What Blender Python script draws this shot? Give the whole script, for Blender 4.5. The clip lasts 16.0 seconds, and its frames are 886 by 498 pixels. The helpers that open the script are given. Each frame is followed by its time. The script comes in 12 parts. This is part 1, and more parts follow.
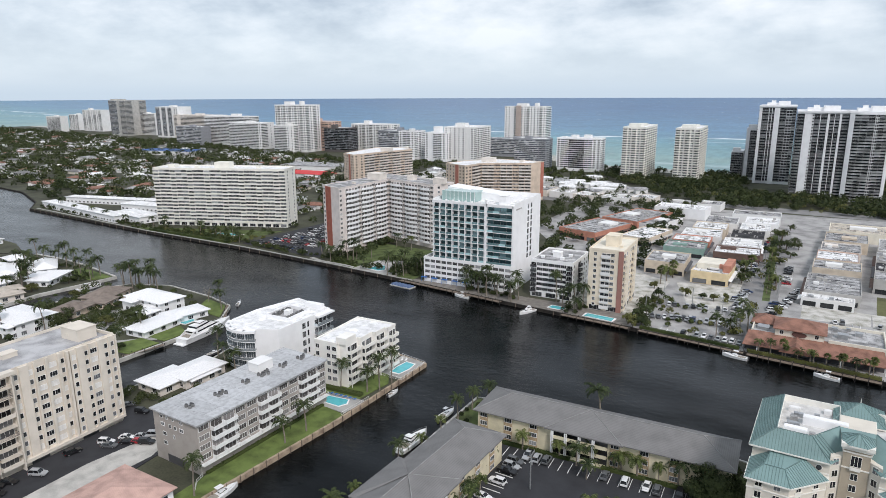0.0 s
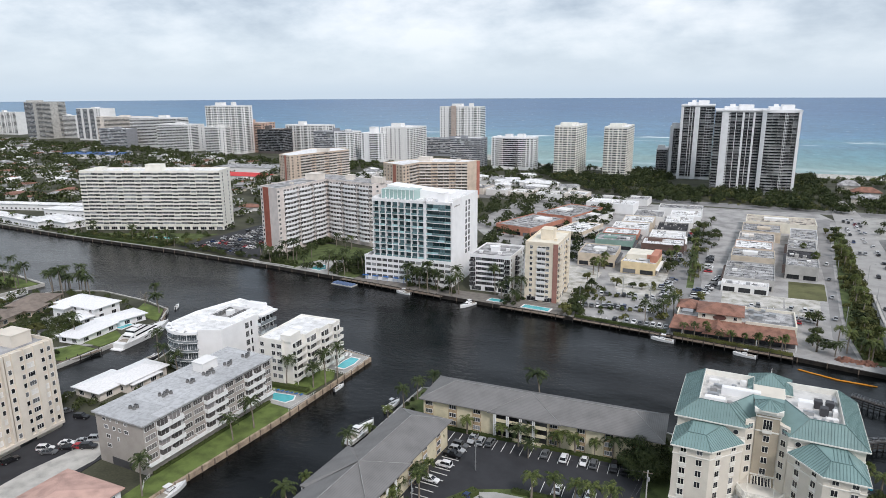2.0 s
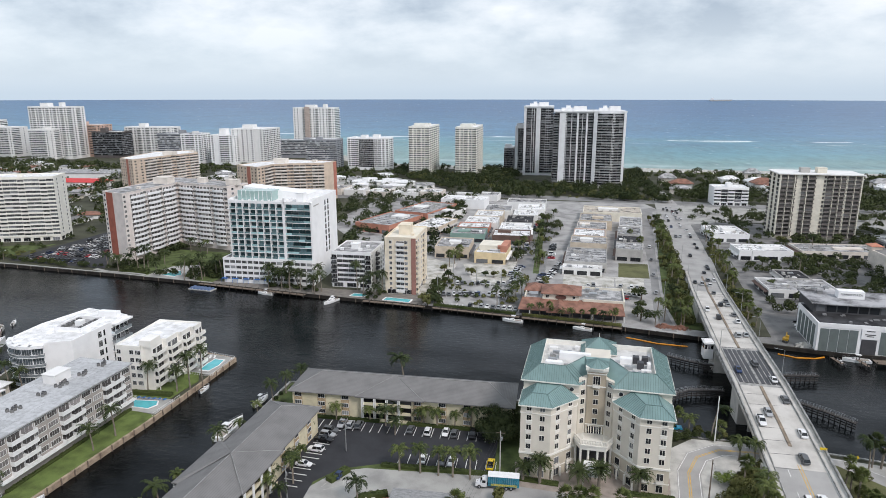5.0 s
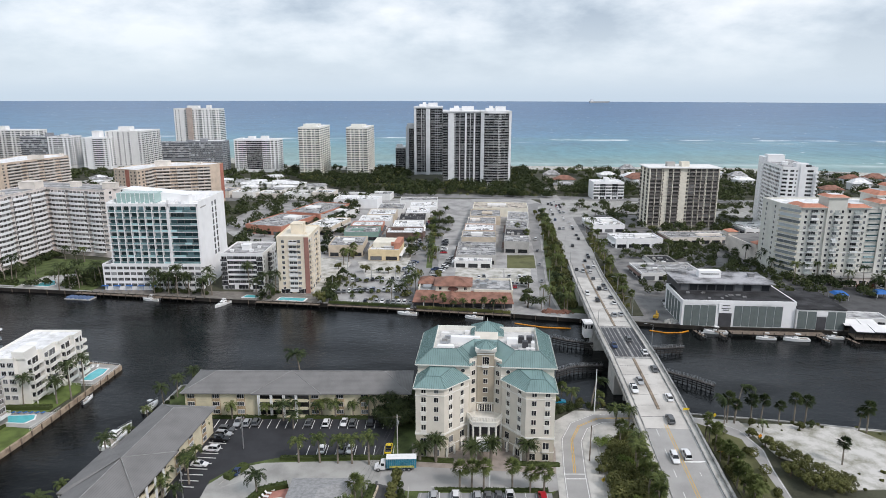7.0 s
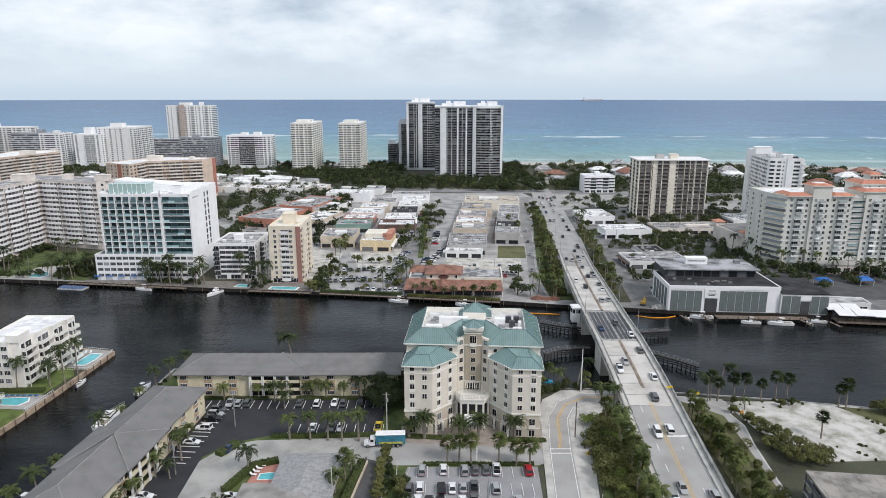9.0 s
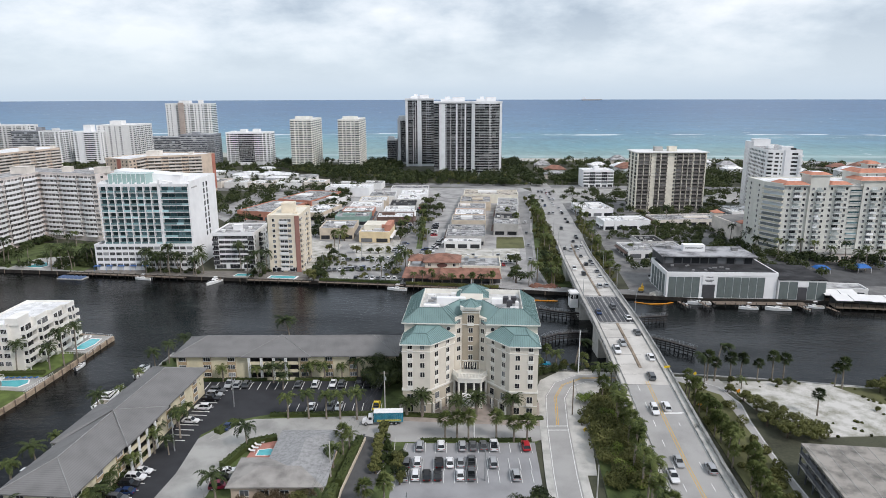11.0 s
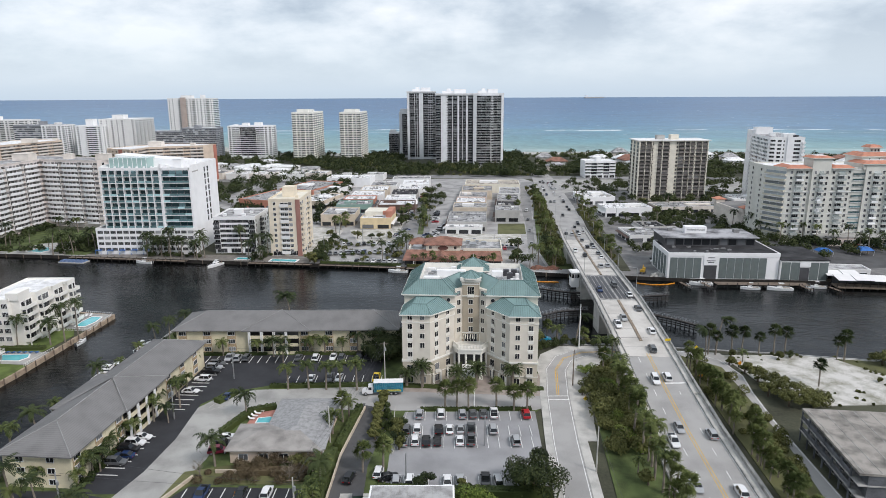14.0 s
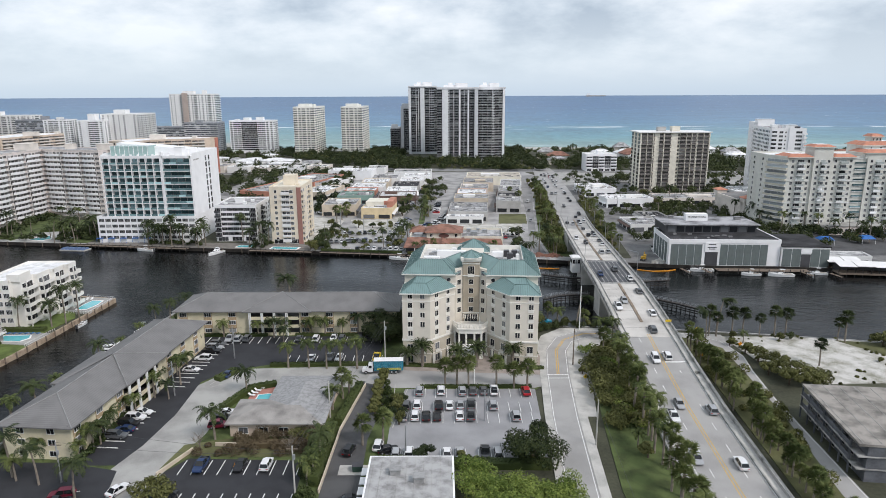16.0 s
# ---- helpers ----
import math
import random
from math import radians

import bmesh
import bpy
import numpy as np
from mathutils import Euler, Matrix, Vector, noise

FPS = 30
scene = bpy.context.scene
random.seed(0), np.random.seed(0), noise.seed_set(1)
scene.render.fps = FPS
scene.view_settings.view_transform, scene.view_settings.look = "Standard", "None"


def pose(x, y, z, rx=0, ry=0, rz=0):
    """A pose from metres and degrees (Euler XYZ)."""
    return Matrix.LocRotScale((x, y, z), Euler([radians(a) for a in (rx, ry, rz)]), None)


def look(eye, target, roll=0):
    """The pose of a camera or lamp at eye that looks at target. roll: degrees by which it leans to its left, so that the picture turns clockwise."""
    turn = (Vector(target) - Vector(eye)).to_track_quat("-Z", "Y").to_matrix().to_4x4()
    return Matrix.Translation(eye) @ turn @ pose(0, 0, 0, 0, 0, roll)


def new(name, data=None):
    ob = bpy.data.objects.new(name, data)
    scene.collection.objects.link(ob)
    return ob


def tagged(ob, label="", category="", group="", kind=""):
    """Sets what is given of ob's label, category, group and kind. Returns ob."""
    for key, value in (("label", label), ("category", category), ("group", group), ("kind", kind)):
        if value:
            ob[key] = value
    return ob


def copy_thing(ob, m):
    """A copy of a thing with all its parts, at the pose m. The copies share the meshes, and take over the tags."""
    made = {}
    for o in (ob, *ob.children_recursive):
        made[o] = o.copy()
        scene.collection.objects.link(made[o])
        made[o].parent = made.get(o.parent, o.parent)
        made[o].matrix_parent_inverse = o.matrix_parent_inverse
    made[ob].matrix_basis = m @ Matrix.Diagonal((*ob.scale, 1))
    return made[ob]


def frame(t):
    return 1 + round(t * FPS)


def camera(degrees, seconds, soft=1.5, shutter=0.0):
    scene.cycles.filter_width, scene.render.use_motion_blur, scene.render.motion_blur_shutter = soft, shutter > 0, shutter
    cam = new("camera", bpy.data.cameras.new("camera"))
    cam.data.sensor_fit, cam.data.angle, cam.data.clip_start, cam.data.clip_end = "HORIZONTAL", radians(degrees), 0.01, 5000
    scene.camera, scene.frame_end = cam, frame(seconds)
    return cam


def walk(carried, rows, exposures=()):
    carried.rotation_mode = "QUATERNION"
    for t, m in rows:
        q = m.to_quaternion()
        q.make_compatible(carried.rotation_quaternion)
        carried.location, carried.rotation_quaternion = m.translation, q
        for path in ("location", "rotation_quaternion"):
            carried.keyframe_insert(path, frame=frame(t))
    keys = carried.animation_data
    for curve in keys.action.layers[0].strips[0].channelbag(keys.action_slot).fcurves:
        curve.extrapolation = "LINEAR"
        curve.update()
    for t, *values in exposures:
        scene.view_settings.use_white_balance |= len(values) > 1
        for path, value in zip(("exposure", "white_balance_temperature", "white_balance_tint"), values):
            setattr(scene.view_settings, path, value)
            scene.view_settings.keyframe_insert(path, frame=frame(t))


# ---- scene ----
cam = camera(68.93, 16.0, 0.6)


def view(x, y, z, yaw, pitch, roll):
    return pose(x, y, z, 90 + pitch, 0, yaw) @ pose(0, 0, 0, 0, 0, roll)


walk(cam, [
    (0, view(-11.49, 34.76, 100.00, 27.91, -13.59, -0.19)),
    (0.5, view(-11.17, 33.14, 99.69, 26.53, -13.62, -0.22)),
    (1, view(-10.80, 31.63, 99.63, 25.06, -13.56, -0.24)),
    (2, view(-9.73, 28.28, 99.49, 22.26, -13.55, -0.28)),
    (3, view(-8.45, 24.22, 99.39, 19.20, -13.60, -0.25)),
    (3.5, view(-7.77, 22.24, 99.63, 17.47, -13.52, -0.19)),
    (4, view(-7.10, 20.23, 99.78, 15.08, -13.48, -0.12)),
    (4.5, view(-6.46, 18.21, 99.78, 12.46, -13.50, -0.05)),
    (5, view(-5.83, 16.29, 99.74, 9.60, -13.48, 0.03)),
    (7.5, view(-3.02, 8.21, 97.39, -0.41, -13.32, 0.14)),
    (8, view(-2.42, 6.95, 96.24, -0.36, -13.35, 0.11)),
    (9, view(-1.78, 5.11, 94.03, -0.37, -13.40, 0.03)),
    (11.5, view(-0.86, 2.50, 86.91, -0.34, -13.31, -0.17)),
    (12.5, view(-0.53, 2.19, 84.49, -0.25, -13.37, -0.21)),
    (13.5, view(-0.40, 1.67, 81.54, -0.18, -13.35, -0.26)),
    (14.5, view(-0.30, 0.95, 79.00, -0.12, -13.43, -0.27)),
    (15.5, view(-0.25, 0.19, 76.21, -0.09, -13.47, -0.26)),
    (16, view(0.00, 0.00, 74.78, -0.00, -13.46, -0.26)),
])

# ---- light ----
SUN_EL, SUN_AZ = radians(46), radians(131)
world = bpy.data.worlds.new("overcast_sky")
scene.world = world
world.use_nodes = True
wn, wl = world.node_tree.nodes, world.node_tree.links
wn.clear()
w_out = wn.new("ShaderNodeOutputWorld")
w_bg = wn.new("ShaderNodeBackground")
w_sky = wn.new("ShaderNodeTexSky")
w_sky.sky_type, w_sky.sun_disc = "NISHITA", False
w_sky.sun_elevation, w_sky.sun_rotation = SUN_EL, SUN_AZ
w_co = wn.new("ShaderNodeTexCoord")
w_sep = wn.new("ShaderNodeSeparateXYZ")
wl.new(w_co.outputs["Generated"], w_sep.inputs[0])


def wmath(op, a, b=None, clamp=False):
    n = wn.new("ShaderNodeMath")
    n.operation, n.use_clamp = op, clamp
    for i, q in enumerate((a, b)):
        if q is None:
            continue
        if isinstance(q, (int, float)):
            n.inputs[i].default_value = q
        else:
            wl.new(q, n.inputs[i])
    return n.outputs[0]


w_up = wmath("ADD", wmath("MAXIMUM", w_sep.outputs["Z"], 0.0), 0.36)
w_cx, w_cy = wmath("DIVIDE", w_sep.outputs["X"], w_up), wmath("DIVIDE", w_sep.outputs["Y"], w_up)
w_vec = wn.new("ShaderNodeCombineXYZ")
wl.new(w_cx, w_vec.inputs[0]), wl.new(w_cy, w_vec.inputs[1])


def wnoise(scale, detail, rough):
    n = wn.new("ShaderNodeTexNoise")
    n.inputs["Scale"].default_value, n.inputs["Detail"].default_value = scale, detail
    n.inputs["Roughness"].default_value = rough
    wl.new(w_vec.outputs[0], n.inputs["Vector"])
    return n.outputs["Fac"]


def wramp(fac, stops):
    n = wn.new("ShaderNodeValToRGB")
    wl.new(fac, n.inputs[0])
    e = n.color_ramp.elements
    while len(e) < len(stops):
        e.new(0.5)
    for q, (p, col) in zip(e, stops):
        q.position, q.color = p, (*col, 1)
    return n.outputs[0]


w_cloud = wramp(wmath("ADD", wmath("MULTIPLY", wnoise(1.75, 8, 0.55), 0.86), wmath("MULTIPLY", wnoise(6.5, 6, 0.6), 0.14)),
                [(0.40, (0.47, 0.55, 0.66)), (0.48, (0.66, 0.74, 0.84)), (0.545, (0.84, 0.90, 0.98)), (0.62, (1.02, 1.05, 1.10))])
w_haze = wramp(w_sep.outputs["Z"], [(0.0, (0.62, 0.74, 0.88)), (0.06, (0.75, 0.845, 0.96)), (0.2, (0.88, 0.945, 1.03))])
w_fac = wmath("MULTIPLY", wmath("SUBTRACT", w_sep.outputs["Z"], 0.01), 9.0, True)


def wmix(fac, a, b):
    n = wn.new("ShaderNodeMix")
    n.data_type = "RGBA"
    if isinstance(fac, float):
        n.inputs[0].default_value = fac
    else:
        wl.new(fac, n.inputs[0])
    wl.new(a, n.inputs[6]), wl.new(b, n.inputs[7])
    return n.outputs[2]


w_dim = wn.new("ShaderNodeVectorMath")
w_dim.operation = "SCALE"
wl.new(w_sky.outputs[0], w_dim.inputs[0])
w_dim.inputs["Scale"].default_value = 0.11
wl.new(wmix(0.86, w_dim.outputs[0], wmix(w_fac, w_haze, w_cloud)), w_bg.inputs["Color"])
w_bg.inputs["Strength"].default_value = 1.04
wl.new(w_bg.outputs[0], w_out.inputs[0])

sun = new("sun", bpy.data.lights.new("sun", "SUN"))
sun.data.energy, sun.data.angle, sun.data.color = 2.25, radians(14), (1.0, 0.935, 0.925)
sun.matrix_world = look((60 * math.sin(SUN_AZ), 60 * math.cos(SUN_AZ), 60 * math.tan(SUN_EL)), (0, 0, 0))

# ---- materials ----
MATS = {}


def mat(name, color, rough=0.8, var=0.18, scale=0.4, fine=6.0, bump=0.15, metal=0.0, spec=0.35, dark=None):
    """A surface with broad stains, fine grain and relief, in world metres."""
    if name in MATS:
        return MATS[name]
    m = bpy.data.materials.new(name)
    m.use_nodes = True
    n, l = m.node_tree.nodes, m.node_tree.links
    b = n["Principled BSDF"]
    g = n.new("ShaderNodeNewGeometry")
    n1, n2 = n.new("ShaderNodeTexNoise"), n.new("ShaderNodeTexNoise")
    for q, sc, de in ((n1, scale, 5), (n2, fine, 4)):
        q.inputs["Scale"].default_value, q.inputs["Detail"].default_value = sc, de
        l.new(g.outputs["Position"], q.inputs["Vector"])
    r = n.new("ShaderNodeValToRGB")
    lo = dark or tuple(c * (1 - 1.6 * var) for c in color)
    hi = tuple(min(1, c * (1 + 0.7 * var)) for c in color)
    r.color_ramp.elements[0].position, r.color_ramp.elements[0].color = 0.3, (*lo, 1)
    r.color_ramp.elements[1].position, r.color_ramp.elements[1].color = 0.62, (*hi, 1)
    mx = n.new("ShaderNodeMath")
    mx.operation = "MULTIPLY_ADD"
    l.new(n2.outputs["Fac"], mx.inputs[0])
    mx.inputs[1].default_value = 0.35
    l.new(n1.outputs["Fac"], mx.inputs[2])
    sb = n.new("ShaderNodeMath")
    sb.operation = "SUBTRACT"
    l.new(mx.outputs[0], sb.inputs[0])
    sb.inputs[1].default_value = 0.16
    l.new(sb.outputs[0], r.inputs[0])
    l.new(r.outputs[0], b.inputs["Base Color"])
    b.inputs["Roughness"].default_value, b.inputs["Metallic"].default_value = rough, metal
    b.inputs["Specular IOR Level"].default_value = spec
    if bump:
        bp = n.new("ShaderNodeBump")
        bp.inputs["Strength"].default_value, bp.inputs["Distance"].default_value = bump, 0.05
        l.new(n2.outputs["Fac"], bp.inputs["Height"])
        l.new(bp.outputs[0], b.inputs["Normal"])
    MATS[name] = m
    return m


def glass_mat(name, color, rough=0.12, spec=0.5, vary=0.6):
    """Window glass seen from outside, dark room behind, panes differing a little."""
    if name in MATS:
        return MATS[name]
    m = bpy.data.materials.new(name)
    m.use_nodes = True
    n, l = m.node_tree.nodes, m.node_tree.links
    b = n["Principled BSDF"]
    g = n.new("ShaderNodeNewGeometry")
    o = n.new("ShaderNodeObjectInfo")
    ad = n.new("ShaderNodeMath")
    ad.operation = "ADD"
    l.new(g.outputs["Random Per Island"], ad.inputs[0]), l.new(o.outputs["Random"], ad.inputs[1])
    fr = n.new("ShaderNodeMath")
    fr.operation = "FRACT"
    l.new(ad.outputs[0], fr.inputs[0])
    r = n.new("ShaderNodeValToRGB")
    e = r.color_ramp.elements
    e[0].color, e[1].color = (*(c * (1 - vary) for c in color), 1), (*color, 1)
    e[1].position = 0.75
    q = e.new(0.97)
    q.color = (*(min(1, c * 2.2 + 0.12) for c in color), 1)
    l.new(fr.outputs[0], r.inputs[0])
    l.new(r.outputs[0], b.inputs["Base Color"])
    b.inputs["Roughness"].default_value, b.inputs["Specular IOR Level"].default_value = rough, spec
    MATS[name] = m
    return m


def water_mat(name, near, far, y0, y1, rough, spec, ripple, foam=False):
    """Open water: colour by depth offshore, wind ripples at two sizes, surf where the bar breaks."""
    m = bpy.data.materials.new(name)
    m.use_nodes = True
    n, l = m.node_tree.nodes, m.node_tree.links
    b = n["Principled BSDF"]
    g = n.new("ShaderNodeNewGeometry")
    sx = n.new("ShaderNodeSeparateXYZ")
    l.new(g.outputs["Position"], sx.inputs[0])

    def mth(op, a, c=None, clamp=False):
        q = n.new("ShaderNodeMath")
        q.operation, q.use_clamp = op, clamp
        for i, w in enumerate((a, c)):
            if w is None:
                continue
            if isinstance(w, (int, float)):
                q.inputs[i].default_value = w
            else:
                l.new(w, q.inputs[i])
        return q.outputs[0]

    def noise_of(sx_, sy_, detail):
        mp = n.new("ShaderNodeMapping")
        mp.inputs["Scale"].default_value = (sx_, sy_, 1)
        l.new(g.outputs["Position"], mp.inputs[0])
        q = n.new("ShaderNodeTexNoise")
        q.inputs["Scale"].default_value, q.inputs["Detail"].default_value = 1.0, detail
        l.new(mp.outputs[0], q.inputs["Vector"])
        return q.outputs["Fac"]

    shift = mth("MULTIPLY", mth("SUBTRACT", noise_of(0.0016, 0.005, 7), 0.5), 1100)
    off = mth("ADD", mth("ADD", sx.outputs["Y"], mth("MULTIPLY", sx.outputs["X"], 0.13)), shift)
    fac = mth("DIVIDE", mth("SUBTRACT", off, y0), y1 - y0, True)
    r = n.new("ShaderNodeValToRGB")
    e = r.color_ramp.elements
    while len(e) < len(near):
        e.new(0.5)
    for q, (p, col) in zip(e, near):
        q.position, q.color = p, (*col, 1)
    l.new(fac, r.inputs[0])
    color = r.outputs[0]
    if foam:
        # light and dark of the larger waves, put into the sea colour by noise
        hv = n.new("ShaderNodeHueSaturation")
        l.new(color, hv.inputs["Color"])
        l.new(mth("ADD", -0.08, mth("MULTIPLY", mth("ADD", mth("ADD", noise_of(0.05, 0.016, 4), noise_of(0.11, 0.034, 3)), noise_of(0.006, 0.007, 4)), 0.72)), hv.inputs["Value"])
        color = hv.outputs[0]
        wob = mth("ADD", mth("MULTIPLY", mth("SUBTRACT", noise_of(0.004, 0.004, 3), 0.5), 190), mth("MULTIPLY", mth("SUBTRACT", noise_of(0.022, 0.022, 4), 0.5), 60))
        lin = mth("ADD", mth("ADD", sx.outputs["Y"], mth("MULTIPLY", sx.outputs["X"], 0.07)), wob)
        band = mth("SUBTRACT", 1.0, mth("DIVIDE", mth("ABSOLUTE", mth("SUBTRACT", lin, 1590)), 34), True)
        patch = mth("MULTIPLY", mth("SUBTRACT", noise_of(0.009, 0.02, 7), 0.53), 16, True)
        band2 = mth("SUBTRACT", 0.8, mth("DIVIDE", mth("ABSOLUTE", mth("SUBTRACT", lin, 1465)), 26), True)
        patch2 = mth("MULTIPLY", mth("SUBTRACT", noise_of(0.011, 0.07, 5), 0.56), 12, True)
        f1 = mth("ADD", mth("MULTIPLY", band, patch, True), mth("MULTIPLY", band2, patch2, True), True)
        shore = mth("SUBTRACT", 1.0, mth("DIVIDE", mth("ABSOLUTE", mth("SUBTRACT", mth("SUBTRACT", lin, wob), 1010)), 26), True)
        caps = mth("MULTIPLY", mth("MULTIPLY", mth("SUBTRACT", noise_of(0.045, 0.03, 5), 0.68, True), 14, True), 0.6)
        f1 = mth("MAXIMUM", f1, caps)
        f2 = mth("MULTIPLY", shore, mth("MULTIPLY", mth("SUBTRACT", noise_of(0.01, 0.03, 4), 0.35, True), 1.2), True)
        mx = n.new("ShaderNodeMix")
        mx.data_type = "RGBA"
        l.new(mth("MAXIMUM", f1, f2), mx.inputs[0])
        l.new(color, mx.inputs[6])
        mx.inputs[7].default_value = (0.85, 0.88, 0.88, 1)
        color = mx.outputs[2]
    l.new(color, b.inputs["Base Color"])
    b.inputs["Roughness"].default_value, b.inputs["Specular IOR Level"].default_value = rough, spec
    if not foam:
        l.new(mth("ADD", spec * 0.45, mth("MULTIPLY", mth("SUBTRACT", noise_of(0.022, 0.05, 5), 0.3, True), spec * 4.0)), b.inputs["Specular IOR Level"])
    bp = n.new("ShaderNodeBump")
    bp.inputs["Strength"].default_value, bp.inputs["Distance"].default_value = ripple, 0.25
    l.new(mth("ADD", noise_of(0.35, 0.6, 5), mth("MULTIPLY", noise_of(0.05, 0.09, 3), 1.6)), bp.inputs["Height"])
    l.new(bp.outputs[0], b.inputs["Normal"])
    return m




def patched(m, size, low):
    """Roofing laid in broad sheets of slightly different age, with darker laps."""
    n, l = m.node_tree.nodes, m.node_tree.links
    b = n["Principled BSDF"]
    src = b.inputs["Base Color"].links[0].from_socket
    g, t = n.new("ShaderNodeNewGeometry"), n.new("ShaderNodeTexBrick")
    l.new(g.outputs["Position"], t.inputs["Vector"])
    t.inputs["Scale"].default_value = 1.0
    t.inputs["Brick Width"].default_value, t.inputs["Row Height"].default_value = size, size * 0.45
    t.inputs["Mortar Size"].default_value, t.inputs["Bias"].default_value = 0.07, 0.0
    t.offset, t.squash = 0.37, 0.8
    t.inputs["Color1"].default_value, t.inputs["Color2"].default_value = (1.04, 1.04, 1.04, 1), (low, low, low, 1)
    t.inputs["Mortar"].default_value = (low * 0.8, low * 0.8, low * 0.8, 1)
    mx = n.new("ShaderNodeMix")
    mx.data_type, mx.blend_type = "RGBA", "MULTIPLY"
    mx.inputs[0].default_value = 1.0
    l.new(src, mx.inputs[6]), l.new(t.outputs["Color"], mx.inputs[7])
    l.new(mx.outputs[2], b.inputs["Base Color"])
    return m


def coursed(m, step):
    """Adds the level shadow lines of shingle or tile courses, by height."""
    n, l = m.node_tree.nodes, m.node_tree.links
    b = n["Principled BSDF"]
    src = b.inputs["Base Color"].links[0].from_socket
    g, x = n.new("ShaderNodeNewGeometry"), n.new("ShaderNodeSeparateXYZ")
    l.new(g.outputs["Position"], x.inputs[0])
    d, f = n.new("ShaderNodeMath"), n.new("ShaderNodeMath")
    d.operation, f.operation = "DIVIDE", "FRACT"
    d.inputs[1].default_value = step
    l.new(x.outputs["Z"], d.inputs[0]), l.new(d.outputs[0], f.inputs[0])
    r = n.new("ShaderNodeValToRGB")
    e = r.color_ramp.elements
    e[0].position, e[0].color, e[1].position, e[1].color = 0.05, (0.84, 0.84, 0.84, 1), 0.4, (1.03, 1.03, 1.03, 1)
    l.new(f.outputs[0], r.inputs[0])
    mx = n.new("ShaderNodeMix")
    mx.data_type, mx.blend_type = "RGBA", "MULTIPLY"
    mx.inputs[0].default_value = 1.0
    l.new(src, mx.inputs[6]), l.new(r.outputs[0], mx.inputs[7])
    l.new(mx.outputs[2], b.inputs["Base Color"])
    return m


M_WHITE = mat("white_stucco", (0.83, 0.83, 0.83), 0.75, 0.035, 0.25)
M_WHITE2 = mat("weathered_white_stucco", (0.75, 0.745, 0.73), 0.8, 0.05, 0.2)
M_CREAM = mat("cream_stucco", (0.72, 0.68, 0.58), 0.8, 0.08, 0.25)
M_CREAM2 = mat("pale_yellow_stucco", (0.64, 0.58, 0.42), 0.8, 0.1, 0.3)
M_BEIGE = mat("beige_stucco", (0.70, 0.645, 0.585), 0.8, 0.1, 0.2)
M_TAN = mat("tan_stucco", (0.61, 0.50, 0.40), 0.8, 0.1, 0.2)
M_PINKTAN = mat("pinkish_tan_stucco", (0.52, 0.37, 0.30), 0.8, 0.1, 0.2)
M_RED = mat("brick_red_panel", (0.34, 0.11, 0.075), 0.8, 0.12, 0.3)
M_GREYW = mat("grey_stucco", (0.42, 0.41, 0.39), 0.8, 0.12, 0.25)
# also colours the panels and boxes that stand in for shade
M_DARKW = mat("dark_grey_cladding_and_shade", (0.07, 0.07, 0.075), 0.6, 0.15, 0.3)
M_ROOFW = patched(mat("white_roof_membrane", (0.80, 0.80, 0.80), 0.8, 0.1, 0.4, dark=(0.60, 0.60, 0.59)), 7.0, 0.86)
M_ROOFG = patched(mat("grey_gravel_roof", (0.45, 0.45, 0.45), 0.9, 0.2, 0.3, dark=(0.16, 0.16, 0.16)), 6.0, 0.6)
M_ROOFD = patched(mat("dark_stained_roof", (0.05, 0.05, 0.053), 0.95, 0.3, 0.16, dark=(0.008, 0.008, 0.009)), 6.0, 0.6)
M_SHINGLE = coursed(mat("grey_shingle", (0.18, 0.177, 0.174), 0.9, 0.1, 0.25, 4), 0.2)
M_TEAL = mat("teal_metal_roof", (0.185, 0.285, 0.275), 0.45, 0.1, 0.2, bump=0.03, spec=0.5)
M_TERRA0 = mat("terracotta_tile", (0.25, 0.13, 0.095), 0.85, 0.25, 0.3)
M_PINKROOF = coursed(mat("pink_tile_roof", (0.50, 0.33, 0.28), 0.85, 0.16, 0.3), 0.09)
M_TERRA = coursed(M_TERRA0, 0.12)
# weathering plus the shade on the wall, both put into the base colour
M_SEAWALL = mat("weathered_shaded_seawall", (0.028, 0.024, 0.02), 0.9, 0.3, 0.4, dark=(0.010, 0.009, 0.008))
M_TANWALL = mat("tan_seawall_cap", (0.36, 0.285, 0.21), 0.9, 0.25, 0.5, dark=(0.2, 0.15, 0.11))
M_CONC = mat("concrete", (0.46, 0.45, 0.42), 0.85, 0.18, 0.25)
M_DECK = mat("bridge_concrete", (0.52, 0.50, 0.465), 0.85, 0.12, 0.15, dark=(0.38, 0.36, 0.33))
M_PARA = mat("weathered_parapet", (0.33, 0.325, 0.31), 0.9, 0.3, 0.5, dark=(0.15, 0.15, 0.145))
M_MEDIAN = mat("stained_median", (0.25, 0.20, 0.15), 0.9, 0.3, 0.3, dark=(0.12, 0.095, 0.07))
M_ASPH = mat("asphalt", (0.034, 0.035, 0.039), 0.85, 0.15, 0.2)
M_ASPHW = mat("worn_asphalt", (0.19, 0.186, 0.18), 0.88, 0.2, 0.14, dark=(0.10, 0.10, 0.10))
M_ROAD = mat("road_asphalt", (0.345, 0.338, 0.325), 0.88, 0.12, 0.12)
M_STREET = mat("street_asphalt", (0.235, 0.232, 0.228), 0.88, 0.15, 0.1, dark=(0.17, 0.168, 0.165))
M_LOTC = mat("pale_paving", (0.35, 0.345, 0.325), 0.88, 0.18, 0.15)
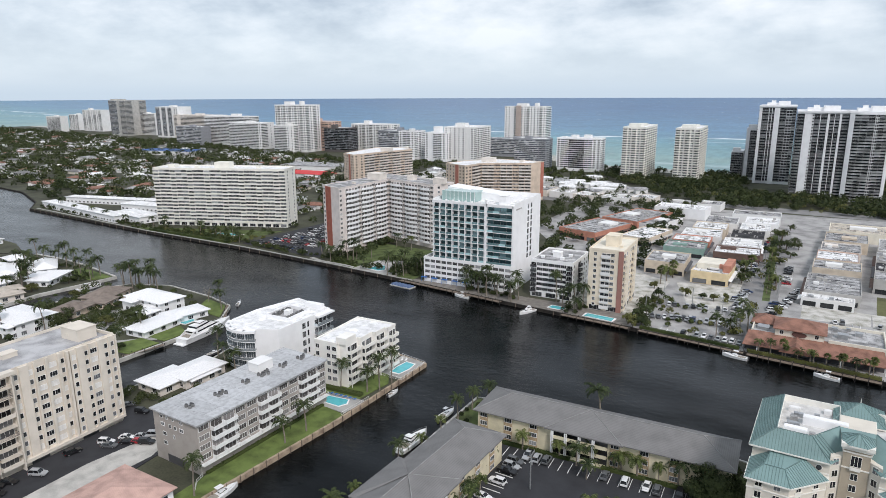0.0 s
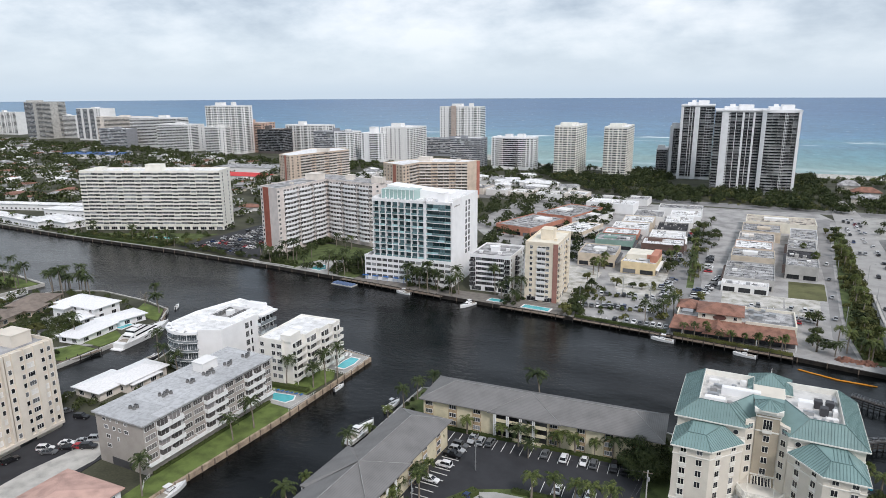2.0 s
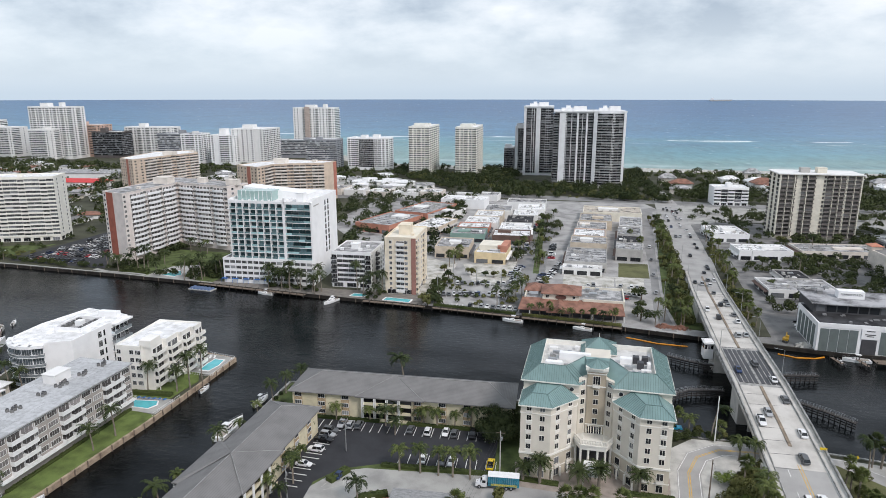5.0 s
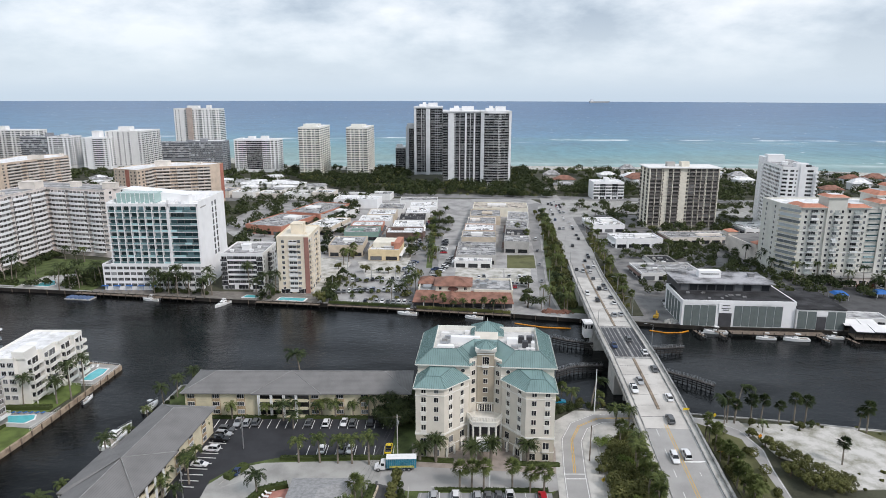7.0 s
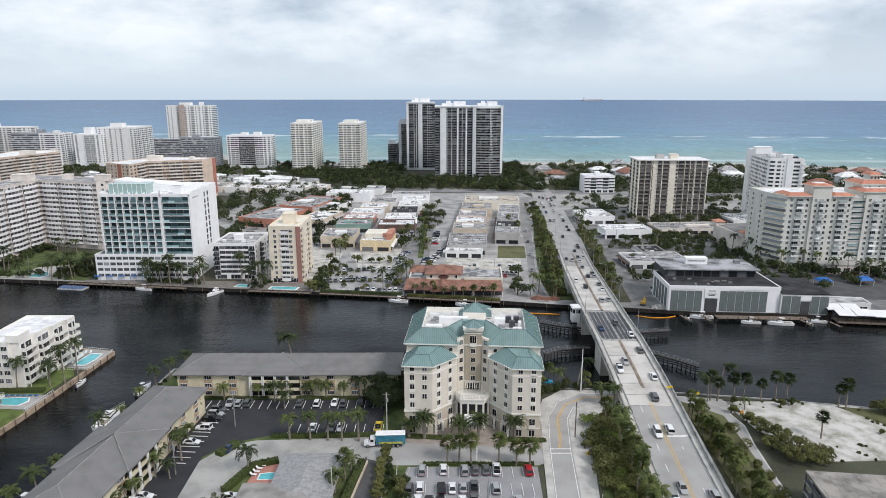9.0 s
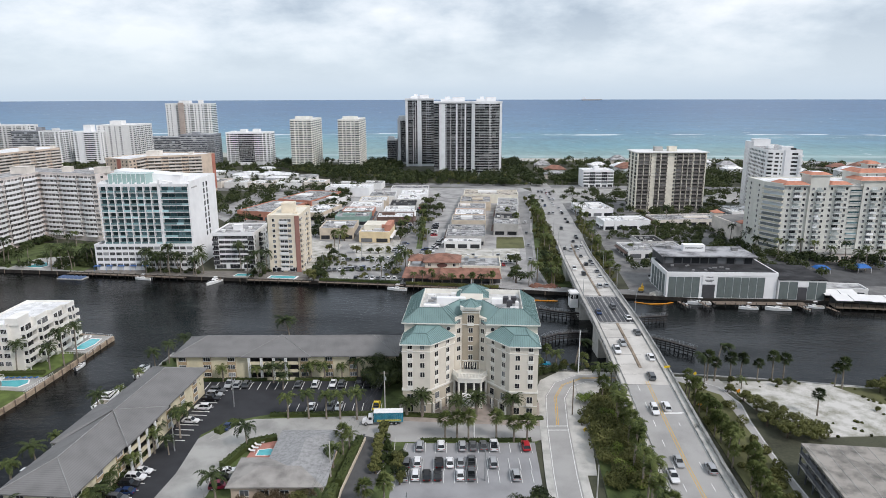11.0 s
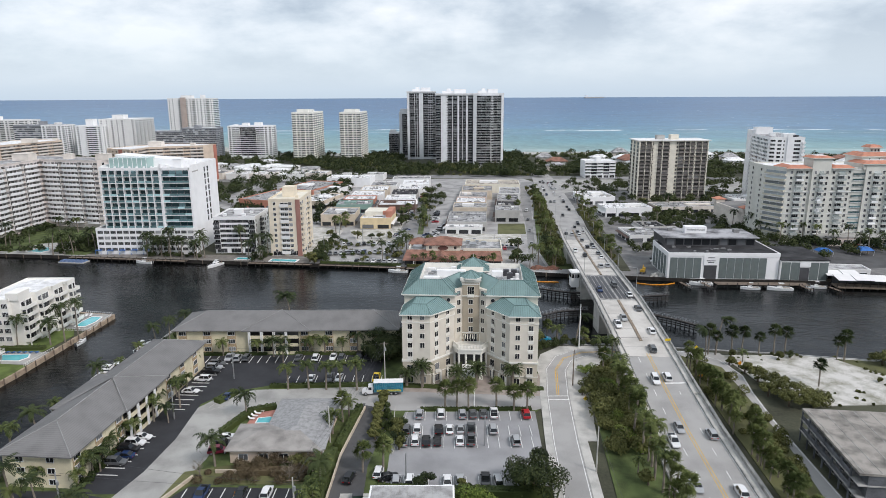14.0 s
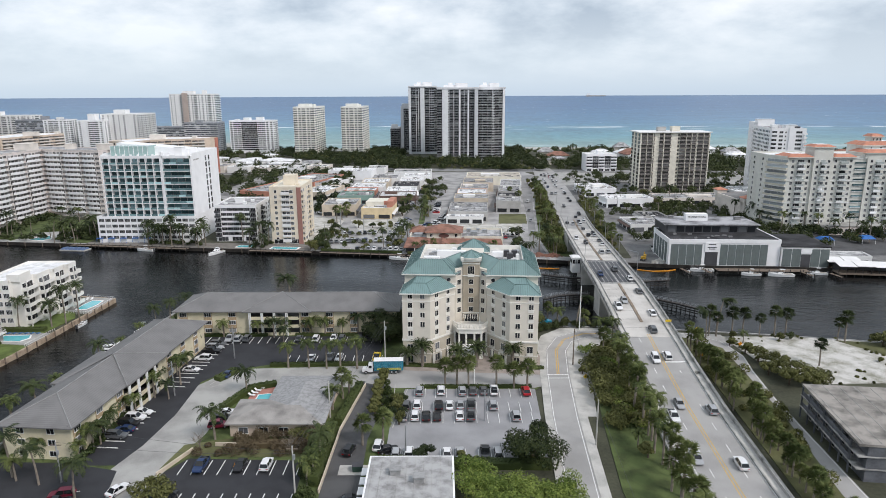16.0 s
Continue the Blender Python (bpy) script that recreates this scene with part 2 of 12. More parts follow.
M_SANDG = mat("white_sand", (0.51, 0.495, 0.465), 0.95, 0.14, 0.22, 2.5, dark=(0.24, 0.235, 0.185))
M_QUAY = mat("grey_brown_quay", (0.20, 0.185, 0.165), 0.9, 0.2, 0.4)
M_LANE = mat("dark_lane_asphalt", (0.085, 0.085, 0.086), 0.88, 0.2, 0.2)
M_SOIL = mat("scrubby_ground", (0.06, 0.062, 0.04), 0.95, 0.35, 0.06, 1.5)
M_LAWN = mat("bright_lawn_grass", (0.115, 0.155, 0.042), 0.95, 0.25, 0.25, 7)
M_GRASS = mat("lawn_grass", (0.082, 0.108, 0.036), 0.95, 0.35, 0.22, 6)
M_LAWN2 = mat("dry_grass", (0.115, 0.118, 0.052), 0.95, 0.3, 0.1, 5)
M_PAVE = mat("brick_pavers", (0.33, 0.285, 0.25), 0.85, 0.15, 0.4)
M_PAINTW = mat("white_road_paint", (0.75, 0.75, 0.73), 0.7, 0.12, 1.0)
M_PAINTY = mat("yellow_road_paint", (0.62, 0.38, 0.06), 0.7, 0.15, 1.0)
M_WOOD = mat("weathered_wood", (0.17, 0.135, 0.105), 0.9, 0.25, 0.8)
M_DWOOD = mat("dark_pile_wood", (0.045, 0.04, 0.037), 0.9, 0.25, 0.8)
M_METAL = mat("galvanised_metal", (0.42, 0.43, 0.44), 0.4, 0.1, 1.0, metal=0.6)
M_DMETAL = mat("dark_metal", (0.06, 0.06, 0.065), 0.5, 0.1, 1.0)
M_RAILW = mat("white_railing_paint", (0.78, 0.78, 0.77), 0.6, 0.05, 1.0)
M_POOL = mat("pool_water", (0.10, 0.46, 0.50), 0.08, 0.08, 0.5, bump=0.05, spec=0.5)
M_BLUE = mat("blue_canvas", (0.03, 0.14, 0.42), 0.7, 0.1, 0.5)
M_BARK = mat("palm_bark", (0.22, 0.19, 0.155), 0.95, 0.2, 1.0)
M_TRUNK = mat("tree_bark", (0.12, 0.095, 0.07), 0.95, 0.2, 1.0)
G_DARK = glass_mat("dark_window_glass", (0.028, 0.031, 0.035))
G_GREY = glass_mat("grey_window_glass", (0.09, 0.095, 0.10))
G_TEAL = glass_mat("teal_glass", (0.045, 0.10, 0.11), 0.08)
G_SLATE = glass_mat("slate_glass", (0.13, 0.14, 0.155), 0.2, vary=0.3)
G_RAIL = glass_mat("pale_glass_rail", (0.24, 0.27, 0.285), 0.12, vary=0.2)
G_TEALR = glass_mat("teal_balustrade_glass", (0.15, 0.255, 0.265), 0.1, vary=0.3)
G_SMOKE = glass_mat("smoked_balcony_glass", (0.02, 0.021, 0.024), 0.1, vary=0.3)
M_CANAL = water_mat("canal_water", [(0.0, (0.0022, 0.0028, 0.003)), (1.0, (0.003, 0.0038, 0.0042))], None, 0, 400, 0.2, 0.15, 0.6)
M_SEA = water_mat("sea_water", [(0.0, (0.17, 0.285, 0.27)), (0.14, (0.095, 0.24, 0.28)), (0.34, (0.06, 0.17, 0.29)),
                                (1.0, (0.045, 0.122, 0.245))], None, 950, 3400, 0.35, 0.16, 0.5, True)

# ---- building blocks ----


class MB:
    """Collects faces of one mesh."""

    def __init__(self):
        self.v, self.f, self.m = [], [], []

    def face(self, pts, mi=0):
        k = len(self.v)
        self.v += [tuple(p) for p in pts]
        self.f.append(tuple(range(k, k + len(pts))))
        self.m.append(mi)

    def hexa(self, p, mi=0):
        k = len(self.v)
        self.v += [tuple(q) for q in p]
        for a in ((3, 2, 1, 0), (4, 5, 6, 7), (0, 1, 5, 4), (1, 2, 6, 5), (2, 3, 7, 6), (3, 0, 4, 7)):
            self.f.append(tuple(k + i for i in a))
            self.m.append(mi)

    def box(self, x0, y0, z0, x1, y1, z1, mi=0):
        self.hexa([(x0, y0, z0), (x1, y0, z0), (x1, y1, z0), (x0, y1, z0),
                   (x0, y0, z1), (x1, y0, z1), (x1, y1, z1), (x0, y1, z1)], mi)

    def prism(self, poly, z0, z1, mi=0, top=None):
        k, n = len(self.v), len(poly)
        self.v += [(p[0], p[1], z0) for p in poly] + [(p[0], p[1], z1) for p in poly]
        for i in range(n):
            j = (i + 1) % n
            self.f.append((k + i, k + j, k + n + j, k + n + i))
            self.m.append(mi)
        self.f += [tuple(k + n + i for i in range(n)), tuple(k + n - 1 - i for i in range(n))]
        self.m += [mi if top is None else top, mi]

    def tube(self, a, b, r0, r1, sides=6, mi=0):
        a, b = Vector(a), Vector(b)
        d = (b - a).normalized()
        s = d.orthogonal().normalized()
        t = d.cross(s)
        k = len(self.v)
        for c, r in ((a, r0), (b, r1)):
            for i in range(sides):
                w = 2 * math.pi * i / sides
                self.v.append(tuple(c + (s * math.cos(w) + t * math.sin(w)) * r))
        for i in range(sides):
            j = (i + 1) % sides
            self.f.append((k + i, k + j, k + sides + j, k + sides + i))
            self.m.append(mi)
        self.f += [tuple(k + sides + i for i in range(sides)), tuple(k + sides - 1 - i for i in range(sides))]
        self.m += [mi, mi]

    def mesh(self, name, mats, smooth=False):
        me = bpy.data.meshes.new(name)
        me.from_pydata(self.v, [], self.f)
        for q in mats:
            me.materials.append(q)
        if len(mats) > 1:
            me.polygons.foreach_set("material_index", self.m)
        if smooth:
            me.polygons.foreach_set("use_smooth", [True] * len(self.f))
        me.update()
        return me


def hip_mb(mb, x0, y0, x1, y1, z, h, over=0.6, mi=0):
    """A hip roof over a rectangle, ridge along its longer side, with a thin eave."""
    x0, y0, x1, y1 = x0 - over, y0 - over, x1 + over, y1 + over
    W, D = x1 - x0, y1 - y0
    r = min(W, D) / 2
    a, b, c, d = (x0, y0, z), (x1, y0, z), (x1, y1, z), (x0, y1, z)
    if W >= D:
        e, f = (x0 + r, y0 + r, z + h), (x1 - r, y0 + r, z + h)
        mb.face([a, b, f, e], mi), mb.face([b, c, f], mi), mb.face([c, d, e, f], mi), mb.face([d, a, e], mi)
    else:
        e, f = (x0 + r, y0 + r, z + h), (x0 + r, y1 - r, z + h)
        mb.face([a, b, e], mi), mb.face([b, c, f, e], mi), mb.face([c, d, f], mi), mb.face([d, a, e, f], mi)
    mb.prism([(x0, y0), (x1, y0), (x1, y1), (x0, y1)], z - 0.28, z - 0.004, mi)


def thing(name, x, y, z=0.0, rz=0.0, label="", category="", group="", kind=""):
    ob = new(name)
    ob.empty_display_size = 0.5
    ob.matrix_basis = pose(x, y, z, 0, 0, rz)
    return tagged(ob, label, category, group, kind)


def part(name, mb, mats, parent, label="", m=None, kind=""):
    me = mb.mesh(name, mats if isinstance(mats, (list, tuple)) else [mats]) if isinstance(mb, MB) else mb
    ob = new(name, me)
    ob.parent = parent
    if m is not None:
        ob.matrix_basis = m
    return tagged(ob, label, kind=kind)


def solo(name, mb, mats, label="", category="", group="", kind=""):
    ob = new(name, mb.mesh(name, mats if isinstance(mats, (list, tuple)) else [mats]))
    return tagged(ob, label, category, group, kind)


def ribbon(mb, pts, offs0, offs1, dz=0.0, thick=0.0, mi=0):
    """A strip along a line of (x, y, z), between two sideways offsets (to the right of the way)."""
    n = len(pts)
    side = []
    for i in range(n):
        a, b = Vector(pts[max(i - 1, 0)][:2]), Vector(pts[min(i + 1, n - 1)][:2])
        d = (b - a).normalized()
        side.append(Vector((d.y, -d.x)))
    L, R = [], []
    for i, p in enumerate(pts):
        o0 = offs0[i] if isinstance(offs0, (list, tuple)) else offs0
        o1 = offs1[i] if isinstance(offs1, (list, tuple)) else offs1
        L.append((p[0] + side[i].x * o0, p[1] + side[i].y * o0, p[2] + dz))
        R.append((p[0] + side[i].x * o1, p[1] + side[i].y * o1, p[2] + dz))
    if not thick:
        for i in range(n - 1):
            mb.face([L[i], R[i], R[i + 1], L[i + 1]], mi)
        return
    k = len(mb.v)
    for a, b in zip(L, R):
        mb.v += [a, b, (b[0], b[1], b[2] - thick), (a[0], a[1], a[2] - thick)]
    for i in range(n - 1):
        for e in range(4):
            g = (e + 1) % 4
            mb.f.append((k + 4 * i + e, k + 4 * i + g, k + 4 * i + 4 + g, k + 4 * i + 4 + e))
            mb.m.append(mi)
    mb.f += [(k, k + 1, k + 2, k + 3), tuple(k + 4 * (n - 1) + e for e in (3, 2, 1, 0))]
    mb.m += [mi, mi]


def along(pts, step):
    """Points and headings at even steps along a line of (x, y, z)."""
    out, left = [], 0.0
    for a, b in zip(pts, pts[1:]):
        a, b = Vector(a), Vector(b)
        ln = (b - a).length
        t = left
        while t < ln:
            p = a.lerp(b, t / ln)
            out.append((p, math.degrees(math.atan2(b.y - a.y, b.x - a.x))))
            t += step
        left = t - ln
    return out

# ---- water and land ----
SEA_Z = -1.3


def sea_height(r):
    return SEA_Z + 64 * max(0.0, (r - 2300) / 2550) ** 1.6


def sheet_of_water():
    """One sheet out to the horizon; its rim stands up by what the bend of the earth would show."""
    mb = MB()
    radii = [0, 120, 240, 360, 480, 620, 800, 1000, 1300, 1700, 2100, 2300, 2500, 2700, 2900, 3100, 3300, 3500, 3700, 3900, 4100, 4300, 4500, 4700, 4850]
    n = 96
    mb.v = [(-5 + r * math.cos(2 * math.pi * i / n), 15 + r * math.sin(2 * math.pi * i / n), sea_height(r)) for r in radii[1:] for i in range(n)]
    for k in range(len(radii) - 2):
        for i in range(n):
            j = (i + 1) % n
            mb.f.append((k * n + i, (k + 1) * n + i, (k + 1) * n + j, k * n + j))
            cx, cy = mb.v[(k + 1) * n + i][:2]
            mb.m.append(1 if cy + 0.13 * cx > 640 else 0)
    mb.f.append(tuple(range(n)))
    mb.m.append(0)
    return solo("water", mb, [M_CANAL, M_SEA], "dark canal water running into pale turquoise and deep blue sea", "water", kind="structure")


sheet_of_water()

BANK = [(-2300, 640), (-1000, 470), (-720, 425), (-640, 392), (-607, 367), (-433, 349), (-327, 342.5), (-248, 334), (-194, 327), (-124, 316), (-72, 309.5),
        (-45, 305.5), (-18, 301), (28, 293.5), (57, 287), (83, 283), (97.5, 280.3), (111, 277.6), (152, 274.6), (168, 272), (300, 240), (700, 150), (1500, 60)]
SHORE = [(1500, 780), (900, 840), (577, 868), (408, 930), (98, 950), (-85, 930), (-250, 950), (-420, 1140), (-700, 1075), (-1000, 1110), (-1300, 1260), (-1500, 1210), (-1766, 1240), (-2050, 1290), (-2300, 1340)]


def land(name, poly, label, z1=0.0, material=None):
    mb = MB()
    mb.prism(poly, -4.0, z1, 1, 0)
    return solo(name, mb, [material or M_SOIL, M_SEAWALL], label, "ground", kind="structure")


land("ground_island", BANK + SHORE, "scrubby ground of the built-up beach island behind a concrete seawall")
NEAR = [(-98, -250), (-98, 150), (-95, 217), (-88, 218), (-15, 216), (26, 206), (33, 202), (42, 200), (53, 201), (79, 197), (102, 193), (135, 186), (200, 172), (500, 120), (500, -250)]
land("ground_near", NEAR, "ground of the near shore with lawns and paving")
land("ground_point", [(-141, -250), (-138.5, 60), (-133.4, 135), (-127.8, 181), (-124.6, 233), (-139, 236), (-168, 238), (-197, 226), (-204, 215), (-201, 200), (-206, 190), (-208, 176), (-204, 160), (-200, 100), (-200, -250)],
     "ground of the built-up point between two canals")
land("ground_finger", [(-225, -250), (-228, 150), (-232, 182), (-231, 201), (-230.5, 213), (-232.5, 234), (-243, 249), (-262, 255), (-296, 259), (-318, 251), (-323, 242), (-323, 228), (-322, 205), (-325, 180), (-345, 120), (-345, -250)],
     "ground of a finger of land with low houses")
land("ground_far_finger", [(-356, 150), (-342.5, 198), (-344, 218), (-341, 236), (-338.5, 257), (-377, 265), (-402, 268), (-432, 268), (-470, 252), (-600, 200), (-600, 100), (-380, 100)], "ground of a farther finger of land with low houses and palms")
land("ground_left_finger", [(-447, 262), (-450, 270), (-474, 280), (-520, 286), (-900, 300), (-900, 250), (-600, 225), (-500, 250)], "ground of a distant finger of land by the canal")


def strip(name, pts, w, z, material, label, category="seawall", h=0.0, bottom=-2.5):
    """A wall cap along a line."""
    mb = MB()
    ribbon(mb, [(p[0], p[1], z) for p in pts], -w / 2, w / 2, 0, z - bottom)
    return solo(name, mb, material, label, category, kind="structure")


strip("seawall_island", [p for p in BANK[2:-2]], 0.7, 0.3, M_SEAWALL, "weathered seawall along the canal, coloured darker for shade")
strip("seawall_point", [(-138.5, 60), (-133.2, 135), (-127.6, 181), (-124.3, 233.3), (-139, 236.3), (-168, 238.3)], 0.8, 0.3, M_TANWALL, "tan timber-capped seawall round the point")
strip("seawall_near", [(-98, 60), (-98, 150), (-95, 217), (-88, 218), (-15, 216), (26, 206), (42, 200.2), (53, 201), (79, 197), (102, 193), (135, 186), (200, 172)], 0.7, 0.3, M_PARA, "grey weathered concrete seawall of the near shore")
strip("seawall_finger", [(-231.5, 182), (-230.5, 201), (-230, 213), (-232, 234), (-242.5, 249.6), (-262, 255.6), (-296, 259.6), (-318, 251.6), (-323.6, 242), (-323.6, 228), (-322.6, 205)], 0.7, 0.3, M_CONC, "pale concrete seawall of the house finger")
strip("seawall_far_finger", [(-356, 150), (-342, 198), (-343.5, 218), (-340.5, 236), (-338, 257.4), (-377, 265.5), (-402, 268.5), (-432, 268.5)], 1.4, 0.35, M_CONC, "pale concrete seawall of the farther finger")
strip("seawall_inner", [(-203, 160), (-207, 176), (-205.2, 190), (-200.2, 200), (-203, 215), (-196, 227), (-168, 239)], 0.6, 0.3, M_CONC, "concrete seawall along the inner canal")

LAYER = [0.03]


def sheet(name, poly, material, label, category="paving", z=None, edge=None):
    """A thin layer of paving, lawn or sand on the ground."""
    LAYER[0] += 0.0045
    mb = MB()
    mb.prism(poly, -0.3, LAYER[0] if z is None else z, 0)
    return solo(name, mb, material, label, category, kind="structure")


def rect(x0, y0, x1, y1):
    return [(x0, y0), (x1, y0), (x1, y1), (x0, y1)]


# beach and island grounds
mb = MB()
mb.prism([(1500, 700), (577, 815), (408, 872), (98, 905), (-85, 890), (-250, 905), (-420, 1080), (-700, 1040), (-1000, 1085), (-1300, 1225), (-1766, 1210), (-2300, 1300)] + SHORE[::-1], -3.5, 0.12)
solo("beach", mb, M_SANDG, "pale sand beach along the sea", "beach", kind="structure")
sheet("island_paving", [(-100, 314.5), (-40, 305.4), (30, 293.9), (62, 287), (80, 420), (92, 590), (80, 640), (-170, 640), (-180, 500), (-115, 400)], mat("pale_worn_asphalt", (0.33, 0.325, 0.315), 0.88, 0.25, 0.09, dark=(0.185, 0.18, 0.178)), "worn grey asphalt streets and parking between shops")
sheet("island_paving_south", [(82, 285), (100, 281), (152, 276), (175, 272), (330, 250), (330, 420), (260, 520), (130, 560), (98, 540), (92, 460), (82, 340)], M_ASPHW, "worn grey asphalt round the boatyard and low offices")
sheet("front_stalls_island", [(2, 356), (29, 356), (31, 376), (3, 378)], M_SANDG, "pale concrete forecourt of the shops")
sheet("avenue_front_paving", [(98, 538), (140, 560), (260, 540), (330, 540), (330, 604), (98, 636)], M_LOTC, "pale paving and car parks along the avenue")
sheet("condo_drive", [(150, 306), (176, 300), (330, 276), (330, 344), (186, 346), (150, 334)], M_LANE, "dark asphalt drive below the condominium", "driveway")
sheet("sand_lot_island", [(29.4, 346), (43.6, 346), (46.8, 376), (31.1, 376)], M_SANDG, "pale empty lot of sandy concrete")
sheet("cream_forecourt", [(-57, 391), (-46, 352), (-27, 352), (-20, 420), (-27, 446), (-30, 392)], M_SANDG, "pale sandy paving round the cream corner shop")
sheet("dirt_patch", [(33, 376), (50, 376), (53, 408), (36, 408)], M_LAWN2, "patch of dry grass and dirt")
sheet("shop_alley", [(-30, 304.5), (-10, 300.5), (-2, 560), (-22, 560)], M_STREET, "pale asphalt street between rows of shops", "street")
sheet("street_median", [(-14.6, 376), (-11.2, 376), (-10.2, 470), (-10.6, 545), (-14, 545), (-14.4, 470)], M_GRASS, "planted median strip with palms", "median")
sheet("street_pavement", [(-28.5, 360), (-26.6, 360), (-24, 420), (-26, 420)], M_SANDG, "pale pavement along the corner shop", "pavement")
sheet("yard_between_shops", [(-100, 330), (-62, 324), (-60, 390), (-78, 400), (-104, 400)], M_SANDG, "pale yard between the tower and the shops")
sheet("service_street", [(44, 293), (50, 292), (49.6, 324), (51.9, 353), (57, 398), (65.3, 467), (75, 546), (84, 610), (75, 610), (67.4, 546), (58.2, 467), (52.8, 398), (47.8, 353), (44.6, 324)], M_STREET, "side street beside the raised road", "street")
sheet("beach_avenue", [(-420, 690), (60, 640), (400, 600), (400, 622), (60, 664), (-420, 715)], M_STREET, "avenue running behind the beach towers", "street")
sheet("coast_parking", [(-460, 660), (-120, 610), (-60, 640), (-400, 700)], M_ASPHW, "asphalt and low roofs behind the towers")
sheet("coast_block", [(-430, 716), (-128, 668), (-118, 700), (-200, 796), (-430, 812)], M_LOTC, "pale paving between low roofs behind the towers")
sheet("condo_lot", [(-335, 352), (-262, 344), (-280, 372), (-290, 440), (-330, 440)], M_ASPH, "dark asphalt car park between two condominiums", "car park")
sheet("condo_lawn", [(-250, 338), (-186, 327), (-186, 345), (-205, 392), (-250, 396)], M_GRASS, "lawn and pool garden below the condominium", "lawn")
sheet("condo_pool_deck", [(-230, 332.6), (-229, 343), (-226, 356), (-212, 361), (-201, 343), (-198, 330), (-211, 330.5)], M_LOTC, "pale paved pool deck", "pool deck")
sheet("condo_garden", [(-450, 352), (-345, 347), (-338, 395), (-440, 360)], M_GRASS, "garden lawn and hedges along the canal", "lawn")
sheet("quay_walk", [(-605, 371), (-433, 350.6), (-327, 344.2), (-248, 335.5), (-194, 328.2), (-186, 327.2), (-186, 328.6), (-248, 336.9), (-327, 345.6), (-433, 352), (-605, 373)], M_LOTC, "pale concrete quay walk along the seawall", "quay")
sheet("hotel_quay", [(-186, 326.4), (-124, 316.6), (-95, 313), (-95, 327), (-186, 331)], M_QUAY, "grey-brown paved quay in front of the hotel", "quay")
sheet("tower_quay", [(-95, 313), (-66, 309.2), (-64, 325), (-95, 327)], M_QUAY, "paved pool deck in front of the tower", "quay")

# near shore grounds
sheet("near_lawn", [(-97.5, 60), (-94, 216), (30, 203), (28, 160), (-20, 95), (-20, 60)], M_GRASS, "lawn and planting strip of the near shore", "lawn")
sheet("motel_lot", [(-79, 120), (-62, 120), (-64, 142), (-65, 160), (-60, 167), (-49, 171.5), (-18.5, 172), (-18.5, 193), (-78, 194)], M_ASPH, "dark asphalt car park of the motel", "car park")
sheet("front_lot", [(-82, 60), (-26, 60), (-29.2, 121.5), (-54, 122.5), (-66, 103), (-82, 103)], M_ASPH, "dark asphalt car park with white stall lines", "car park")
DRIVE = [(-76, 92), (-71, 109), (-66, 128), (-64.5, 142), (-65, 158), (-60.5, 165.5), (-53, 168.5), (-20, 170.2), (30, 166.5), (30, 160), (-14, 159.5), (-21, 156), (-42, 158), (-50, 155), (-54, 145), (-54, 133), (-57, 118), (-62, 92)]
sheet("motel_drive", DRIVE, M_LOTC, "pale concrete driveway curving past the motel", "driveway")
sheet("lane", [(-24, 60), (-16, 60), (-16.5, 110), (-17, 130), (-13, 160), (-21.5, 160), (-24, 135)], M_LANE, "dark asphalt lane", "street")
sheet("hotel_lot", [(-12.5, 120), (22, 119.5), (23.8, 155), (-10, 155), (-12.5, 140)], mat("pale_lot_asphalt", (0.285, 0.285, 0.29), 0.88, 0.12, 0.15), "grey asphalt car park with white stall lines", "car park")
sheet("corner_lot", [(-95, 60), (-62.5, 60), (-63.5, 104), (-67, 118), (-79, 121), (-95, 121.5)], M_ASPH, "dark asphalt car park south of the motel wing", "car park")
sheet("hotel_street", [(-21, 159), (-13, 155.8), (24, 155.6), (28.5, 158), (29.5, 166.5), (-13, 167.5), (-20, 168)], M_ROAD, "grey asphalt street in front of the hotel", "street")
sheet("office_lawn", [(-58.5, 118.5), (-57, 128), (-48, 130.5), (-28, 130), (-27, 123), (-54, 123.2)], M_LAWN2, "dry lawn in front of the office", "lawn")
sheet("hotel_forecourt", [(-12, 167), (28, 163.5), (29.5, 178), (-13, 179)], M_PAVE, "brick-paved forecourt of the hotel", "forecourt")
sheet("ramp_apron", [(34, 140), (36.5, 140), (40, 162), (43, 176), (47, 184), (57, 187), (66, 186), (66, 198), (50, 199.5), (38, 199.5), (31, 193), (28, 184), (28.3, 170), (33, 160)], M_CONC, "pale concrete pavements round the side road bend", "pavement")
RAMP = [(23.5, 60, 0.1), (26.8, 110, 0.1), (29.0, 140, 0.1), (31.4, 164, 0.1), (33.8, 181, 0.1), (37.6, 189.5, 0.1), (44.5, 194.3, 0.1), (54, 194.6, 0.1), (64, 192, 0.1)]
mb = MB()
ribbon(mb, [(p[0], p[1], LAYER[0] + 0.01) for p in RAMP], -3.1, 3.1, 0, 0.2)
solo("ramp_road", mb, M_ROAD, "grey side road curving under the bridge", "road", kind="structure")
mb = MB()
ribbon(mb, [(p[0], p[1], LAYER[0] + 0.08) for p in RAMP[:5]], 3.1, [5.2, 5.2, 5.2, 6.0, 4.2], 0, 0.3)
ribbon(mb, [(p[0], p[1], LAYER[0] + 0.08) for p in RAMP[:6]], -4.9, -3.1, 0, 0.3)
solo("pavement_ramp", mb, M_CONC, "pale concrete pavement beside the side road", "pavement", kind="structure")
mb = MB()
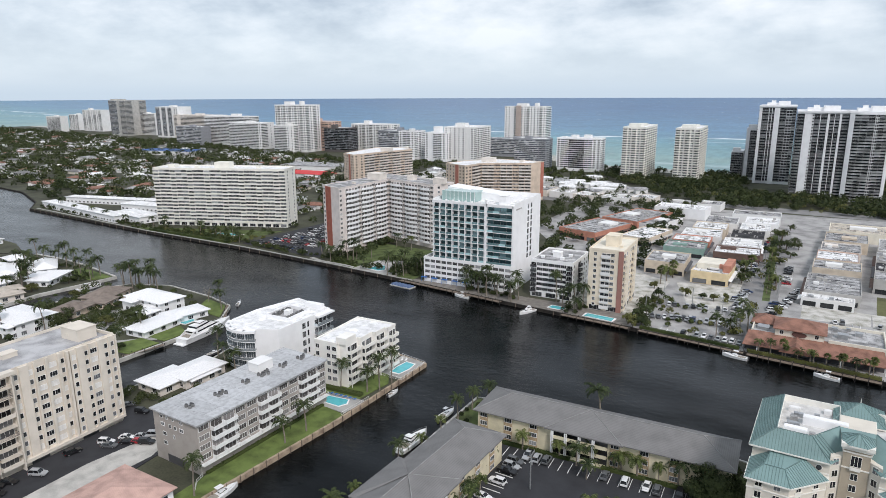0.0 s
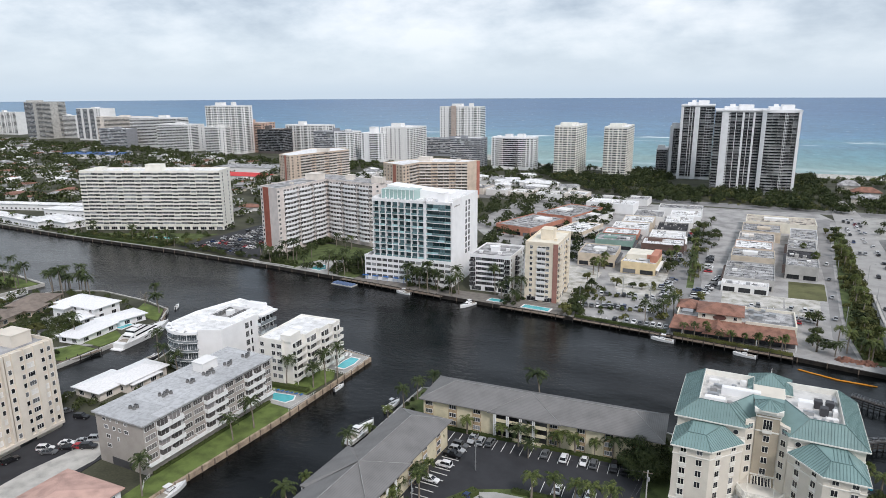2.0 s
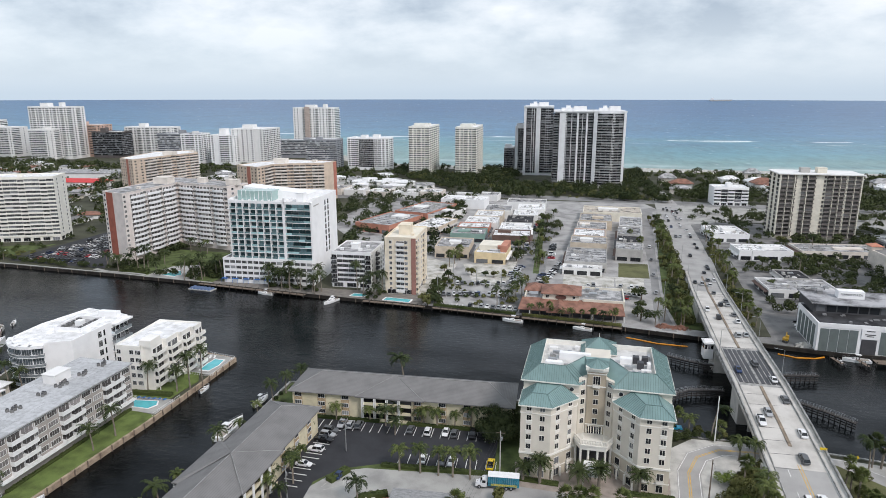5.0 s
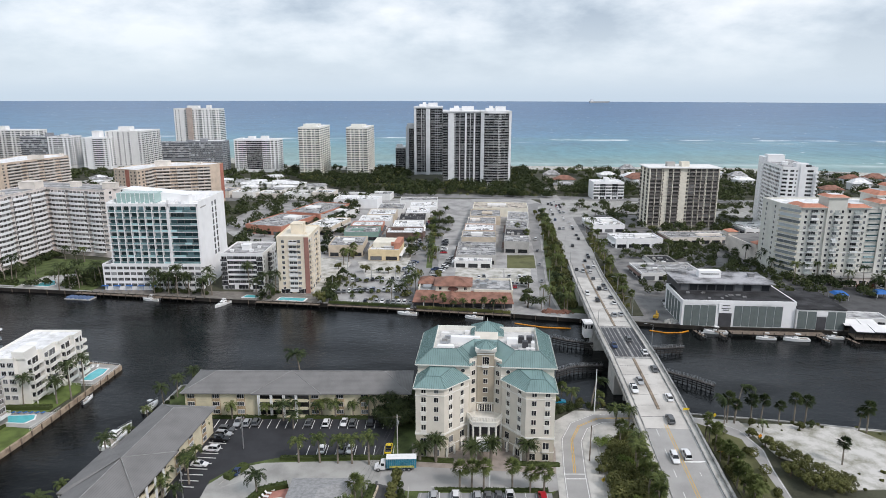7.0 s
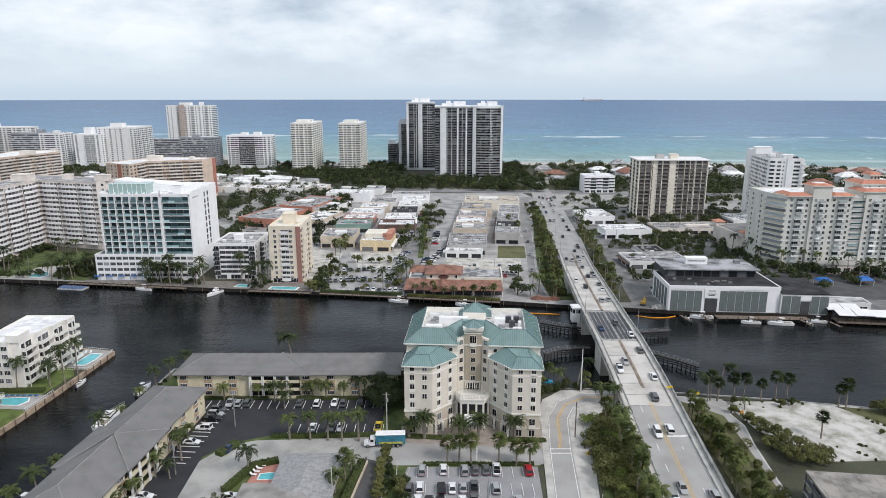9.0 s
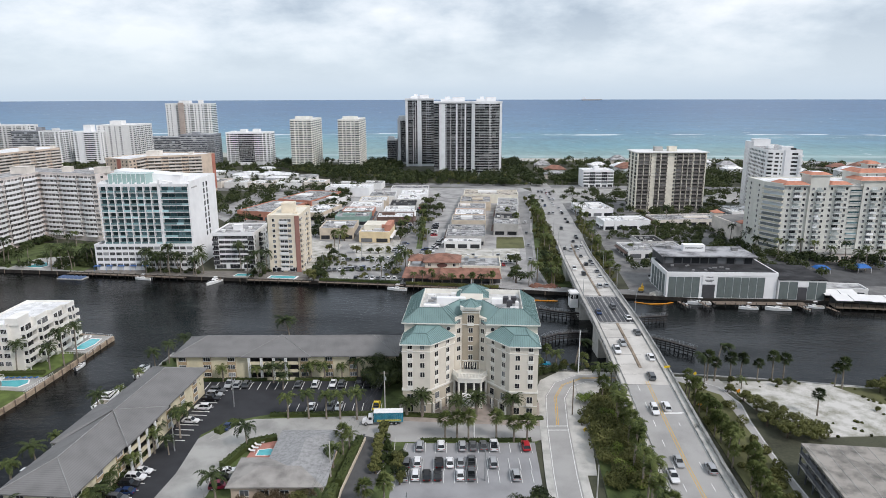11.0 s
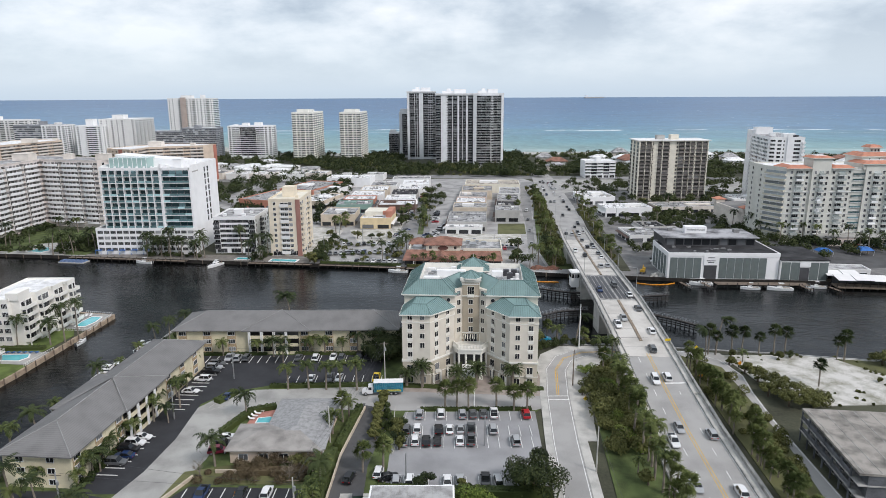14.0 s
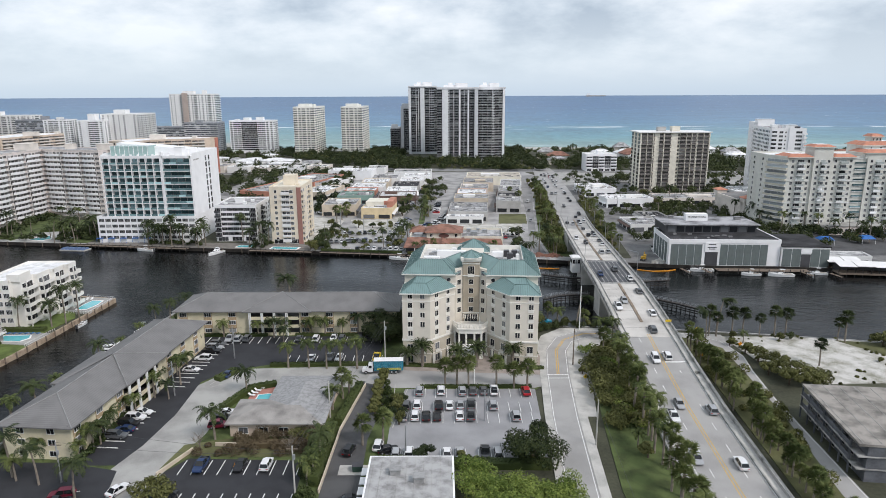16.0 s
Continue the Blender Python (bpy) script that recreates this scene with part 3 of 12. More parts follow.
for a, b in ((-2.85, -2.7), (2.6, 2.75)):
    ribbon(mb, [(p[0], p[1], LAYER[0] + 0.016) for p in RAMP], a, b, 0, 0.004, 0)
ribbon(mb, [(p[0], p[1], LAYER[0] + 0.016) for p in RAMP[3:]], -0.35, -0.15, 0, 0.004, 1)
ribbon(mb, [(p[0], p[1], LAYER[0] + 0.016) for p in RAMP[3:]], 0.15, 0.35, 0, 0.004, 1)
for y in (161.2, 163.4):
    mb.box(28.4, y, LAYER[0] + 0.012, 34.0, y + 0.35, LAYER[0] + 0.02, 0)
solo("ramp_markings", mb, [M_PAINTW, M_PAINTY], "white edge lines and double yellow line", "road marking", kind="structure")
FRONT = [(74.6, 60, 0.1), (77.4, 110, 0.1), (78.8, 130, 0.1), (80.2, 149, 0.1), (82.4, 166, 0.1), (84.5, 176, 0.1), (83, 186, 0.1), (77, 191.5, 0.1), (68, 193, 0.1)]
mb = MB()
ribbon(mb, [(p[0], p[1], LAYER[0] + 0.012) for p in FRONT], -3.2, 3.2, 0, 0.2)
solo("frontage_road", mb, M_ROAD, "narrow frontage road beside the raised road", "road", kind="structure")
mb = MB()
for a in (-2.95, 2.8):
    ribbon(mb, [(p[0], p[1], LAYER[0] + 0.018) for p in FRONT], a, a + 0.15, 0, 0.004)
solo("frontage_markings", mb, M_PAINTW, "white edge lines of the frontage road", "road marking", kind="structure")
sheet("bank_apron", [(70, 196), (88, 193), (88, 184), (80, 180), (73, 184)], M_LOTC, "pale concrete apron by the bridge ramp", "paving")
sheet("sand_lot", [(87.5, 191.5), (109, 191), (132, 186.5), (138, 176), (133, 158), (101.5, 157), (97, 164), (90, 173)], M_SANDG, "bare white sand lot by the canal", "sand lot")
sheet("sand_lot_grass", [(121, 188), (165, 178.5), (165, 160), (138, 160), (134, 166), (129, 176)], M_LAWN2, "rough grass at the edge of the sand lot", "lawn")
sheet("embankment_left", [(36, 60), (50, 60), (55, 160), (55.5, 184), (47.5, 183), (41, 165), (37.6, 140), (34.5, 110)], M_GRASS, "overgrown verge between two roads", "verge")
sheet("embankment_right", [(64, 60), (74, 60), (76, 109), (81, 140), (84, 182), (74, 192), (72, 160)], M_LAWN2, "planted verge beside the road", "verge")

# the raised road and drawbridge
ROAD = [(51, 20, 0.3), (55.5, 90, 0.35), (56.8, 111, 0.5), (58.8, 142, 1.3), (60, 160, 2.6), (61.2, 180, 4.6), (62.2, 200, 6.6), (63, 223, 8.6), (64.4, 253, 9.0), (66.8, 280, 8.0), (70, 310, 6.0),
        (74, 345, 3.2), (79.5, 390, 0.9), (83, 420, 0.3), (86.5, 468, 0.25), (94, 565, 0.25), (100, 640, 0.25), (105, 720, 0.25)]
HALF = [9.6, 9.6, 9.6, 9.5, 9.4, 9.2, 9.0, 8.7, 8.6, 8.6, 8.8, 9.0, 9.4, 10, 10.5, 11, 10, 6]


def road_at(y):
    for a, b in zip(ROAD, ROAD[1:]):
        if a[1] <= y <= b[1]:
            t = (y - a[1]) / (b[1] - a[1])
            return (a[0] + t * (b[0] - a[0]), y, a[2] + t * (b[2] - a[2]))
    return ROAD[-1]


def cut(y0, y1):
    return [road_at(y0)] + [p for p in ROAD if y0 < p[1] < y1] + [road_at(y1)]


mb = MB()
ribbon(mb, ROAD[:6], [-h for h in HALF[:6]], HALF[:6], 0, 1.2)
solo("road_near", mb, M_ROAD, "wide grey asphalt road climbing to the bridge", "road", kind="structure")
mb = MB()
ribbon(mb, ROAD[11:], [-h for h in HALF[11:]], HALF[11:], 0, 1.0)
solo("road_far", mb, M_ROAD, "wide pale road leading to the beach", "road", kind="structure")
mb = MB()
for x0, x1, pts in ((-9.4, 9.4, cut(120, 182)), (-8.8, 8.8, cut(305, 395))):
    for a, b in zip(pts, pts[1:]):
        mb.hexa([(a[0] + x0, a[1], -0.5), (a[0] + x1, a[1], -0.5), (b[0] + x1, b[1], -0.5), (b[0] + x0, b[1], -0.5),
                 (a[0] + x0, a[1], a[2] - 0.3), (a[0] + x1, a[1], a[2] - 0.3), (b[0] + x1, b[1], b[2] - 0.3), (b[0] + x0, b[1], b[2] - 0.3)])
solo("road_embankment", mb, M_CONC, "concrete retaining walls of the bridge approaches", "retaining wall", kind="structure")


def bridge():
    b = thing("drawbridge", 0, 0, 0, 0, "concrete drawbridge with dark steel grid span over the canal", "bridge")
    pts1, pts2 = cut(180, 222), cut(254, 345)
    for pts in (pts1, pts2):
        mb = MB()
        ribbon(mb, pts, -8.6, 8.6, 0, 0.9)
        part("deck", mb, M_DECK, b, "pale concrete deck")
        for o0, o1, th in ((-7.6, -7.0, 1.0), (7.0, 7.6, 1.0), (-1.5, 1.5, 0.8)):
            q = MB()
            ribbon(q, pts, o0, o1, -0.9, th)
            part("girder", q, M_CONC, b)
        for p, w in along(pts, 6.2):
            q = MB()
            q.box(p.x - 8.4, p.y - 0.06, p.z - 0.1, p.x + 8.4, p.y + 0.06, p.z + 0.006)
            part("expansion_joint", q, M_DMETAL, b)
    span = cut(222, 254)
    mb = MB()
    ribbon(mb, span, -8.6, 8.6, -0.08, 0.9)
    part("span", mb, M_PARA, b, "steel span")
    for i in range(8):
        o = -5.9 + i * 1.55 + (0.5 if i > 3 else 0)
        q = MB()
        ribbon(q, cut(224, 252), o, o + 1.15, 0.012, 0.1)
        part("grating", q, M_DMETAL, b, "dark open steel grating")
    for s in (-1, 1):
        full = cut(126 if s < 0 else 60, 392)
        q = MB()
        ribbon(q, full, s * 8.3 - 0.15, s * 8.3 + 0.15, 0.95, 1.6)
        part("parapet", q, M_PARA, b, "weathered concrete parapet")
        q = MB()
        ribbon(q, full, s * 6.55 - 0.12, s * 6.55 + 0.12, 0.45, 0.8)
        part("kerb_barrier", q, M_PARA, b, "weathered concrete barrier")
        q = MB()
        ribbon(q, full, s * 7.4 - 0.75, s * 7.4 + 0.75, 0.16, 0.4)
        part("pavement", q, M_DECK, b)
        q = MB()
        ribbon(q, full, s * 8.3 - 0.04, s * 8.3 + 0.04, 1.35, 0.07)
        for p, w in along(full, 2.4):
            q.box(p.x + s * 8.3 - 0.03, p.y - 0.03, p.z + 0.9, p.x + s * 8.3 + 0.03, p.y + 0.03, p.z + 1.33)
        part("handrail", q, M_METAL, b)
    for pts in (cut(190, 222), cut(254, 380)):
        q = MB()
        ribbon(q, pts, -0.42, 0.42, 0.22, 0.5)
        part("median", q, M_MEDIAN, b, "raised concrete median stained brown")
    for y in (198, 210, 268, 282, 296):
        for s in (-5.5, 0, 5.5):
            p = road_at(y)
            q = MB()
            q.tube((p[0] + s, y, -4), (p[0] + s, y, p[2] - 1.5), 0.55, 0.55, 8)
            part("column", q, M_CONC, b)
        q = MB()
        q.box(p[0] - 7.6, y - 0.7, p[2] - 2.1, p[0] + 7.6, y + 0.7, p[2] - 0.9)
        part("pier_cap", q, M_CONC, b)
    for y0, y1 in ((214, 222.5), (253.5, 262)):
        p = road_at((y0 + y1) / 2)
        q = MB()
        q.prism([(p[0] - 8.4, y0), (p[0] + 8.4, y0), (p[0] + 8.4, y1), (p[0] - 8.4, y1)], -4, p[2] - 0.8)
        part("bascule_pier", q, M_CONC, b)
    # bridge tender's house
    p = road_at(258)
    q = MB()
    x = p[0] - 11.2
    q.prism([(x - 0.9, 255), (x + 2.4, 255), (x + 2.4, 259.4), (x - 0.9, 259.4)], 3.5, 9.6)
    q.prism([(x - 1.3, 254.6), (x + 2.6, 254.6), (x + 2.6, 259.8), (x - 1.3, 259.8)], 9.6, 9.85)
    q.prism([(x - 0.8, 255.2), (x + 2.0, 255.2), (x + 2.0, 259.2), (x - 0.8, 259.2)], 9.85, 10.1)
    house = part("tender_house", q, M_WHITE2, b, "pale bridge tender's house")
    for k in range(3):
        q = MB()
        q.box(x - 0.7 + k * 1.05, 254.93, 7.4, x + 0.15 + k * 1.05, 254.99, 9.0)
        part("window", q, G_DARK, house)
    for k in range(3):
        q = MB()
        q.box(x - 0.97, 255.3 + k * 1.35, 7.4, x - 0.91, 256.3 + k * 1.35, 9.0)
        part("window", q, G_DARK, house)
    return b


bridge()


def fender(pts, label):
    """Curved timber fender with piles and walers."""
    f = thing("bridge_fender", pts[0][0], pts[0][1], 0, 0, label, "fender", "bridge fenders")
    line = [(p[0] - pts[0][0], p[1] - pts[0][1], 0) for p in pts]
    for z in (-0.5, 0.3, 1.1):
        q = MB()
        ribbon(q, line, -0.14, 0.14, z, 0.28)
        part("waler", q, M_DWOOD, f)
    q = MB()
    ribbon(q, line, -0.9, 0.9, 1.5, 0.12)
    part("catwalk", q, M_DWOOD, f)
    for p, w in along(line, 1.7):
        q = MB()
        q.tube((p.x, p.y, -4), (p.x, p.y, 1.35), 0.2, 0.18, 6)
        part("timber_post", q, M_DWOOD, f)
    for off in (-0.85, 0.85):
        q = MB()
        ribbon(q, line, off - 0.03, off + 0.03, 2.4, 0.06)
        ribbon(q, line, off - 0.03, off + 0.03, 2.0, 0.05)
        for p, w in along(line, 1.7):
            q.box(p.x - 0.03, p.y + off * 0.1 - 0.03, 1.4, p.x + 0.03, p.y + off * 0.1 + 0.03, 2.4)
        part("railing", q, M_METAL, f)


fender([(37, 227), (43, 231), (49, 232.3), (55, 232.5)], "dark timber fender curving into the span")
fender([(41, 261), (47, 257.5), (53, 255), (57, 254.5)], "dark timber fender curving into the far pier")
fender([(73, 229), (78, 226.5), (83.5, 222), (89.5, 215.5)], "long dark timber fender beside the bridge")
fender([(73.5, 249.5), (79, 249), (91.5, 251)], "timber fender with a pale concrete end")

# road markings
mb = MB()
near = cut(60, 182)
for o, mi in ((-0.42, 1), (0.25, 1), (-6.45, 0), (6.3, 0)):
    ribbon(mb, near, o, o + 0.17, 0.006, 0.004, mi)
for o in (-3.4, 3.2):
    for p, w in along(near, 9.0):
        e = road_at(min(p.y + 3, 181))
        mb.face([(p.x + o, p.y, p.z + 0.008), (p.x + o + 0.16, p.y, p.z + 0.008), (e[0] + o + 0.16, e[1], e[2] + 0.008), (e[0] + o, e[1], e[2] + 0.008)], 0)
p = road_at(165)
mb.face([(p[0] + 0.5, 164.7, p[2]), (p[0] + 6.2, 164.7, p[2]), (p[0] + 6.2, 165.3, p[2] + 0.08), (p[0] + 0.5, 165.3, p[2] + 0.08)], 0)
solo("road_markings", mb, [M_PAINTW, M_PAINTY], "white lane dashes and double yellow centre line", "road marking", kind="structure")
mb = MB()
for pts in (cut(120, 182),):
    ribbon(mb, pts, 6.9, 8.6, 0.16, 0.3)
    ribbon(mb, pts, -8.9, -7.3, 0.16, 0.3)
solo("pavement_road", mb, M_CONC, "concrete pavement with kerb beside the road", "pavement", kind="structure")

# ---- buildings ----
SIDES = {"S": 0, "E": 90, "N": 180, "W": -90}
CACHE = {}


def side_pose(side, W, D, u, z, out=0.0):
    """The pose on a face of a W by D block: x along the face as seen from outside, -y outwards."""
    x, y = {"S": (u, -out), "E": (W + out, u), "N": (W - u, D + out), "W": (-out, D - u)}[side]
    return pose(x, y, z, 0, 0, SIDES[side])


def side_len(side, W, D):
    return W if side in "SN" else D


def shared(key, build, mats):
    if key not in CACHE:
        mb = MB()
        build(mb)
        CACHE[key] = mb.mesh(key[0], mats)
    return CACHE[key]


def window_mb(mb, w, h, mull=1, frame_w=0.09):
    """A window at the origin: panes and mullions set back in a proud frame, one connected piece."""
    k, f = len(mb.v), frame_w
    xs = [-w / 2]
    for i in range(mull):
        x = -w / 2 + w * (i + 1) / (mull + 1)
        xs += [x - 0.035, x + 0.035]
    xs.append(w / 2)
    n = len(xs)
    o = [(-w / 2 - f, -f), (w / 2 + f, -f), (w / 2 + f, h + f), (-w / 2 - f, h + f)]
    e = [(-w / 2, 0), (w / 2, 0), (w / 2, h), (-w / 2, h)]
    mb.v += [(p[0], 0.0, p[1]) for p in o] + [(p[0], -0.1, p[1]) for p in o] + [(p[0], -0.1, p[1]) for p in e]
    mb.v += [(x, -0.03, 0.0) for x in xs] + [(x, -0.03, h) for x in xs]
    lo, hi = [k + 12 + i for i in range(n)], [k + 12 + n + i for i in range(n)]
    fs = [(0, 1, 5, 4), (1, 2, 6, 5), (2, 3, 7, 6), (3, 0, 4, 7), (4, 5, 9, 8), (5, 6, 10, 9), (6, 7, 11, 10), (7, 4, 8, 11)]
    fs = [tuple(k + q for q in t) for t in fs]
    fs += [tuple([k + 8, k + 9] + lo[::-1]), (k + 9, k + 10, hi[-1], lo[-1]), tuple([k + 10, k + 11] + hi), (k + 11, k + 8, lo[0], hi[0])]
    mb.f += fs
    mb.m += [0] * len(fs)
    for i in range(n - 1):
        mb.f.append((lo[i], lo[i + 1], hi[i + 1], hi[i]))
        mb.m.append(i % 2 ^ 1)


def window_mesh(w, h, mull=1, frame=None, glass=None):
    frame, glass = frame or M_RAILW, glass or G_DARK
    return shared(("window", round(w, 2), round(h, 2), mull, frame.name, glass.name), lambda q: window_mb(q, w, h, mull), [frame, glass])


def balcony_mb(mb, w, d, solid, t=0.2, rail=1.05, bow=0.0):
    """A slab with a railing or solid parapet, along x, standing out to -y."""
    if bow:
        pl = [(w / 2 * k, -d - bow * (1 - k * k)) for k in (-1, -0.6, -0.2, 0.2, 0.6, 1)]
        mb.prism([(-w / 2, 0)] + pl + [(w / 2, 0)], -t, 0, 0)
        for a, c in zip(pl, pl[1:]):
            mb.hexa([(a[0], a[1], 0), (c[0], c[1], 0), (c[0], c[1] + 0.12, 0), (a[0], a[1] + 0.12, 0), (a[0], a[1], rail), (c[0], c[1], rail), (c[0], c[1] + 0.12, rail), (a[0], a[1] + 0.12, rail)], 1)
        return
    mb.box(-w / 2, -d, -t, w / 2, 0, 0, 0)
    if solid:
        mb.box(-w / 2, -d, 0, w / 2, -d + 0.1, rail, 1)
        mb.box(-w / 2, -d + 0.1, 0, -w / 2 + 0.1, 0, rail, 1)
        mb.box(w / 2 - 0.1, -d + 0.1, 0, w / 2, 0, rail, 1)
    else:
        for x0, y0, x1, y1 in ((-w / 2, -d, w / 2, -d + 0.05), (-w / 2, -d + 0.05, -w / 2 + 0.05, 0), (w / 2 - 0.05, -d + 0.05, w / 2, 0)):
            mb.box(x0, y0, rail - 0.06, x1, y1, rail, 1)
            mb.box(x0, y0, 0.1, x1, y1, 0.15, 1)
        n = max(2, int(w / 0.24))
        for i in range(n):
            x = -w / 2 + w * (i + 0.5) / n
            mb.box(x - 0.02, -d + 0.01, 0.15, x + 0.02, -d + 0.04, rail - 0.06, 1)


def balcony_mesh(w, d, solid, slab, railm, rail=1.05):
    return shared(("balcony", round(w, 2), round(d, 2), solid, slab.name, railm.name, rail), lambda q: balcony_mb(q, w, d, solid, rail=rail), [slab, railm])


def add_to(mb, me_mb, m):
    k = len(mb.v)
    mb.v += [tuple(m @ Vector(p)) for p in me_mb.v]
    mb.f += [tuple(k + i for i in f) for f in me_mb.f]
    mb.m += me_mb.m


def block(b, poly, H, wall, roof, parapet=0.9, name="wall", z0=-0.4):
    """Walls, flat roof and parapet over a plan."""
    q = MB()
    q.prism(poly, z0, H)
    w = part(name, q, wall, b)
    cx, cy = sum(p[0] for p in poly) / len(poly), sum(p[1] for p in poly) / len(poly)

    def inset(s):
        out = []
        for p in poly:
            d = Vector((p[0] - cx, p[1] - cy))
            out.append((p[0] - d.x / max(d.length, 1e-6) * s * 1.35, p[1] - d.y / max(d.length, 1e-6) * s * 1.35))
        return out

    q = MB()
    q.prism(inset(0.32), H, H + 0.12)
    part("roof", q, roof, b)
    if parapet:
        q = MB()
        a, c = inset(-0.06), inset(0.3)
        n = len(poly)
        for i in range(n):
            j = (i + 1) % n
            q.hexa([(*a[i], H - 0.3), (*a[j], H - 0.3), (*c[j], H - 0.3), (*c[i], H - 0.3),
                    (*a[i], H + parapet), (*a[j], H + parapet), (*c[j], H + parapet), (*c[i], H + parapet)])
        part("parapet", q, wall, b)
    return w


def roof_boxes(b, H, boxes, material):
    """Plant rooms and air units on a roof."""
    for x, y, w, d, h in boxes:
        q = MB()
        q.box(x, y, H, x + w, y + d, H + h)
        q.box(x - 0.15, y - 0.15, H + h, x + w + 0.15, y + d + 0.15, H + h + 0.18)
        if h > 2:
            q.box(x + w * 0.2, y - 0.05, H + 0.1, x + w * 0.45, y, H + 1.9)
        part("plant_room" if h > 2 else "air_unit", q, material, b)


def slab_line(w):
    q = MB()
    q.box(-w / 2, -0.5, -0.22, w / 2, 0, 0.22, 0)
    return q


def floor_bands(b, L, floors, z0, fh, m, h=0.95, out=0.22, low=0.12):
    """A projecting spandrel band at every floor."""
    for f in range(floors + 1):
        q = MB()
        q.box(-0.05, -out, z0 + f * fh - low, L + 0.05, 0, z0 + f * fh + (h if f < floors else 0.3))
        part("floor_band", q, m, b)


def facade(b, side, W, D, bays, floors, z0, fh, wall, glass, mode="each", accent=None, slab=None, rail=None, solid=True, depth=1.3, sill=0.85, wh=1.45, frame=None, u0=0.0, u1=None, out=0.0, bow=0.0, pier=0.5, rail_h=1.0):
    """Bays along one face, floor by floor. w window, p pair, W wide window, b balcony, g glass wall, d tall dark
    glazing flush with the wall, standing in for a recess's shade, r coloured strip, . blank.
    """
    L = side_len(side, W, D)
    u1 = L if u1 is None else u1
    bw = (u1 - u0) / len(bays)
    slab, rail, frame = slab or wall, rail or wall, frame or M_RAILW
    joined_w, joined_b = MB(), MB()
    for i, k in enumerate(bays):
        if k == "r":
            q = MB()
            q.box(-bw / 2, -0.12, 0, bw / 2, 0, floors * fh + 0.6)
            part("coloured_strip", q, accent, b, "brick-red vertical strip", side_pose(side, W, D, u0 + bw * (i + 0.5), z0, out))
    for f in range(floors):
        z = z0 + f * fh
        row_w, row_b = MB(), MB()
        i = 0
        while i < len(bays):
            k = bays[i]
            run = 1
            while k in "bg" and i + run < len(bays) and bays[i + run] == k and mode != "each":
                run += 1
            u = u0 + bw * (i + run / 2)
            m = side_pose(side, W, D, u, z, out)
            specs = []
            if k == "w":
                specs = [("w", min(1.5 if mode == "each" else 2.6, bw * 0.6), wh, sill, 1)]
            elif k == "n":
                specs = [("w", min(0.9 if mode == "each" else 1.5, bw * 0.5), wh, sill, 0)]
            elif k == "p":
                specs = [("w", bw * 0.78, wh, sill, 3)]
            elif k == "W":
                specs = [("w", bw * 0.94, wh, sill, 2)]
            elif k == "g":
                specs = [("w", bw * run - 0.16, fh - 0.5, 0.1, 2 * run)]
            elif k == "s":
                specs = [("w", bw * 0.97, 1.5, 1.0, 3)]
            elif k == "d":
                specs = [("w", bw * 0.86, fh * 0.72, 0.1, 1)]
            elif k == "b":
                specs = [("b", bw * run - 0.15)]
                if mode == "each":
                    specs.append(("w", bw - 0.5, 2.2, 0.05, 2))
                else:
                    specs += [("w", bw - pier, 2.1, 0.05, 1, bw * (r + 0.5 - run / 2)) for r in range(run)]
            for sp in specs:
                if sp[0] == "w":
                    mm = m @ pose(sp[5] if len(sp) > 5 else 0, 0, sp[3])
                    if mode == "each":
                        part("window", window_mesh(sp[1], sp[2], sp[4], frame, glass), None, b, m=mm)
                    else:
                        q = MB()
                        if mode == "joined":
                            for s in range(sp[4] + 1):
                                pw = sp[1] / (sp[4] + 1)
                                q.box(-sp[1] / 2 + pw * s + 0.04, -0.06, 0, -sp[1] / 2 + pw * (s + 1) - 0.04, 0, sp[2], 1)
                        else:
                            window_mb(q, sp[1], sp[2], sp[4])
                        add_to(row_w if mode == "band" else joined_w, q, mm)
                else:
                    if mode == "each":
                        part("balcony", balcony_mesh(sp[1], depth, solid, slab, rail), None, b, m=m)
                    else:
                        q = MB()
                        balcony_mb(q, sp[1], depth, True, 0.22, rail_h, bow)
                        add_to(row_b if mode == "band" else joined_b, q, m)
            if k == "g" and mode == "joined" and f:
                add_to(joined_b, slab_line(bw * run), m)
            i += run
        if row_w.f:
            part("glazing", row_w, [frame, glass], b, kind="stuff")
        if row_b.f:
            part("balcony_edging", row_b, [slab, rail], b, kind="stuff")
    if joined_w.f:
        part("glazing", joined_w, [frame, glass], b, kind="stuff")
    if joined_b.f:
        part("balcony_edging", joined_b, [slab, rail], b, kind="stuff")


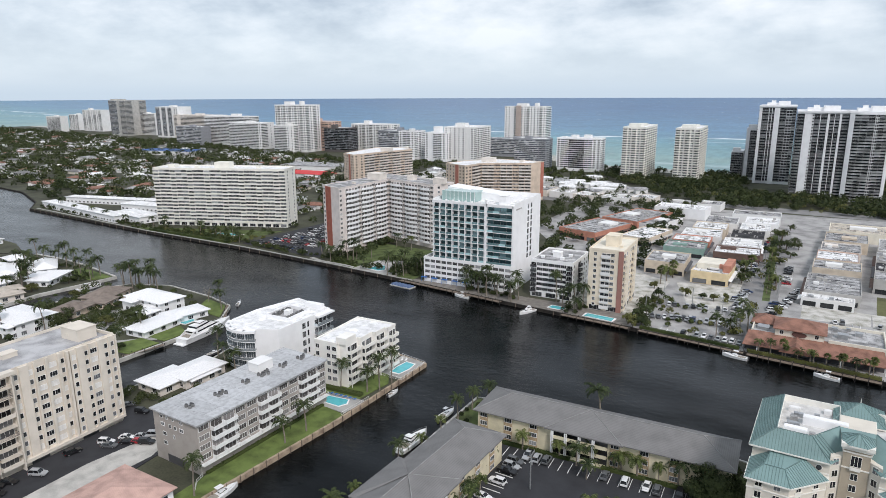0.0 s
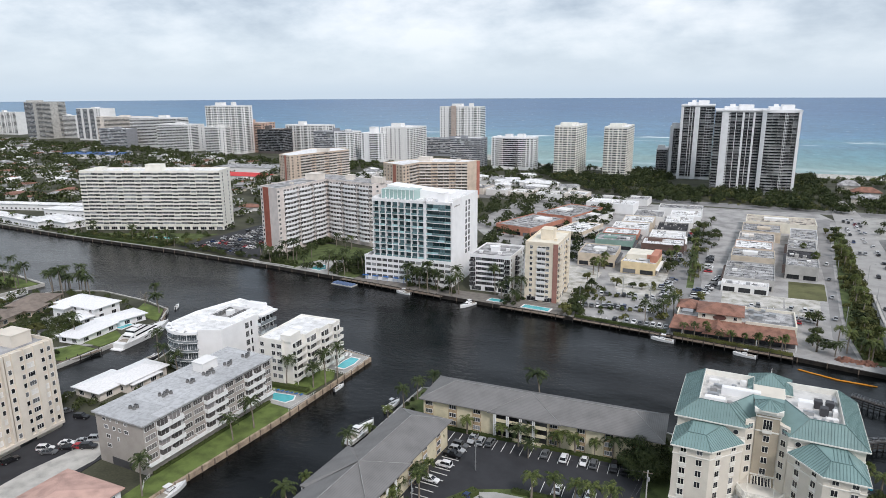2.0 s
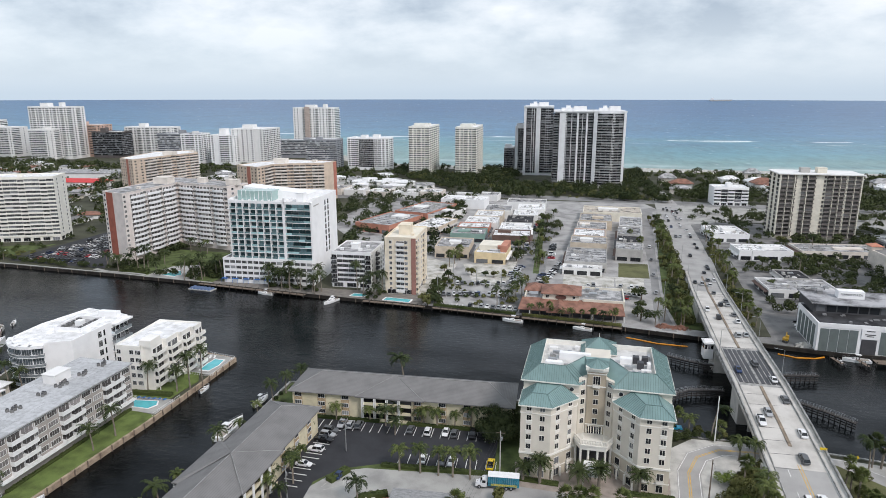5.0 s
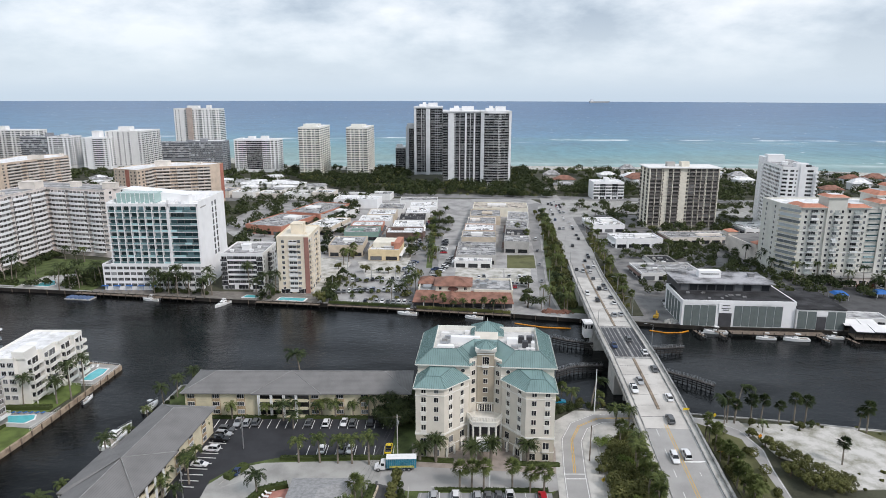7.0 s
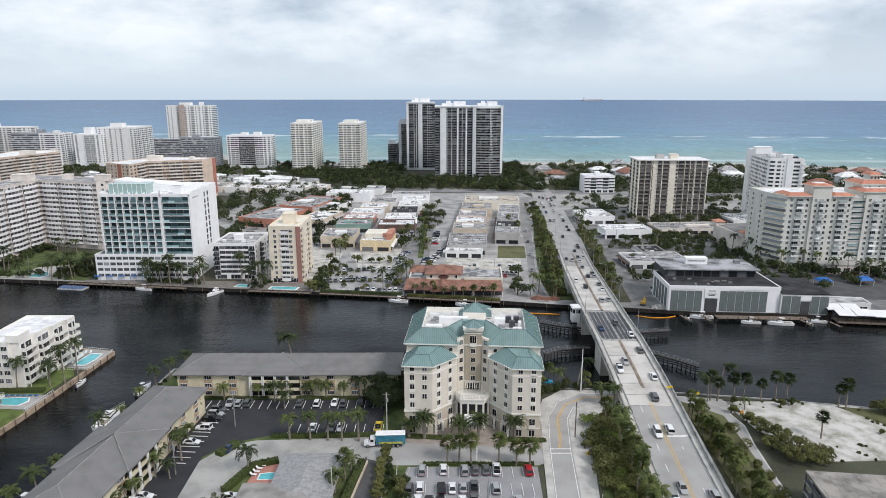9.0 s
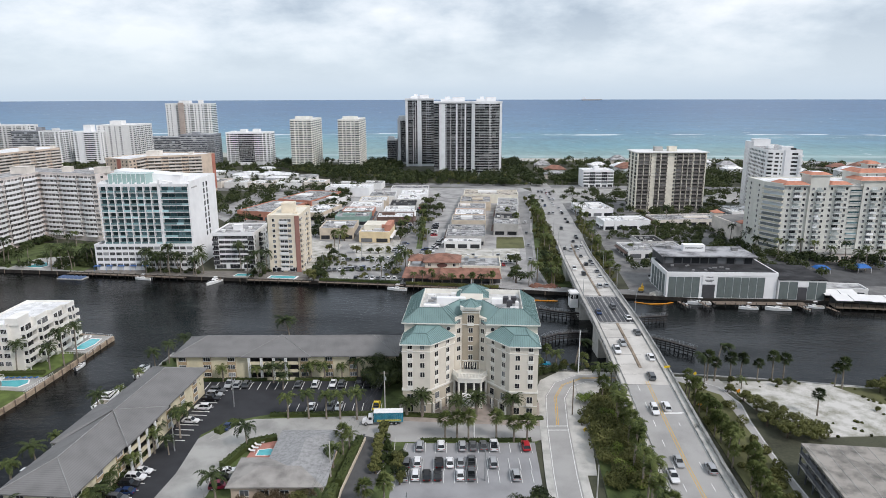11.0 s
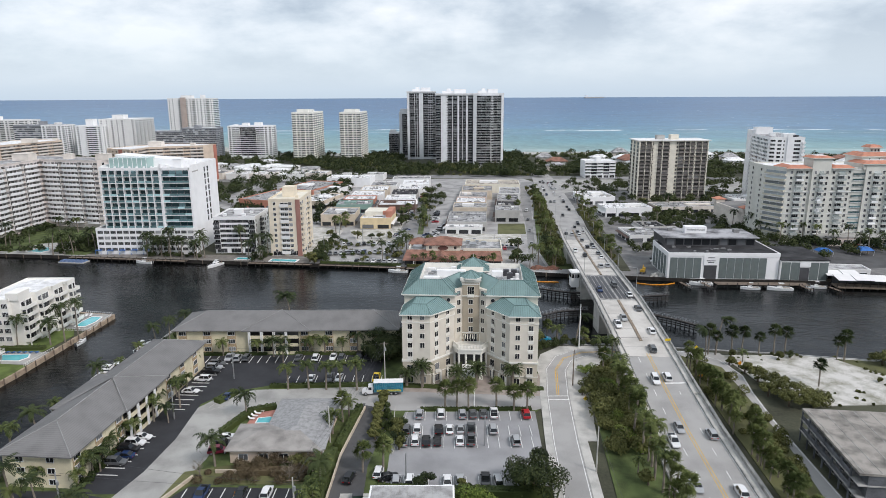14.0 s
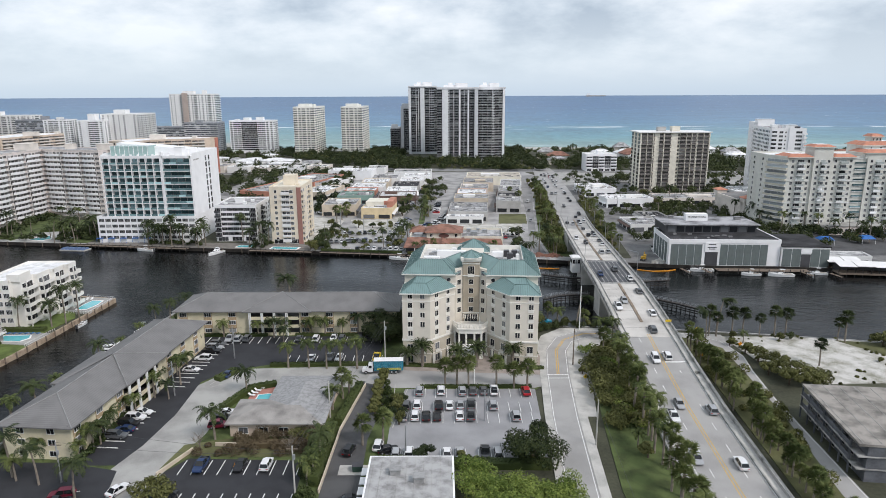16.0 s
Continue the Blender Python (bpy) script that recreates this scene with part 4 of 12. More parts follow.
def tower(name, label, x, y, W, D, H, floors, rz=0.0, wall=None, glass=None, roof=None, S="", E="", Wst="", mode="band", ground=3.5, plant=None, category="apartment block", group="", top=0.6, **kw):
    """A flat-roofed block with its south-west corner at x, y."""
    b = thing(name, x, y, 0, rz, label, category, group)
    wall, glass, roof = wall or M_WHITE2, glass or G_GREY, roof or M_ROOFW
    block(b, rect(0, 0, W, D), H, wall, roof)
    fh = (H - ground - top) / floors
    for side, bays in (("S", S), ("E", E), ("W", Wst)):
        if bays:
            facade(b, side, W, D, bays, floors, ground, fh, wall, glass, mode, **kw)
    for sd in ("S", "E"):
        L = side_len(sd, W, D)
        n = max(2, int(L / 6))
        for i in range(n):
            if mode != "joined":
                part("ground_window", window_mesh(L / n * 0.7, 2.2, 2, M_RAILW, G_DARK), None, b, m=side_pose(sd, W, D, L * (i + 0.5) / n, 0.3))
    if plant is None:
        plant = [(W * 0.42, D * 0.35, W * 0.16, D * 0.35, 3.4), (W * 0.15, D * 0.3, 2.5, 2, 1.2), (W * 0.75, D * 0.5, 2.5, 2, 1.2), (W * 0.68, D * 0.25, 2, 2, 1.0)]
    roof_boxes(b, H + 0.1, plant, wall)
    return b


# white glass-fronted hotel on the far bank
def canal_hotel():
    b = thing("canal_hotel", -181.5, 330, 0, 0, "white high-rise hotel with teal glass balconies on a podium", "hotel")
    PW, PD, PH = 52.5, 42, 13.2
    block(b, rect(1.8, 0, PW, PD), PH, M_WHITE, M_ROOFG, 0.8, "podium_wall")
    facade(b, "S", PW, PD, "p" * 15, 4, 1.2, 3.0, M_WHITE, G_GREY, "each", frame=M_GREYW, sill=1.0, wh=1.4, u0=2.4)
    TW, TD, H, x0, y0 = 46.0, 38.0, 44.0, 6.5, 4.0
    q = MB()
    q.box(x0, y0, PH, x0 + TW, y0 + TD, H)
    part("tower_wall", q, M_WHITE, b)
    fh = (H - PH - 0.6) / 9
    left = 30.0
    for f in range(9):
        z = PH + 0.3 + f * fh
        q = MB()
        q.box(x0 - 1.2, y0 - 1.7, z - 0.14, x0 + TW - 0.8, y0 + 0.1, z + 0.14)
        part("floor_slab", q, M_WHITE, b)
        for i in range(8):
            u = x0 + left * (i + 0.5) / 8
            part("window", window_mesh(left / 8 - 0.75, fh - 0.5, 1, M_DMETAL, G_TEAL), None, b, m=pose(u, y0, z + 0.2))
            part("balustrade", shared(("balustrade", 1), lambda w: (w.box(-1.55, -0.05, 0.1, 1.55, 0, 1.05, 0), w.box(-1.55, -0.07, 1.05, 1.55, 0.02, 1.12, 1)), [G_TEALR, M_METAL]), None, b, m=pose(u, y0 - 1.55, z + 0.14))
        for i in range(4):
            u = x0 + left + 1.0 + 3.55 * (i + 0.5)
            part("window", window_mesh(3.3, fh - 0.5, 1, M_DMETAL, G_TEAL), None, b, m=pose(u, y0, z + 0.2))
            part("balustrade", shared(("balustrade", 2), lambda w: (w.box(-1.75, -0.05, 0.1, 1.75, 0, 1.1, 0), w.box(-1.75, -0.07, 1.1, 1.75, 0.02, 1.16, 1)), [G_TEALR, M_METAL]), None, b, m=pose(u, y0 - 1.55, z + 0.14))
        for v in (19.0, 23.6):
            part("side_window", window_mesh(2.3, fh - 0.7, 1, M_WHITE, G_DARK), None, b, m=pose(x0 + TW, y0 + v, z + 0.2, 0, 0, 90))
        for v in (4, 9, 14):
            part("balustrade", shared(("balustrade", 3), lambda w: (w.box(-1.9, -0.05, 0.1, 1.9, 0, 1.1, 0), w.box(-1.9, -1.2, -0.1, 1.9, 0, 0.1, 1)), [G_TEALR, M_WHITE]), None, b, m=pose(x0 - 1.1, y0 + v, z, 0, 0, -90))
    for i in range(9):
        q = MB()
        u = x0 + left * i / 8
        q.box(u - 0.19, y0 - 1.85, PH, u + 0.19, y0 + 0.05, H + 1.6)
        part("fin", q, M_WHITE, b)
    q = MB()
    q.box(x0 + left + 0.35, y0 - 1.9, PH, x0 + left + 1.3, y0 + 0.1, H + 3.0)
    part("fin", q, M_WHITE, b)
    q = MB()
    q.box(x0 + left + 15.2, y0 - 1.9, PH, x0 + TW + 0.04, y0 + 0.1, H + 0.8)
    part("corner_wall", q, M_WHITE, b)
    for x, w in ((x0, left), (x0 + left + 1.3, 14.5)):
        q = MB()
        q.box(x - 0.4, y0 - 1.9, H - 0.4, x + w, y0 - 1.6, H + 1.0)
        part("roof_beam", q, M_WHITE, b)
    q = MB()
    q.box(x0 + 0.3, y0 + 0.3, H, x0 + TW - 0.3, y0 + TD - 0.3, H + 0.2)
    part("roof", q, M_ROOFW, b)
    for xx0, yy0, xx1, yy1 in ((x0, y0 + TD - 0.3, x0 + TW, y0 + TD), (x0 + TW - 0.3, y0, x0 + TW, y0 + TD - 0.3), (x0, y0, x0 + 0.3, y0 + TD - 0.3)):
        q = MB()
        q.box(xx0, yy0, H, xx1, yy1, H + 2.0)
        part("parapet", q, M_WHITE, b)
    # glazed roof lounge under a sloping white screen
    q = MB()
    q.prism([(x0 + 2.5, y0 + 4), (x0 + 22, y0 + 4), (x0 + 22, y0 + 14), (x0 + 2.5, y0 + 14)], H + 0.2, H + 5.4)
    part("roof_lounge", q, glass_mat("pale_green_lounge_glass", (0.33, 0.46, 0.44), 0.15, vary=0.15), b, "pale teal glazed roof lounge")
    for i in range(9):
        q = MB()
        q.box(x0 + 2.4 + i * 2.4, y0 + 3.85, H + 0.2, x0 + 2.6 + i * 2.4, y0 + 4.0, H + 5.5)
        part("mullion", q, M_WHITE, b)
    q = MB()
    q.hexa([(x0 + 2, y0 + 12, H), (x0 + 40, y0 + 12, H), (x0 + 40, y0 + 24, H), (x0 + 2, y0 + 24, H),
            (x0 + 2, y0 + 12, H + 6.6), (x0 + 40, y0 + 12, H + 3.2), (x0 + 40, y0 + 24, H + 3.2), (x0 + 2, y0 + 24, H + 6.6)])
    part("plant_screen", q, M_WHITE, b)
    roof_boxes(b, H + 0.2, [(x0 + 36, y0 + 3, 4, 5, 4.6), (x0 + 30, y0 + 4, 2, 2, 1.4)], M_WHITE)
    for i in range(5):
        q = MB()
        q.box(0.8 + i * 6.2, -1.5, 2.5, 4.0 + i * 6.2, 0, 2.7)
        q.box(0.9 + i * 6.2, -1.4, 0, 1.0 + i * 6.2, -1.3, 2.5)
        q.box(3.8 + i * 6.2, -1.4, 0, 3.9 + i * 6.2, -1.3, 2.5)
        part("awning", q, M_BLUE, b, "blue canvas awning")
    q = MB()
    for i in range(9):
        q.box(x0 + TW + 0.02, y0 + 1.5 + i * 0.9, H - 1.9, x0 + TW + 0.07, y0 + 2.2 + i * 0.9, H - 1.2)
    part("sign_bars", q, M_GREYW, b, "row of grey sign bars")


canal_hotel()

small = tower("small_condominium", "low white condominium with dark balconies and flat grey roof", -119, 332, 21.5, 27, 18.6, 6, wall=M_WHITE, glass=G_DARK, roof=M_ROOFG, S="bWWWWWb", E="w.b.ww", mode="each", ground=2.6, solid=True, wh=1.5, frame=M_WHITE2, slab=M_WHITE, rail=M_DMETAL,
              plant=[(8, 10, 4, 4, 2.6), (3, 6, 1.6, 1.6, 1), (15, 14, 1.6, 1.6, 1), (13, 6, 1.8, 1.8, 1.1), (5, 18, 1.6, 1.6, 1)])
tan_t = tower("tan_tower", "slim cream apartment tower with brick-red corner strip", -88, 325, 16, 30, 29, 10, wall=mat("peach_cream_stucco", (0.74, 0.66, 0.53), 0.8, 0.08, 0.25), glass=G_DARK, roof=M_CREAM, S=".w.ddp..", E="bw.wbw.", mode="each", ground=1.2, accent=M_RED, solid=True, depth=1.2,
              plant=[(5, 10, 6, 8, 5), (12, 8, 1.5, 1.5, 1)])
q = MB()
q.box(13.7, -0.25, 0, 16.05, 0.0, 29.4)
part("coloured_strip", q, mat("dusty_red_stucco", (0.33, 0.17, 0.14), 0.8, 0.08, 0.3), tan_t, "dusty red vertical strip")
for f in range(10):
    q = MB()
    z = 1.2 + f * 2.72
    q.box(5.8, -0.7, z - 0.15, 10.2, 0, z + 0.1)
    q.box(5.8, -0.7, z + 0.1, 10.2, -0.62, z + (1.0 if f % 3 else 1.5))
    part("balcony", q, M_WHITE2, tan_t)

# bent condominium with red end strip
b = thing("bent_condominium", 0, 0, 0, 0, "large pale condominium bent in the middle with white balconies", "apartment block")
POLY = [(-275, 366), (-257, 359), (-253.5, 411), (-211, 398.5), (-205, 416), (-252, 431), (-270, 436)]
block(b, POLY, 42, mat("pinkish_beige_stucco", (0.70, 0.635, 0.595), 0.8, 0.08, 0.25), M_ROOFG, 0.5)


def run_facade(b, p0, p1, H, floors, bays, wall, glass, mode="band", ground=3.2, **kw):
    """A face between two plan points, its outside on the right-hand side of the way."""
    p0, p1 = Vector(p0), Vector(p1)
    L = (p1 - p0).length
    holder = part("facade", MB(), wall, b, m=pose(p0.x, p0.y, 0, 0, 0, math.degrees(math.atan2(p1.y - p0.y, p1.x - p0.x))))
    kw.setdefault("accent", M_RED)
    facade(holder, "S", L, 1, bays, floors, ground, (H - ground - 0.5) / floors, wall, glass, mode, **kw)
    return holder


G_BENT = glass_mat("brownish_window_glass", (0.14, 0.13, 0.125), vary=0.5)
M_BENT = MATS["pinkish_beige_stucco"]
run_facade(b, (-275, 366), (-257, 359), 42, 13, "nrr...", M_BENT, G_DARK)
run_facade(b, (-257, 359), (-253.5, 411), 42, 13, "w.bbbbsbbbbsbbbbs", M_BENT, G_BENT, slab=M_WHITE, rail=M_WHITE, depth=1.1, bow=0.9, frame=M_WHITE2, pier=0.8, rail_h=1.25)
run_facade(b, (-253.5, 411), (-211, 398.5), 42, 13, "sbbbbsbbbbsbbbs", M_BENT, G_BENT, slab=M_WHITE, rail=M_WHITE, depth=1.1, bow=0.9, frame=M_WHITE2, pier=0.8, rail_h=1.25)
run_facade(b, (-211, 398.5), (-205, 416), 42, 13, ".w..w.", M_BENT, G_DARK)
roof_boxes(b, 42.1, [(-266, 404, 10, 9, 4), (-240, 414, 5, 5, 3), (-215, 405, 8, 5, 3.6), (-262, 380, 2, 2, 1.2)], M_BEIGE)

# long slab condominium
long_c = tower("slab_condominium", "long cream slab condominium with continuous balconies", -443, 371, 106, 22, 44, 15, rz=20.2, wall=mat("ivory_stucco", (0.78, 0.76, 0.69), 0.8, 0.06, 0.2), glass=G_GREY, roof=M_ROOFW, S="bssbssbssbssbssbssbssbs", frame=M_WHITE2, E=".n..n.", mode="band", depth=1.0,
               plant=[(48, 5, 12, 8, 4.5), (8, 8, 6, 6, 2.2), (80, 9, 3, 3, 1.6), (30, 8, 3, 3, 1.4)])

floor_bands(long_c, 106, 15, 3.5, (44 - 3.5 - 0.6) / 15, MATS["ivory_stucco"], 0.92, 0.3)
M_REDP = mat("faded_red_panel", (0.42, 0.17, 0.125), 0.8, 0.12, 0.3)
# tan pair behind
for nm, pts, H in (("tan_condominium", [(-292, 571), (-266, 558), (-262, 586), (-220, 604), (-214, 622), (-262, 628), (-285, 600)], 36),
                   ("tan_condominium", [(-440, 612), (-418, 600), (-412, 640), (-399, 690), (-420, 710), (-450, 690)], 36)):
    b = thing(nm, 0, 0, 0, 0, "tan condominium with brick-red strip and long balconies", "apartment block", "tan condominiums")
    block(b, pts, H, M_TAN, M_ROOFW, 0.6)
    for k in range(3):
        run_facade(b, pts[k], pts[k + 1], H, 11, ("nnnrnn", "wwbbs", "bbsbbsbb")[k], M_TAN, G_BENT, "joined", slab=M_BEIGE, rail=M_BEIGE, accent=M_REDP)
    run_facade(b, pts[3], pts[4], H, 11, "...r", M_TAN, G_DARK, "joined", accent=M_REDP)
    roof_boxes(b, H + 0.1, [(pts[2][0] - 6, pts[2][1] + 12, 12, 8, 4), (pts[3][0] - 14, pts[3][1] + 6, 4, 4, 2)], M_BEIGE)

# beach towers, from the south end of the row northwards
FAR = "beach towers"
M_SLATE = mat("slate_grey_cladding", (0.27, 0.28, 0.30), 0.7, 0.1, 0.3)


def beach(label, x, y, W, D, H, floors, wall, glass, S, E="", Wst="", rz=0.0, plant=None, **kw):
    return tower("beach_tower", label, x, y, W, D, H, floors, rz, wall, glass, M_ROOFW, S, E, Wst, "joined", 4, plant, "tower block", FAR, **kw)


for x, y in ((-184.5, 815), (-124.5, 808)):
    beach("slender white twin tower with rows of small windows", x, y, 26, 74, 60, 20, mat("chalk_white_stucco", (0.76, 0.75, 0.69), 0.8, 0.06, 0.2), G_GREY, "bwbwb", "wbwbwbwbwbw", plant=[(5, 8, 14, 18, 4), (9, 40, 10, 10, 3)])
beach("white tower with dark glazed centre bays", -280, 862, 58, 24, 42, 14, M_WHITE, G_DARK, "wbbggggbbww", "wwbbw", plant=[(18, 4, 8, 10, 4), (34, 6, 9, 9, 4.5), (6, 6, 5, 6, 2)])
beach("tall white tower with tan slab wall and ribbed windows", -447, 1085, 74, 26, 77, 25, M_WHITE2, G_GREY, "nn.bnwnbnwnbn", "bbbb", plant=[(20, 6, 18, 12, 5), (52, 6, 6, 8, 6)])
q = thing("tan_slab", -428, 1081, 0, 0, "tall tan slab wall in front of a tower", "tower wall")
m_ = MB()
m_.box(3, 0, -0.4, 11, 4, 79)
part("wall", m_, mat("brownish_slab_wall", (0.42, 0.35, 0.31), 0.8, 0.1, 0.2), q)
beach("low dark tower with slate balconies and white end", -337, 856, 44, 28, 40, 14, M_SLATE, G_SLATE, "gggggggbb", "wbwbw", plant=[(12, 8, 8, 8, 3)], slab=M_WHITE2)
beach("long low dark block with glazed floors", -445, 1008, 100, 22, 28, 9, M_SLATE, G_SLATE, "ggggggggggg", "", slab=M_WHITE2)
beach("white tower with ribs of windows and roof crown", -470, 905, 50, 60, 50, 16, M_WHITE2, G_GREY, "wnwnw.w", "bwbwbwbwbw", plant=[(14, 10, 16, 14, 6)])
beach("narrow white tower with blank stair wall", -495, 890, 36, 30, 42, 14, M_WHITE, G_GREY, "w.bbw", "wbw", plant=[(12, 6, 10, 12, 9)])
beach("grey and white tower with dark balconies", -580, 893, 62, 26, 43, 14, M_SLATE, G_SLATE, "gggggggg", "", plant=[(30, 8, 8, 8, 5)], slab=M_WHITE2)
beach("white tower end with columns of balconies", -541, 890, 28, 34, 43, 14, M_WHITE, G_GREY, "wbbw", "bwbwb")
beach("white tower with ribbed bays", -712, 1005, 84, 30, 46, 15, M_WHITE2, G_GREY, "wbwbwbwbwbw", "wbw", plant=[(22, 8, 12, 10, 6)])
beach("dark brown tower with bands of glass", -735, 955, 52, 28, 41, 13, mat("dark_brown_cladding", (0.10, 0.088, 0.085), 0.7, 0.1, 0.3), G_DARK, "gggggggg", "gggg", plant=[(10, 8, 10, 8, 5)], slab=M_SLATE)
beach("pinkish tower with brick-red strip and white balconies", -805, 965, 80, 28, 51, 17, M_PINKTAN, G_GREY, "rbbwbbwbbw", "wbw", accent=M_RED, plant=[(30, 8, 16, 10, 5)])
beach("white tower with continuous balconies", -800, 900, 34, 34, 46, 15, M_WHITE2, G_GREY, "bbbbbn", "nbn")
beach("tall white tower with flat overhanging roof", -818, 925, 68, 40, 80, 26, M_WHITE2, G_GREY, "wbwbwbwbwbw", "bwbw", plant=[(14, 10, 14, 12, 6), (48, 10, 5, 8, 7)])
beach("curved-looking white block with continuous balconies", -945, 938, 80, 34, 47, 15, M_WHITE2, G_GREY, "bbbbbbbbbbn", "bn")
beach("broad pale block with banded floors", -1065, 990, 118, 30, 56, 18, M_WHITE2, G_DARK, "bbbbbbbbbbbbbb", "bb", plant=[(66, 8, 20, 10, 5)])
beach("low dark block with blue side wall", -1110, 955, 70, 26, 36, 11, M_SLATE, G_SLATE, "gggggggg", "", slab=M_WHITE2)
beach("long pale block with grid of windows", -1265, 1082, 130, 30, 53, 17, M_BEIGE, G_GREY, "b.bbbbbbbbbbb", "", rz=4)
beach("dark glazed tower with white edges", -1340, 1095, 74, 40, 70, 22, M_WHITE2, G_SLATE, "gg.gg.gg.ww", "", slab=M_GREYW)
beach("white tower beside a building site", -1492, 1140, 90, 30, 52, 16, M_WHITE2, G_GREY, "bbbbbbb", "")
beach("grey tower under construction with open top floors", -1505, 1092, 60, 60, 84, 27, M_CONC, G_SLATE, "ggg.bb", "b.b", plant=[(4, 4, 4, 40, 4), (20, 10, 30, 4, 3)])
beach("white apartment tower with stepped roof", -1757, 1188, 80, 30, 57, 18, M_WHITE2, G_GREY, "bwbwbwb", "", plant=[(20, 6, 10, 8, 5)])
beach("pale distant apartment block", -1838, 1200, 40, 30, 43, 13, M_WHITE2, G_GREY, "bwbwb", "")
beach("pale distant slab block", -1822, 1125, 52, 24, 41, 13, M_WHITE2, G_GREY, "bbbbb", "", rz=6)

# pair of dark towers
def dark_towers():
    b = thing("dark_twin_towers", 0, 0, 0, 0, "pair of dark glazed towers with white end walls and white crowns", "tower block")
    M_EDGE = mat("grey_balcony_edge", (0.36, 0.37, 0.385), 0.8, 0.08, 0.3)
    M_EDGEL = mat("pale_balcony_edge", (0.55, 0.56, 0.57), 0.8, 0.08, 0.3)
    M_PIER = mat("tower_white_stucco", (0.72, 0.73, 0.74), 0.8, 0.06, 0.2)
    # each wing: place, width, depth, height, then bays (kind, from, to)
    wings = ((-43, 842, 36, 60, 84, "W 0 2.9,g 2.9 9.4,r 9.4 9.9,g 9.9 12.3,r 12.3 12.8,g 12.8 15,W 15 20.3,g 20.3 26.6,f 26.6 32.4,g 32.4 36", M_EDGE, 0.0),
             (-6, 742, 42, 60, 81, "g 0 5.9,W 5.9 12.2,n 12.2 13.8,g 13.8 18.6,r 18.6 19.1,g 19.1 24.5,W 24.5 26.4,g 26.4 30.2,r 30.2 30.6,g 30.6 34.3,W 34.3 36.0,g 36 42", M_EDGE, 0.0),
             (36, 740, 34, 60, 81, "W 0 3.8,g 3.8 9.0,g 9.0 14.4,g 14.4 19.6,f 19.6 22.6,g 22.6 27.0,g 27.0 31.4,W 31.4 34", M_EDGEL, 3.2))
    for x, y, W, D, H, plan, edge, bow in wings:
        holder = part("tower_wing", MB(), M_PIER, b, m=pose(x, y, 0))
        q = MB()
        q.prism(rect(0, 0, W, D), -0.4, H)
        part("wall", q, M_PIER, holder)
        fh = (H - 4) / 27
        glass, edges = MB(), MB()

        def out(u):
            """How far the bowed front stands out at u."""
            return bow * (1 - (2 * u / W - 1) ** 2)

        for seg in plan.split(","):
            k, u0, u1 = seg.split()
            u0, u1 = float(u0), float(u1)
            o0, o1 = out(u0), out(u1)
            if k in "Wr":
                d = 1.6 if k == "W" else 1.5
                q = MB()
                q.hexa([(u0, -o0 - d, -0.4), (u1, -o1 - d, -0.4), (u1, 0, -0.4), (u0, 0, -0.4), (u0, -o0 - d, H + 0.3), (u1, -o1 - d, H + 0.3), (u1, 0, H + 0.3), (u0, 0, H + 0.3)])
                part("pier" if k == "W" else "rib", q, M_PIER, holder, "white blank pier" if k == "W" else "white vertical rib")
                continue
            if o0 + o1 > 0:
                q = MB()
                q.prism([(u0, -o0), (u1, -o1), (u1, 0), (u0, 0)], -0.4, H)
                part("bowed_wall", q, M_PIER, holder)
            for f in range(27):
                z = 3 + f * fh
                if k == "n":
                    glass.box(u0 + 0.25, -0.08, z + 0.7, u1 - 0.25, -0.01, z + 2.0)
                    continue
                glass.hexa([(u0 + 0.05, -o0 - 0.1, z + 0.12), (u1 - 0.05, -o1 - 0.1, z + 0.12), (u1 - 0.05, -o1 - 0.01, z + 0.12), (u0 + 0.05, -o0 - 0.01, z + 0.12),
                            (u0 + 0.05, -o0 - 0.1, z + fh - 0.16), (u1 - 0.05, -o1 - 0.1, z + fh - 0.16), (u1 - 0.05, -o1 - 0.01, z + fh - 0.16), (u0 + 0.05, -o0 - 0.01, z + fh - 0.16)])
                if k == "f":
                    edges.hexa([(u0, -o0 - 0.7, z - 0.3), (u1, -o1 - 0.7, z - 0.3), (u1, -o1, z - 0.3), (u0, -o0, z - 0.3), (u0, -o0 - 0.7, z + 0.6), (u1, -o1 - 0.7, z + 0.6), (u1, -o1, z + 0.6), (u0, -o0, z + 0.6)])
                    edges.box(u0, -o0 - 0.75, z + 0.6, u0 + 0.4, -o0, z + fh - 0.3)
                    edges.box((u0 + u1) / 2 - 0.2, -o0 - 0.75, z + 0.6, (u0 + u1) / 2 + 0.2, -o0, z + fh - 0.3)
                else:
                    edges.hexa([(u0, -o0 - 1.25, z - 0.14), (u1, -o1 - 1.25, z - 0.14), (u1, -o1, z - 0.14), (u0, -o0, z - 0.14), (u0, -o0 - 1.25, z + 0.1), (u1, -o1 - 1.25, z + 0.1), (u1, -o1, z + 0.1), (u0, -o0, z + 0.1)])
                    edges.hexa([(u0, -o0 - 1.25, z + 0.72), (u1, -o1 - 1.25, z + 0.72), (u1, -o1 - 1.15, z + 0.72), (u0, -o0 - 1.15, z + 0.72), (u0, -o0 - 1.25, z + 1.0), (u1, -o1 - 1.25, z + 1.0), (u1, -o1 - 1.15, z + 1.0), (u0, -o0 - 1.15, z + 1.0)])
        part("glazing", glass, G_SMOKE, holder, kind="stuff")
        part("balcony_edging", edges, edge, holder, kind="stuff")
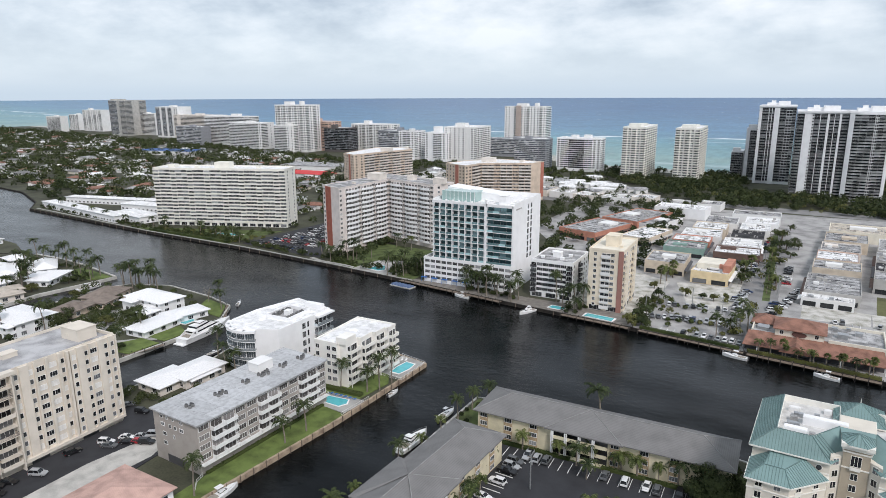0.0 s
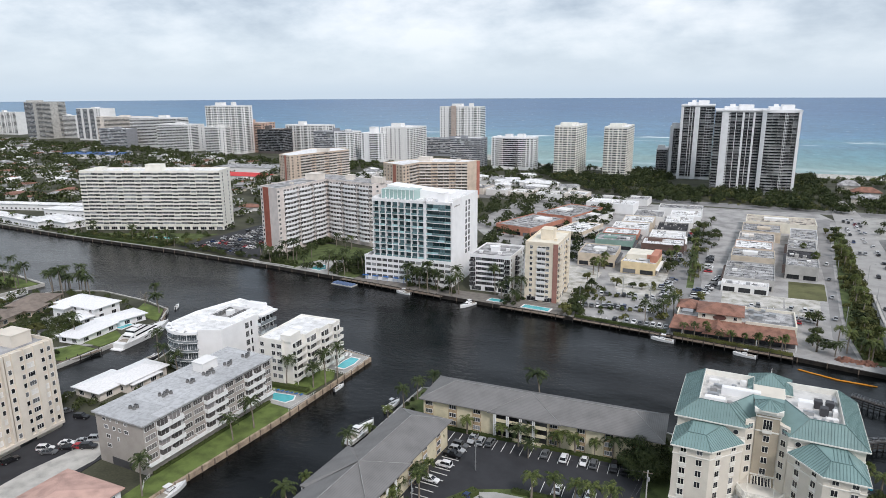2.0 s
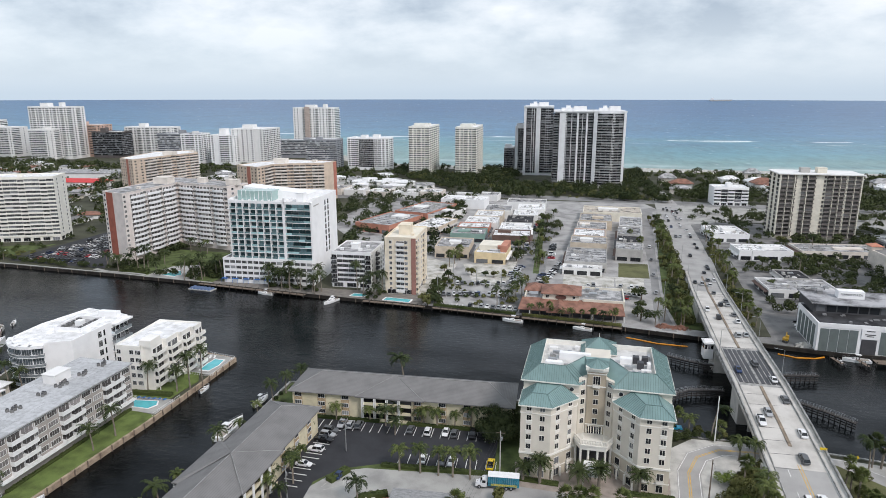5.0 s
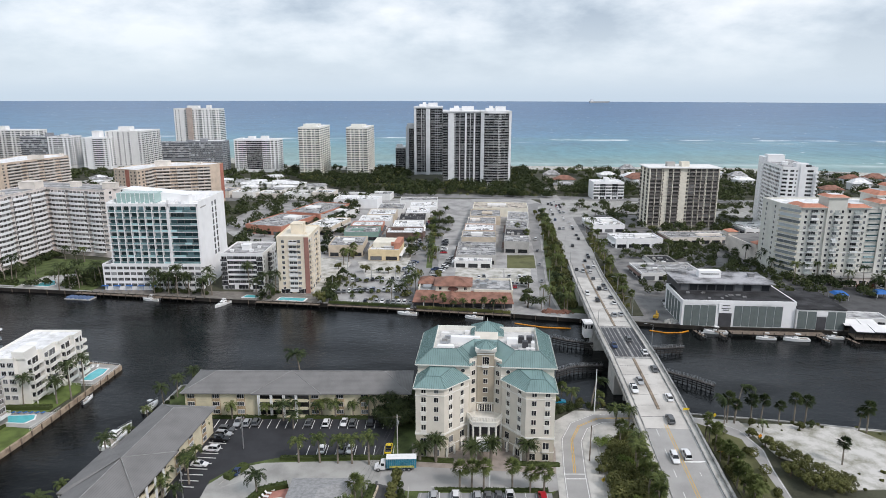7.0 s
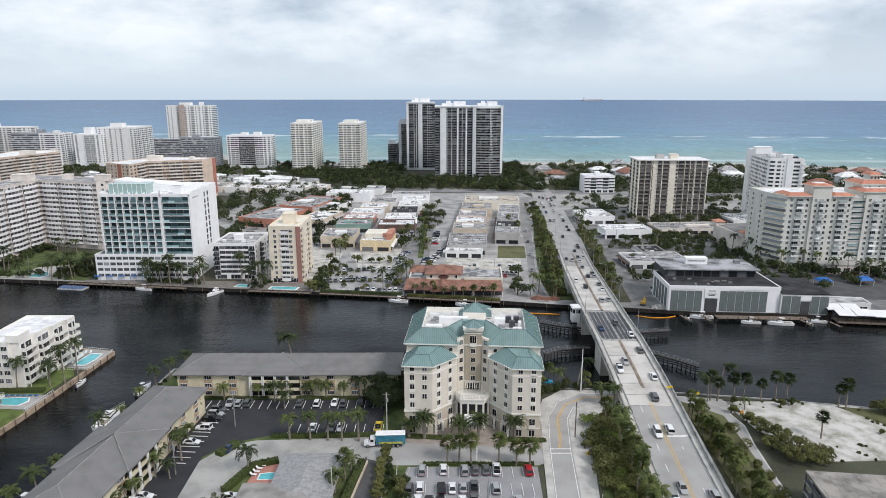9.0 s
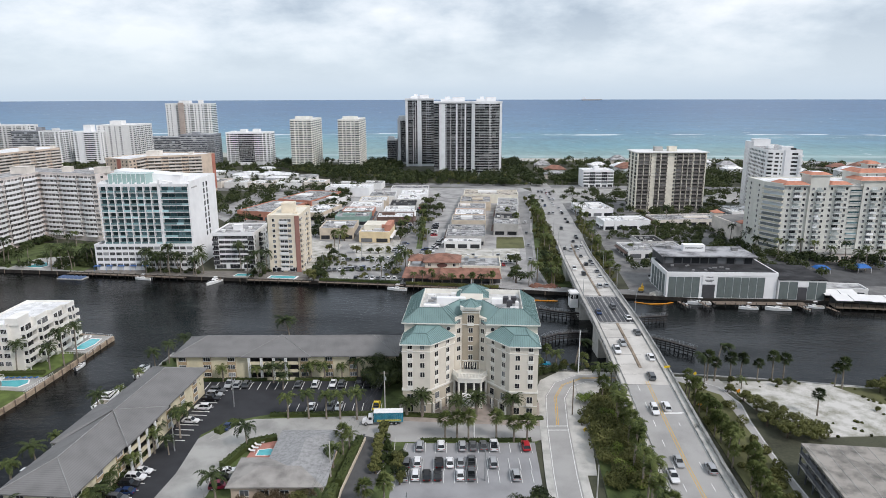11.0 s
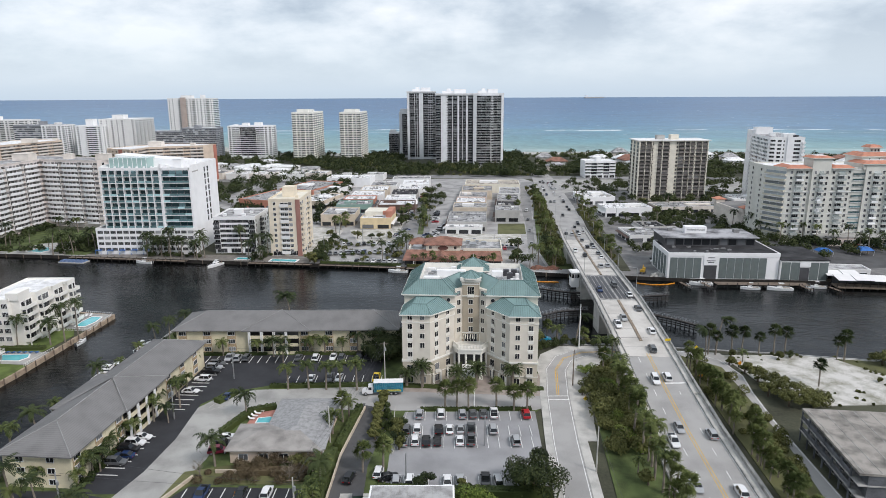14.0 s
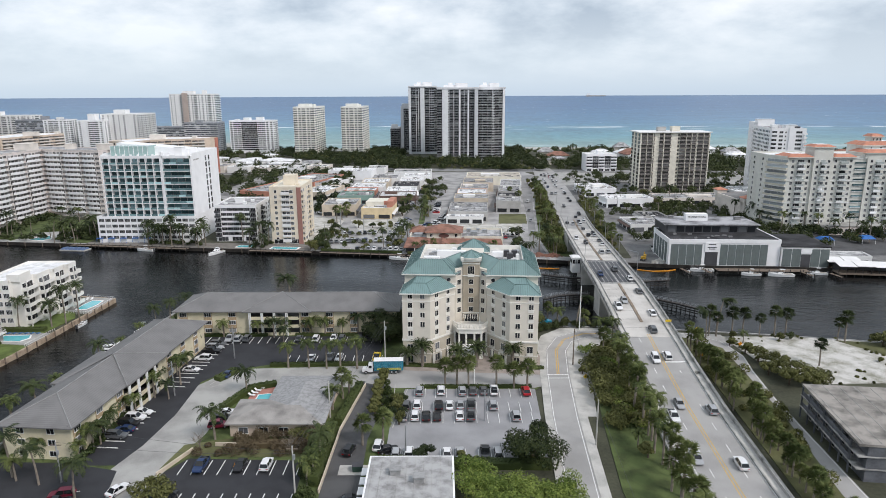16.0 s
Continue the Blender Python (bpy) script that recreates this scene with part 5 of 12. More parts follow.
        for sd in ("E", "W"):
            facade(holder, sd, W, D, "gg.gg.g", 27, 3, fh, M_DARKW, G_SMOKE, "joined", frame=M_GREYW)
        q = MB()
        q.box(-0.4, -2.2, H, W + 0.4, D + 0.4, H + 1.6)
        part("roof_band", q, M_PIER, holder)
        for u0, u1, v0, v1, h in ((0.18, 0.5, 8, 24, 4.4), (0.5, 0.82, 6, 22, 6.2), (0.3, 0.42, 12, 18, 6.8)):
            q = MB()
            q.box(W * u0, v0, H + 1.6, W * u1, v1, H + h)
            part("crown", q, M_WHITE, holder)
    for x, y, W, H in ((-55, 868, 15, 60), (-69, 868, 13, 33)):
        holder = part("tower_step", MB(), M_PIER, b, m=pose(x, y, 0))
        q = MB()
        q.prism(rect(0, 0, W, 30), -0.4, H)
        q.box(W * 0.1, 2, H, W * 0.7, 12, H + 3.5)
        part("wall", q, M_PIER, holder)
        facade(holder, "S", W, 30, ".ggg" if H > 40 else "ggg", int(H / 2.9) - 1, 3, 2.86, M_DARKW, G_SMOKE, "joined", frame=M_GREYW)
        q = MB()
        for f in range(int(H / 2.9) - 1):
            q.box(W * 0.25 if H > 40 else 0.2, -1.1, 2.9 + f * 2.86, W - 0.3, 0, 3.12 + f * 2.86)
            q.box(W * 0.25 if H > 40 else 0.2, -1.1, 3.7 + f * 2.86, W - 0.3, -1.0, 3.95 + f * 2.86)
        part("balcony_edging", q, M_EDGE, holder, kind="stuff")


dark_towers()

# towers south of the bridge road
def balcony_tower():
    M_BB = mat("brown_balcony_paint", (0.14, 0.125, 0.115), 0.8, 0.1, 0.4)
    M_BF = mat("greyish_balcony_front", (0.30, 0.285, 0.27), 0.8, 0.1, 0.4)
    W, D, H, n = 52.5, 24, 45.6, 15
    b = thing("balcony_tower", 151.5, 500.5, 0, -1.5, "brown balcony tower with white ribs and cream stair walls", "apartment block")
    block(b, rect(0, 0, W, D), H, M_CREAM, M_ROOFW, 0.0)
    q = MB()
    q.box(-1.6, -2.4, H + 0.1, W + 1.4, D + 1, H + 0.75)
    part("roof_slab", q, M_WHITE2, b, "overhanging white roof slab")
    fh = (H - 2.2) / n
    glazing, rows = [MB() for f in range(n)], [MB() for f in range(n)]
    # bay kinds along the front: d balcony bay, c cream wall, n cream wall with small windows, r rib
    plan = "r 0 0.7,d 0.7 4.9,r 4.9 5.2,d 5.2 9.4,r 9.4 9.8,d 9.8 10.8,c 10.8 14.6,d 14.6 17.6,r 17.6 18.1,d 18.1 23.2,c 23.2 28.2,n 28.2 30.4,d 30.4 34.6,r 34.6 34.9,d 34.9 38.6,r 38.6 38.9,d 38.9 42.3,c 42.3 43.7,d 43.7 47.6,r 47.6 47.9,d 47.9 51.8,r 51.8 52.5"
    for seg in plan.split(","):
        k, u0, u1 = seg.split()
        u0, u1 = float(u0), float(u1)
        if k in "cr":
            q = MB()
            q.box(u0, -1.9 if k == "r" else -0.7, -0.3, u1, 0, H + 0.1)
            part("rib" if k == "r" else "stair_wall", q, M_CREAM, b, "cream vertical rib" if k == "r" else "cream blank wall strip")
            continue
        for f in range(n):
            z = 2.2 + f * fh
            one = MB()
            if k == "n":
                window_mb(one, 1.0, 1.4, 0)
                add_to(glazing[f], one, pose((u0 + u1) / 2, 0, z + 0.7))
                continue
            w = u1 - u0
            window_mb(one, w - 0.3, fh - 0.75, 1)
            add_to(glazing[f], one, pose((u0 + u1) / 2, 0, z + 0.15))
            rows[f].box(u0, -1.8, z - 0.12, u1, -0.12, z + 0.1, 0), rows[f].box(u0, -1.8, z + 0.1, u1, -1.7, z + 0.95, 1), rows[f].box(u0, -1.83, z + 0.95, u1, -1.67, z + 1.05, 0)
    for f in range(n):
        part("glazing", glazing[f], [M_BB, G_BENT], b, kind="stuff")
        part("balcony_edging", rows[f], [M_BF, M_BB], b, kind="stuff")
    facade(b, "W", W, D, "d.d.d", n, 2.2, fh, M_CREAM, G_SMOKE, "band", frame=M_BB)
    roof_boxes(b, H + 0.75, [(15, 6, 6, 5, 3.2)], M_GREYW)
    roof_boxes(b, H + 0.75, [(25.5, 5, 6, 6, 3.6)], M_CREAM)


balcony_tower()


def white_tower():
    b = thing("white_tower", 235.5, 468, 0, -10.5, "white slab tower with balconies down its end wall", "apartment block")
    W, D, H, n = 23, 60, 49.5, 16
    block(b, rect(0, 0, W, D), H, M_WHITE, M_ROOFG, 0.9)
    fh = (H - 4.2) / n
    for f in range(n):
        z = 3.6 + f * fh
        part("window", window_mesh(3.2, 2.0, 1, M_GREYW, G_DARK), None, b, m=pose(1.9, 0, z + 0.2))
        part("balcony", balcony_mesh(3.6, 1.5, True, M_WHITE, M_WHITE), None, b, m=pose(1.9, 0, z))
        part("window", window_mesh(2.4, 1.3, 1, M_GREYW, G_DARK), None, b, m=pose(6.4, 0, z + 0.8))
        part("window", window_mesh(0.7, 1.0, 0, M_GREYW, G_DARK), None, b, m=pose(9.4, 0, z + 0.9))
        part("window", window_mesh(3.9, 1.35, 2, M_GREYW, G_DARK), None, b, m=pose(18.2, 0, z + 0.8))
        part("balcony", balcony_mesh(2.2, 1.5, True, M_WHITE, M_WHITE), None, b, m=pose(22.2, 0, z))
    q = MB()
    q.box(11.6, -0.7, -0.3, 14.6, 0, H + 2.6)
    part("stair_wall", q, M_WHITE, b, "white blank stair wall")
    facade(b, "W", W, D, "wnwbnwnwbnwnwbn.", n, 3.6, fh, M_WHITE, G_DARK, "band", frame=M_GREYW, depth=1.2)
    q = MB()
    q.box(-0.1, 46, -0.3, 6, 60.5, H + 3.5)
    part("end_wing", q, M_WHITE, b)
    roof_boxes(b, H + 0.2, [(2, 44, 12, 9, 5.2), (10, 4, 8, 7, 2.6), (6, 22, 4, 4, 2)], M_WHITE)
    roof_boxes(b, H + 0.2, [(15.5, 3, 4, 3, 1.6)], M_DMETAL)


white_tower()
for x, y, W, D, H in ((142, 640, 30, 22, 16), (212, 640, 32, 24, 15)):
    tower("white_villa_block", "small modern white apartment block with terraces", x, y, W, D, H, 4, wall=M_WHITE, glass=G_DARK, roof=M_ROOFW, S="bgbgb", mode="band", group="modern white blocks")


G_OCR = glass_mat("frosted_balcony_glass", (0.50, 0.54, 0.52), 0.2, vary=0.25)
M_OC = mat("ivory_cream_stucco", (0.63, 0.625, 0.57), 0.8, 0.06, 0.25)
M_OCY = mat("yellow_cream_stucco", (0.58, 0.55, 0.45), 0.8, 0.06, 0.25)
M_SALMON = mat("salmon_tile", (0.50, 0.225, 0.15), 0.85, 0.15, 0.3)


def orange_condo():
    b = thing("orange_roofed_condominium", 0, 0, 0, 0, "large cream condominium with orange tile roofs and white balconies", "apartment block")
    F, H, n = 352.0, 40.4, 12
    fh = 3.0
    plan = [(182.5, 374), (182.5, 364), (188.0, F), (262, F), (262, 384), (182.5, 384)]
    block(b, plan, H, M_OC, M_ROOFW, 0.9)

    def face(u0, u1, y, kinds, zs, wallm, rz=0.0, x=None):
        """A strip of front wall with its windows and balconies, floor by floor."""
        w = (u1 - u0) / len(kinds)
        for i, k in enumerate(kinds):
            for z in zs:
                m = pose(u0 + w * (i + 0.5), y, z)
                if k == "w":
                    part("window", window_mesh(1.25, 1.5, 1, M_WHITE2, G_DARK), None, b, m=m @ pose(0, 0, 0.7))
                elif k == "b":
                    part("window", window_mesh(round(w - 0.7, 2), 2.1, 2, M_WHITE2, rnd.choice((G_OCR, G_SLATE, G_GREY, G_DARK))), None, b, m=m @ pose(0, 0, 0.1))
                    part("balcony", balcony_mesh(round(w - 0.2, 2), 1.7, True, M_WHITE, G_OCR), None, b, m=m)
                elif k == "g":
                    part("window", window_mesh(round(w - 0.1, 2), 2.5, 2, M_WHITE2, G_DARK), None, b, m=m @ pose(0, 0, 0.1))
                    part("balcony", balcony_mesh(round(w, 2), 1.0, True, M_WHITE, G_TEAL, 0.9), None, b, m=m)

    rnd = random.Random(19)
    zs = [4.2 + fh * i for i in range(n)]
    face(188.4, 201.2, F, "wbw", zs, M_OC)
    q = MB()
    q.box(201.2, F - 1.0, -0.3, 211.4, F, H + 6.4)
    part("projecting_wall", q, M_OC, b)
    face(201.6, 211.0, F - 1.0, "wbw", zs, M_OC)
    face(211.6, 224.2, F, "wbw", zs, M_OC)
    face(224.4, 230.2, F + 0.4, "g", zs, M_OC)
    q = MB()
    q.box(230.4, F - 1.0, -0.3, 246, F, H + 3.0)
    part("projecting_wall", q, M_OC, b)
    face(230.8, 246, F - 1.0, "wbwb", zs, M_OC)
    run_facade(b, (182.5, 364), (188.0, F), H, n, "b", M_OCY, G_RAIL, "each", slab=M_WHITE, rail=M_OCY, depth=1.3, ground=4.2)
    run_facade(b, (182.5, 384), (182.5, 364), H, n, "ww", M_OCY, G_DARK, "each", ground=4.2)
    q = MB()
    for z in (15.8, 27.8, 39.9):
        q.box(188.0, F - 0.25, z, 262, F, z + 0.3)
    part("string_course", q, M_WHITE2, b)
    # tile-roofed caps and turrets: x0, y0, x1, y1, wall foot, eave, rise
    for x0, y0, x1, y1, zf, z, h in ((187.0, F - 1.4, 201.4, 366, 40.0, 40.9, 1.7), (200.4, F - 1.8, 212.2, 362, 40.0, 46.4, 1.2), (211.8, F - 1.4, 224.6, 364, 40.0, 40.9, 1.6),
                                     (228.0, F - 1.8, 247, 366, 40.0, 43.2, 1.6), (230.5, 357, 252, 374, 40.0, 46.6, 2.0), (236.5, 360, 244, 368, 46, 51.2, 1.4)):
        if z - zf > 1.5:
            q = MB()
            q.box(x0 + 1.0, y0 + 1.0, zf, x1 - 1.0, y1 - 1.0, z)
            turret = part("turret_wall", q, M_OC, b)
            for i in range(3):
                part("window", window_mesh(0.9, 1.2, 0, M_WHITE2, G_DARK), None, turret, m=pose(x0 + (x1 - x0) * (i + 1) / 4, y0 + 1.0, z - 2.2))
        q = MB()
        i = min(x1 - x0, y1 - y0) * 0.22
        lo, hi = rect(x0, y0, x1, y1), rect(x0 + i, y0 + i, x1 - i, y1 - i)
        q.hexa([(*p, z) for p in lo] + [(*p, z + h) for p in hi])
        q.prism(lo, z - 0.4, z - 0.003, 1)
        part("tile_roof", q, [M_SALMON, M_OC], b, "salmon tile hip roof")
        if y1 - y0 > 9:
            q = MB()
            q.prism(rect(x0 + i + 0.3, y0 + i + 0.3, x1 - i - 0.3, y1 - i - 0.3), z + h, z + h + 0.08)
            part("flat_roof_top", q, M_ROOFW, b)
    # podium, drive canopy and parking wing
    q = MB()
    q.prism([(205, 341), (262, 341), (262, F - 0.1), (205, F - 0.1)], -0.4, 4.6)
    part("podium", q, M_BEIGE, b)
    q = MB()
    q.box(204.5, 340.5, 4.6, 262.5, F - 0.1, 4.9)
    part("podium_deck", q, M_LOTC, b)
    for i in range(10):
        part("podium_window", window_mesh(3.4, 2.4, 2, M_WHITE2, G_DARK), None, b, m=pose(208.5 + i * 5.2, 341, 0.8))
    q = MB()
    q.prism([(181, 425), (183, 386), (203, 390), (204, 428)], -0.4, 11)
    part("parking_wing", q, M_BEIGE, b)
    q = MB()
    q.prism([(182, 424), (184, 388), (202, 391.5), (203, 427)], 11, 11.1)
    part("parking_deck", q, M_ASPHW, b)
    for p0, p1, k in (((181.1, 424), (183, 386.6), "WWWWWWW"),):
        run_facade(b, p0, p1, 11.0, 4, k, M_BEIGE, G_SMOKE, "each", ground=0.3, wh=1.2, frame=M_BEIGE)
    for x0, y0, x1, y1 in ((180.4, 421, 187, 428), (181.5, 384.5, 189, 391)):
        q = MB()
        hip_mb(q, x0, y0, x1, y1, 13.2, 1.6, 0.3)
        part("tile_roof", q, M_SALMON, b, "salmon tile hip roof")
        q = MB()
        q.box(x0 + 0.3, y0 + 0.3, 10.5, x1 - 0.3, y1 - 0.3, 13.0)
        part("stair_head", q, M_BEIGE, b)


orange_condo()


M_CONDENSER1 = mat("dull_grey_vent", (0.22, 0.22, 0.22), 0.7, 0.15, 1.0)


# boatyard hall
def boatyard():
    b = thing("boat_hall", 100.6, 279.4, 0, -3.2, "white boat storage hall with grey panels and dark flat roof", "boat hall")
    W, D, H = 48.3, 26, 11.6
    q = MB()
    q.prism(rect(0, 0, W, D), -0.4, H)
    part("wall", q, M_WHITE, b)
    q = MB()
    q.box(0.4, 0.4, H, W - 0.4, D - 0.4, H + 0.15)
    part("roof", q, M_ROOFD, b, "dark stained flat roof")
    for x0, y0, x1, y1 in ((-0.15, -0.15, W + 0.15, 0.35), (-0.15, D - 0.35, W + 0.15, D + 0.15), (-0.15, 0.35, 0.35, D - 0.35), (W - 0.35, 0.35, W + 0.15, D - 0.35)):
        q = MB()
        q.box(x0, y0, H - 1.3, x1, y1, H + 0.35)
        part("fascia", q, M_WHITE, b)
    M_PANEL = mat("grey_green_panel", (0.135, 0.16, 0.155), 0.7, 0.08, 0.6)
    for x0, n in ((0.9, 4), (22.4, 6)):
        for i in range(n):
            w = 3.25
            q = MB()
            q.box(x0 + i * 3.45, -0.1, 0.3, x0 + i * 3.45 + w, 0, H - 1.9)
            part("panel", q, M_PANEL, b, "grey-green wall panel")
    # dark panel on the closed wall for the shade inside the doorway
    q = MB()
    q.box(15.9, -0.12, 0, 21.4, 0, 6.2)
    part("door_opening", q, M_DARKW, b, "dark panel standing in for the unlit hall doorway")
    q = MB()
    q.box(15.6, -0.28, 6.4, 21.8, -0.1, 10.6)
    part("sign_board", q, M_WHITE, b)
    for k, (u0, u1, z) in enumerate(((17.2, 20.2, 9.6), (16.8, 20.6, 8.2), (17.4, 20.0, 7.5))):
        q = MB()
        q.box(u0, -0.33, z, u1, -0.28, z + 0.35)
        part("sign_bar", q, M_DARKW, b)
    for i in range(5):
        q = MB()
        q.box(-0.1, 3 + i * 4.4, 0.4, 0, 6.2 + i * 4.4, H - 1.9)
        part("panel", q, M_PANEL, b)
    # raised second storey
    q = MB()
    q.box(2, 14, H, 43, 26.2, 15.7)
    q.box(2, 26.2, -0.4, 43, 33, 15.7)
    part("upper_storey", q, M_DARKW, b)
    q = MB()
    q.box(0.8, 12.6, 15.7, 44.4, 33.8, 16.1)
    part("upper_roof", q, mat("bleached_dark_roof", (0.33, 0.33, 0.34), 0.9, 0.3, 0.14, 1.2, dark=(0.05, 0.05, 0.052)), b, "dark roof bleached in pale patches")
    rnd = random.Random(8)
    for i in range(9):
        q = MB()
        px, py = rnd.uniform(2, W - 5), rnd.uniform(2, 11)
        q.box(px, py, H + 0.15, px + rnd.uniform(0.6, 2.2), py + rnd.uniform(0.6, 1.6), H + rnd.uniform(0.4, 0.9))
        part("roof_vent", q, M_CONDENSER1, b)
    for i in range(10):
        q = MB()
        q.box(3 + i * 4.0, 13.9, 12.4, 6.4 + i * 4.0, 14, 15.0)
        part("upper_window", q, G_DARK, b)
    q = MB()
    q.box(13.4, 22, 16.1, 23.4, 26, 19.3)
    sign = part("sign_house", q, M_WHITE, b, "white rooftop house with black lettering")
    cu = bpy.data.curves.new("lettering", "FONT")
    cu.body, cu.size, cu.align_x, cu.extrude = "MARINE PLAZA", 1.22, "CENTER", 0.04
    tmp = bpy.data.objects.new("lettering_source", cu)
    scene.collection.objects.link(tmp)
    me = bpy.data.meshes.new_from_object(tmp.evaluated_get(bpy.context.evaluated_depsgraph_get()))
    bpy.data.objects.remove(tmp)
    me.materials.clear()
    me.materials.append(M_DARKW)
    part("lettering", me, None, sign, "black sign lettering", pose(18.4, 21.95, 17.5, 90, 0, 0))
    roof_boxes(b, 16.1, [(37, 24, 2.5, 2.5, 1.4), (7, 27, 2, 2, 1.2)], M_CONDENSER1)
    # lower east hall
    c = thing("small_boat_hall", 148.9, 275.6, 0, -4.5, "lower grey boat hall with dark roof beside the big one", "boat hall")
    q = MB()
    q.prism(rect(0.05, 0, 20.5, 26), -0.4, 9.0)
    part("wall", q, M_WHITE2, c)
    q = MB()
    q.box(0.1, -0.3, 9.0, 20.8, 26.3, 9.4)
    part("roof", q, M_ROOFD, c)
    for i in range(5):
        if i != 2:
            q = MB()
            q.box(0.6 + i * 4.0, -0.1, 0.3, 4.3 + i * 4.0, 0, 8.2)
            part("panel", q, M_PANEL, c)
    # this doorway's inner shade is a dark panel too
    q = MB()
    q.box(8.5, -0.12, 0, 12.4, 0, 5.8)
    part("door_opening", q, M_DARKW, c, "dark panel standing in for the unlit hall doorway")
    q = MB()
    q.box(8.2, -0.25, 6.2, 12.8, -0.1, 8.4)
    part("sign_board", q, M_WHITE, c)


boatyard()

# ---- roofs and houses ----


def seams(b, p0, p1, p2, p3, step, material, name="seam", s=0.05, h=0.08):
    """Standing seams up a sloping panel whose eave is p0-p1 and top edge p3-p2, joined into one part."""
    p0, p1, p2, p3 = map(Vector, (p0, p1, p2, p3))
    n = max(1, int((p1 - p0).length / step))
    q = MB()
    nor = (p1 - p0).cross(p3 - p0).normalized()
    e = (p1 - p0).normalized()
    up = nor.cross(e)
    if up.z < 0:
        up, nor = -up, -nor
    if nor.z < 0:
        nor = -nor
    for i in range(1, n):
        a = p0.lerp(p1, i / n)
        # length up the slope before a hip or the top edge is met
        L = 0
        for (u, w) in ((p1, p2), (p2, p3), (p3, p0)):
            d = w - u
            den = up.dot(nor.cross(d))
            m = Matrix(((up.x, -d.x, nor.x), (up.y, -d.y, nor.y), (up.z, -d.z, nor.z)))
            if abs(m.determinant()) > 1e-6:
                sol = m.inverted() @ (u - a)
                if sol[0] > 0.05 and -1e-3 <= sol[1] <= 1.001:
                    L = max(L, sol[0]) if L == 0 else min(L, sol[0])
        if L < 0.3:
            continue
        c = a + up * L
        w = e * s
        q.hexa([a - w, a + w, c + w, c - w, a - w + nor * h, a + w + nor * h, c + w + nor * h, c - w + nor * h])
    if q.f:
        part(name, q, material, b, kind="stuff")


def slope(b, pts, material, step=0.75, name="roof_slope", ribs=True, seam_m=None):
    q = MB()
    q.face(pts)
    q.face([(p[0], p[1], p[2] - 0.12) for p in reversed(pts)])
    part(name, q, material, b)
    if ribs:
        p = pts if len(pts) == 4 else [pts[0], pts[1], pts[2], pts[2]]
        seams(b, *p, step, seam_m or material)


M_CONDENSER0 = mat("grey_air_unit", (0.30, 0.30, 0.295), 0.6, 0.15, 1.0)
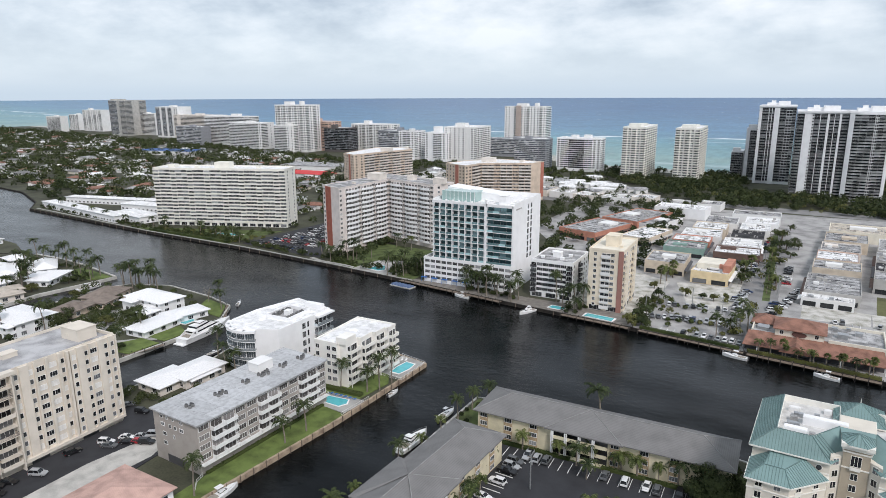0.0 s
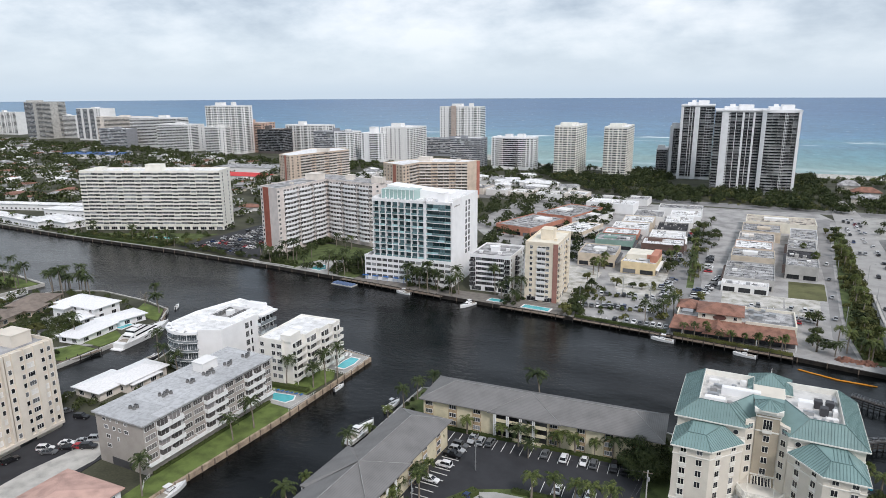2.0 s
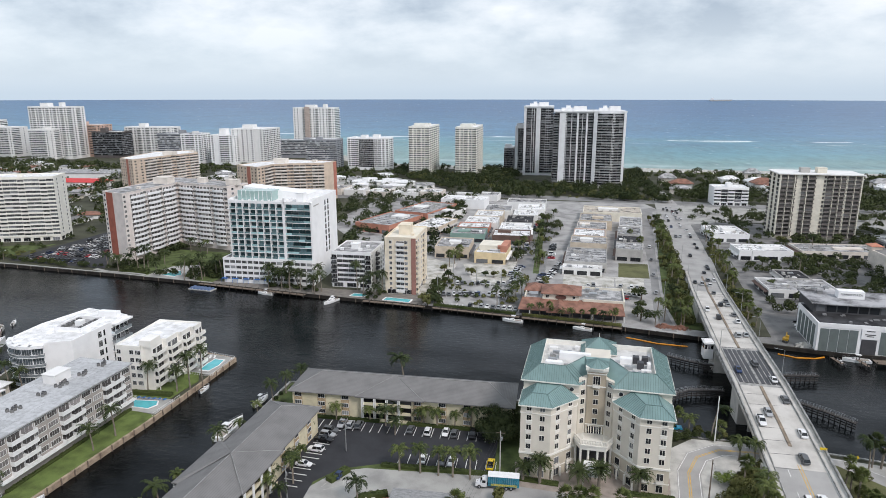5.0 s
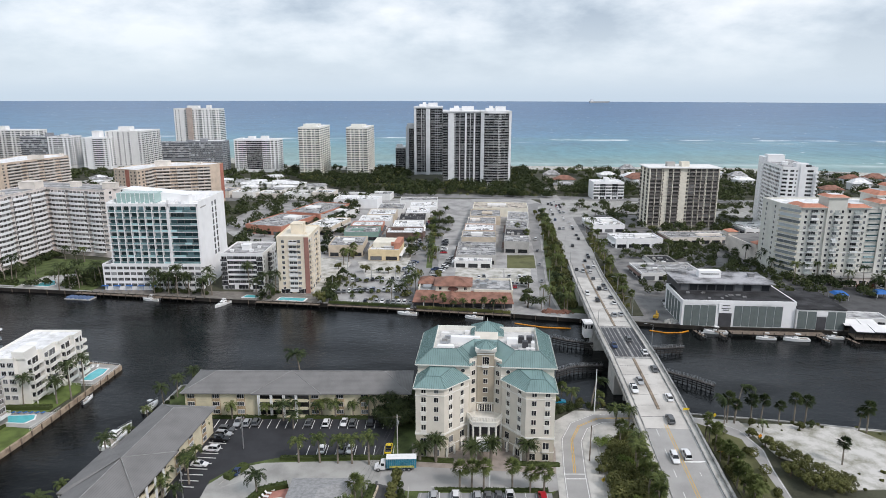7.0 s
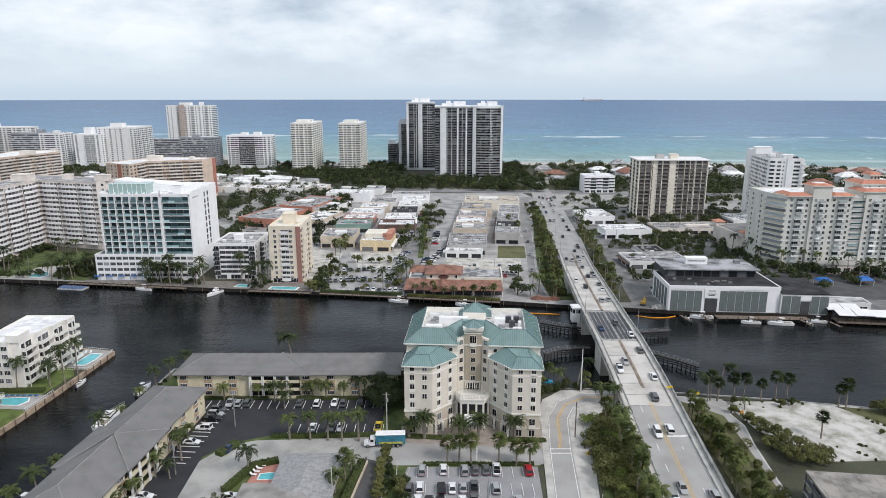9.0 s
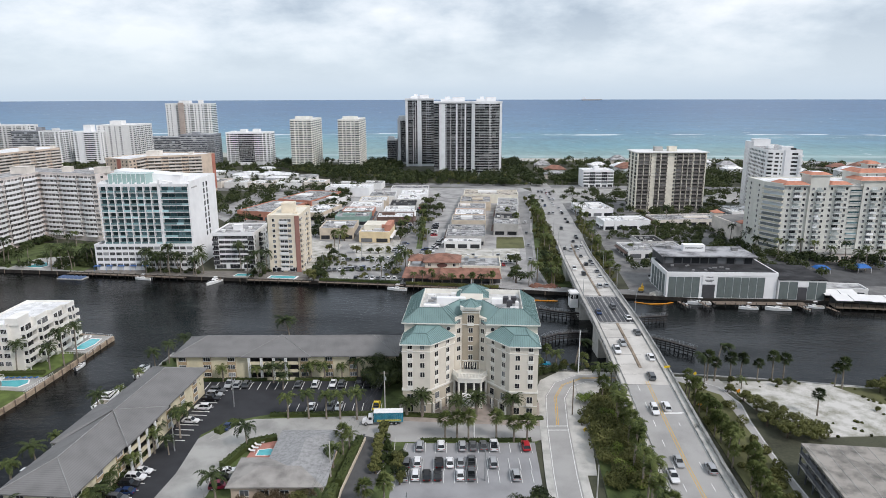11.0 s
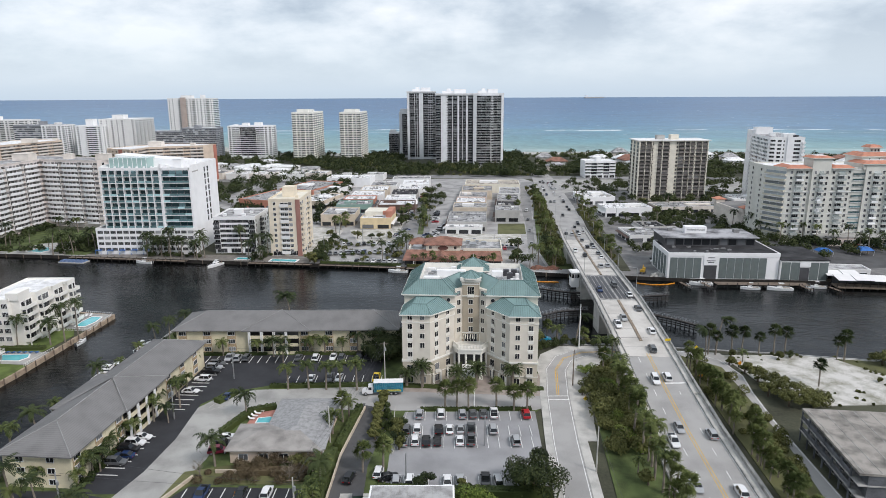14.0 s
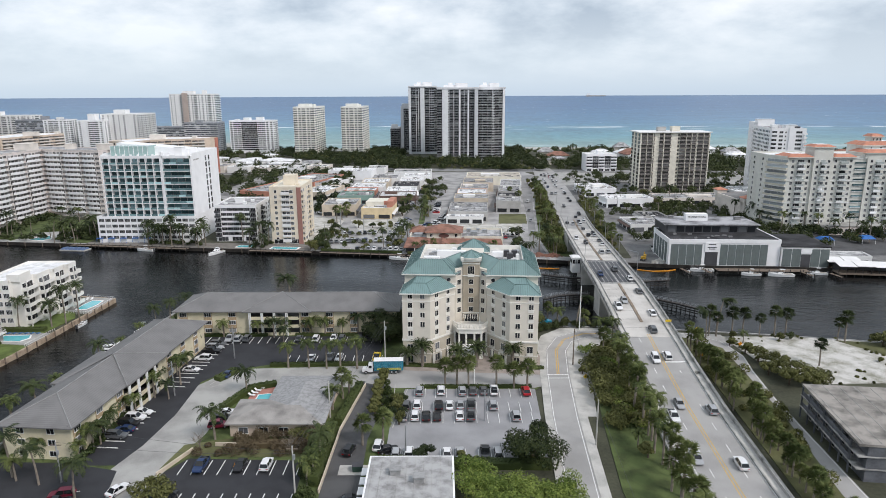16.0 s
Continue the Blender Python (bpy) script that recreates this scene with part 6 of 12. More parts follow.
# teal-roofed hotel
def teal_hotel():
    b = thing("teal_roofed_hotel", 8, 179, 0, -4, "cream eight-storey hotel with teal metal roofs and entrance portico", "hotel")
    M_TRIM = mat("white_trim", (0.76, 0.74, 0.68), 0.7, 0.06, 0.5)
    M_BAY = mat("ochre_stucco", (0.40, 0.345, 0.265), 0.8, 0.08, 0.3)
    M_CRM = mat("pale_cream_stucco", (0.655, 0.61, 0.53), 0.8, 0.06, 0.25)
    M_TAUPE = mat("taupe_stucco", (0.52, 0.47, 0.38), 0.8, 0.06, 0.3)
    M_SEAM = mat("teal_seam_metal", (0.115, 0.19, 0.185), 0.45, 0.1, 0.4, bump=0.02, spec=0.5)
    wing = [(-19.0, -8.1), (-11.1, -8.1), (-4.7, -0.9), (-4.7, 0.6), (-19.0, 0.6)]

    def flip(poly, s):
        return [(p[0] * s, *p[1:]) for p in (poly if s > 0 else reversed(poly))]

    def grown(poly, o):
        """The plan pushed outwards by o at the front and the outer side only."""
        sx = -1 if poly[0][0] + poly[2][0] < 0 else 1
        out = []
        for p in poly:
            dx = o * sx if abs(p[0]) > 18 else (-0.35 * o * sx if p[1] < -5 else -o * sx)
            out.append((p[0] + dx, p[1] - (o if p[1] < 0 else 0)))
        return out

    for s in (1, -1):
        pl = flip(wing, s)
        for z0, z1, m, nm in ((-0.4, 7.0, M_TAUPE, "base_wall"), (7.0, 18.7, M_CRM, "wing_wall"), (18.7, 21.0, M_CRM, "top_wall")):
            q = MB()
            q.prism(pl, z0, z1)
            part(nm, q, m, b)
        for z, h, o in ((2.9, 0.22, 0.1), (6.9, 0.5, 0.2), (18.55, 0.25, 0.12), (20.7, 0.32, 0.42)):
            q = MB()
            q.prism(grown(pl, o), z, z + h)
            part("cornice", q, M_TRIM, b)
        main = flip([(-19.3, 0.5), (-4.4, 0.5), (-4.4, 24.5), (-19.3, 24.5)], s)
        q = MB()
        q.prism(main, -0.4, 24.2)
        part("main_wall", q, M_CRM, b)
        for z, h, o in ((21.2, 0.4, 0.1), (23.75, 0.5, 0.35)):
            q = MB()
            q.prism([(p[0] + (-o if p[0] < 0 else o) * (1 if abs(p[0]) > 10 else -0.2), p[1] + (-o if p[1] < 5 else o)) for p in main], z, z + h)
            part("cornice", q, M_TRIM, b)
        # splayed wall beside the centre bay
        q = MB()
        q.prism(flip([(-4.6, 0.5), (-2.2, 2.4), (-2.2, 6), (-4.6, 6)], s), -0.4, 25.6)
        part("splayed_wall", q, M_CRM, b)
    q = MB()
    q.prism(rect(-4.8, 4, 4.8, 23), -0.4, 25.4)
    part("centre_wall", q, M_CRM, b)
    bay = [(-2.45, 1.9), (2.45, 1.9), (2.45, 6), (-2.45, 6)]
    q = MB()
    q.prism(bay, -0.4, 28.0)
    part("centre_bay", q, M_BAY, b, "ochre centre bay")
    for z, h, o in ((12.0, 0.3, 0.12), (23.3, 0.3, 0.12), (26.9, 0.3, 0.15), (27.6, 0.5, 0.3), (28.1, 0.85, 0.55)):
        q = MB()
        q.prism([(-2.45 - o, 1.9 - o), (2.45 + o, 1.9 - o), (2.45 + o, 6), (-2.45 - o, 6)], z, z + h)
        part("cornice", q, M_TRIM, b)
    wm = window_mesh(1.2, 1.45, 1, M_TRIM, G_DARK)
    wt = window_mesh(1.6, 1.9, 1, M_TRIM, G_DARK)
    apron = shared(("apron", 1), lambda w: (w.box(-0.8, -0.12, -0.95, 0.8, 0, -0.12), w.box(-0.92, -0.2, -0.14, 0.92, 0, -0.04)), [M_TRIM])
    balconet = shared(("balconet", 1), lambda w: (w.box(-0.95, -0.5, -0.85, 0.95, 0, -0.7), w.box(-0.95, -0.5, -0.7, 0.95, -0.44, -0.05), w.box(-0.95, -0.44, -0.7, -0.89, 0, -0.05), w.box(0.89, -0.44, -0.7, 0.95, 0, -0.05)), [M_TRIM])

    def row(p0, p1, us, zs, me=wm, sill=None):
        p0, p1 = Vector(p0), Vector(p1)
        a = math.degrees(math.atan2(p1.y - p0.y, p1.x - p0.x))
        for u in us:
            c = p0.lerp(p1, u)
            for z in zs:
                part("window", me, None, b, m=pose(c.x, c.y, z, 0, 0, a))
                if sill:
                    part("window_apron", sill, None, b, m=pose(c.x, c.y, z, 0, 0, a))

    zs = [8.4, 11.1, 13.9, 16.7, 19.4]
    L = wing
    R = flip(wing, -1)[::-1]
    row(L[0], L[1], (0.28,), zs, wm, apron), row(L[0], L[1], (0.72,), zs[1:])
    row(L[1], L[2], (0.25, 0.72), zs, wm, apron)
    row(R[2], R[1], (0.28, 0.75), zs, wm, apron)
    row(R[1], R[0], (0.28,), zs), row(R[1], R[0], (0.74,), zs[1:], wm, apron), row(R[1], R[0], (0.74,), zs[:1])
    for p0, p1 in ((L[0], L[1]), (L[1], L[2]), (R[2], R[1]), (R[1], R[0])):
        row(p0, p1, (0.27, 0.73), [3.9], wt, balconet)
        row(p0, p1, (0.27, 0.73), [0.5], wt)
    for p0, p1 in (((-19.3, 24), (-19.3, 0.6)), ((19.3, 0.6), (19.3, 24))):
        row(p0, p1, (0.1, 0.26, 0.42, 0.58, 0.74, 0.9), [4.2] + zs + [22.0])
    row((-19.0, 0.5), (-19.0, -8.1), (0.3, 0.7), [4.2] + zs)
    row((19.0, -8.1), (19.0, 0.5), (0.3, 0.7), [4.2] + zs)
    row(bay[0], bay[1], (0.5,), [12.5, 15.4, 18.2, 20.9], wm)
    row(bay[0], bay[1], (0.5,), [24.0], window_mesh(1.8, 2.3, 2, M_TRIM, G_DARK), balconet)
    for p0, p1 in (((-4.6, 0.5), (-2.4, 2.25)), ((2.4, 2.25), (4.6, 0.5))):
        row(p0, p1, (0.5,), [12.5, 15.4, 18.2, 20.9, 23.7])
    for x in (-6.4, 6.4):
        for r_, m, d in ((0.72, M_TRIM, 0.0), (0.55, G_DARK, -0.07)):
            q = MB()
            ring = [(x + r_ * math.cos(2 * math.pi * i / 14), 22.6 + r_ * math.sin(2 * math.pi * i / 14)) for i in range(14)]
            q.face([(u, 0.38 + d, z) for u, z in ring])
            for (u0, z0), (u1, z1) in zip(ring, ring[1:] + ring[:1]):
                q.face([(u0, 0.38 + d, z0), (u0, 0.5, z0), (u1, 0.5, z1), (u1, 0.38 + d, z1)])
            part("round_window" if m is G_DARK else "window_ring", q, m, b)

    def plane(pts, s, ribs=True):
        pts = [(p[0] * s, p[1], p[2]) for p in pts]
        if s < 0:
            pts = [pts[1], pts[0]] + pts[2:][::-1]
        slope(b, pts, M_TEAL, 0.62, ribs=ribs, seam_m=M_SEAM)

    def hips(lines, s):
        for a, c in lines:
            q = MB()
            q.tube((a[0] * s, a[1], a[2] + 0.06), (c[0] * s, c[1], c[2] + 0.06), 0.11, 0.11, 5)
            part("hip_cap", q, M_SEAM, b)

    for s in (1, -1):
        # lower wing roof: eave, two nodes over the front, top line against the main wall
        e0, e1, e2, e3 = (-19.6, 0.5, 21.0), (-19.6, -8.75, 21.0), (-10.8, -8.75, 21.0), (-4.2, -1.2, 21.0)
        n0, n1, t0, t1 = (-16.4, -5.0, 23.0), (-12.4, -5.0, 23.0), (-15.6, 0.5, 23.7), (-9.2, 0.5, 23.7)
        plane([e0, e1, n0, t0], s), plane([e1, e2, n1, n0], s), plane([e2, e3, t1, n1], s), plane([n0, n1, t1, t0], s)
        hips([(e1, n0), (e2, n1), (n0, t0), (n1, t1), (n0, n1)], s)
        # upper roof round a sunken plant deck
        a0, a1, a2, a3 = (-20.0, 25.2, 24.3), (-20.0, -0.2, 24.3), (-4.4, -0.2, 24.3), (-2.3, 2.6, 24.9)
        d0, d1, d2, d3 = (-15.2, 22.2, 28.0), (-15.2, 3.1, 28.0), (-8.3, 3.1, 28.0), (-3.4, 10.4, 28.3)
        plane([a0, a1, d1, d0], s), plane([a1, a2, d2, d1], s), plane([a2, a3, d3, d2], s)
        plane([(-4.4, 25.2, 24.3), a0, d0, (-7.6, 22.2, 28.0)], s)
        hips([(a1, d1), (a2, d2), (d1, d2), (d0, d1), (a0, d0), (d2, d3)], s)
        deck = [(-15.1, 3.2), (-8.3, 3.2), (-3.4, 10.5), (-3.4, 22.1), (-15.1, 22.1)]
        q = MB()
        q.prism(flip(deck, s), 24.2, 26.6)
        part("roof_deck", q, mat("pale_deck_membrane", (0.56, 0.555, 0.54), 0.85, 0.15, 0.5), b, "pale sunken plant deck")
        for p0, p1 in zip(deck, deck[1:] + deck[:1]):
            q = MB()
            ribbon(q, [(p0[0] * s, p0[1], 28.06), (p1[0] * s, p1[1], 28.06)], -0.14, 0.14, 0, 1.6)
            part("deck_parapet", q, M_TRIM, b)
        q = MB()
        for p0, p1 in ((a0, a1), (a1, a2), (e0, e1), (e1, e2), (e2, e3)):
            ribbon(q, [(p0[0] * s, p0[1], p0[2]), (p1[0] * s, p1[1], p1[2])], -0.1, 0.1, 0.03, 0.3)
        part("eave_gutter", q, M_TRIM, b)
    # centre roof behind the small turret
    slope(b, [(-3.4, 10.4, 28.3), (-2.3, 3.0, 27.2), (2.3, 3.0, 27.2), (3.4, 10.4, 28.3)], M_TEAL, 0.62, ribs=False)
    q = MB()
    q.prism(rect(-3.4, 10.4, 3.4, 17), 25.0, 28.2)
    part("link_wall", q, M_CRM, b)
    for cx, cy, rx, ry, z, h in ((0, 3.6, 3.1, 2.7, 28.95, 1.9), (0.3, 21.0, 5.1, 5.0, 27.2, 3.1)):
        if rx > 5:
            q = MB()
            q.prism(rect(cx - rx + 0.6, cy - ry + 0.6, cx + rx - 0.6, cy + ry - 0.6), 25.0, z)
            part("turret_wall", q, M_CRM, b)
            P = [(cx - rx, cy - ry, z), (cx + rx, cy - ry, z), (cx + rx, cy + ry, z), (cx - rx, cy + ry, z)]
        else:
            P = [(cx - rx, cy - 0.6, z), (cx - 1.6, cy - ry, z), (cx + 1.6, cy - ry, z), (cx + rx, cy - 0.6, z), (cx + rx, cy + ry, z), (cx - rx, cy + ry, z)]
        n = len(P)
        for k in range(n):
            slope(b, [P[k], P[(k + 1) % n], (cx, cy, z + h)], M_TEAL, 0.6, seam_m=M_SEAM)
            q = MB()
            q.tube(P[k], (cx, cy, z + h), 0.09, 0.09, 5)
            part("hip_cap", q, M_SEAM, b)
        q = MB()
        q.prism([(p[0], p[1]) for p in P], z - 0.35, z - 0.01)
        part("turret_eave", q, M_TRIM, b)
        if rx > 5:
            q = MB()
            q.tube((cx, cy, z + h - 0.1), (cx, cy, z + h + 1.3), 0.1, 0.02, 6)
            part("finial", q, M_TRIM, b)
    # plant on the decks
    for x, y, w, d, h, m in ((-14, 4.4, 4.6, 1.6, 1.6, M_WHITE), (-10.6, 10.8, 8.8, 1.7, 1.9, M_WHITE), (-13.6, 8.2, 2.6, 1.4, 0.9, M_METAL), (-13.2, 11.2, 1.6, 1.3, 1.0, M_CONDENSER0), (-12.6, 14.0, 2.2, 1.2, 0.8, M_METAL),
                             (-13.8, 16.4, 2.4, 1.2, 1.0, M_WHITE2), (-9.0, 5.0, 1.2, 1.2, 0.9, M_CONDENSER0), (-8.5, 15.6, 1.2, 1.0, 0.7, M_METAL), (-6.6, 18.5, 1.6, 1.4, 0.9, M_WHITE2),
                             (6.2, 11.5, 3.2, 1.8, 1.5, M_WHITE), (9.6, 12.2, 1.7, 1.9, 1.8, M_DMETAL), (12.0, 12.4, 1.7, 1.9, 1.8, M_DMETAL), (10.6, 8.6, 1.7, 1.9, 1.8, M_DMETAL), (13.2, 9.0, 1.0, 1.9, 1.4, M_WHITE2),
                             (9.0, 4.2, 0.8, 0.8, 1.1, M_METAL), (10.6, 4.2, 0.8, 0.8, 1.1, M_METAL), (12.2, 4.3, 0.8, 0.8, 1.1, M_METAL), (11.6, 6.2, 2.6, 1.2, 0.7, M_WHITE2), (13.6, 15.5, 0.9, 2.4, 1.0, M_METAL), (7.2, 7.8, 2.2, 1.1, 0.8, M_METAL)):
        q = MB()
        q.box(x, y, 26.6, x + w, y + d, 26.6 + h)
        q.box(x + 0.12, y + 0.12, 26.6 + h, x + w - 0.12, y + d - 0.12, 26.72 + h)
        part("roof_unit", q, m, b)
    # portico with terrace
    T = [(-5.0, -1.2), (-3.3, -4.4), (3.3, -4.4), (5.0, -1.2), (5.0, 2), (-5.0, 2)]
    for z0, z1, o in ((7.9, 9.2, 0.0), (9.1, 9.45, 0.25)):
        q = MB()
        q.prism([(p[0] + math.copysign(o, p[0]), p[1] - (o if p[1] < 0 else 0)) for p in T], z0, z1)
        part("terrace", q, M_TRIM, b)
    # dark solid box behind the columns in place of the entrance's shade
    q = MB()
    q.box(-4.2, -0.3, -0.3, 4.2, 1.85, 7.9)
    part("entrance_recess", q, M_DARKW, b, "dark box standing in for the shade of the entrance")
    part("terrace_door", window_mesh(3.6, 2.2, 3, M_TRIM, G_DARK), None, b, m=pose(0, 1.9, 9.5))
    line = [(-5.0, -1.2, 9.45), (-3.4, -4.35, 9.45), (3.4, -4.35, 9.45), (5.0, -1.2, 9.45)]
    for p, a in along(line, 0.42):
        q = MB()
        q.tube((p.x, p.y, 9.45), (p.x, p.y, 10.6), 0.11, 0.09, 5)
        part("baluster", q, M_TRIM, b)
    q = MB()
    ribbon(q, line, -0.13, 0.13, 1.3, 0.16)
    part("handrail", q, M_TRIM, b)
    q = MB()
    for i in range(9):
        q.box(-2.9 + i * 0.68, -1.9, 11.6, -2.75 + i * 0.68, 1.8, 11.8)
    for x in (-2.9, 2.6):
        q.box(x, -1.8, 9.45, x + 0.16, -1.64, 11.6)
    part("pergola", q, M_TRIM, b, "white slatted pergola on the terrace")
    for x, y in ((-3.2, -3.9), (-1.2, -4.0), (1.2, -4.0), (3.2, -3.9), (-4.6, -1.4), (4.6, -1.4)):
        q = MB()
        q.tube((x, y, -0.3), (x, y, 7.9), 0.36, 0.3, 10)
        q.box(x - 0.5, y - 0.5, 0, x + 0.5, y + 0.5, 0.9)
        part("column", q, M_TRIM, b)
    for i, (x, y) in enumerate(((-10.2, -7.6), (-8.3, -5.5), (-6.4, -3.4), (10.2, -7.6), (8.3, -5.5), (6.4, -3.4))):
        q = MB()
        q.box(x - 0.25, y - 0.7, -0.3, x + 0.25, y - 0.2, 3.0)
        part("arcade_pier", q, M_TRIM, b)
    q = MB()
    q.hexa([(-2.2, -9.4, 3.1), (2.2, -9.4, 3.1), (2.2, -4.2, 4.4), (-2.2, -4.2, 4.4), (-2.2, -9.4, 3.3), (2.2, -9.4, 3.3), (2.2, -4.2, 4.7), (-2.2, -4.2, 4.7)])
    for x in (-2.1, 2.0):
        q.tube((x, -9.2, 0), (x, -9.2, 3.2), 0.08, 0.08, 6)
    part("entrance_canopy", q, M_RAILW, b, "white canvas entrance canopy")


teal_hotel()


# motel wings
M_RIDGE = mat("pale_ridge_cap", (0.25, 0.25, 0.245), 0.9, 0.15, 0.6)


def motel(name, x, y, W, D, rz, face, label, bays):
    b = thing(name, x, y, 0, rz, label, "motel", "motel wings")
    H = 8.0
    q = MB()
    q.prism(rect(0, 0, W, D), -0.4, H)
    part("wall", q, M_CREAM2, b)
    q = MB()
    hip_mb(q, 0, 0, W, D, H + 0.1, 3.6, 1.1)
    part("roof", q, M_SHINGLE, b, "grey shingle hip roof")
    # middle cross hip
    L = W if face == "S" else D
    q = MB()
    if face == "S":
        c = W * 0.46
        q.face([(c - 11, -1.6, H + 0.15), (c + 11, -1.6, H + 0.15), (c, D / 2, H + 4.0)])
        q.face([(c + 11, -1.6, H + 0.15), (c + 11, -1.0, H + 0.15), (c, D / 2, H + 4.0)])
        q.face([(c - 11, -1.0, H + 0.15), (c - 11, -1.6, H + 0.15), (c, D / 2, H + 4.0)])
        q.box(c - 11, -1.6, H - 0.2, c + 11, -0.9, H + 0.14)
    else:
        c = D * 0.46
        q.face([(W + 1.6, c - 10, H + 0.15), (W + 1.6, c + 10, H + 0.15), (W / 2, c, H + 4.0)])
        q.face([(W + 1.6, c + 10, H + 0.15), (W + 1.0, c + 10, H + 0.15), (W / 2, c, H + 4.0)])
        q.face([(W + 1.0, c - 10, H + 0.15), (W + 1.6, c - 10, H + 0.15), (W / 2, c, H + 4.0)])
        q.box(W + 0.9, c - 10, H - 0.2, W + 1.6, c + 10, H + 0.14)
        q.face([(-2.8, c - 10, H + 0.15), (-2.8, c + 10, H + 0.15), (W / 2, c, H + 4.0)])
        q.face([(-2.8, c + 10, H + 0.15), (-1.0, c + 10, H + 0.15), (W / 2, c, H + 4.0)])
        q.face([(-1.0, c - 10, H + 0.15), (-2.8, c - 10, H + 0.15), (W / 2, c, H + 4.0)])
        q.box(-2.8, c - 10, H - 0.2, -0.9, c + 10, H + 0.14)
    part("middle_roof", q, M_SHINGLE, b)
    o, r = 1.1, (min(W, D) + 2.2) / 2
    z1 = H + 3.72
    ends = [((-o, -o), (-o + r, -o + r)), ((-o, D + o), (-o + r, D + o - r)), ((W + o, -o), (W + o - r, -o + r)), ((W + o, D + o), (W + o - r, D + o - r))]
    ridge = ((-o + r, -o + r), (W + o - r, D + o - r))
    for a, e in ends:
        q = MB()
        q.tube((*a, H + 0.12), (*e, z1), 0.14, 0.14, 6)
        part("hip_cap", q, M_RIDGE, b)
    q = MB()
    q.tube((*ridge[0], z1), (*ridge[1], z1), 0.15, 0.15, 6)
    part("ridge_cap", q, M_RIDGE, b)
    for a in ((c - 11, c + 11) if face == "S" else (c - 10, c + 10)):
        q = MB()
        q.tube((a, -1.6, H + 0.18) if face == "S" else (W + 1.6, a, H + 0.18), (c, D / 2, H + 4.02) if face == "S" else (W / 2, c, H + 4.02), 0.13, 0.13, 6)
        part("hip_cap", q, M_RIDGE, b)
    if face == "E":
        for v in (c - 9.6, c - 3.2, c + 3.2, c + 9.2):
            q = MB()
            q.box(-2.7, v, -0.3, -2.35, v + 0.4, H - 0.2)
            part("gallery_post", q, M_RAILW, b)
        for z in (2.7, 5.35):
            q = MB()
            q.box(-2.7, c - 9.6, z - 0.2, 0, c + 9.6, z)
            part("gallery_slab", q, M_CREAM2, b)
    M_PAN = mat("patterned_panel", (0.42, 0.32, 0.2), 0.85, 0.25, 2.0)
    bw = L / bays
    for i in range(bays):
        u = bw * (i + 0.5)
        mid = abs(u - c) < 7.5
        if mid:
            for f in range(3):
                m = side_pose(face, W, D, u, 0.15 + f * 2.65)
                q = shared(("gallery", round(bw, 2)), lambda w: (w.box(-bw / 2, -0.06, 0.1, bw / 2, 0, 2.3, 0), w.box(-bw / 2, -1.3, -0.1, bw / 2, -0.06, 0.1, 1), w.box(-bw / 2, -1.3, 0.1, bw / 2, -1.22, 0.95, 1)), [G_SMOKE, M_CREAM2])
                part("gallery", q, None, b, m=m)
            for k in (-0.5,):
                q = shared(("pillar",), lambda w: (w.box(-0.16, -1.55, 0, 0.16, -1.25, H), w.box(0.3, -1.55, 0, 0.62, -1.25, H)), [M_RAILW])
                part("pillar", q, None, b, m=side_pose(face, W, D, u + k * bw, 0))
        else:
            q = shared(("panel_strip",), lambda w: w.box(-1.35, -0.1, 0.3, 1.35, 0, 7.6), [M_PAN])
            if i % 2 == 0 or bays > 20:
                part("panel_strip", q, None, b, "tan patterned strip", m=side_pose(face, W, D, u, 0))
                for f in range(3):
                    part("window", window_mesh(2.1, 1.25, 2, M_RAILW, G_GREY if f < 2 else G_DARK), None, b, m=side_pose(face, W, D, u, 0.9 + f * 2.6, 0.1))
            else:
                for f in range(3):
                    part("panel", shared(("stucco_panel", round(bw, 2)), lambda w: w.box(-bw * 0.36, -0.05, 0, bw * 0.36, 0, 2.2), [M_CREAM2]), None, b, m=side_pose(face, W, D, u, 0.4 + f * 2.6))
    for sd in ("W", "E") if face == "S" else ("S",):
        LL = side_len(sd, W, D)
        for f in range(3):
            for v in (0.25, 0.7):
                part("window", window_mesh(1.6, 1.2, 1, M_RAILW, G_DARK), None, b, m=side_pose(sd, W, D, LL * v, 0.9 + f * 2.6))
    return b


motel("motel_wing", -85, 195.6, 70, 15.5, 0, "S", "cream three-storey motel wing with grey shingle roof", 18)
motel("motel_wing", -92.7, 123.2, 15, 63, -4.6, "E", "long cream motel wing with grey roof beside the canal", 16)


def flat_house(name, x, y, W, D, H, wall, roofm, label, rz=0, rise=1.0, category="house", group="", hip=True):
    b = thing(name, x, y, 0, rz, label, category, group)
    q = MB()
    q.prism(rect(0, 0, W, D), -0.4, H)
    part("wall", q, wall, b)
    q = MB()
    if hip:
        hip_mb(q, 0, 0, W, D, H + 0.02, rise, 0.8)
    else:
        q.prism(rect(-0.5, -0.5, W + 0.5, D + 0.5), H, H + 0.3)
    part("roof", q, roofm, b)
    for sd in ("S", "E", "W"):
        L = side_len(sd, W, D)
        n = max(1, int(L / 4.5))
        for i in range(n):
            part("window", window_mesh(1.8, 1.3, 1, M_RAILW, G_DARK), None, b, m=side_pose(sd, W, D, L * (i + 0.5) / n, 0.9))
    return b


# motel office with scaly roof
b = thing("motel_office", -48, 131.5, 0, 0, "low tan motel office with pale flaking roof", "office building")
q = MB()
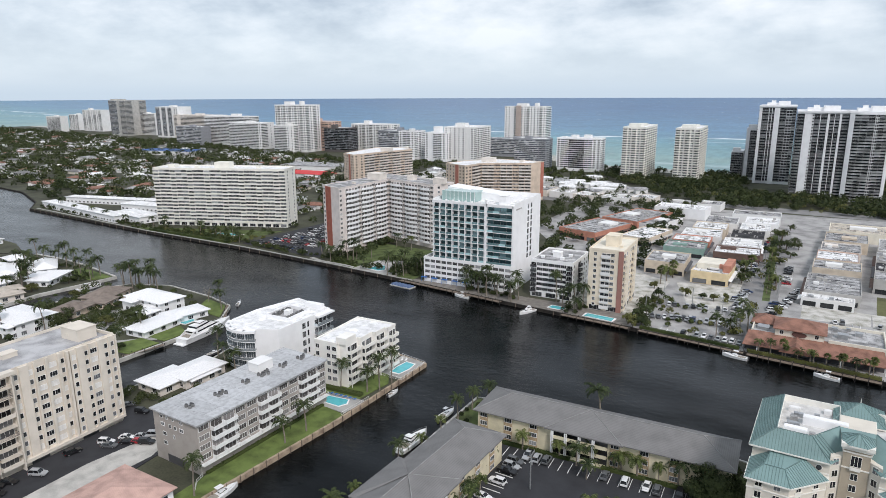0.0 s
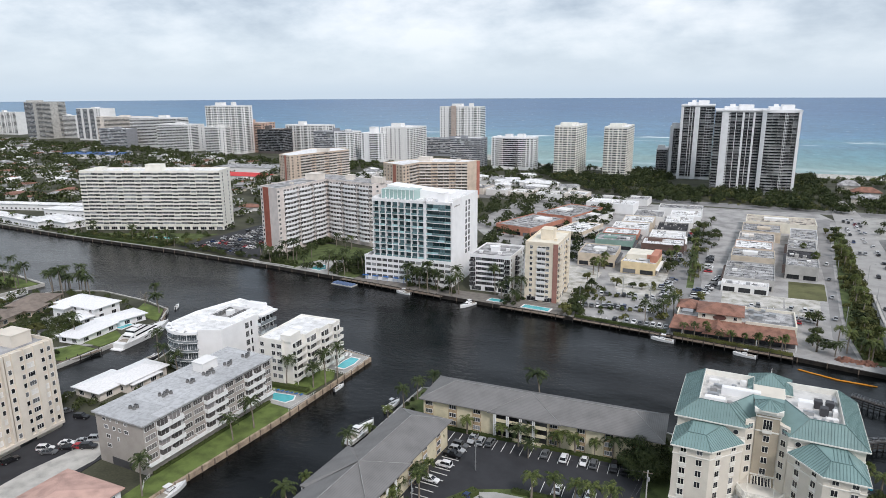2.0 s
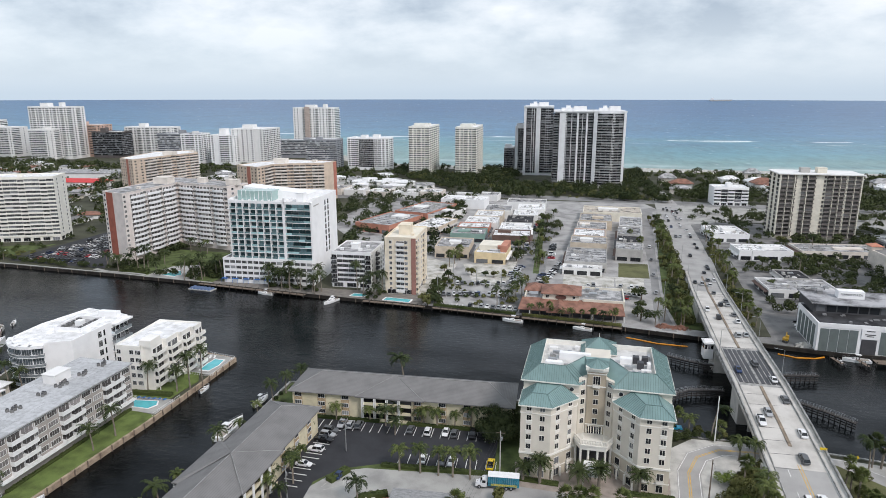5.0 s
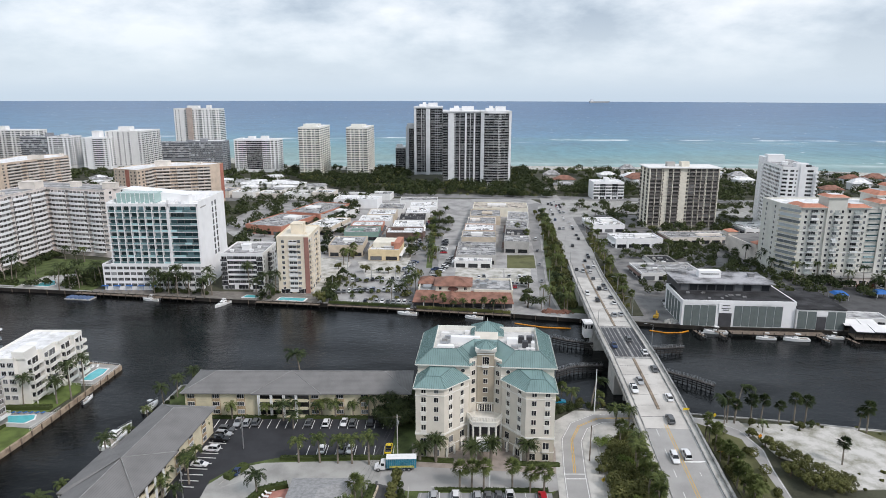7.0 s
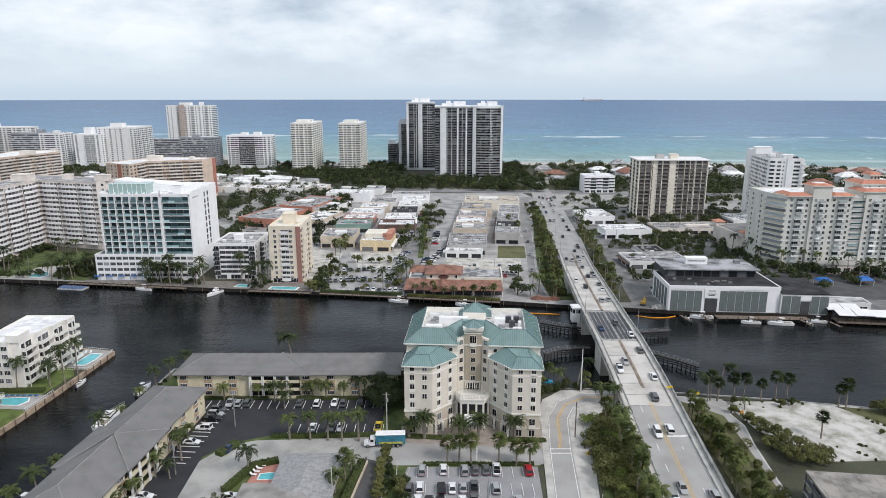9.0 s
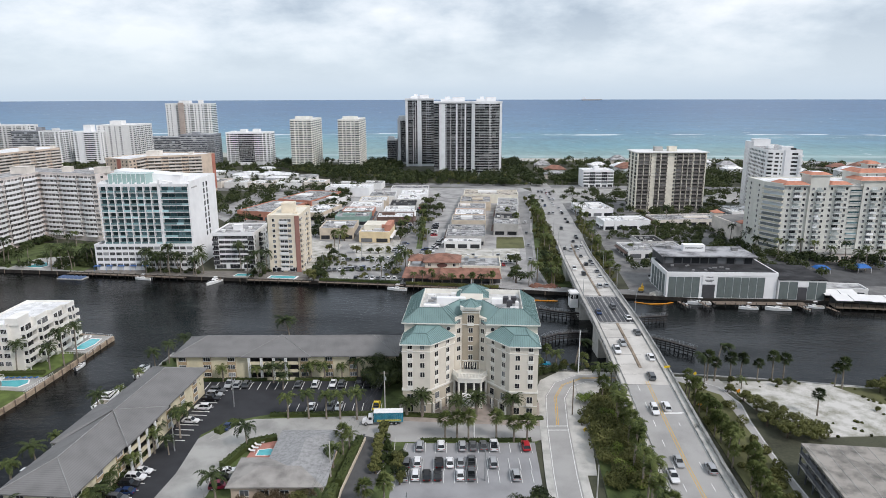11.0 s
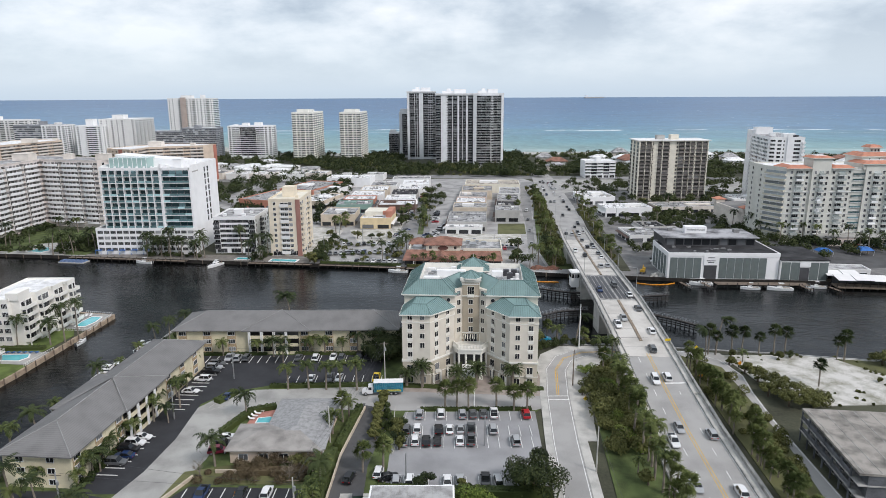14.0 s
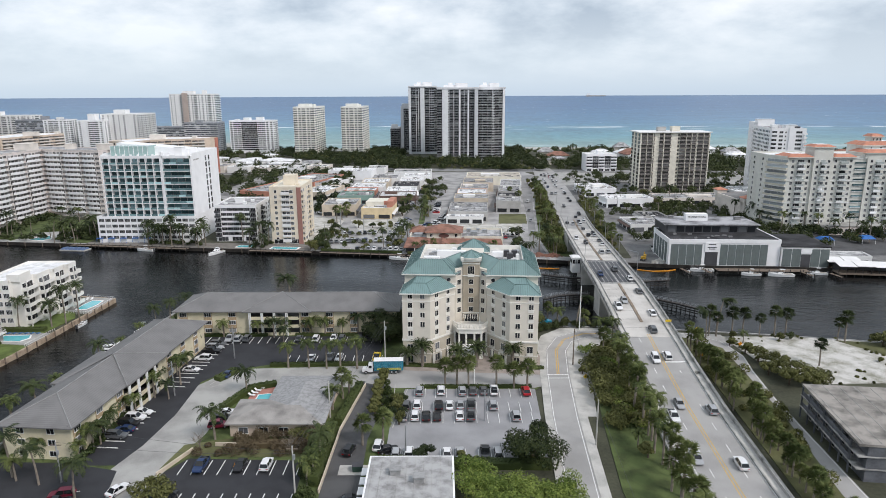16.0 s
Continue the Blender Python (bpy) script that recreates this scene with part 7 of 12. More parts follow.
q.prism([(0, 0), (20, 0), (21, 22.5), (6.8, 23.5), (6.8, 11), (0, 10)], -0.4, 3.6)
part("wall", q, M_TAN, b)
q = MB()
hip_mb(q, 0, 0, 20, 10.5, 3.65, 1.5, 0.9)
part("roof", q, mat("grey_brown_roof", (0.30, 0.285, 0.265), 0.9, 0.2, 0.25, dark=(0.18, 0.17, 0.16)), b)
q = MB()
hip_mb(q, 6.8, 0.4, 20.6, 23.5, 3.7, 1.9, 0.9)
part("back_roof", q, mat("flaking_roof_coat", (0.30, 0.30, 0.298), 0.85, 0.12, 1.1, 3.0, dark=(0.21, 0.21, 0.21)), b, "pale flaking roof")
for i in range(4):
    part("window", window_mesh(2, 1.4, 1, M_RAILW, G_DARK), None, b, m=pose(3 + i * 4.5, 0, 0.9))
for i in range(4):
    part("window", window_mesh(1.6, 1.4, 1, M_RAILW, G_DARK), None, b, m=pose(20.3, 3 + i * 5, 0.9, 0, 0, 90))

# white building at the end of the lot
M_CONDENSER0 = mat("grey_air_unit", (0.30, 0.30, 0.295), 0.6, 0.15, 1.0)
b = tower("white_office", "white flat-roofed office with grey patched roof and air units", -14.6, 100, 16.5, 15, 5, 1, wall=M_WHITE, glass=G_DARK, roof=mat("patched_grey_roof", (0.36, 0.36, 0.355), 0.85, 0.2, 0.5, dark=(0.21, 0.205, 0.2)), S="www", E="www", mode="each", ground=0.4, plant=[(4.5, 8, 1.9, 1.7, 1.1), (9, 5.5, 1.9, 1.7, 1.1)], category="office building")
for ob_ in b.children:
    if ob_.name.startswith("parapet"):
        ob_.scale.z = 0.86
    if ob_.name.startswith("air_unit"):
        ob_.data.materials.clear()
        ob_.data.materials.append(M_CONDENSER0)
for i in range(10):
    q = MB()
    q.box(0.9 + i * 1.62, 0.4, 5.12, 0.98 + i * 1.62, 14.6, 5.17)
    part("roof_seam", q, M_PARA, b)
for i in range(4):
    q = MB()
    q.box(-1.6, 2.5 + i * 3.2, 2.6, 0, 4.9 + i * 3.2, 2.8)
    part("awning", q, M_RAILW, b)

# concrete motor court beside the frontage road
b = thing("concrete_motor_court", 84.6, 140, 0, -97.3, "weathered grey two-storey block with open galleries and stained flat roof", "motor court")
q = MB()
q.prism(rect(0.0, 1.6, 26.8, 24), -0.4, 8)
M_MC = mat("dark_weathered_stucco", (0.125, 0.13, 0.142), 0.85, 0.25, 0.3, dark=(0.055, 0.057, 0.063))
part("wall", q, M_MC, b)
for z in (2.9, 5.6, 8.0):
    q = MB()
    q.box(-0.2, -0.2, z - 0.25, 27, 24.2, z + (0.25 if z > 7 else 0))
    part("slab", q, M_PARA if z < 7 else mat("stained_flat_roof", (0.27, 0.25, 0.225), 0.9, 0.3, 0.3, dark=(0.11, 0.105, 0.095)), b)
for i in range(7):
    q = MB()
    q.box(i * 3.9, -0.15, -0.3, i * 3.9 + 0.3, 0.15, 7.8)
    part("post", q, M_MC, b)
    if i < 6:
        for z in (3.0, 5.7):
            q = MB()
            q.box(i * 3.9 + 0.3, -0.05, z, i * 3.9 + 3.9, 0.05, z + 1.0)
            part("gallery_rail", q, M_MC, b)
        for z in (0.1, 3.0, 5.7):
            part("door", window_mesh(1.1, 2.0, 0, M_GREYW, G_SMOKE), None, b, m=pose(i * 3.9 + 2, 1.6, z))
for k in range(7):
    q = MB()
    q.box(0.2, 0.6 + k * 3.4, 8.25, 26.6, 0.72 + k * 3.4, 8.3)
    part("roof_seam", q, M_PARA, b)
for k in range(2):
    part("window", window_mesh(3, 1.4, 1, M_GREYW, G_SMOKE), None, b, m=pose(26.8, 8 + k * 8, 1 + k * 3, 0, 0, 90))

# ---- the point across the canal ----
M_CONDENSER = mat("dull_condenser_metal", (0.20, 0.20, 0.195), 0.6, 0.15, 1.0, metal=0.3)
gc = thing("grey_condominium", -160.2, 142.2, 0, -3.9, "grey five-storey condominium with white balconies and pale flat roof", "apartment block")
M_GC = mat("grey_taupe_brick", (0.37, 0.34, 0.31), 0.85, 0.08, 0.3)
block(gc, rect(0, 0, 18.6, 50), 14.6, M_GC, M_ROOFG, 0.0)
q = MB()
q.box(-0.7, -0.7, 14.75, 19.4, 50.7, 15.15)
part("roof_slab", q, patched(mat("pale_stained_roof", (0.47, 0.48, 0.49), 0.85, 0.1, 0.9, dark=(0.36, 0.365, 0.37)), 12.0, 0.86), gc, "pale stained flat roof")
facade(gc, "E", 18.6, 50, "pbbppbbppbbp", 4, 3.2, 2.85, M_GC, G_BENT, "each", slab=M_RAILW, rail=M_RAILW, depth=1.5)
for i in range(12):
    part("balcony", balcony_mesh(4.1, 1.6, False, M_RAILW, M_RAILW), None, gc, m=side_pose("E", 18.6, 50, 2.1 + i * 4.15, 3.1))
for f, z in enumerate((5.2, 8.0, 10.8, 13.2)):
    for u, w in (((4.5, 1.5),), ((4.5, 1.5), (8.5, 0.6)), ((4, 1.5), (7.2, 0.9), (9.4, 0.9), (12, 1.5)), ((3.5, 1.2), (6, 0.5), (8.6, 0.5), (12, 1.2)))[f]:
        part("window", window_mesh(w, 1.0 if f < 3 else 0.7, 1, M_RAILW, G_DARK), None, gc, m=pose(u, 0, z))
# garage mouth: its inner shade drawn as a dark panel on the wall
q = MB()
q.box(5, -0.08, 0, 13.6, 0, 2.4)
part("garage_opening", q, M_DARKW, gc)
for x, y, n in ((8, 5, 4), (9, 14, 6), (9.2, 24, 4), (9.5, 30, 7), (10, 38.5, 5), (10.5, 46, 5)):
    for k in range(n):
        q = MB()
        cx, cy = x + (k % 2) * 1.25 + 0.3 * (k % 3), y + (k // 2) * 1.2
        q.tube((cx, cy, 15.15), (cx, cy, 16.0), 0.5, 0.45, 8)
        q.tube((cx, cy, 16.0), (cx, cy, 16.12), 0.34, 0.34, 8, 1)
        part("condenser", q, [M_CONDENSER, M_DMETAL], gc)
q = MB()
q.box(4, 31, 15.1, 8.5, 37, 18)
q.box(3.8, 30.8, 18, 8.7, 37.2, 18.2)
part("plant_room", q, [M_WHITE2], gc)

c2 = thing("white_balcony_condominium", -150.5, 201, 0, 0, "off-white five-storey condominium with stepped balconies", "apartment block")
M_OFF = mat("offwhite_stucco", (0.81, 0.79, 0.74), 0.8, 0.06, 0.25)
block(c2, [(0, 0), (9.5, 0), (9.5, 1.5), (12.5, 1.5), (12.5, 8), (14, 8), (14, 15), (15.5, 15), (15.5, 21), (17, 21), (17, 26), (0, 26)], 16, M_OFF, M_ROOFW, 0.7)
facade(c2, "S", 9.5, 26, "w.wp", 5, 1.6, 2.8, M_OFF, G_DARK, "each")
for y0, y1, x in ((1.5, 8, 12.5), (8, 15, 14), (15, 21, 15.5), (21, 26, 17)):
    for f in range(5):
        m = pose(x, (y0 + y1) / 2, 1.6 + f * 2.8, 0, 0, 90)
        part("window", window_mesh(y1 - y0 - 1.2, 2.1, 3, M_RAILW, G_DARK), None, c2, m=m @ pose(0, 0, 0.05))
        part("balcony", balcony_mesh(y1 - y0 - 0.5, 1.7, True, M_OFF, M_OFF), None, c2, m=m)
    q = MB()
    q.box(x + 1.45, y0 + 0.3, 0, x + 1.7, y0 + 0.55, 16.2)
    part("column", q, M_OFF, c2)
q = MB()
q.box(8.5, 1, 16, 12.6, 7, 18.4)
part("stair_head", q, M_OFF, c2)

c1 = thing("white_curved_condominium", 0, 0, 0, 0, "white modern condominium with curved glazed balconies", "apartment block")
ARC = [(-183 + 9.5 * math.cos(radians(a)), 206.5 + 9.5 * math.sin(radians(a))) for a in (200, 222, 244, 266, 288, 310)]
P1 = ARC + [(-168.5, 203), (-167, 231), (-187, 235.5), (-192, 216)]
block(c1, P1, 15.6, M_WHITE, M_ROOFW, 0.7)
G_SKY = glass_mat("pale_sky_window_glass", (0.16, 0.185, 0.20), 0.1, vary=0.5)
for k in range(5):
    a, c = ARC[k], ARC[k + 1]
    L = math.dist(a, c)
    rz = math.degrees(math.atan2(c[1] - a[1], c[0] - a[0]))
    for f in range(4):
        m = pose((a[0] + c[0]) / 2, (a[1] + c[1]) / 2, 1.2 + f * 3.5, 0, 0, rz)
        part("window", window_mesh(L - 0.3, 2.6, 3, M_WHITE, G_SKY), None, c1, m=m)
        part("balcony", balcony_mesh(L + 0.55, 1.5, True, M_WHITE, G_RAIL, 0.85), None, c1, m=m)
        q = MB()
        q.box(-L / 2 - 0.35, -1.6, 0.85, L / 2 + 0.35, -1.48, 0.97)
        part("handrail", q, M_RAILW, c1, m=m)
    q = MB()
    q.box(-L / 2 - 0.45, -1.7, 14.9, L / 2 + 0.45, 0.2, 15.9)
    part("roof_overhang", q, M_WHITE, c1, m=pose((a[0] + c[0]) / 2, (a[1] + c[1]) / 2, 0, 0, 0, rz))
for p0, p1, bays in (((-168.5, 203), (-167, 231), ".....pn.bbbb"), ((-192, 216), ARC[0], "bb")):
    run_facade(c1, p0, p1, 15.6, 4, bays, M_WHITE, G_SKY if bays == "bb" else G_DARK, "each", ground=1.2, slab=M_WHITE, rail=G_RAIL, wh=2.2, depth=1.7)
q = MB()
q.prism([(-169, 222.4), (-165.3, 222.2), (-164.9, 231.4), (-167.5, 231.4)], 15.0, 15.7)
part("roof_overhang", q, M_WHITE, c1)
# plant well: a ring of low walls round the dark machines
# floor grey includes the shade of the well, put into the colour
M_WELL = mat("shaded_plant_floor", (0.33, 0.33, 0.33), 0.9, 0.15, 0.6)
q = MB()
q.box(-182.5, 212.5, 15.7, -172.5, 224.5, 15.8)
part("plant_floor", q, M_WELL, c1)
for x0, y0, x1, y1 in ((-183, 212, -172, 212.5), (-183, 224.5, -172, 225), (-183, 212.5, -182.5, 224.5), (-172.5, 212.5, -172, 224.5)):
    q = MB()
    q.box(x0, y0, 15.5, x1, y1, 17.1)
    part("plant_screen", q, M_WHITE, c1)
for i in range(4):
    for x in (-181.6, -174.6):
        q = MB()
        q.box(x, 213.6 + i * 2.6, 15.8, x + 1.5, 215.2 + i * 2.6, 17.0)
        q.tube((x + 0.75, 214.4 + i * 2.6, 17.0), (x + 0.75, 214.4 + i * 2.6, 17.12), 0.5, 0.5, 8, 1)
        part("condenser", q, [M_CONDENSER, M_DMETAL], c1)
q = MB()
q.box(-178.5, 217, 15.8, -176, 219.5, 17.8)
part("stair_head", q, M_WHITE, c1)
q = MB()
q.box(-178, 229, 15.6, -170, 231.5, 17.6)
part("stair_head", q, M_WHITE, c1)

ct = thing("cream_tower_block", -187.5, 85, 0, 0, "cream ten-storey apartment tower with ribbed walls and grey roof", "apartment block")
M_CT = mat("warm_cream_stucco", (0.665, 0.61, 0.53), 0.8, 0.06, 0.25)
block(ct, rect(-21, 0, 0, 66.5), 28.2, M_CT, mat("weathered_tower_roof", (0.42, 0.42, 0.425), 0.9, 0.2, 0.2, dark=(0.22, 0.22, 0.225)), 1.0)
FH = (28.2 - 2.2) / 9.3
rnd = random.Random(4)
for y0, y1, d in ((36.0, 36.7, 0.6), (38.2, 40.6, 0.6), (42.1, 42.7, 0.65), (45.3, 46.1, 0.5), (48.7, 49.5, 0.65), (51.0, 51.6, 1.2), (54.0, 56.2, 1.25), (57.6, 58.0, 1.2), (60.5, 62.4, 1.25), (64.0, 64.6, 1.2), (66.0, 66.6, 1.2)):
    q = MB()
    q.box(0, y0, 2.4, d, y1, 28.9)
    part("pilaster", q, M_CT, ct, "raised vertical stucco rib")
q = MB()
q.box(0, 52.2, 2.4, 0.7, 66.4, 28.6)
part("projecting_wall", q, M_CT, ct)
M_SHUT = mat("white_shutter", (0.72, 0.70, 0.66), 0.6, 0.06, 1.0)
for f in range(9):
    z = 2.6 + f * FH
    for y, w, mu in ((37.3, 0.95, 0), (41.3, 0.95, 0), (44.0, 2.1, 2), (47.4, 2.1, 2), (50.2, 0.95, 0), (53.2, 0.95, 0), (56.9, 0.95, 0), (59.2, 2.1, 2), (63.2, 0.95, 0), (65.3, 0.95, 0)):
        shut = rnd.random() < 0.16
        part("window", window_mesh(w, 1.35, mu, M_RAILW, M_SHUT if shut else G_DARK), None, ct, m=pose(0.7 if y > 52 else 0, y, z + 0.65, 0, 0, 90))
    for k in range(6):
        y = 3.0 + k * 5.9
        part("window", window_mesh(4.6, 2.1, 3, M_RAILW, G_SMOKE), None, ct, m=pose(0, y, z, 0, 0, 90))
        part("balcony", balcony_mesh(5.3, 1.9, rnd.random() < 0.45, M_CT, M_CT if rnd.random() < 0.8 else M_DMETAL), None, ct, m=pose(0, y, z, 0, 0, 90))
    for x in (-17, -12, -7, -3):
        part("window", window_mesh(1.2, 1.25, 1, M_RAILW, G_DARK), None, ct, m=pose(x + 0.0, 0, z + 0.7))
for k in range(7):
    q = MB()
    q.box(0, 5.9 * k - 0.15 if k else 0, 0, 2.0 if k % 2 == 0 else 1.2, 5.9 * k + 0.15, 28.4)
    part("fin_wall", q, M_CT, ct)
q = MB()
q.box(0, 0, 28.2, 2.1, 36.4, 29.2)
part("balcony_canopy", q, M_CT, ct)
q = MB()
q.box(-0.1, 36, 1.6, 1.3, 66.6, 2.5)
part("ledge", q, M_CT, ct)
# garage mouths as dark panels that stand for the shade inside
for y, w in ((38, 5), (53, 5), (8, 6)):
    q = MB()
    q.box(-0.05, y, 0, 0.06, y + w, 1.6)
    part("garage_opening", q, M_DARKW, ct)
    sheet("garage_ramp", [(-187, 85 + y), (-178, 84 + y), (-178, 87.6 + y), (-187, 88.6 + y)], M_LOTC, "pale concrete garage ramp", "driveway")
roof_boxes(ct, 28.3, [(-12, 58, 8, 6, 3.6), (-13, 40, 3, 4, 1.3), (-15, 26, 2, 2, 1.2)], M_CT)

pk = thing("pink_roofed_house", -155.5, 104, 0, -2, "low house with pink tile hip roof and white railings", "house")
q = MB()
q.prism(rect(0, 0, 19, 24), -0.4, 6.2)
part("wall", q, M_WHITE2, pk)
q = MB()
hip_mb(q, 0, 0, 19, 24, 6.25, 2.6, 0.8)
part("roof", q, M_PINKROOF, pk, "pink tile hip roof")
for i in range(5):
    part("balcony", balcony_mesh(4.2, 1.4, False, M_RAILW, M_RAILW), None, pk, m=side_pose("E", 19, 24, 2.5 + i * 4.7, 3.0))
    part("window", window_mesh(2.2, 1.8, 1, M_RAILW, G_DARK), None, pk, m=side_pose("E", 19, 24, 2.5 + i * 4.7, 3.4))

sheet("point_lawn", [(-141, 60), (-137, 60), (-133.6, 135), (-128.1, 181), (-127.5, 186), (-137, 188), (-140.5, 140)], M_LAWN, "mown lawn strip along the seawall", "lawn")
sheet("point_lawn_back", [(-153, 196), (-130, 196), (-127.5, 212), (-133, 222), (-152, 199)], M_LAWN, "lawn and hedges in front of the white condominium", "lawn")
sheet("point_court", [(-187, 60), (-156, 60), (-160.5, 142), (-158, 160), (-180, 160), (-204, 158), (-187, 151)], M_ASPH, "dark asphalt parking court", "car park")
sheet("point_drive", [(-174, 60), (-166, 60), (-163.5, 120), (-161.5, 141), (-165, 152), (-170.5, 150.5), (-174, 130)], M_CONC, "pale concrete drive between the blocks", "driveway")
sheet("pool_deck", [(-142, 188), (-128.3, 187), (-127.2, 197), (-141, 197)], M_LOTC, "pale pool deck", "pool deck")
sheet("tip_deck", [(-136, 219), (-125.2, 217), (-124.5, 233), (-136, 235.5)], M_LOTC, "pale pool terrace on the tip of the point", "pool deck")


def pool(x, y, pts, label):
    b = thing("swimming_pool", x, y, 0, 0, label, "swimming pool", "swimming pools")
    z = LAYER[0] + 0.02
    q = MB()
    cx, cy = sum(p[0] for p in pts) / len(pts), sum(p[1] for p in pts) / len(pts)
    big = [(cx + (p[0] - cx) * 1.12, cy + (p[1] - cy) * 1.12) for p in pts]
    for i in range(len(pts)):
        j = (i + 1) % len(pts)
        q.hexa([(*big[i], 0), (*big[j], 0), (*pts[j], 0), (*pts[i], 0), (*big[i], z + 0.14), (*big[j], z + 0.14), (*pts[j], z + 0.14), (*pts[i], z + 0.14)])
    part("coping", q, M_RAILW, b)
    q = MB()
    q.prism(pts, 0, z + 0.05)
    part("pool_water", q, M_POOL, b, "clear turquoise water")


pool(-136, 192.3, [(-4.4, -2.2), (3.4, -2.6), (4.8, 0), (3.6, 2.6), (-4.4, 2)], "turquoise swimming pool beside the lawn")
pool(-129.6, 225.6, [(-2.2, -5), (1.4, -5.2), (2.6, 0), (2.2, 4.6), (-1.6, 5), (-2.4, 0)], "turquoise swimming pool on the tip terrace")
pool(-215.5, 339.5, [(-5.6, -3.2), (2.5, -4.2), (5.0, -1.2), (0.6, 6.5), (-3.4, 7.0)], "turquoise pool in the condominium garden")
pool(-366, 368, [(-11, -3), (8, 0), (10, 5), (-8, 2)], "turquoise pool in the canal garden")
pool(-390, 359, [(-8, -2), (4, -1), (6, 2), (-6, 2.5)], "pale blue pool under the garden trees")
pool(-100.5, 319, [(-4, -1.8), (3, -2.3), (4.5, 1.6), (-3, 2.2)], "small turquoise pool by the seawall")
pool(-79.5, 314.5, [(-6.5, -1.2), (6.5, -3), (7, 1.5), (-6, 3)], "long turquoise pool by the cream tower")
pool(-44.6, 150.6, [(-2.6, -1.2), (2.2, -1.2), (2.6, 1), (0, 1.8), (-2.6, 1.2)], "small pool on a red terrace by the office")
sheet("office_terrace", [(-49.6, 148), (-41.6, 147), (-41, 150), (-40.4, 156.6), (-48.6, 157)], mat("pink_red_deck", (0.42, 0.2, 0.16), 0.85, 0.12, 0.6), "red paved pool terrace", "terrace")

# low houses on the fingers
def compound(name, x, y, rz, wings, wall, roofm, label, group=""):
    """A house of several hip-roofed wings; each wing x0, y0, x1, y1, eave height, rise."""
    b = thing(name, x, y, 0, rz, label, "house", group)
    for x0, y0, x1, y1, H, rise in wings:
        q = MB()
        q.prism(rect(x0, y0, x1, y1), -0.4, H)
        part("wall", q, wall, b)
        q = MB()
        hip_mb(q, x0, y0, x1, y1, H + 0.02, rise, 1.0)
        part("roof", q, roofm, b)
        for sd, L, at in (("S", x1 - x0, (x0, y0)), ("E", y1 - y0, (x1, y0))):
            n = max(1, int(L / 5))
            for i in range(n):
                u = L * (i + 0.5) / n
                m = pose(at[0] + u, at[1], 0.7) if sd == "S" else pose(at[0], at[1] + u, 0.7, 0, 0, 90)
                part("window", window_mesh(2.2, 1.6, 2, M_RAILW, G_DARK), None, b, m=m)
                if H > 5:
                    part("window", window_mesh(1.5, 1.4, 1, M_RAILW, G_DARK), None, b, m=m @ pose(0, 0, 2.9))
    return b


M_BROWNR = mat("brown_shingle", (0.20, 0.165, 0.14), 0.9, 0.2, 0.4)
M_WTILE = mat("white_tile_roof", (0.78, 0.78, 0.78), 0.7, 0.06, 1.5, dark=(0.68, 0.68, 0.68))
compound("brown_roofed_house", -304, 228, 20, [(-7, -9.3, 7, 9.3, 4, 2.8), (-2, -14, 9, -4, 3.4, 1.9)], M_TAN, M_BROWNR, "tan house with brown shingle hip roofs")
compound("brown_roofed_garage", -300, 208, 14, [(-6.3, -7.3, 6.3, 7.3, 3.2, 1.9)], M_TAN, M_BROWNR, "small tan garage house with brown roof")
compound("white_villa", -273, 232, -2, [(-12.6, -6.6, 12.6, 6.6, 5.6, 2.8), (-10, -10.5, -2.5, 0, 5.0, 1.9), (2, -9, 9, -1, 3.4, 1.0), (6, -14.5, 13.5, -8, 3.2, 0.9)], M_WHITE, M_WTILE, "large white villa with white tile hip roofs and annex")
compound("white_canal_house", -248, 217, 4, [(-5.5, -16, 5.5, 3.5, 3.1, 0.9)], M_WHITE, M_WTILE, "long low white house with bent white roof")
compound("white_canal_house", -247.5, 228, -14, [(-5.2, -9, 5.2, 8, 3.3, 1.0)], M_WHITE, M_WTILE, "back wing of a low white house with white roof")
compound("white_two_storey_house", -302, 185, 2, [(-12, -8.6, 12, 8.6, 6.2, 1.9), (6, -11.5, 11.5, -6, 5.6, 1.2)], M_WHITE, M_WTILE, "white two-storey house with white tile roof and porch")
compound("white_gabled_villa", -386, 247, -32, [(-11.5, -5.5, 11.5, 5.5, 3.8, 3.0), (-3, -8.5, 5, 0, 3.5, 1.6)], M_WHITE, M_WTILE, "white villa with steep white roof among palms")
compound("white_bent_villa", -362, 235, 27, [(-6, -10.5, 6, 10.5, 3.5, 1.4), (-12, -2, -3, 8, 3.3, 1.2)], M_WHITE, M_WTILE, "low white villa with broad white roof")
compound("white_far_villa", -394, 230, -27, [(-11, -5, 11, 5, 3.5, 1.8)], M_WHITE, M_WTILE, "low white villa with white hip roof")
compound("tan_canal_house", -349, 206, -14, [(-7, -5.5, 5, 5.5, 3.3, 1.5), (-14, -3, -4, 8, 3.2, 1.6)], M_BEIGE, mat("beige_tile_roof", (0.46, 0.41, 0.35), 0.85, 0.15, 0.4), "beige canal house with beige roof and pool")
compound("low_white_house", -194.5, 180, -3, [(-7.5, -12, 4.5, 2, 3.3, 1.3), (-3.5, -4, 7.5, 13, 3.8, 1.4), (4, -2, 8.5, 9, 3.0, 0.6)], M_BEIGE, M_WTILE, "low house with overlapping broad white hip roofs")
pool(-340.8 - 6, 196.5, [(-2.5, -3.5), (2.5, -3.5), (2.5, 3.5), (-2.5, 3.5)], "turquoise pool beside a canal house")
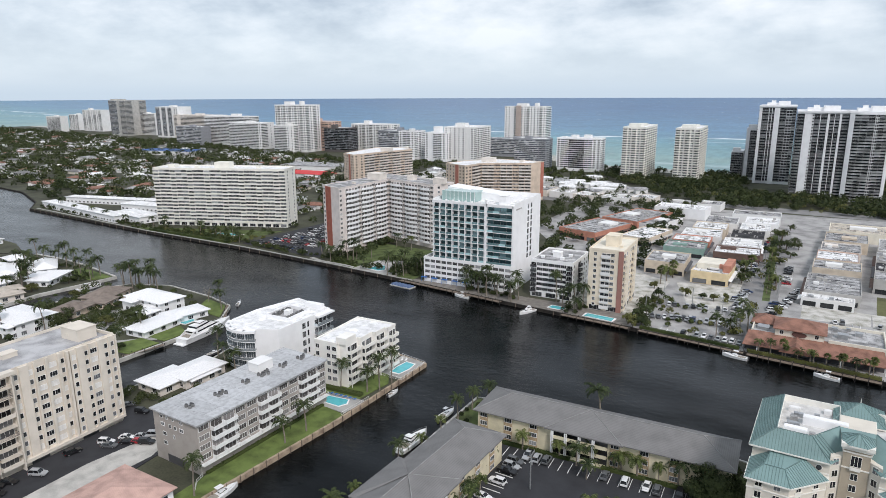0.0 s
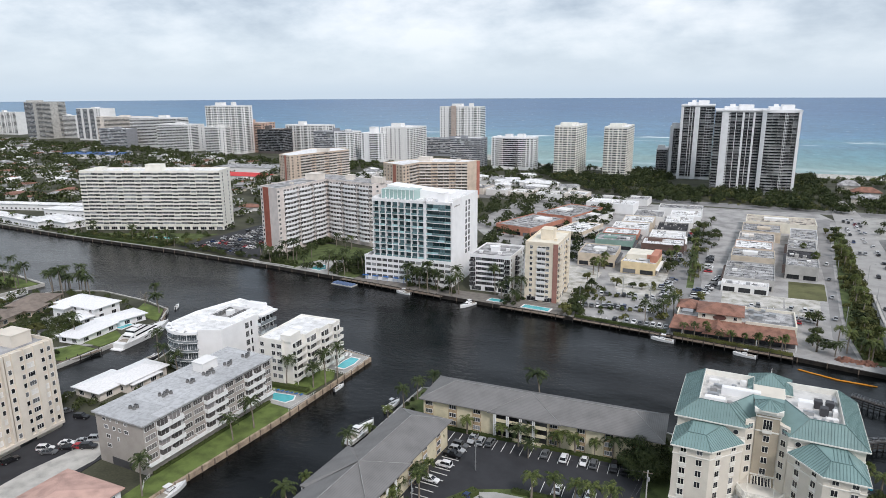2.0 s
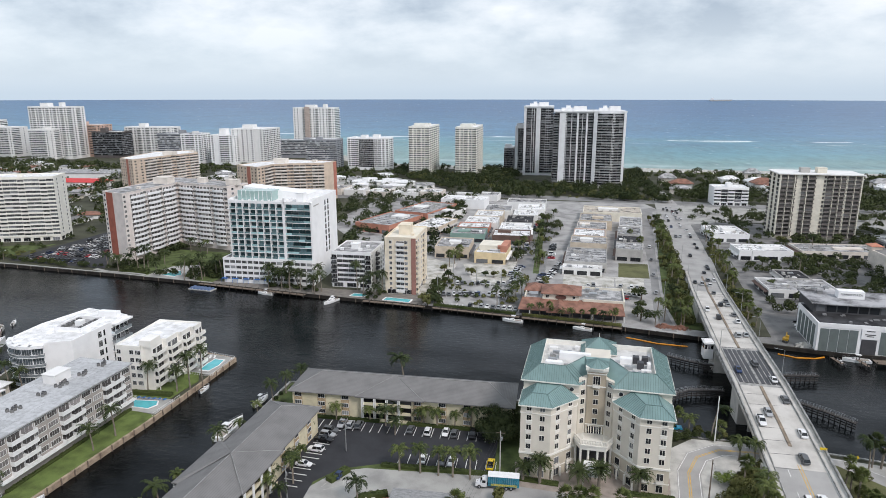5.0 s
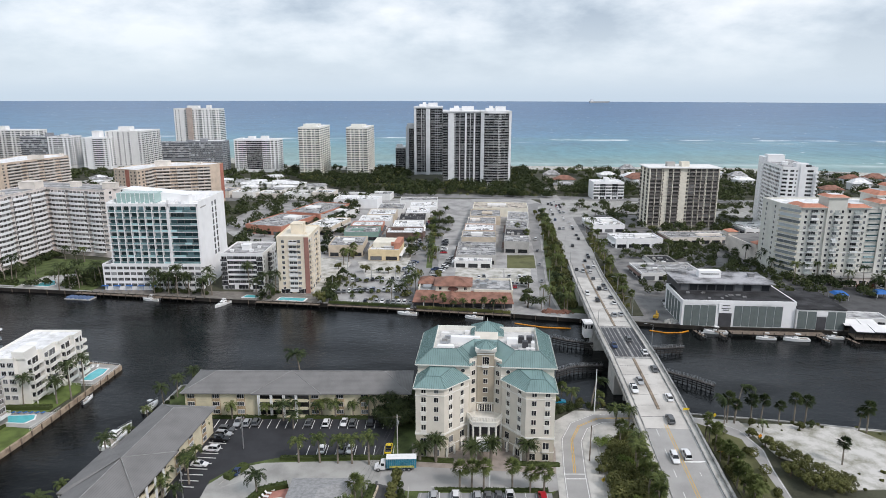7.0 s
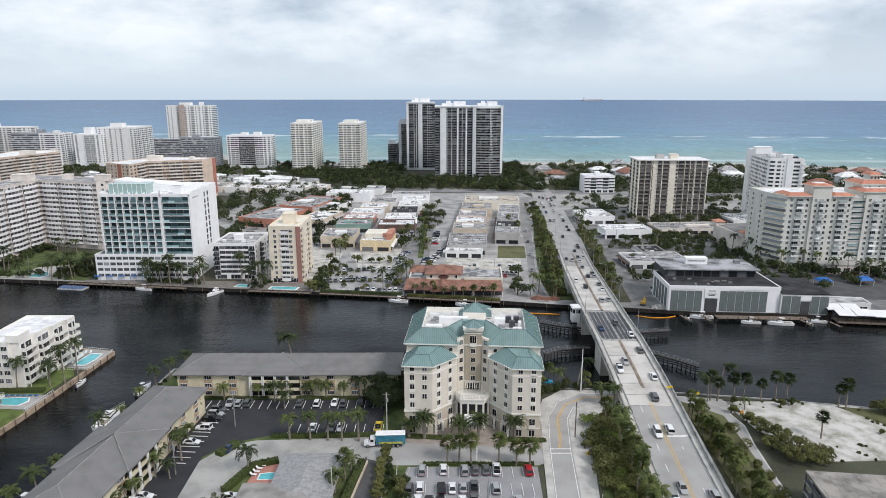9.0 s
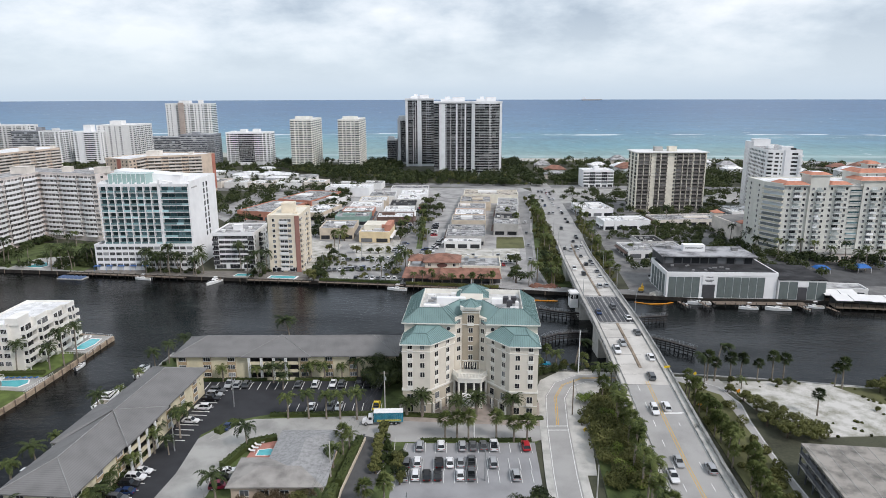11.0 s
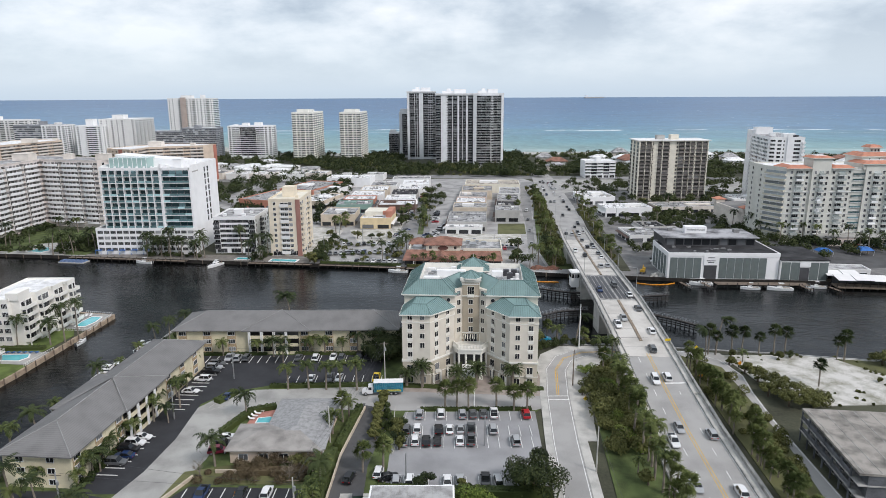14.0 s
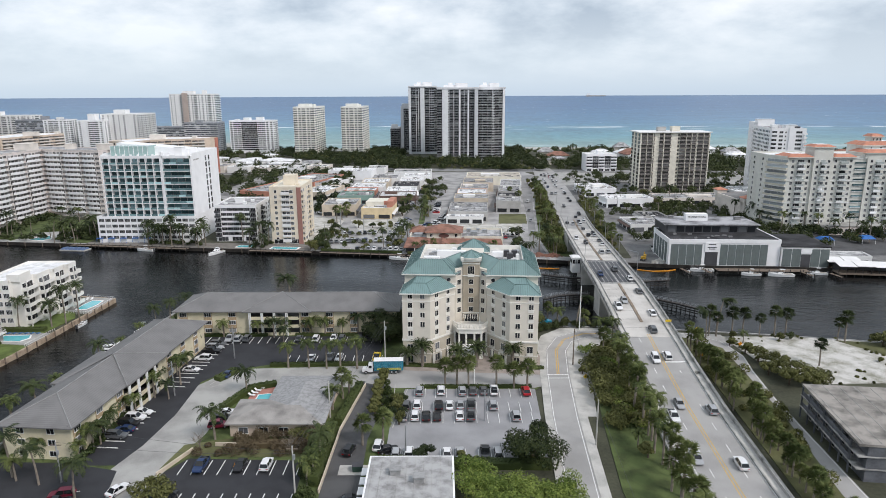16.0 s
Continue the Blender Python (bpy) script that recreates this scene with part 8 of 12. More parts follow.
pool(-246.3 + 4.6, 224, [(-2, -3), (1.6, -3), (1.6, 3), (-2, 3)], "turquoise pool beside a low white house")
sheet("house_court", [(-290, 196), (-258, 196), (-256, 217), (-262, 222), (-286, 222)], M_LOTC, "pale paved forecourt between canal houses", "driveway")
sheet("house_path", [(-254, 190), (-251, 190), (-236, 203), (-238, 205)], M_LOTC, "pale garden path to the dock", "path")
for x, y, w, d, rz in ((-382, 208, 14, 10, 5), (-420, 226, 18, 12, 10), (-428, 246, 14, 10, -10), (-500, 264, 18, 11, 5), (-540, 268, 16, 11, 0)):
    flat_house("finger_house", x, y, w, d, 3.4, M_WHITE, M_ROOFW, "low white canal house with white roof", rz, 1.8, group="canal houses")
for pl in ([(-250, 186), (-233, 187), (-232, 200.5), (-243, 201)], [(-242, 203), (-232, 203), (-231.5, 214), (-241, 219)], [(-374, 252), (-346, 246), (-341, 250), (-340, 256), (-372, 261)], [(-241, 236), (-234, 235), (-243.5, 248), (-260, 252), (-255, 242)]):
    sheet("house_lawn", pl, M_LAWN, "bright lawn of a canal house", "lawn")

# low apartments on the island point
for x, y, W, D, rz in ((-606, 378, 128, 11, 351.5), (-612, 404, 104, 11, 12.5), (-500, 372, 44, 18, 350), (-530, 402, 52, 16, 6)):
    flat_house("low_apartments", x, y, W, D, 5.6, M_WHITE, M_ROOFW, "long low white apartments with white roof", rz if rz < 180 else rz - 360, 0.8, "apartments", "low apartments")

# restaurant on the far quay
r = thing("red_roofed_restaurant", -19, 302, 0, -3, "quayside restaurant with red tile roofs and open terrace", "restaurant")
q = MB()
q.prism(rect(2, 9, 48, 30), -0.4, 6)
part("wall", q, M_CREAM, r)
# solid dark block in place of the shade under the terrace roof
q = MB()
q.box(0.6, 3.5, 0, 47.4, 8.9, 3.3)
part("dark_terrace_back", q, M_DARKW, r, "dark block standing in for the shade under the terrace roof")
q = MB()
q.prism(rect(2.5, 9.5, 47.5, 29.5), 6, 6.12)
part("flat_roof", q, M_ROOFG, r)
for x0, y0, x1, y1 in ((2, 29.5, 48, 30), (2, 9.5, 2.5, 29.5), (47.5, 9.5, 48, 29.5), (29, 9, 48, 9.5)):
    q = MB()
    q.box(x0, y0, 5.8, x1, y1, 7.2)
    part("parapet", q, M_CREAM, r)
q = MB()
q.hexa([(0, -0.5, 3.2), (48, -0.5, 3.2), (47, 10, 5.9), (1, 10, 5.9), (0, -0.5, 3.5), (48, -0.5, 3.5), (47, 10, 6.3), (1, 10, 6.3)])
part("terrace_roof", q, M_TERRA, r, "red tile terrace roof")
q = MB()
q.hexa([(13, -2.2, 3.2), (24, -2.2, 3.2), (24, 8, 3.4), (13, 8, 3.4), (18.4, -2.2, 6.2), (18.6, -2.2, 6.2), (18.6, 9, 6.6), (18.4, 9, 6.6)])
part("gable_roof", q, M_TERRA, r)
q = MB()
q.prism(rect(10.5, 9, 27.5, 23), 0, 9)
part("upper_wall", q, M_CREAM, r)
q = MB()
hip_mb(q, 10.5, 9, 27.5, 23, 9.02, 2.8, 0.9)
part("upper_roof", q, M_TERRA, r)
q = MB()
hip_mb(q, 1.5, 18, 10, 29, 7.2, 2.2, 0.5)
part("side_roof", q, M_TERRA, r)
for x in (12.8, 25):
    part("window", window_mesh(1.2, 1.4, 1, M_RAILW, G_DARK), None, r, m=pose(x, 9, 6.8))
q = MB()
ring = [(19 + 2.6 * math.cos(2 * math.pi * i / 20), 7.4 + 1.1 * math.sin(2 * math.pi * i / 20)) for i in range(20)]
q.face([(x, 8.75, z) for x, z in ring])
q.face([(x, 8.95, z) for x, z in reversed(ring)])
for (xa, za), (xb, zb) in zip(ring, ring[1:] + ring[:1]):
    q.face([(xa, 8.75, za), (xa, 8.95, za), (xb, 8.95, zb), (xb, 8.75, zb)])
part("oval_sign", q, mat("brown_sign", (0.12, 0.06, 0.05), 0.6, 0.1, 1.0), r, "dark oval sign board")
for i in range(11):
    q = MB()
    x = 0.5 + i * 4.7
    q.box(x, -0.3, 0, x + 0.3, 0, 3.2)
    part("post", q, M_RAILW if i % 3 == 1 else M_DMETAL, r)
roof_boxes(r, 6.2, [(32, 16, 3.4, 2.6, 1.6), (38, 22, 2.4, 2, 1.2), (30, 25, 2, 2, 1), (35, 27, 1.5, 1.2, 0.9), (4, 12, 4, 4, 1)], M_METAL)


# shops
def shop(x, y, W, D, H, wall, roofm, label, rz=-3.2, n_ac=3, front="S"):
    b = thing("shop_building", x, y, 0, rz, label, "shop building", "shop buildings")
    block(b, rect(0, 0, W, D), H, wall, roofm, 0.7)
    rnd = random.Random(int(x * 7 + y * 13))
    for sd in () if y > 480 else ("S", "E" if x < 0 else "W"):
        L = side_len(sd, W, D)
        k = max(1, int(L / 7))
        for i in range(k):
            part("shop_window", window_mesh(round(L / k * 0.72, 1), 2.2, 1, M_DMETAL, G_DARK), None, b, m=side_pose(sd, W, D, L * (i + 0.5) / k, 0.4))
        if sd != "S":
            q = MB()
            q.hexa([(0.4, -1.6, 2.7), (L - 0.4, -1.6, 2.7), (L - 0.4, 0, 3.3), (0.4, 0, 3.3), (0.4, -1.6, 2.9), (L - 0.4, -1.6, 2.9), (L - 0.4, 0, 3.5), (0.4, 0, 3.5)])
            part("awning", q, rnd.choice([M_GREYW, M_BROWNW, M_WHITE2, M_DMETAL]), b, m=side_pose(sd, W, D, 0, 0))
    # a raised bay or stair head on the roof of the larger ones
    if W * D > 450 and rnd.random() < 0.7:
        q = MB()
        rx, ry = rnd.uniform(1, W * 0.5), rnd.uniform(D * 0.3, D * 0.6)
        q.box(rx, ry, H, rx + W * 0.35, ry + D * 0.22, H + rnd.uniform(1.0, 2.0))
        part("raised_bay", q, rnd.choice([wall, M_WHITE2]), b)
    small = []
    for i in range(n_ac):
        w, d, h = rnd.uniform(1.2, 2.6), rnd.uniform(1.2, 2.4), rnd.uniform(0.7, 1.5)
        px, py = rnd.uniform(1, max(1.5, W - 4)), rnd.uniform(1, max(1.5, D - 4))
        q = MB()
        q.box(px, py, H + 0.1, px + w, py + d, H + h)
        q.tube((px + w / 2, py + d / 2, H + h), (px + w / 2, py + d / 2, H + h + 0.12), min(w, d) * 0.36, min(w, d) * 0.36, 8)
        if y > 480:
            small.append(q)
        else:
            part("air_unit", q, rnd.choice([M_METAL, M_GREYW, M_WHITE2]), b)
    # vents, ducts, curbs and pipes too small to pick apart
    q = MB()
    for i in range(int(W * D / 22)):
        px, py, k = rnd.uniform(0.8, W - 1.6), rnd.uniform(0.8, D - 1.6), rnd.random()
        if k < 0.4:
            q.box(px, py, H + 0.1, px + rnd.uniform(0.4, 0.9), py + rnd.uniform(0.4, 0.9), H + rnd.uniform(0.4, 0.9), 0)
        elif k < 0.6:
            q.tube((px, py, H), (px, py, H + rnd.uniform(0.5, 1.1)), 0.16, 0.16, 6, 1)
        elif k < 0.8:
            L = min(rnd.uniform(2, 6), W - 0.8 - px)
            q.box(px, py, H + 0.2, px + max(0.5, L), py + 0.25, H + 0.45, 1)
        else:
            L = min(rnd.uniform(2, 7), D - 0.8 - py)
            q.box(px, py, H + 0.12, px + rnd.uniform(0.2, 0.5), py + max(0.5, L), H + 0.3, 0)
    for i in range(int(D / 6)):
        q.box(0.4, 3 + i * 6, H + 0.12, W - 0.4, 3.14 + i * 6, H + 0.2, 1)
    for one in small:
        add_to(q, one, pose(0, 0, 0))
    part("rooftop_ductwork", q, [M_GREYW, M_DMETAL], b, kind="stuff")
    return b


M_GREENW = mat("sea_green_stucco", (0.22, 0.33, 0.29), 0.8, 0.1, 0.3)
M_CORAL = mat("coral_stucco", (0.47, 0.215, 0.15), 0.8, 0.1, 0.3)
M_SAND = mat("sandy_stucco", (0.58, 0.50, 0.40), 0.8, 0.1, 0.3)
M_BROWNW = mat("brown_stucco", (0.13, 0.085, 0.07), 0.8, 0.15, 0.3)
shop(-76.5, 403, 21.5, 27, 6.8, M_SAND, M_ROOFG, "sand-coloured shop with flat roof", 0)
yb = shop(-50.5, 394, 19, 24, 6.2, mat("ochre_yellow_stucco", (0.70, 0.57, 0.36), 0.8, 0.08, 0.3), M_ROOFW, "ochre yellow corner shop with red wall panel", -4)
q = MB()
q.box(1.5, 8, 6.2, 15, 23, 9.5)
part("upper_wall", q, M_CREAM, yb)
q = MB()
q.box(15.1, 5, 5, 18.95, 23, 10.2)
q.box(13, 7.7, 6.3, 18.9, 8.1, 10.0)
part("red_panel", q, M_CORAL, yb, "orange-red wall panel")
shop(-74, 449, 24, 20, 5.6, M_GREENW, M_ROOFG, "sea-green shop with grey roof", 0)
shop(-72, 470, 23, 18, 6.0, M_CORAL, M_ROOFW, "coral shop with white roof", 0)
shop(-69, 489, 24, 24, 6.0, M_WHITE2, M_ROOFW, "white shop with white roof", 0)
shop(-65, 514, 22, 26, 6.4, M_SAND, M_ROOFW, "sand shop with white roof", 0)
shop(-60, 541, 22, 28, 6.2, M_WHITE2, M_ROOFG, "pale stucco shop with grey roof", 0)
shop(-44.5, 447, 25.5, 20, 5.6, M_BROWNW, M_ROOFW, "dark brown shop with white roof", 0)
shop(-41.5, 468, 22, 24, 5.8, M_WHITE2, M_ROOFW, "white flat-roofed shop with air units", 0)
shop(-39, 493, 20.5, 30, 6.0, M_GREYW, M_ROOFD, "grey shop with dark roof", 0)
shop(-35, 524, 19, 26, 6.0, M_WHITE2, M_ROOFW, "white flat-roofed shop with air units", 0)
shop(-33, 551, 22, 24, 6.4, M_WHITE, M_ROOFW, "white shop with low parapets", 0)
shop(-44, 582, 34, 20, 6.8, M_WHITE2, M_ROOFG, "long pale shop with grey roof", 0)
shop(3, 385, 24, 36, 5.4, M_GREYW, M_ROOFG, "broad shop with patched grey roof", -4)
shop(2, 377, 22, 8, 3.8, M_WHITE2, M_ROOFW, "low white annex with sheds", -4)
shop(7.5, 430, 23, 22, 6.4, M_SAND, M_ROOFG, "sandstone-coloured shop with grey roof", -4)
shop(10, 454, 21, 24, 6.2, M_PINKTAN, M_ROOFW, "pinkish shop with pale roof", -4)
shop(13, 480, 21, 26, 6.0, M_BEIGE, M_ROOFG, "beige shop with stained roof", -4)
shop(16, 508, 24, 30, 6.6, M_SAND, M_ROOFG, "sand-coloured shop with grey roof", -4)
shop(20, 545, 46, 30, 6.6, M_CREAM, mat("beige_roof", (0.50, 0.45, 0.38), 0.9, 0.18, 0.15), "long low beige shop row", -4)
shop(34.5, 414, 16, 20, 7.2, M_GREYW, M_ROOFG, "grey block with blank wall", -6)
shop(37, 436, 15, 26, 5.8, M_GREYW, M_ROOFD, "grey shop with dark roof", -6)
shop(40, 464, 15.5, 28, 6.0, M_GREYW, M_ROOFG, "grey shop with patched roof", -6)
shop(44, 494, 16, 36, 6.2, M_WHITE2, M_ROOFG, "pale grey row of shops", -6)
# coral-walled market row and roofs further north
shop(-150, 474, 30, 50, 6.0, M_CORAL, M_ROOFG, "long market with coral wall and grey roof", -18)
shop(-132, 525, 30, 54, 6.4, M_CORAL, M_ROOFG, "long market with coral wall and grey roof", -18)
shop(-104, 586, 40, 22, 7.6, M_WHITE, M_ROOFW, "white arcade with pale green roof", -6)
shop(-110, 520, 22, 40, 5.6, M_WHITE2, M_ROOFG, "pale flat-roofed row of shops", -18)
shop(-106, 470, 20, 40, 5.4, M_SAND, M_ROOFW, "sandy row of shops with white roof", -14)
rnd = random.Random(4)
for i in range(14):
    x = -430 + i * 27
    shop(x, 664 - i * 3 + rnd.uniform(-8, 8), rnd.uniform(18, 25), rnd.uniform(18, 30), rnd.uniform(4.5, 7), rnd.choice([M_WHITE2, M_BEIGE, M_SAND]), rnd.choice([M_ROOFW, M_ROOFG, M_ROOFW]), "low flat-roofed shop behind the beach towers", -6, 2)
# offices and houses south of the road
shop(106, 478, 24, 30, 5.4, M_WHITE, M_ROOFW, "low white office with pale roof", 4)
shop(110, 428, 32, 18, 5.8, M_WHITE, M_ROOFW, "long white two-storey office", 4)
shop(118, 372, 14, 18, 4.2, M_GREYW, M_ROOFD, "small grey shed with dark roof", 2)
shop(104, 350, 34, 22, 4.0, M_WHITE2, M_ROOFG, "low grey workshop with flat roof", 2)
shop(150, 440, 50, 22, 4.2, M_BEIGE, M_ROOFG, "long low pale shopping arcade", 3)
shop(215, 470, 36, 26, 4.4, M_WHITE2, M_ROOFW, "low pale villa with white roof", 3)


def dock_shed(x, y, L, D, rz, label):
    """White sloping roof panels on posts over a dark dock."""
    b = thing("dock_shed", x, y, 0, rz, label, "dock shed", "dock sheds")
    q = MB()
    q.box(0, 0, -0.5, L, D, 0.05)
    part("deck", q, M_WOOD, b)
    n = max(2, int(L / 7))
    for i in range(n):
        u0, u1 = L * i / n + 0.05, L * (i + 1) / n - 0.05
        z = 3.0 + 0.25 * (i % 2)
        q = MB()
        q.hexa([(u0, -0.4, z), (u1, -0.4, z), (u1, D + 0.3, z + 0.9), (u0, D + 0.3, z + 0.9), (u0, -0.4, z + 0.16), (u1, -0.4, z + 0.16), (u1, D + 0.3, z + 1.06), (u0, D + 0.3, z + 1.06)])
        part("roof_panel", q, M_WHITE2, b)
    for i in range(int(L / 3.2) + 1):
        for v in (0.1, D - 0.3):
            q = shared(("shed_post",), lambda w: w.box(0, 0, -3.5, 0.22, 0.22, 3.0), [M_DWOOD])
            part("post", q, None, b, m=pose(min(i * 3.2, L - 0.3), v, 0))
    q = MB()
    q.box(0.3, D - 0.2, 0.05, L - 0.3, D, 2.9)
    part("back_wall", q, M_DARKW, b)


dock_shed(168.4, 264.6, 50, 6.4, -8, "long open dock shed with white sloping roof panels")
dock_shed(168, 272.2, 14, 6, -8, "small open boat shed with white roof")
low = thing("dock_house", 170.5, 280, 0, -8, "low pale dock house with grey flat roof and white parapet", "dock house")
block(low, rect(0, 0, 20, 9), 3.6, M_WHITE2, M_ROOFG, 0.6)
for i in range(4):
    part("window", window_mesh(3.0, 1.6, 2, M_RAILW, G_DARK), None, low, m=pose(3 + i * 4.7, 0, 0.9))
for x, y in ((190, 316), (212, 318), (228, 312)):
    b = thing("blue_canopy", x, y, 0, 0, "blue canvas canopy on white posts by the drive", "canopy", "blue canopies")
    q = MB()
    q.hexa([(0, 0, 2.7), (7, 0, 2.7), (7, 6, 2.7), (0, 6, 2.7), (1.4, 1.4, 4.0), (5.6, 1.4, 4.0), (5.6, 4.6, 4.0), (1.4, 4.6, 4.0)])
    part("canvas", q, M_BLUE, b)
    for px, py in ((0.1, 0.1), (6.8, 0.1), (0.1, 5.8), (6.8, 5.8)):
        part("post", shared(("canopy_post",), lambda w: w.box(0, 0, 0, 0.12, 0.12, 2.7), [M_RAILW]), None, b, m=pose(px, py, 0))
# red-roofed hall and blue-roofed market far north
flat_house("red_roofed_hall", -560, 640, 70, 22, 6, M_WHITE2, mat("bright_red_roof", (0.55, 0.06, 0.06), 0.7, 0.1, 0.2), "long hall with bright red roof", 4, 3.0, "hall")
flat_house("white_hall", -600, 690, 90, 40, 9, M_WHITE2, M_ROOFG, "broad pale hall with flat roof", 8, 1.0, "hall")
flat_house("blue_roofed_market", -990, 770, 110, 40, 7, M_WHITE2, mat("blue_roof", (0.05, 0.12, 0.32), 0.7, 0.15, 0.2), "market with blue roof edge", 10, 1.2, "market", hip=False)

# ---- plants ----


def leaf_mat(name, dark, mid, light):
    if name in MATS:
        return MATS[name]
    m = bpy.data.materials.new(name)
    m.use_nodes = True
    n, l = m.node_tree.nodes, m.node_tree.links
    b = n["Principled BSDF"]
    g, o = n.new("ShaderNodeNewGeometry"), n.new("ShaderNodeObjectInfo")
    nz = n.new("ShaderNodeTexNoise")
    nz.inputs["Scale"].default_value = 0.12
    l.new(g.outputs["Position"], nz.inputs["Vector"])
    a = n.new("ShaderNodeMath")
    a.operation = "MULTIPLY_ADD"
    l.new(g.outputs["Random Per Island"], a.inputs[0])
    a.inputs[1].default_value = 0.5
    l.new(nz.outputs["Fac"], a.inputs[2])
    a2 = n.new("ShaderNodeMath")
    a2.operation = "MULTIPLY_ADD"
    l.new(o.outputs["Random"], a2.inputs[0])
    a2.inputs[1].default_value = 0.35
    l.new(a.outputs[0], a2.inputs[2])
    r = n.new("ShaderNodeValToRGB")
    e = r.color_ramp.elements
    e[0].position, e[0].color, e[1].position, e[1].color = 0.35, (*dark, 1), 1.15, (*light, 1)
    q = e.new(0.8)
    q.color = (*mid, 1)
    e[2].position = 1.0
    l.new(a2.outputs[0], r.inputs[0])
    l.new(r.outputs[0], b.inputs["Base Color"])
    b.inputs["Roughness"].default_value, b.inputs["Specular IOR Level"].default_value = 0.65, 0.14
    MATS[name] = m
    return m


L_PALM = leaf_mat("palm_fronds", (0.020, 0.030, 0.010), (0.046, 0.064, 0.020), (0.105, 0.125, 0.040))
L_FAN = leaf_mat("fan_palm_leaves", (0.034, 0.048, 0.016), (0.072, 0.096, 0.031), (0.15, 0.175, 0.062))
L_DARKPALM = leaf_mat("dark_palm_fronds", (0.010, 0.017, 0.007), (0.022, 0.034, 0.012), (0.055, 0.072, 0.026))
L_TREE = leaf_mat("broad_leaves", (0.010, 0.016, 0.007), (0.024, 0.036, 0.013), (0.055, 0.068, 0.025))
L_OLIVE = leaf_mat("olive_leaves", (0.030, 0.034, 0.012), (0.070, 0.076, 0.025), (0.135, 0.138, 0.048))
L_LIME = leaf_mat("bright_leaves", (0.036, 0.058, 0.011), (0.09, 0.135, 0.026), (0.19, 0.24, 0.055))
L_BROWN = leaf_mat("dry_twigs", (0.028, 0.021, 0.013), (0.06, 0.044, 0.026), (0.11, 0.085, 0.05))
L_HEDGE = leaf_mat("hedge_leaves", (0.012, 0.020, 0.006), (0.028, 0.042, 0.013), (0.062, 0.08, 0.026))


def trunk_mb(h, r0, r1, lean=0.3, sides=7, rings=4):
    q = MB()
    p = Vector((0, 0, -0.4))
    for i in range(rings):
        t = (i + 1) / rings
        nx = Vector((lean * t * t, lean * 0.4 * t * t, h * t))
        q.tube(p, nx, r0 + (r1 - r0) * i / rings, r0 + (r1 - r0) * t, sides)
        p = nx
    return q


def frond(q, base, az, up, L, droop, w, rnd, segs=6):
    """One arching feather frond: a rib with leaflets hanging to both sides."""
    p = Vector(base)
    d = Vector((math.cos(az), math.sin(az), 0))
    s = Vector((-d.y, d.x, 0))
    ang = up
    step = L / segs
    for i in range(segs):
        v = d * math.cos(ang) + Vector((0, 0, math.sin(ang)))
        nx = p + v * step
        t0, t1 = i / segs, (i + 1) / segs
        w0, w1 = w * math.sin(math.pi * (0.12 + 0.8 * t0)), w * math.sin(math.pi * (0.12 + 0.85 * t1))
        dn = Vector((0, 0, -0.45))
        for sg in (1, -1):
            for h in range(2):
                a, b = p.lerp(nx, h * 0.5), p.lerp(nx, h * 0.5 + 0.36)
                k = v * (0.22 * w)
                ww = w0 + (w1 - w0) * (h * 0.5 + 0.25)
                q.face([a, b, b + s * sg * ww + dn * ww + k, a + s * sg * ww + dn * ww + k])
        p = nx
        ang -= droop / segs * (1 + i * 0.28)


def palm_crown(kind, rnd):
    q = MB()
    if kind == "sabal":
        for i in range(62):
            az, el = rnd.uniform(0, 6.283), rnd.uniform(-0.85, 1.5)
            L = rnd.uniform(1.0, 1.4)
            d = Vector((math.cos(az) * math.cos(el), math.sin(az) * math.cos(el), math.sin(el)))
            s = Vector((-math.sin(az), math.cos(az), 0))
            c = d * L
            for k in range(7):
                a = -1.1 + k * 0.36
                e = (d * math.cos(a) + s * math.sin(a)) * rnd.uniform(0.85, 1.15) + Vector((0, 0, -0.22 - 0.2 * abs(a)))
                f = (d * math.cos(a + 0.3) + s * math.sin(a + 0.3)) * 0.9
                q.face([c * 0.55, c * 0.8 + f * 0.3, c * 0.8 + e, c * 0.8 + e * 0.5 - f * 0.1])
        return q
    n, L, w, up, dr = {"coconut": (17, 3.6, 0.5, 0.95, 1.55), "royal": (16, 3.0, 0.5, 1.1, 1.6), "date": (38, 3.1, 0.34, 1.3, 1.35), "wind": (17, 3.4, 0.45, 0.8, 1.4)}[kind]
    for i in range(n):
        az = 6.283 * i / n * 1.618 * 2 + rnd.uniform(-0.2, 0.2)
        if kind == "wind":
            az = rnd.uniform(-1.1, 1.1)
        frond(q, (0, 0, 0), az, up - 1.15 * (i / n) ** 1.1 + rnd.uniform(-0.1, 0.1), L * rnd.uniform(0.85, 1.1), dr * rnd.uniform(0.8, 1.1), w, rnd)
    return q


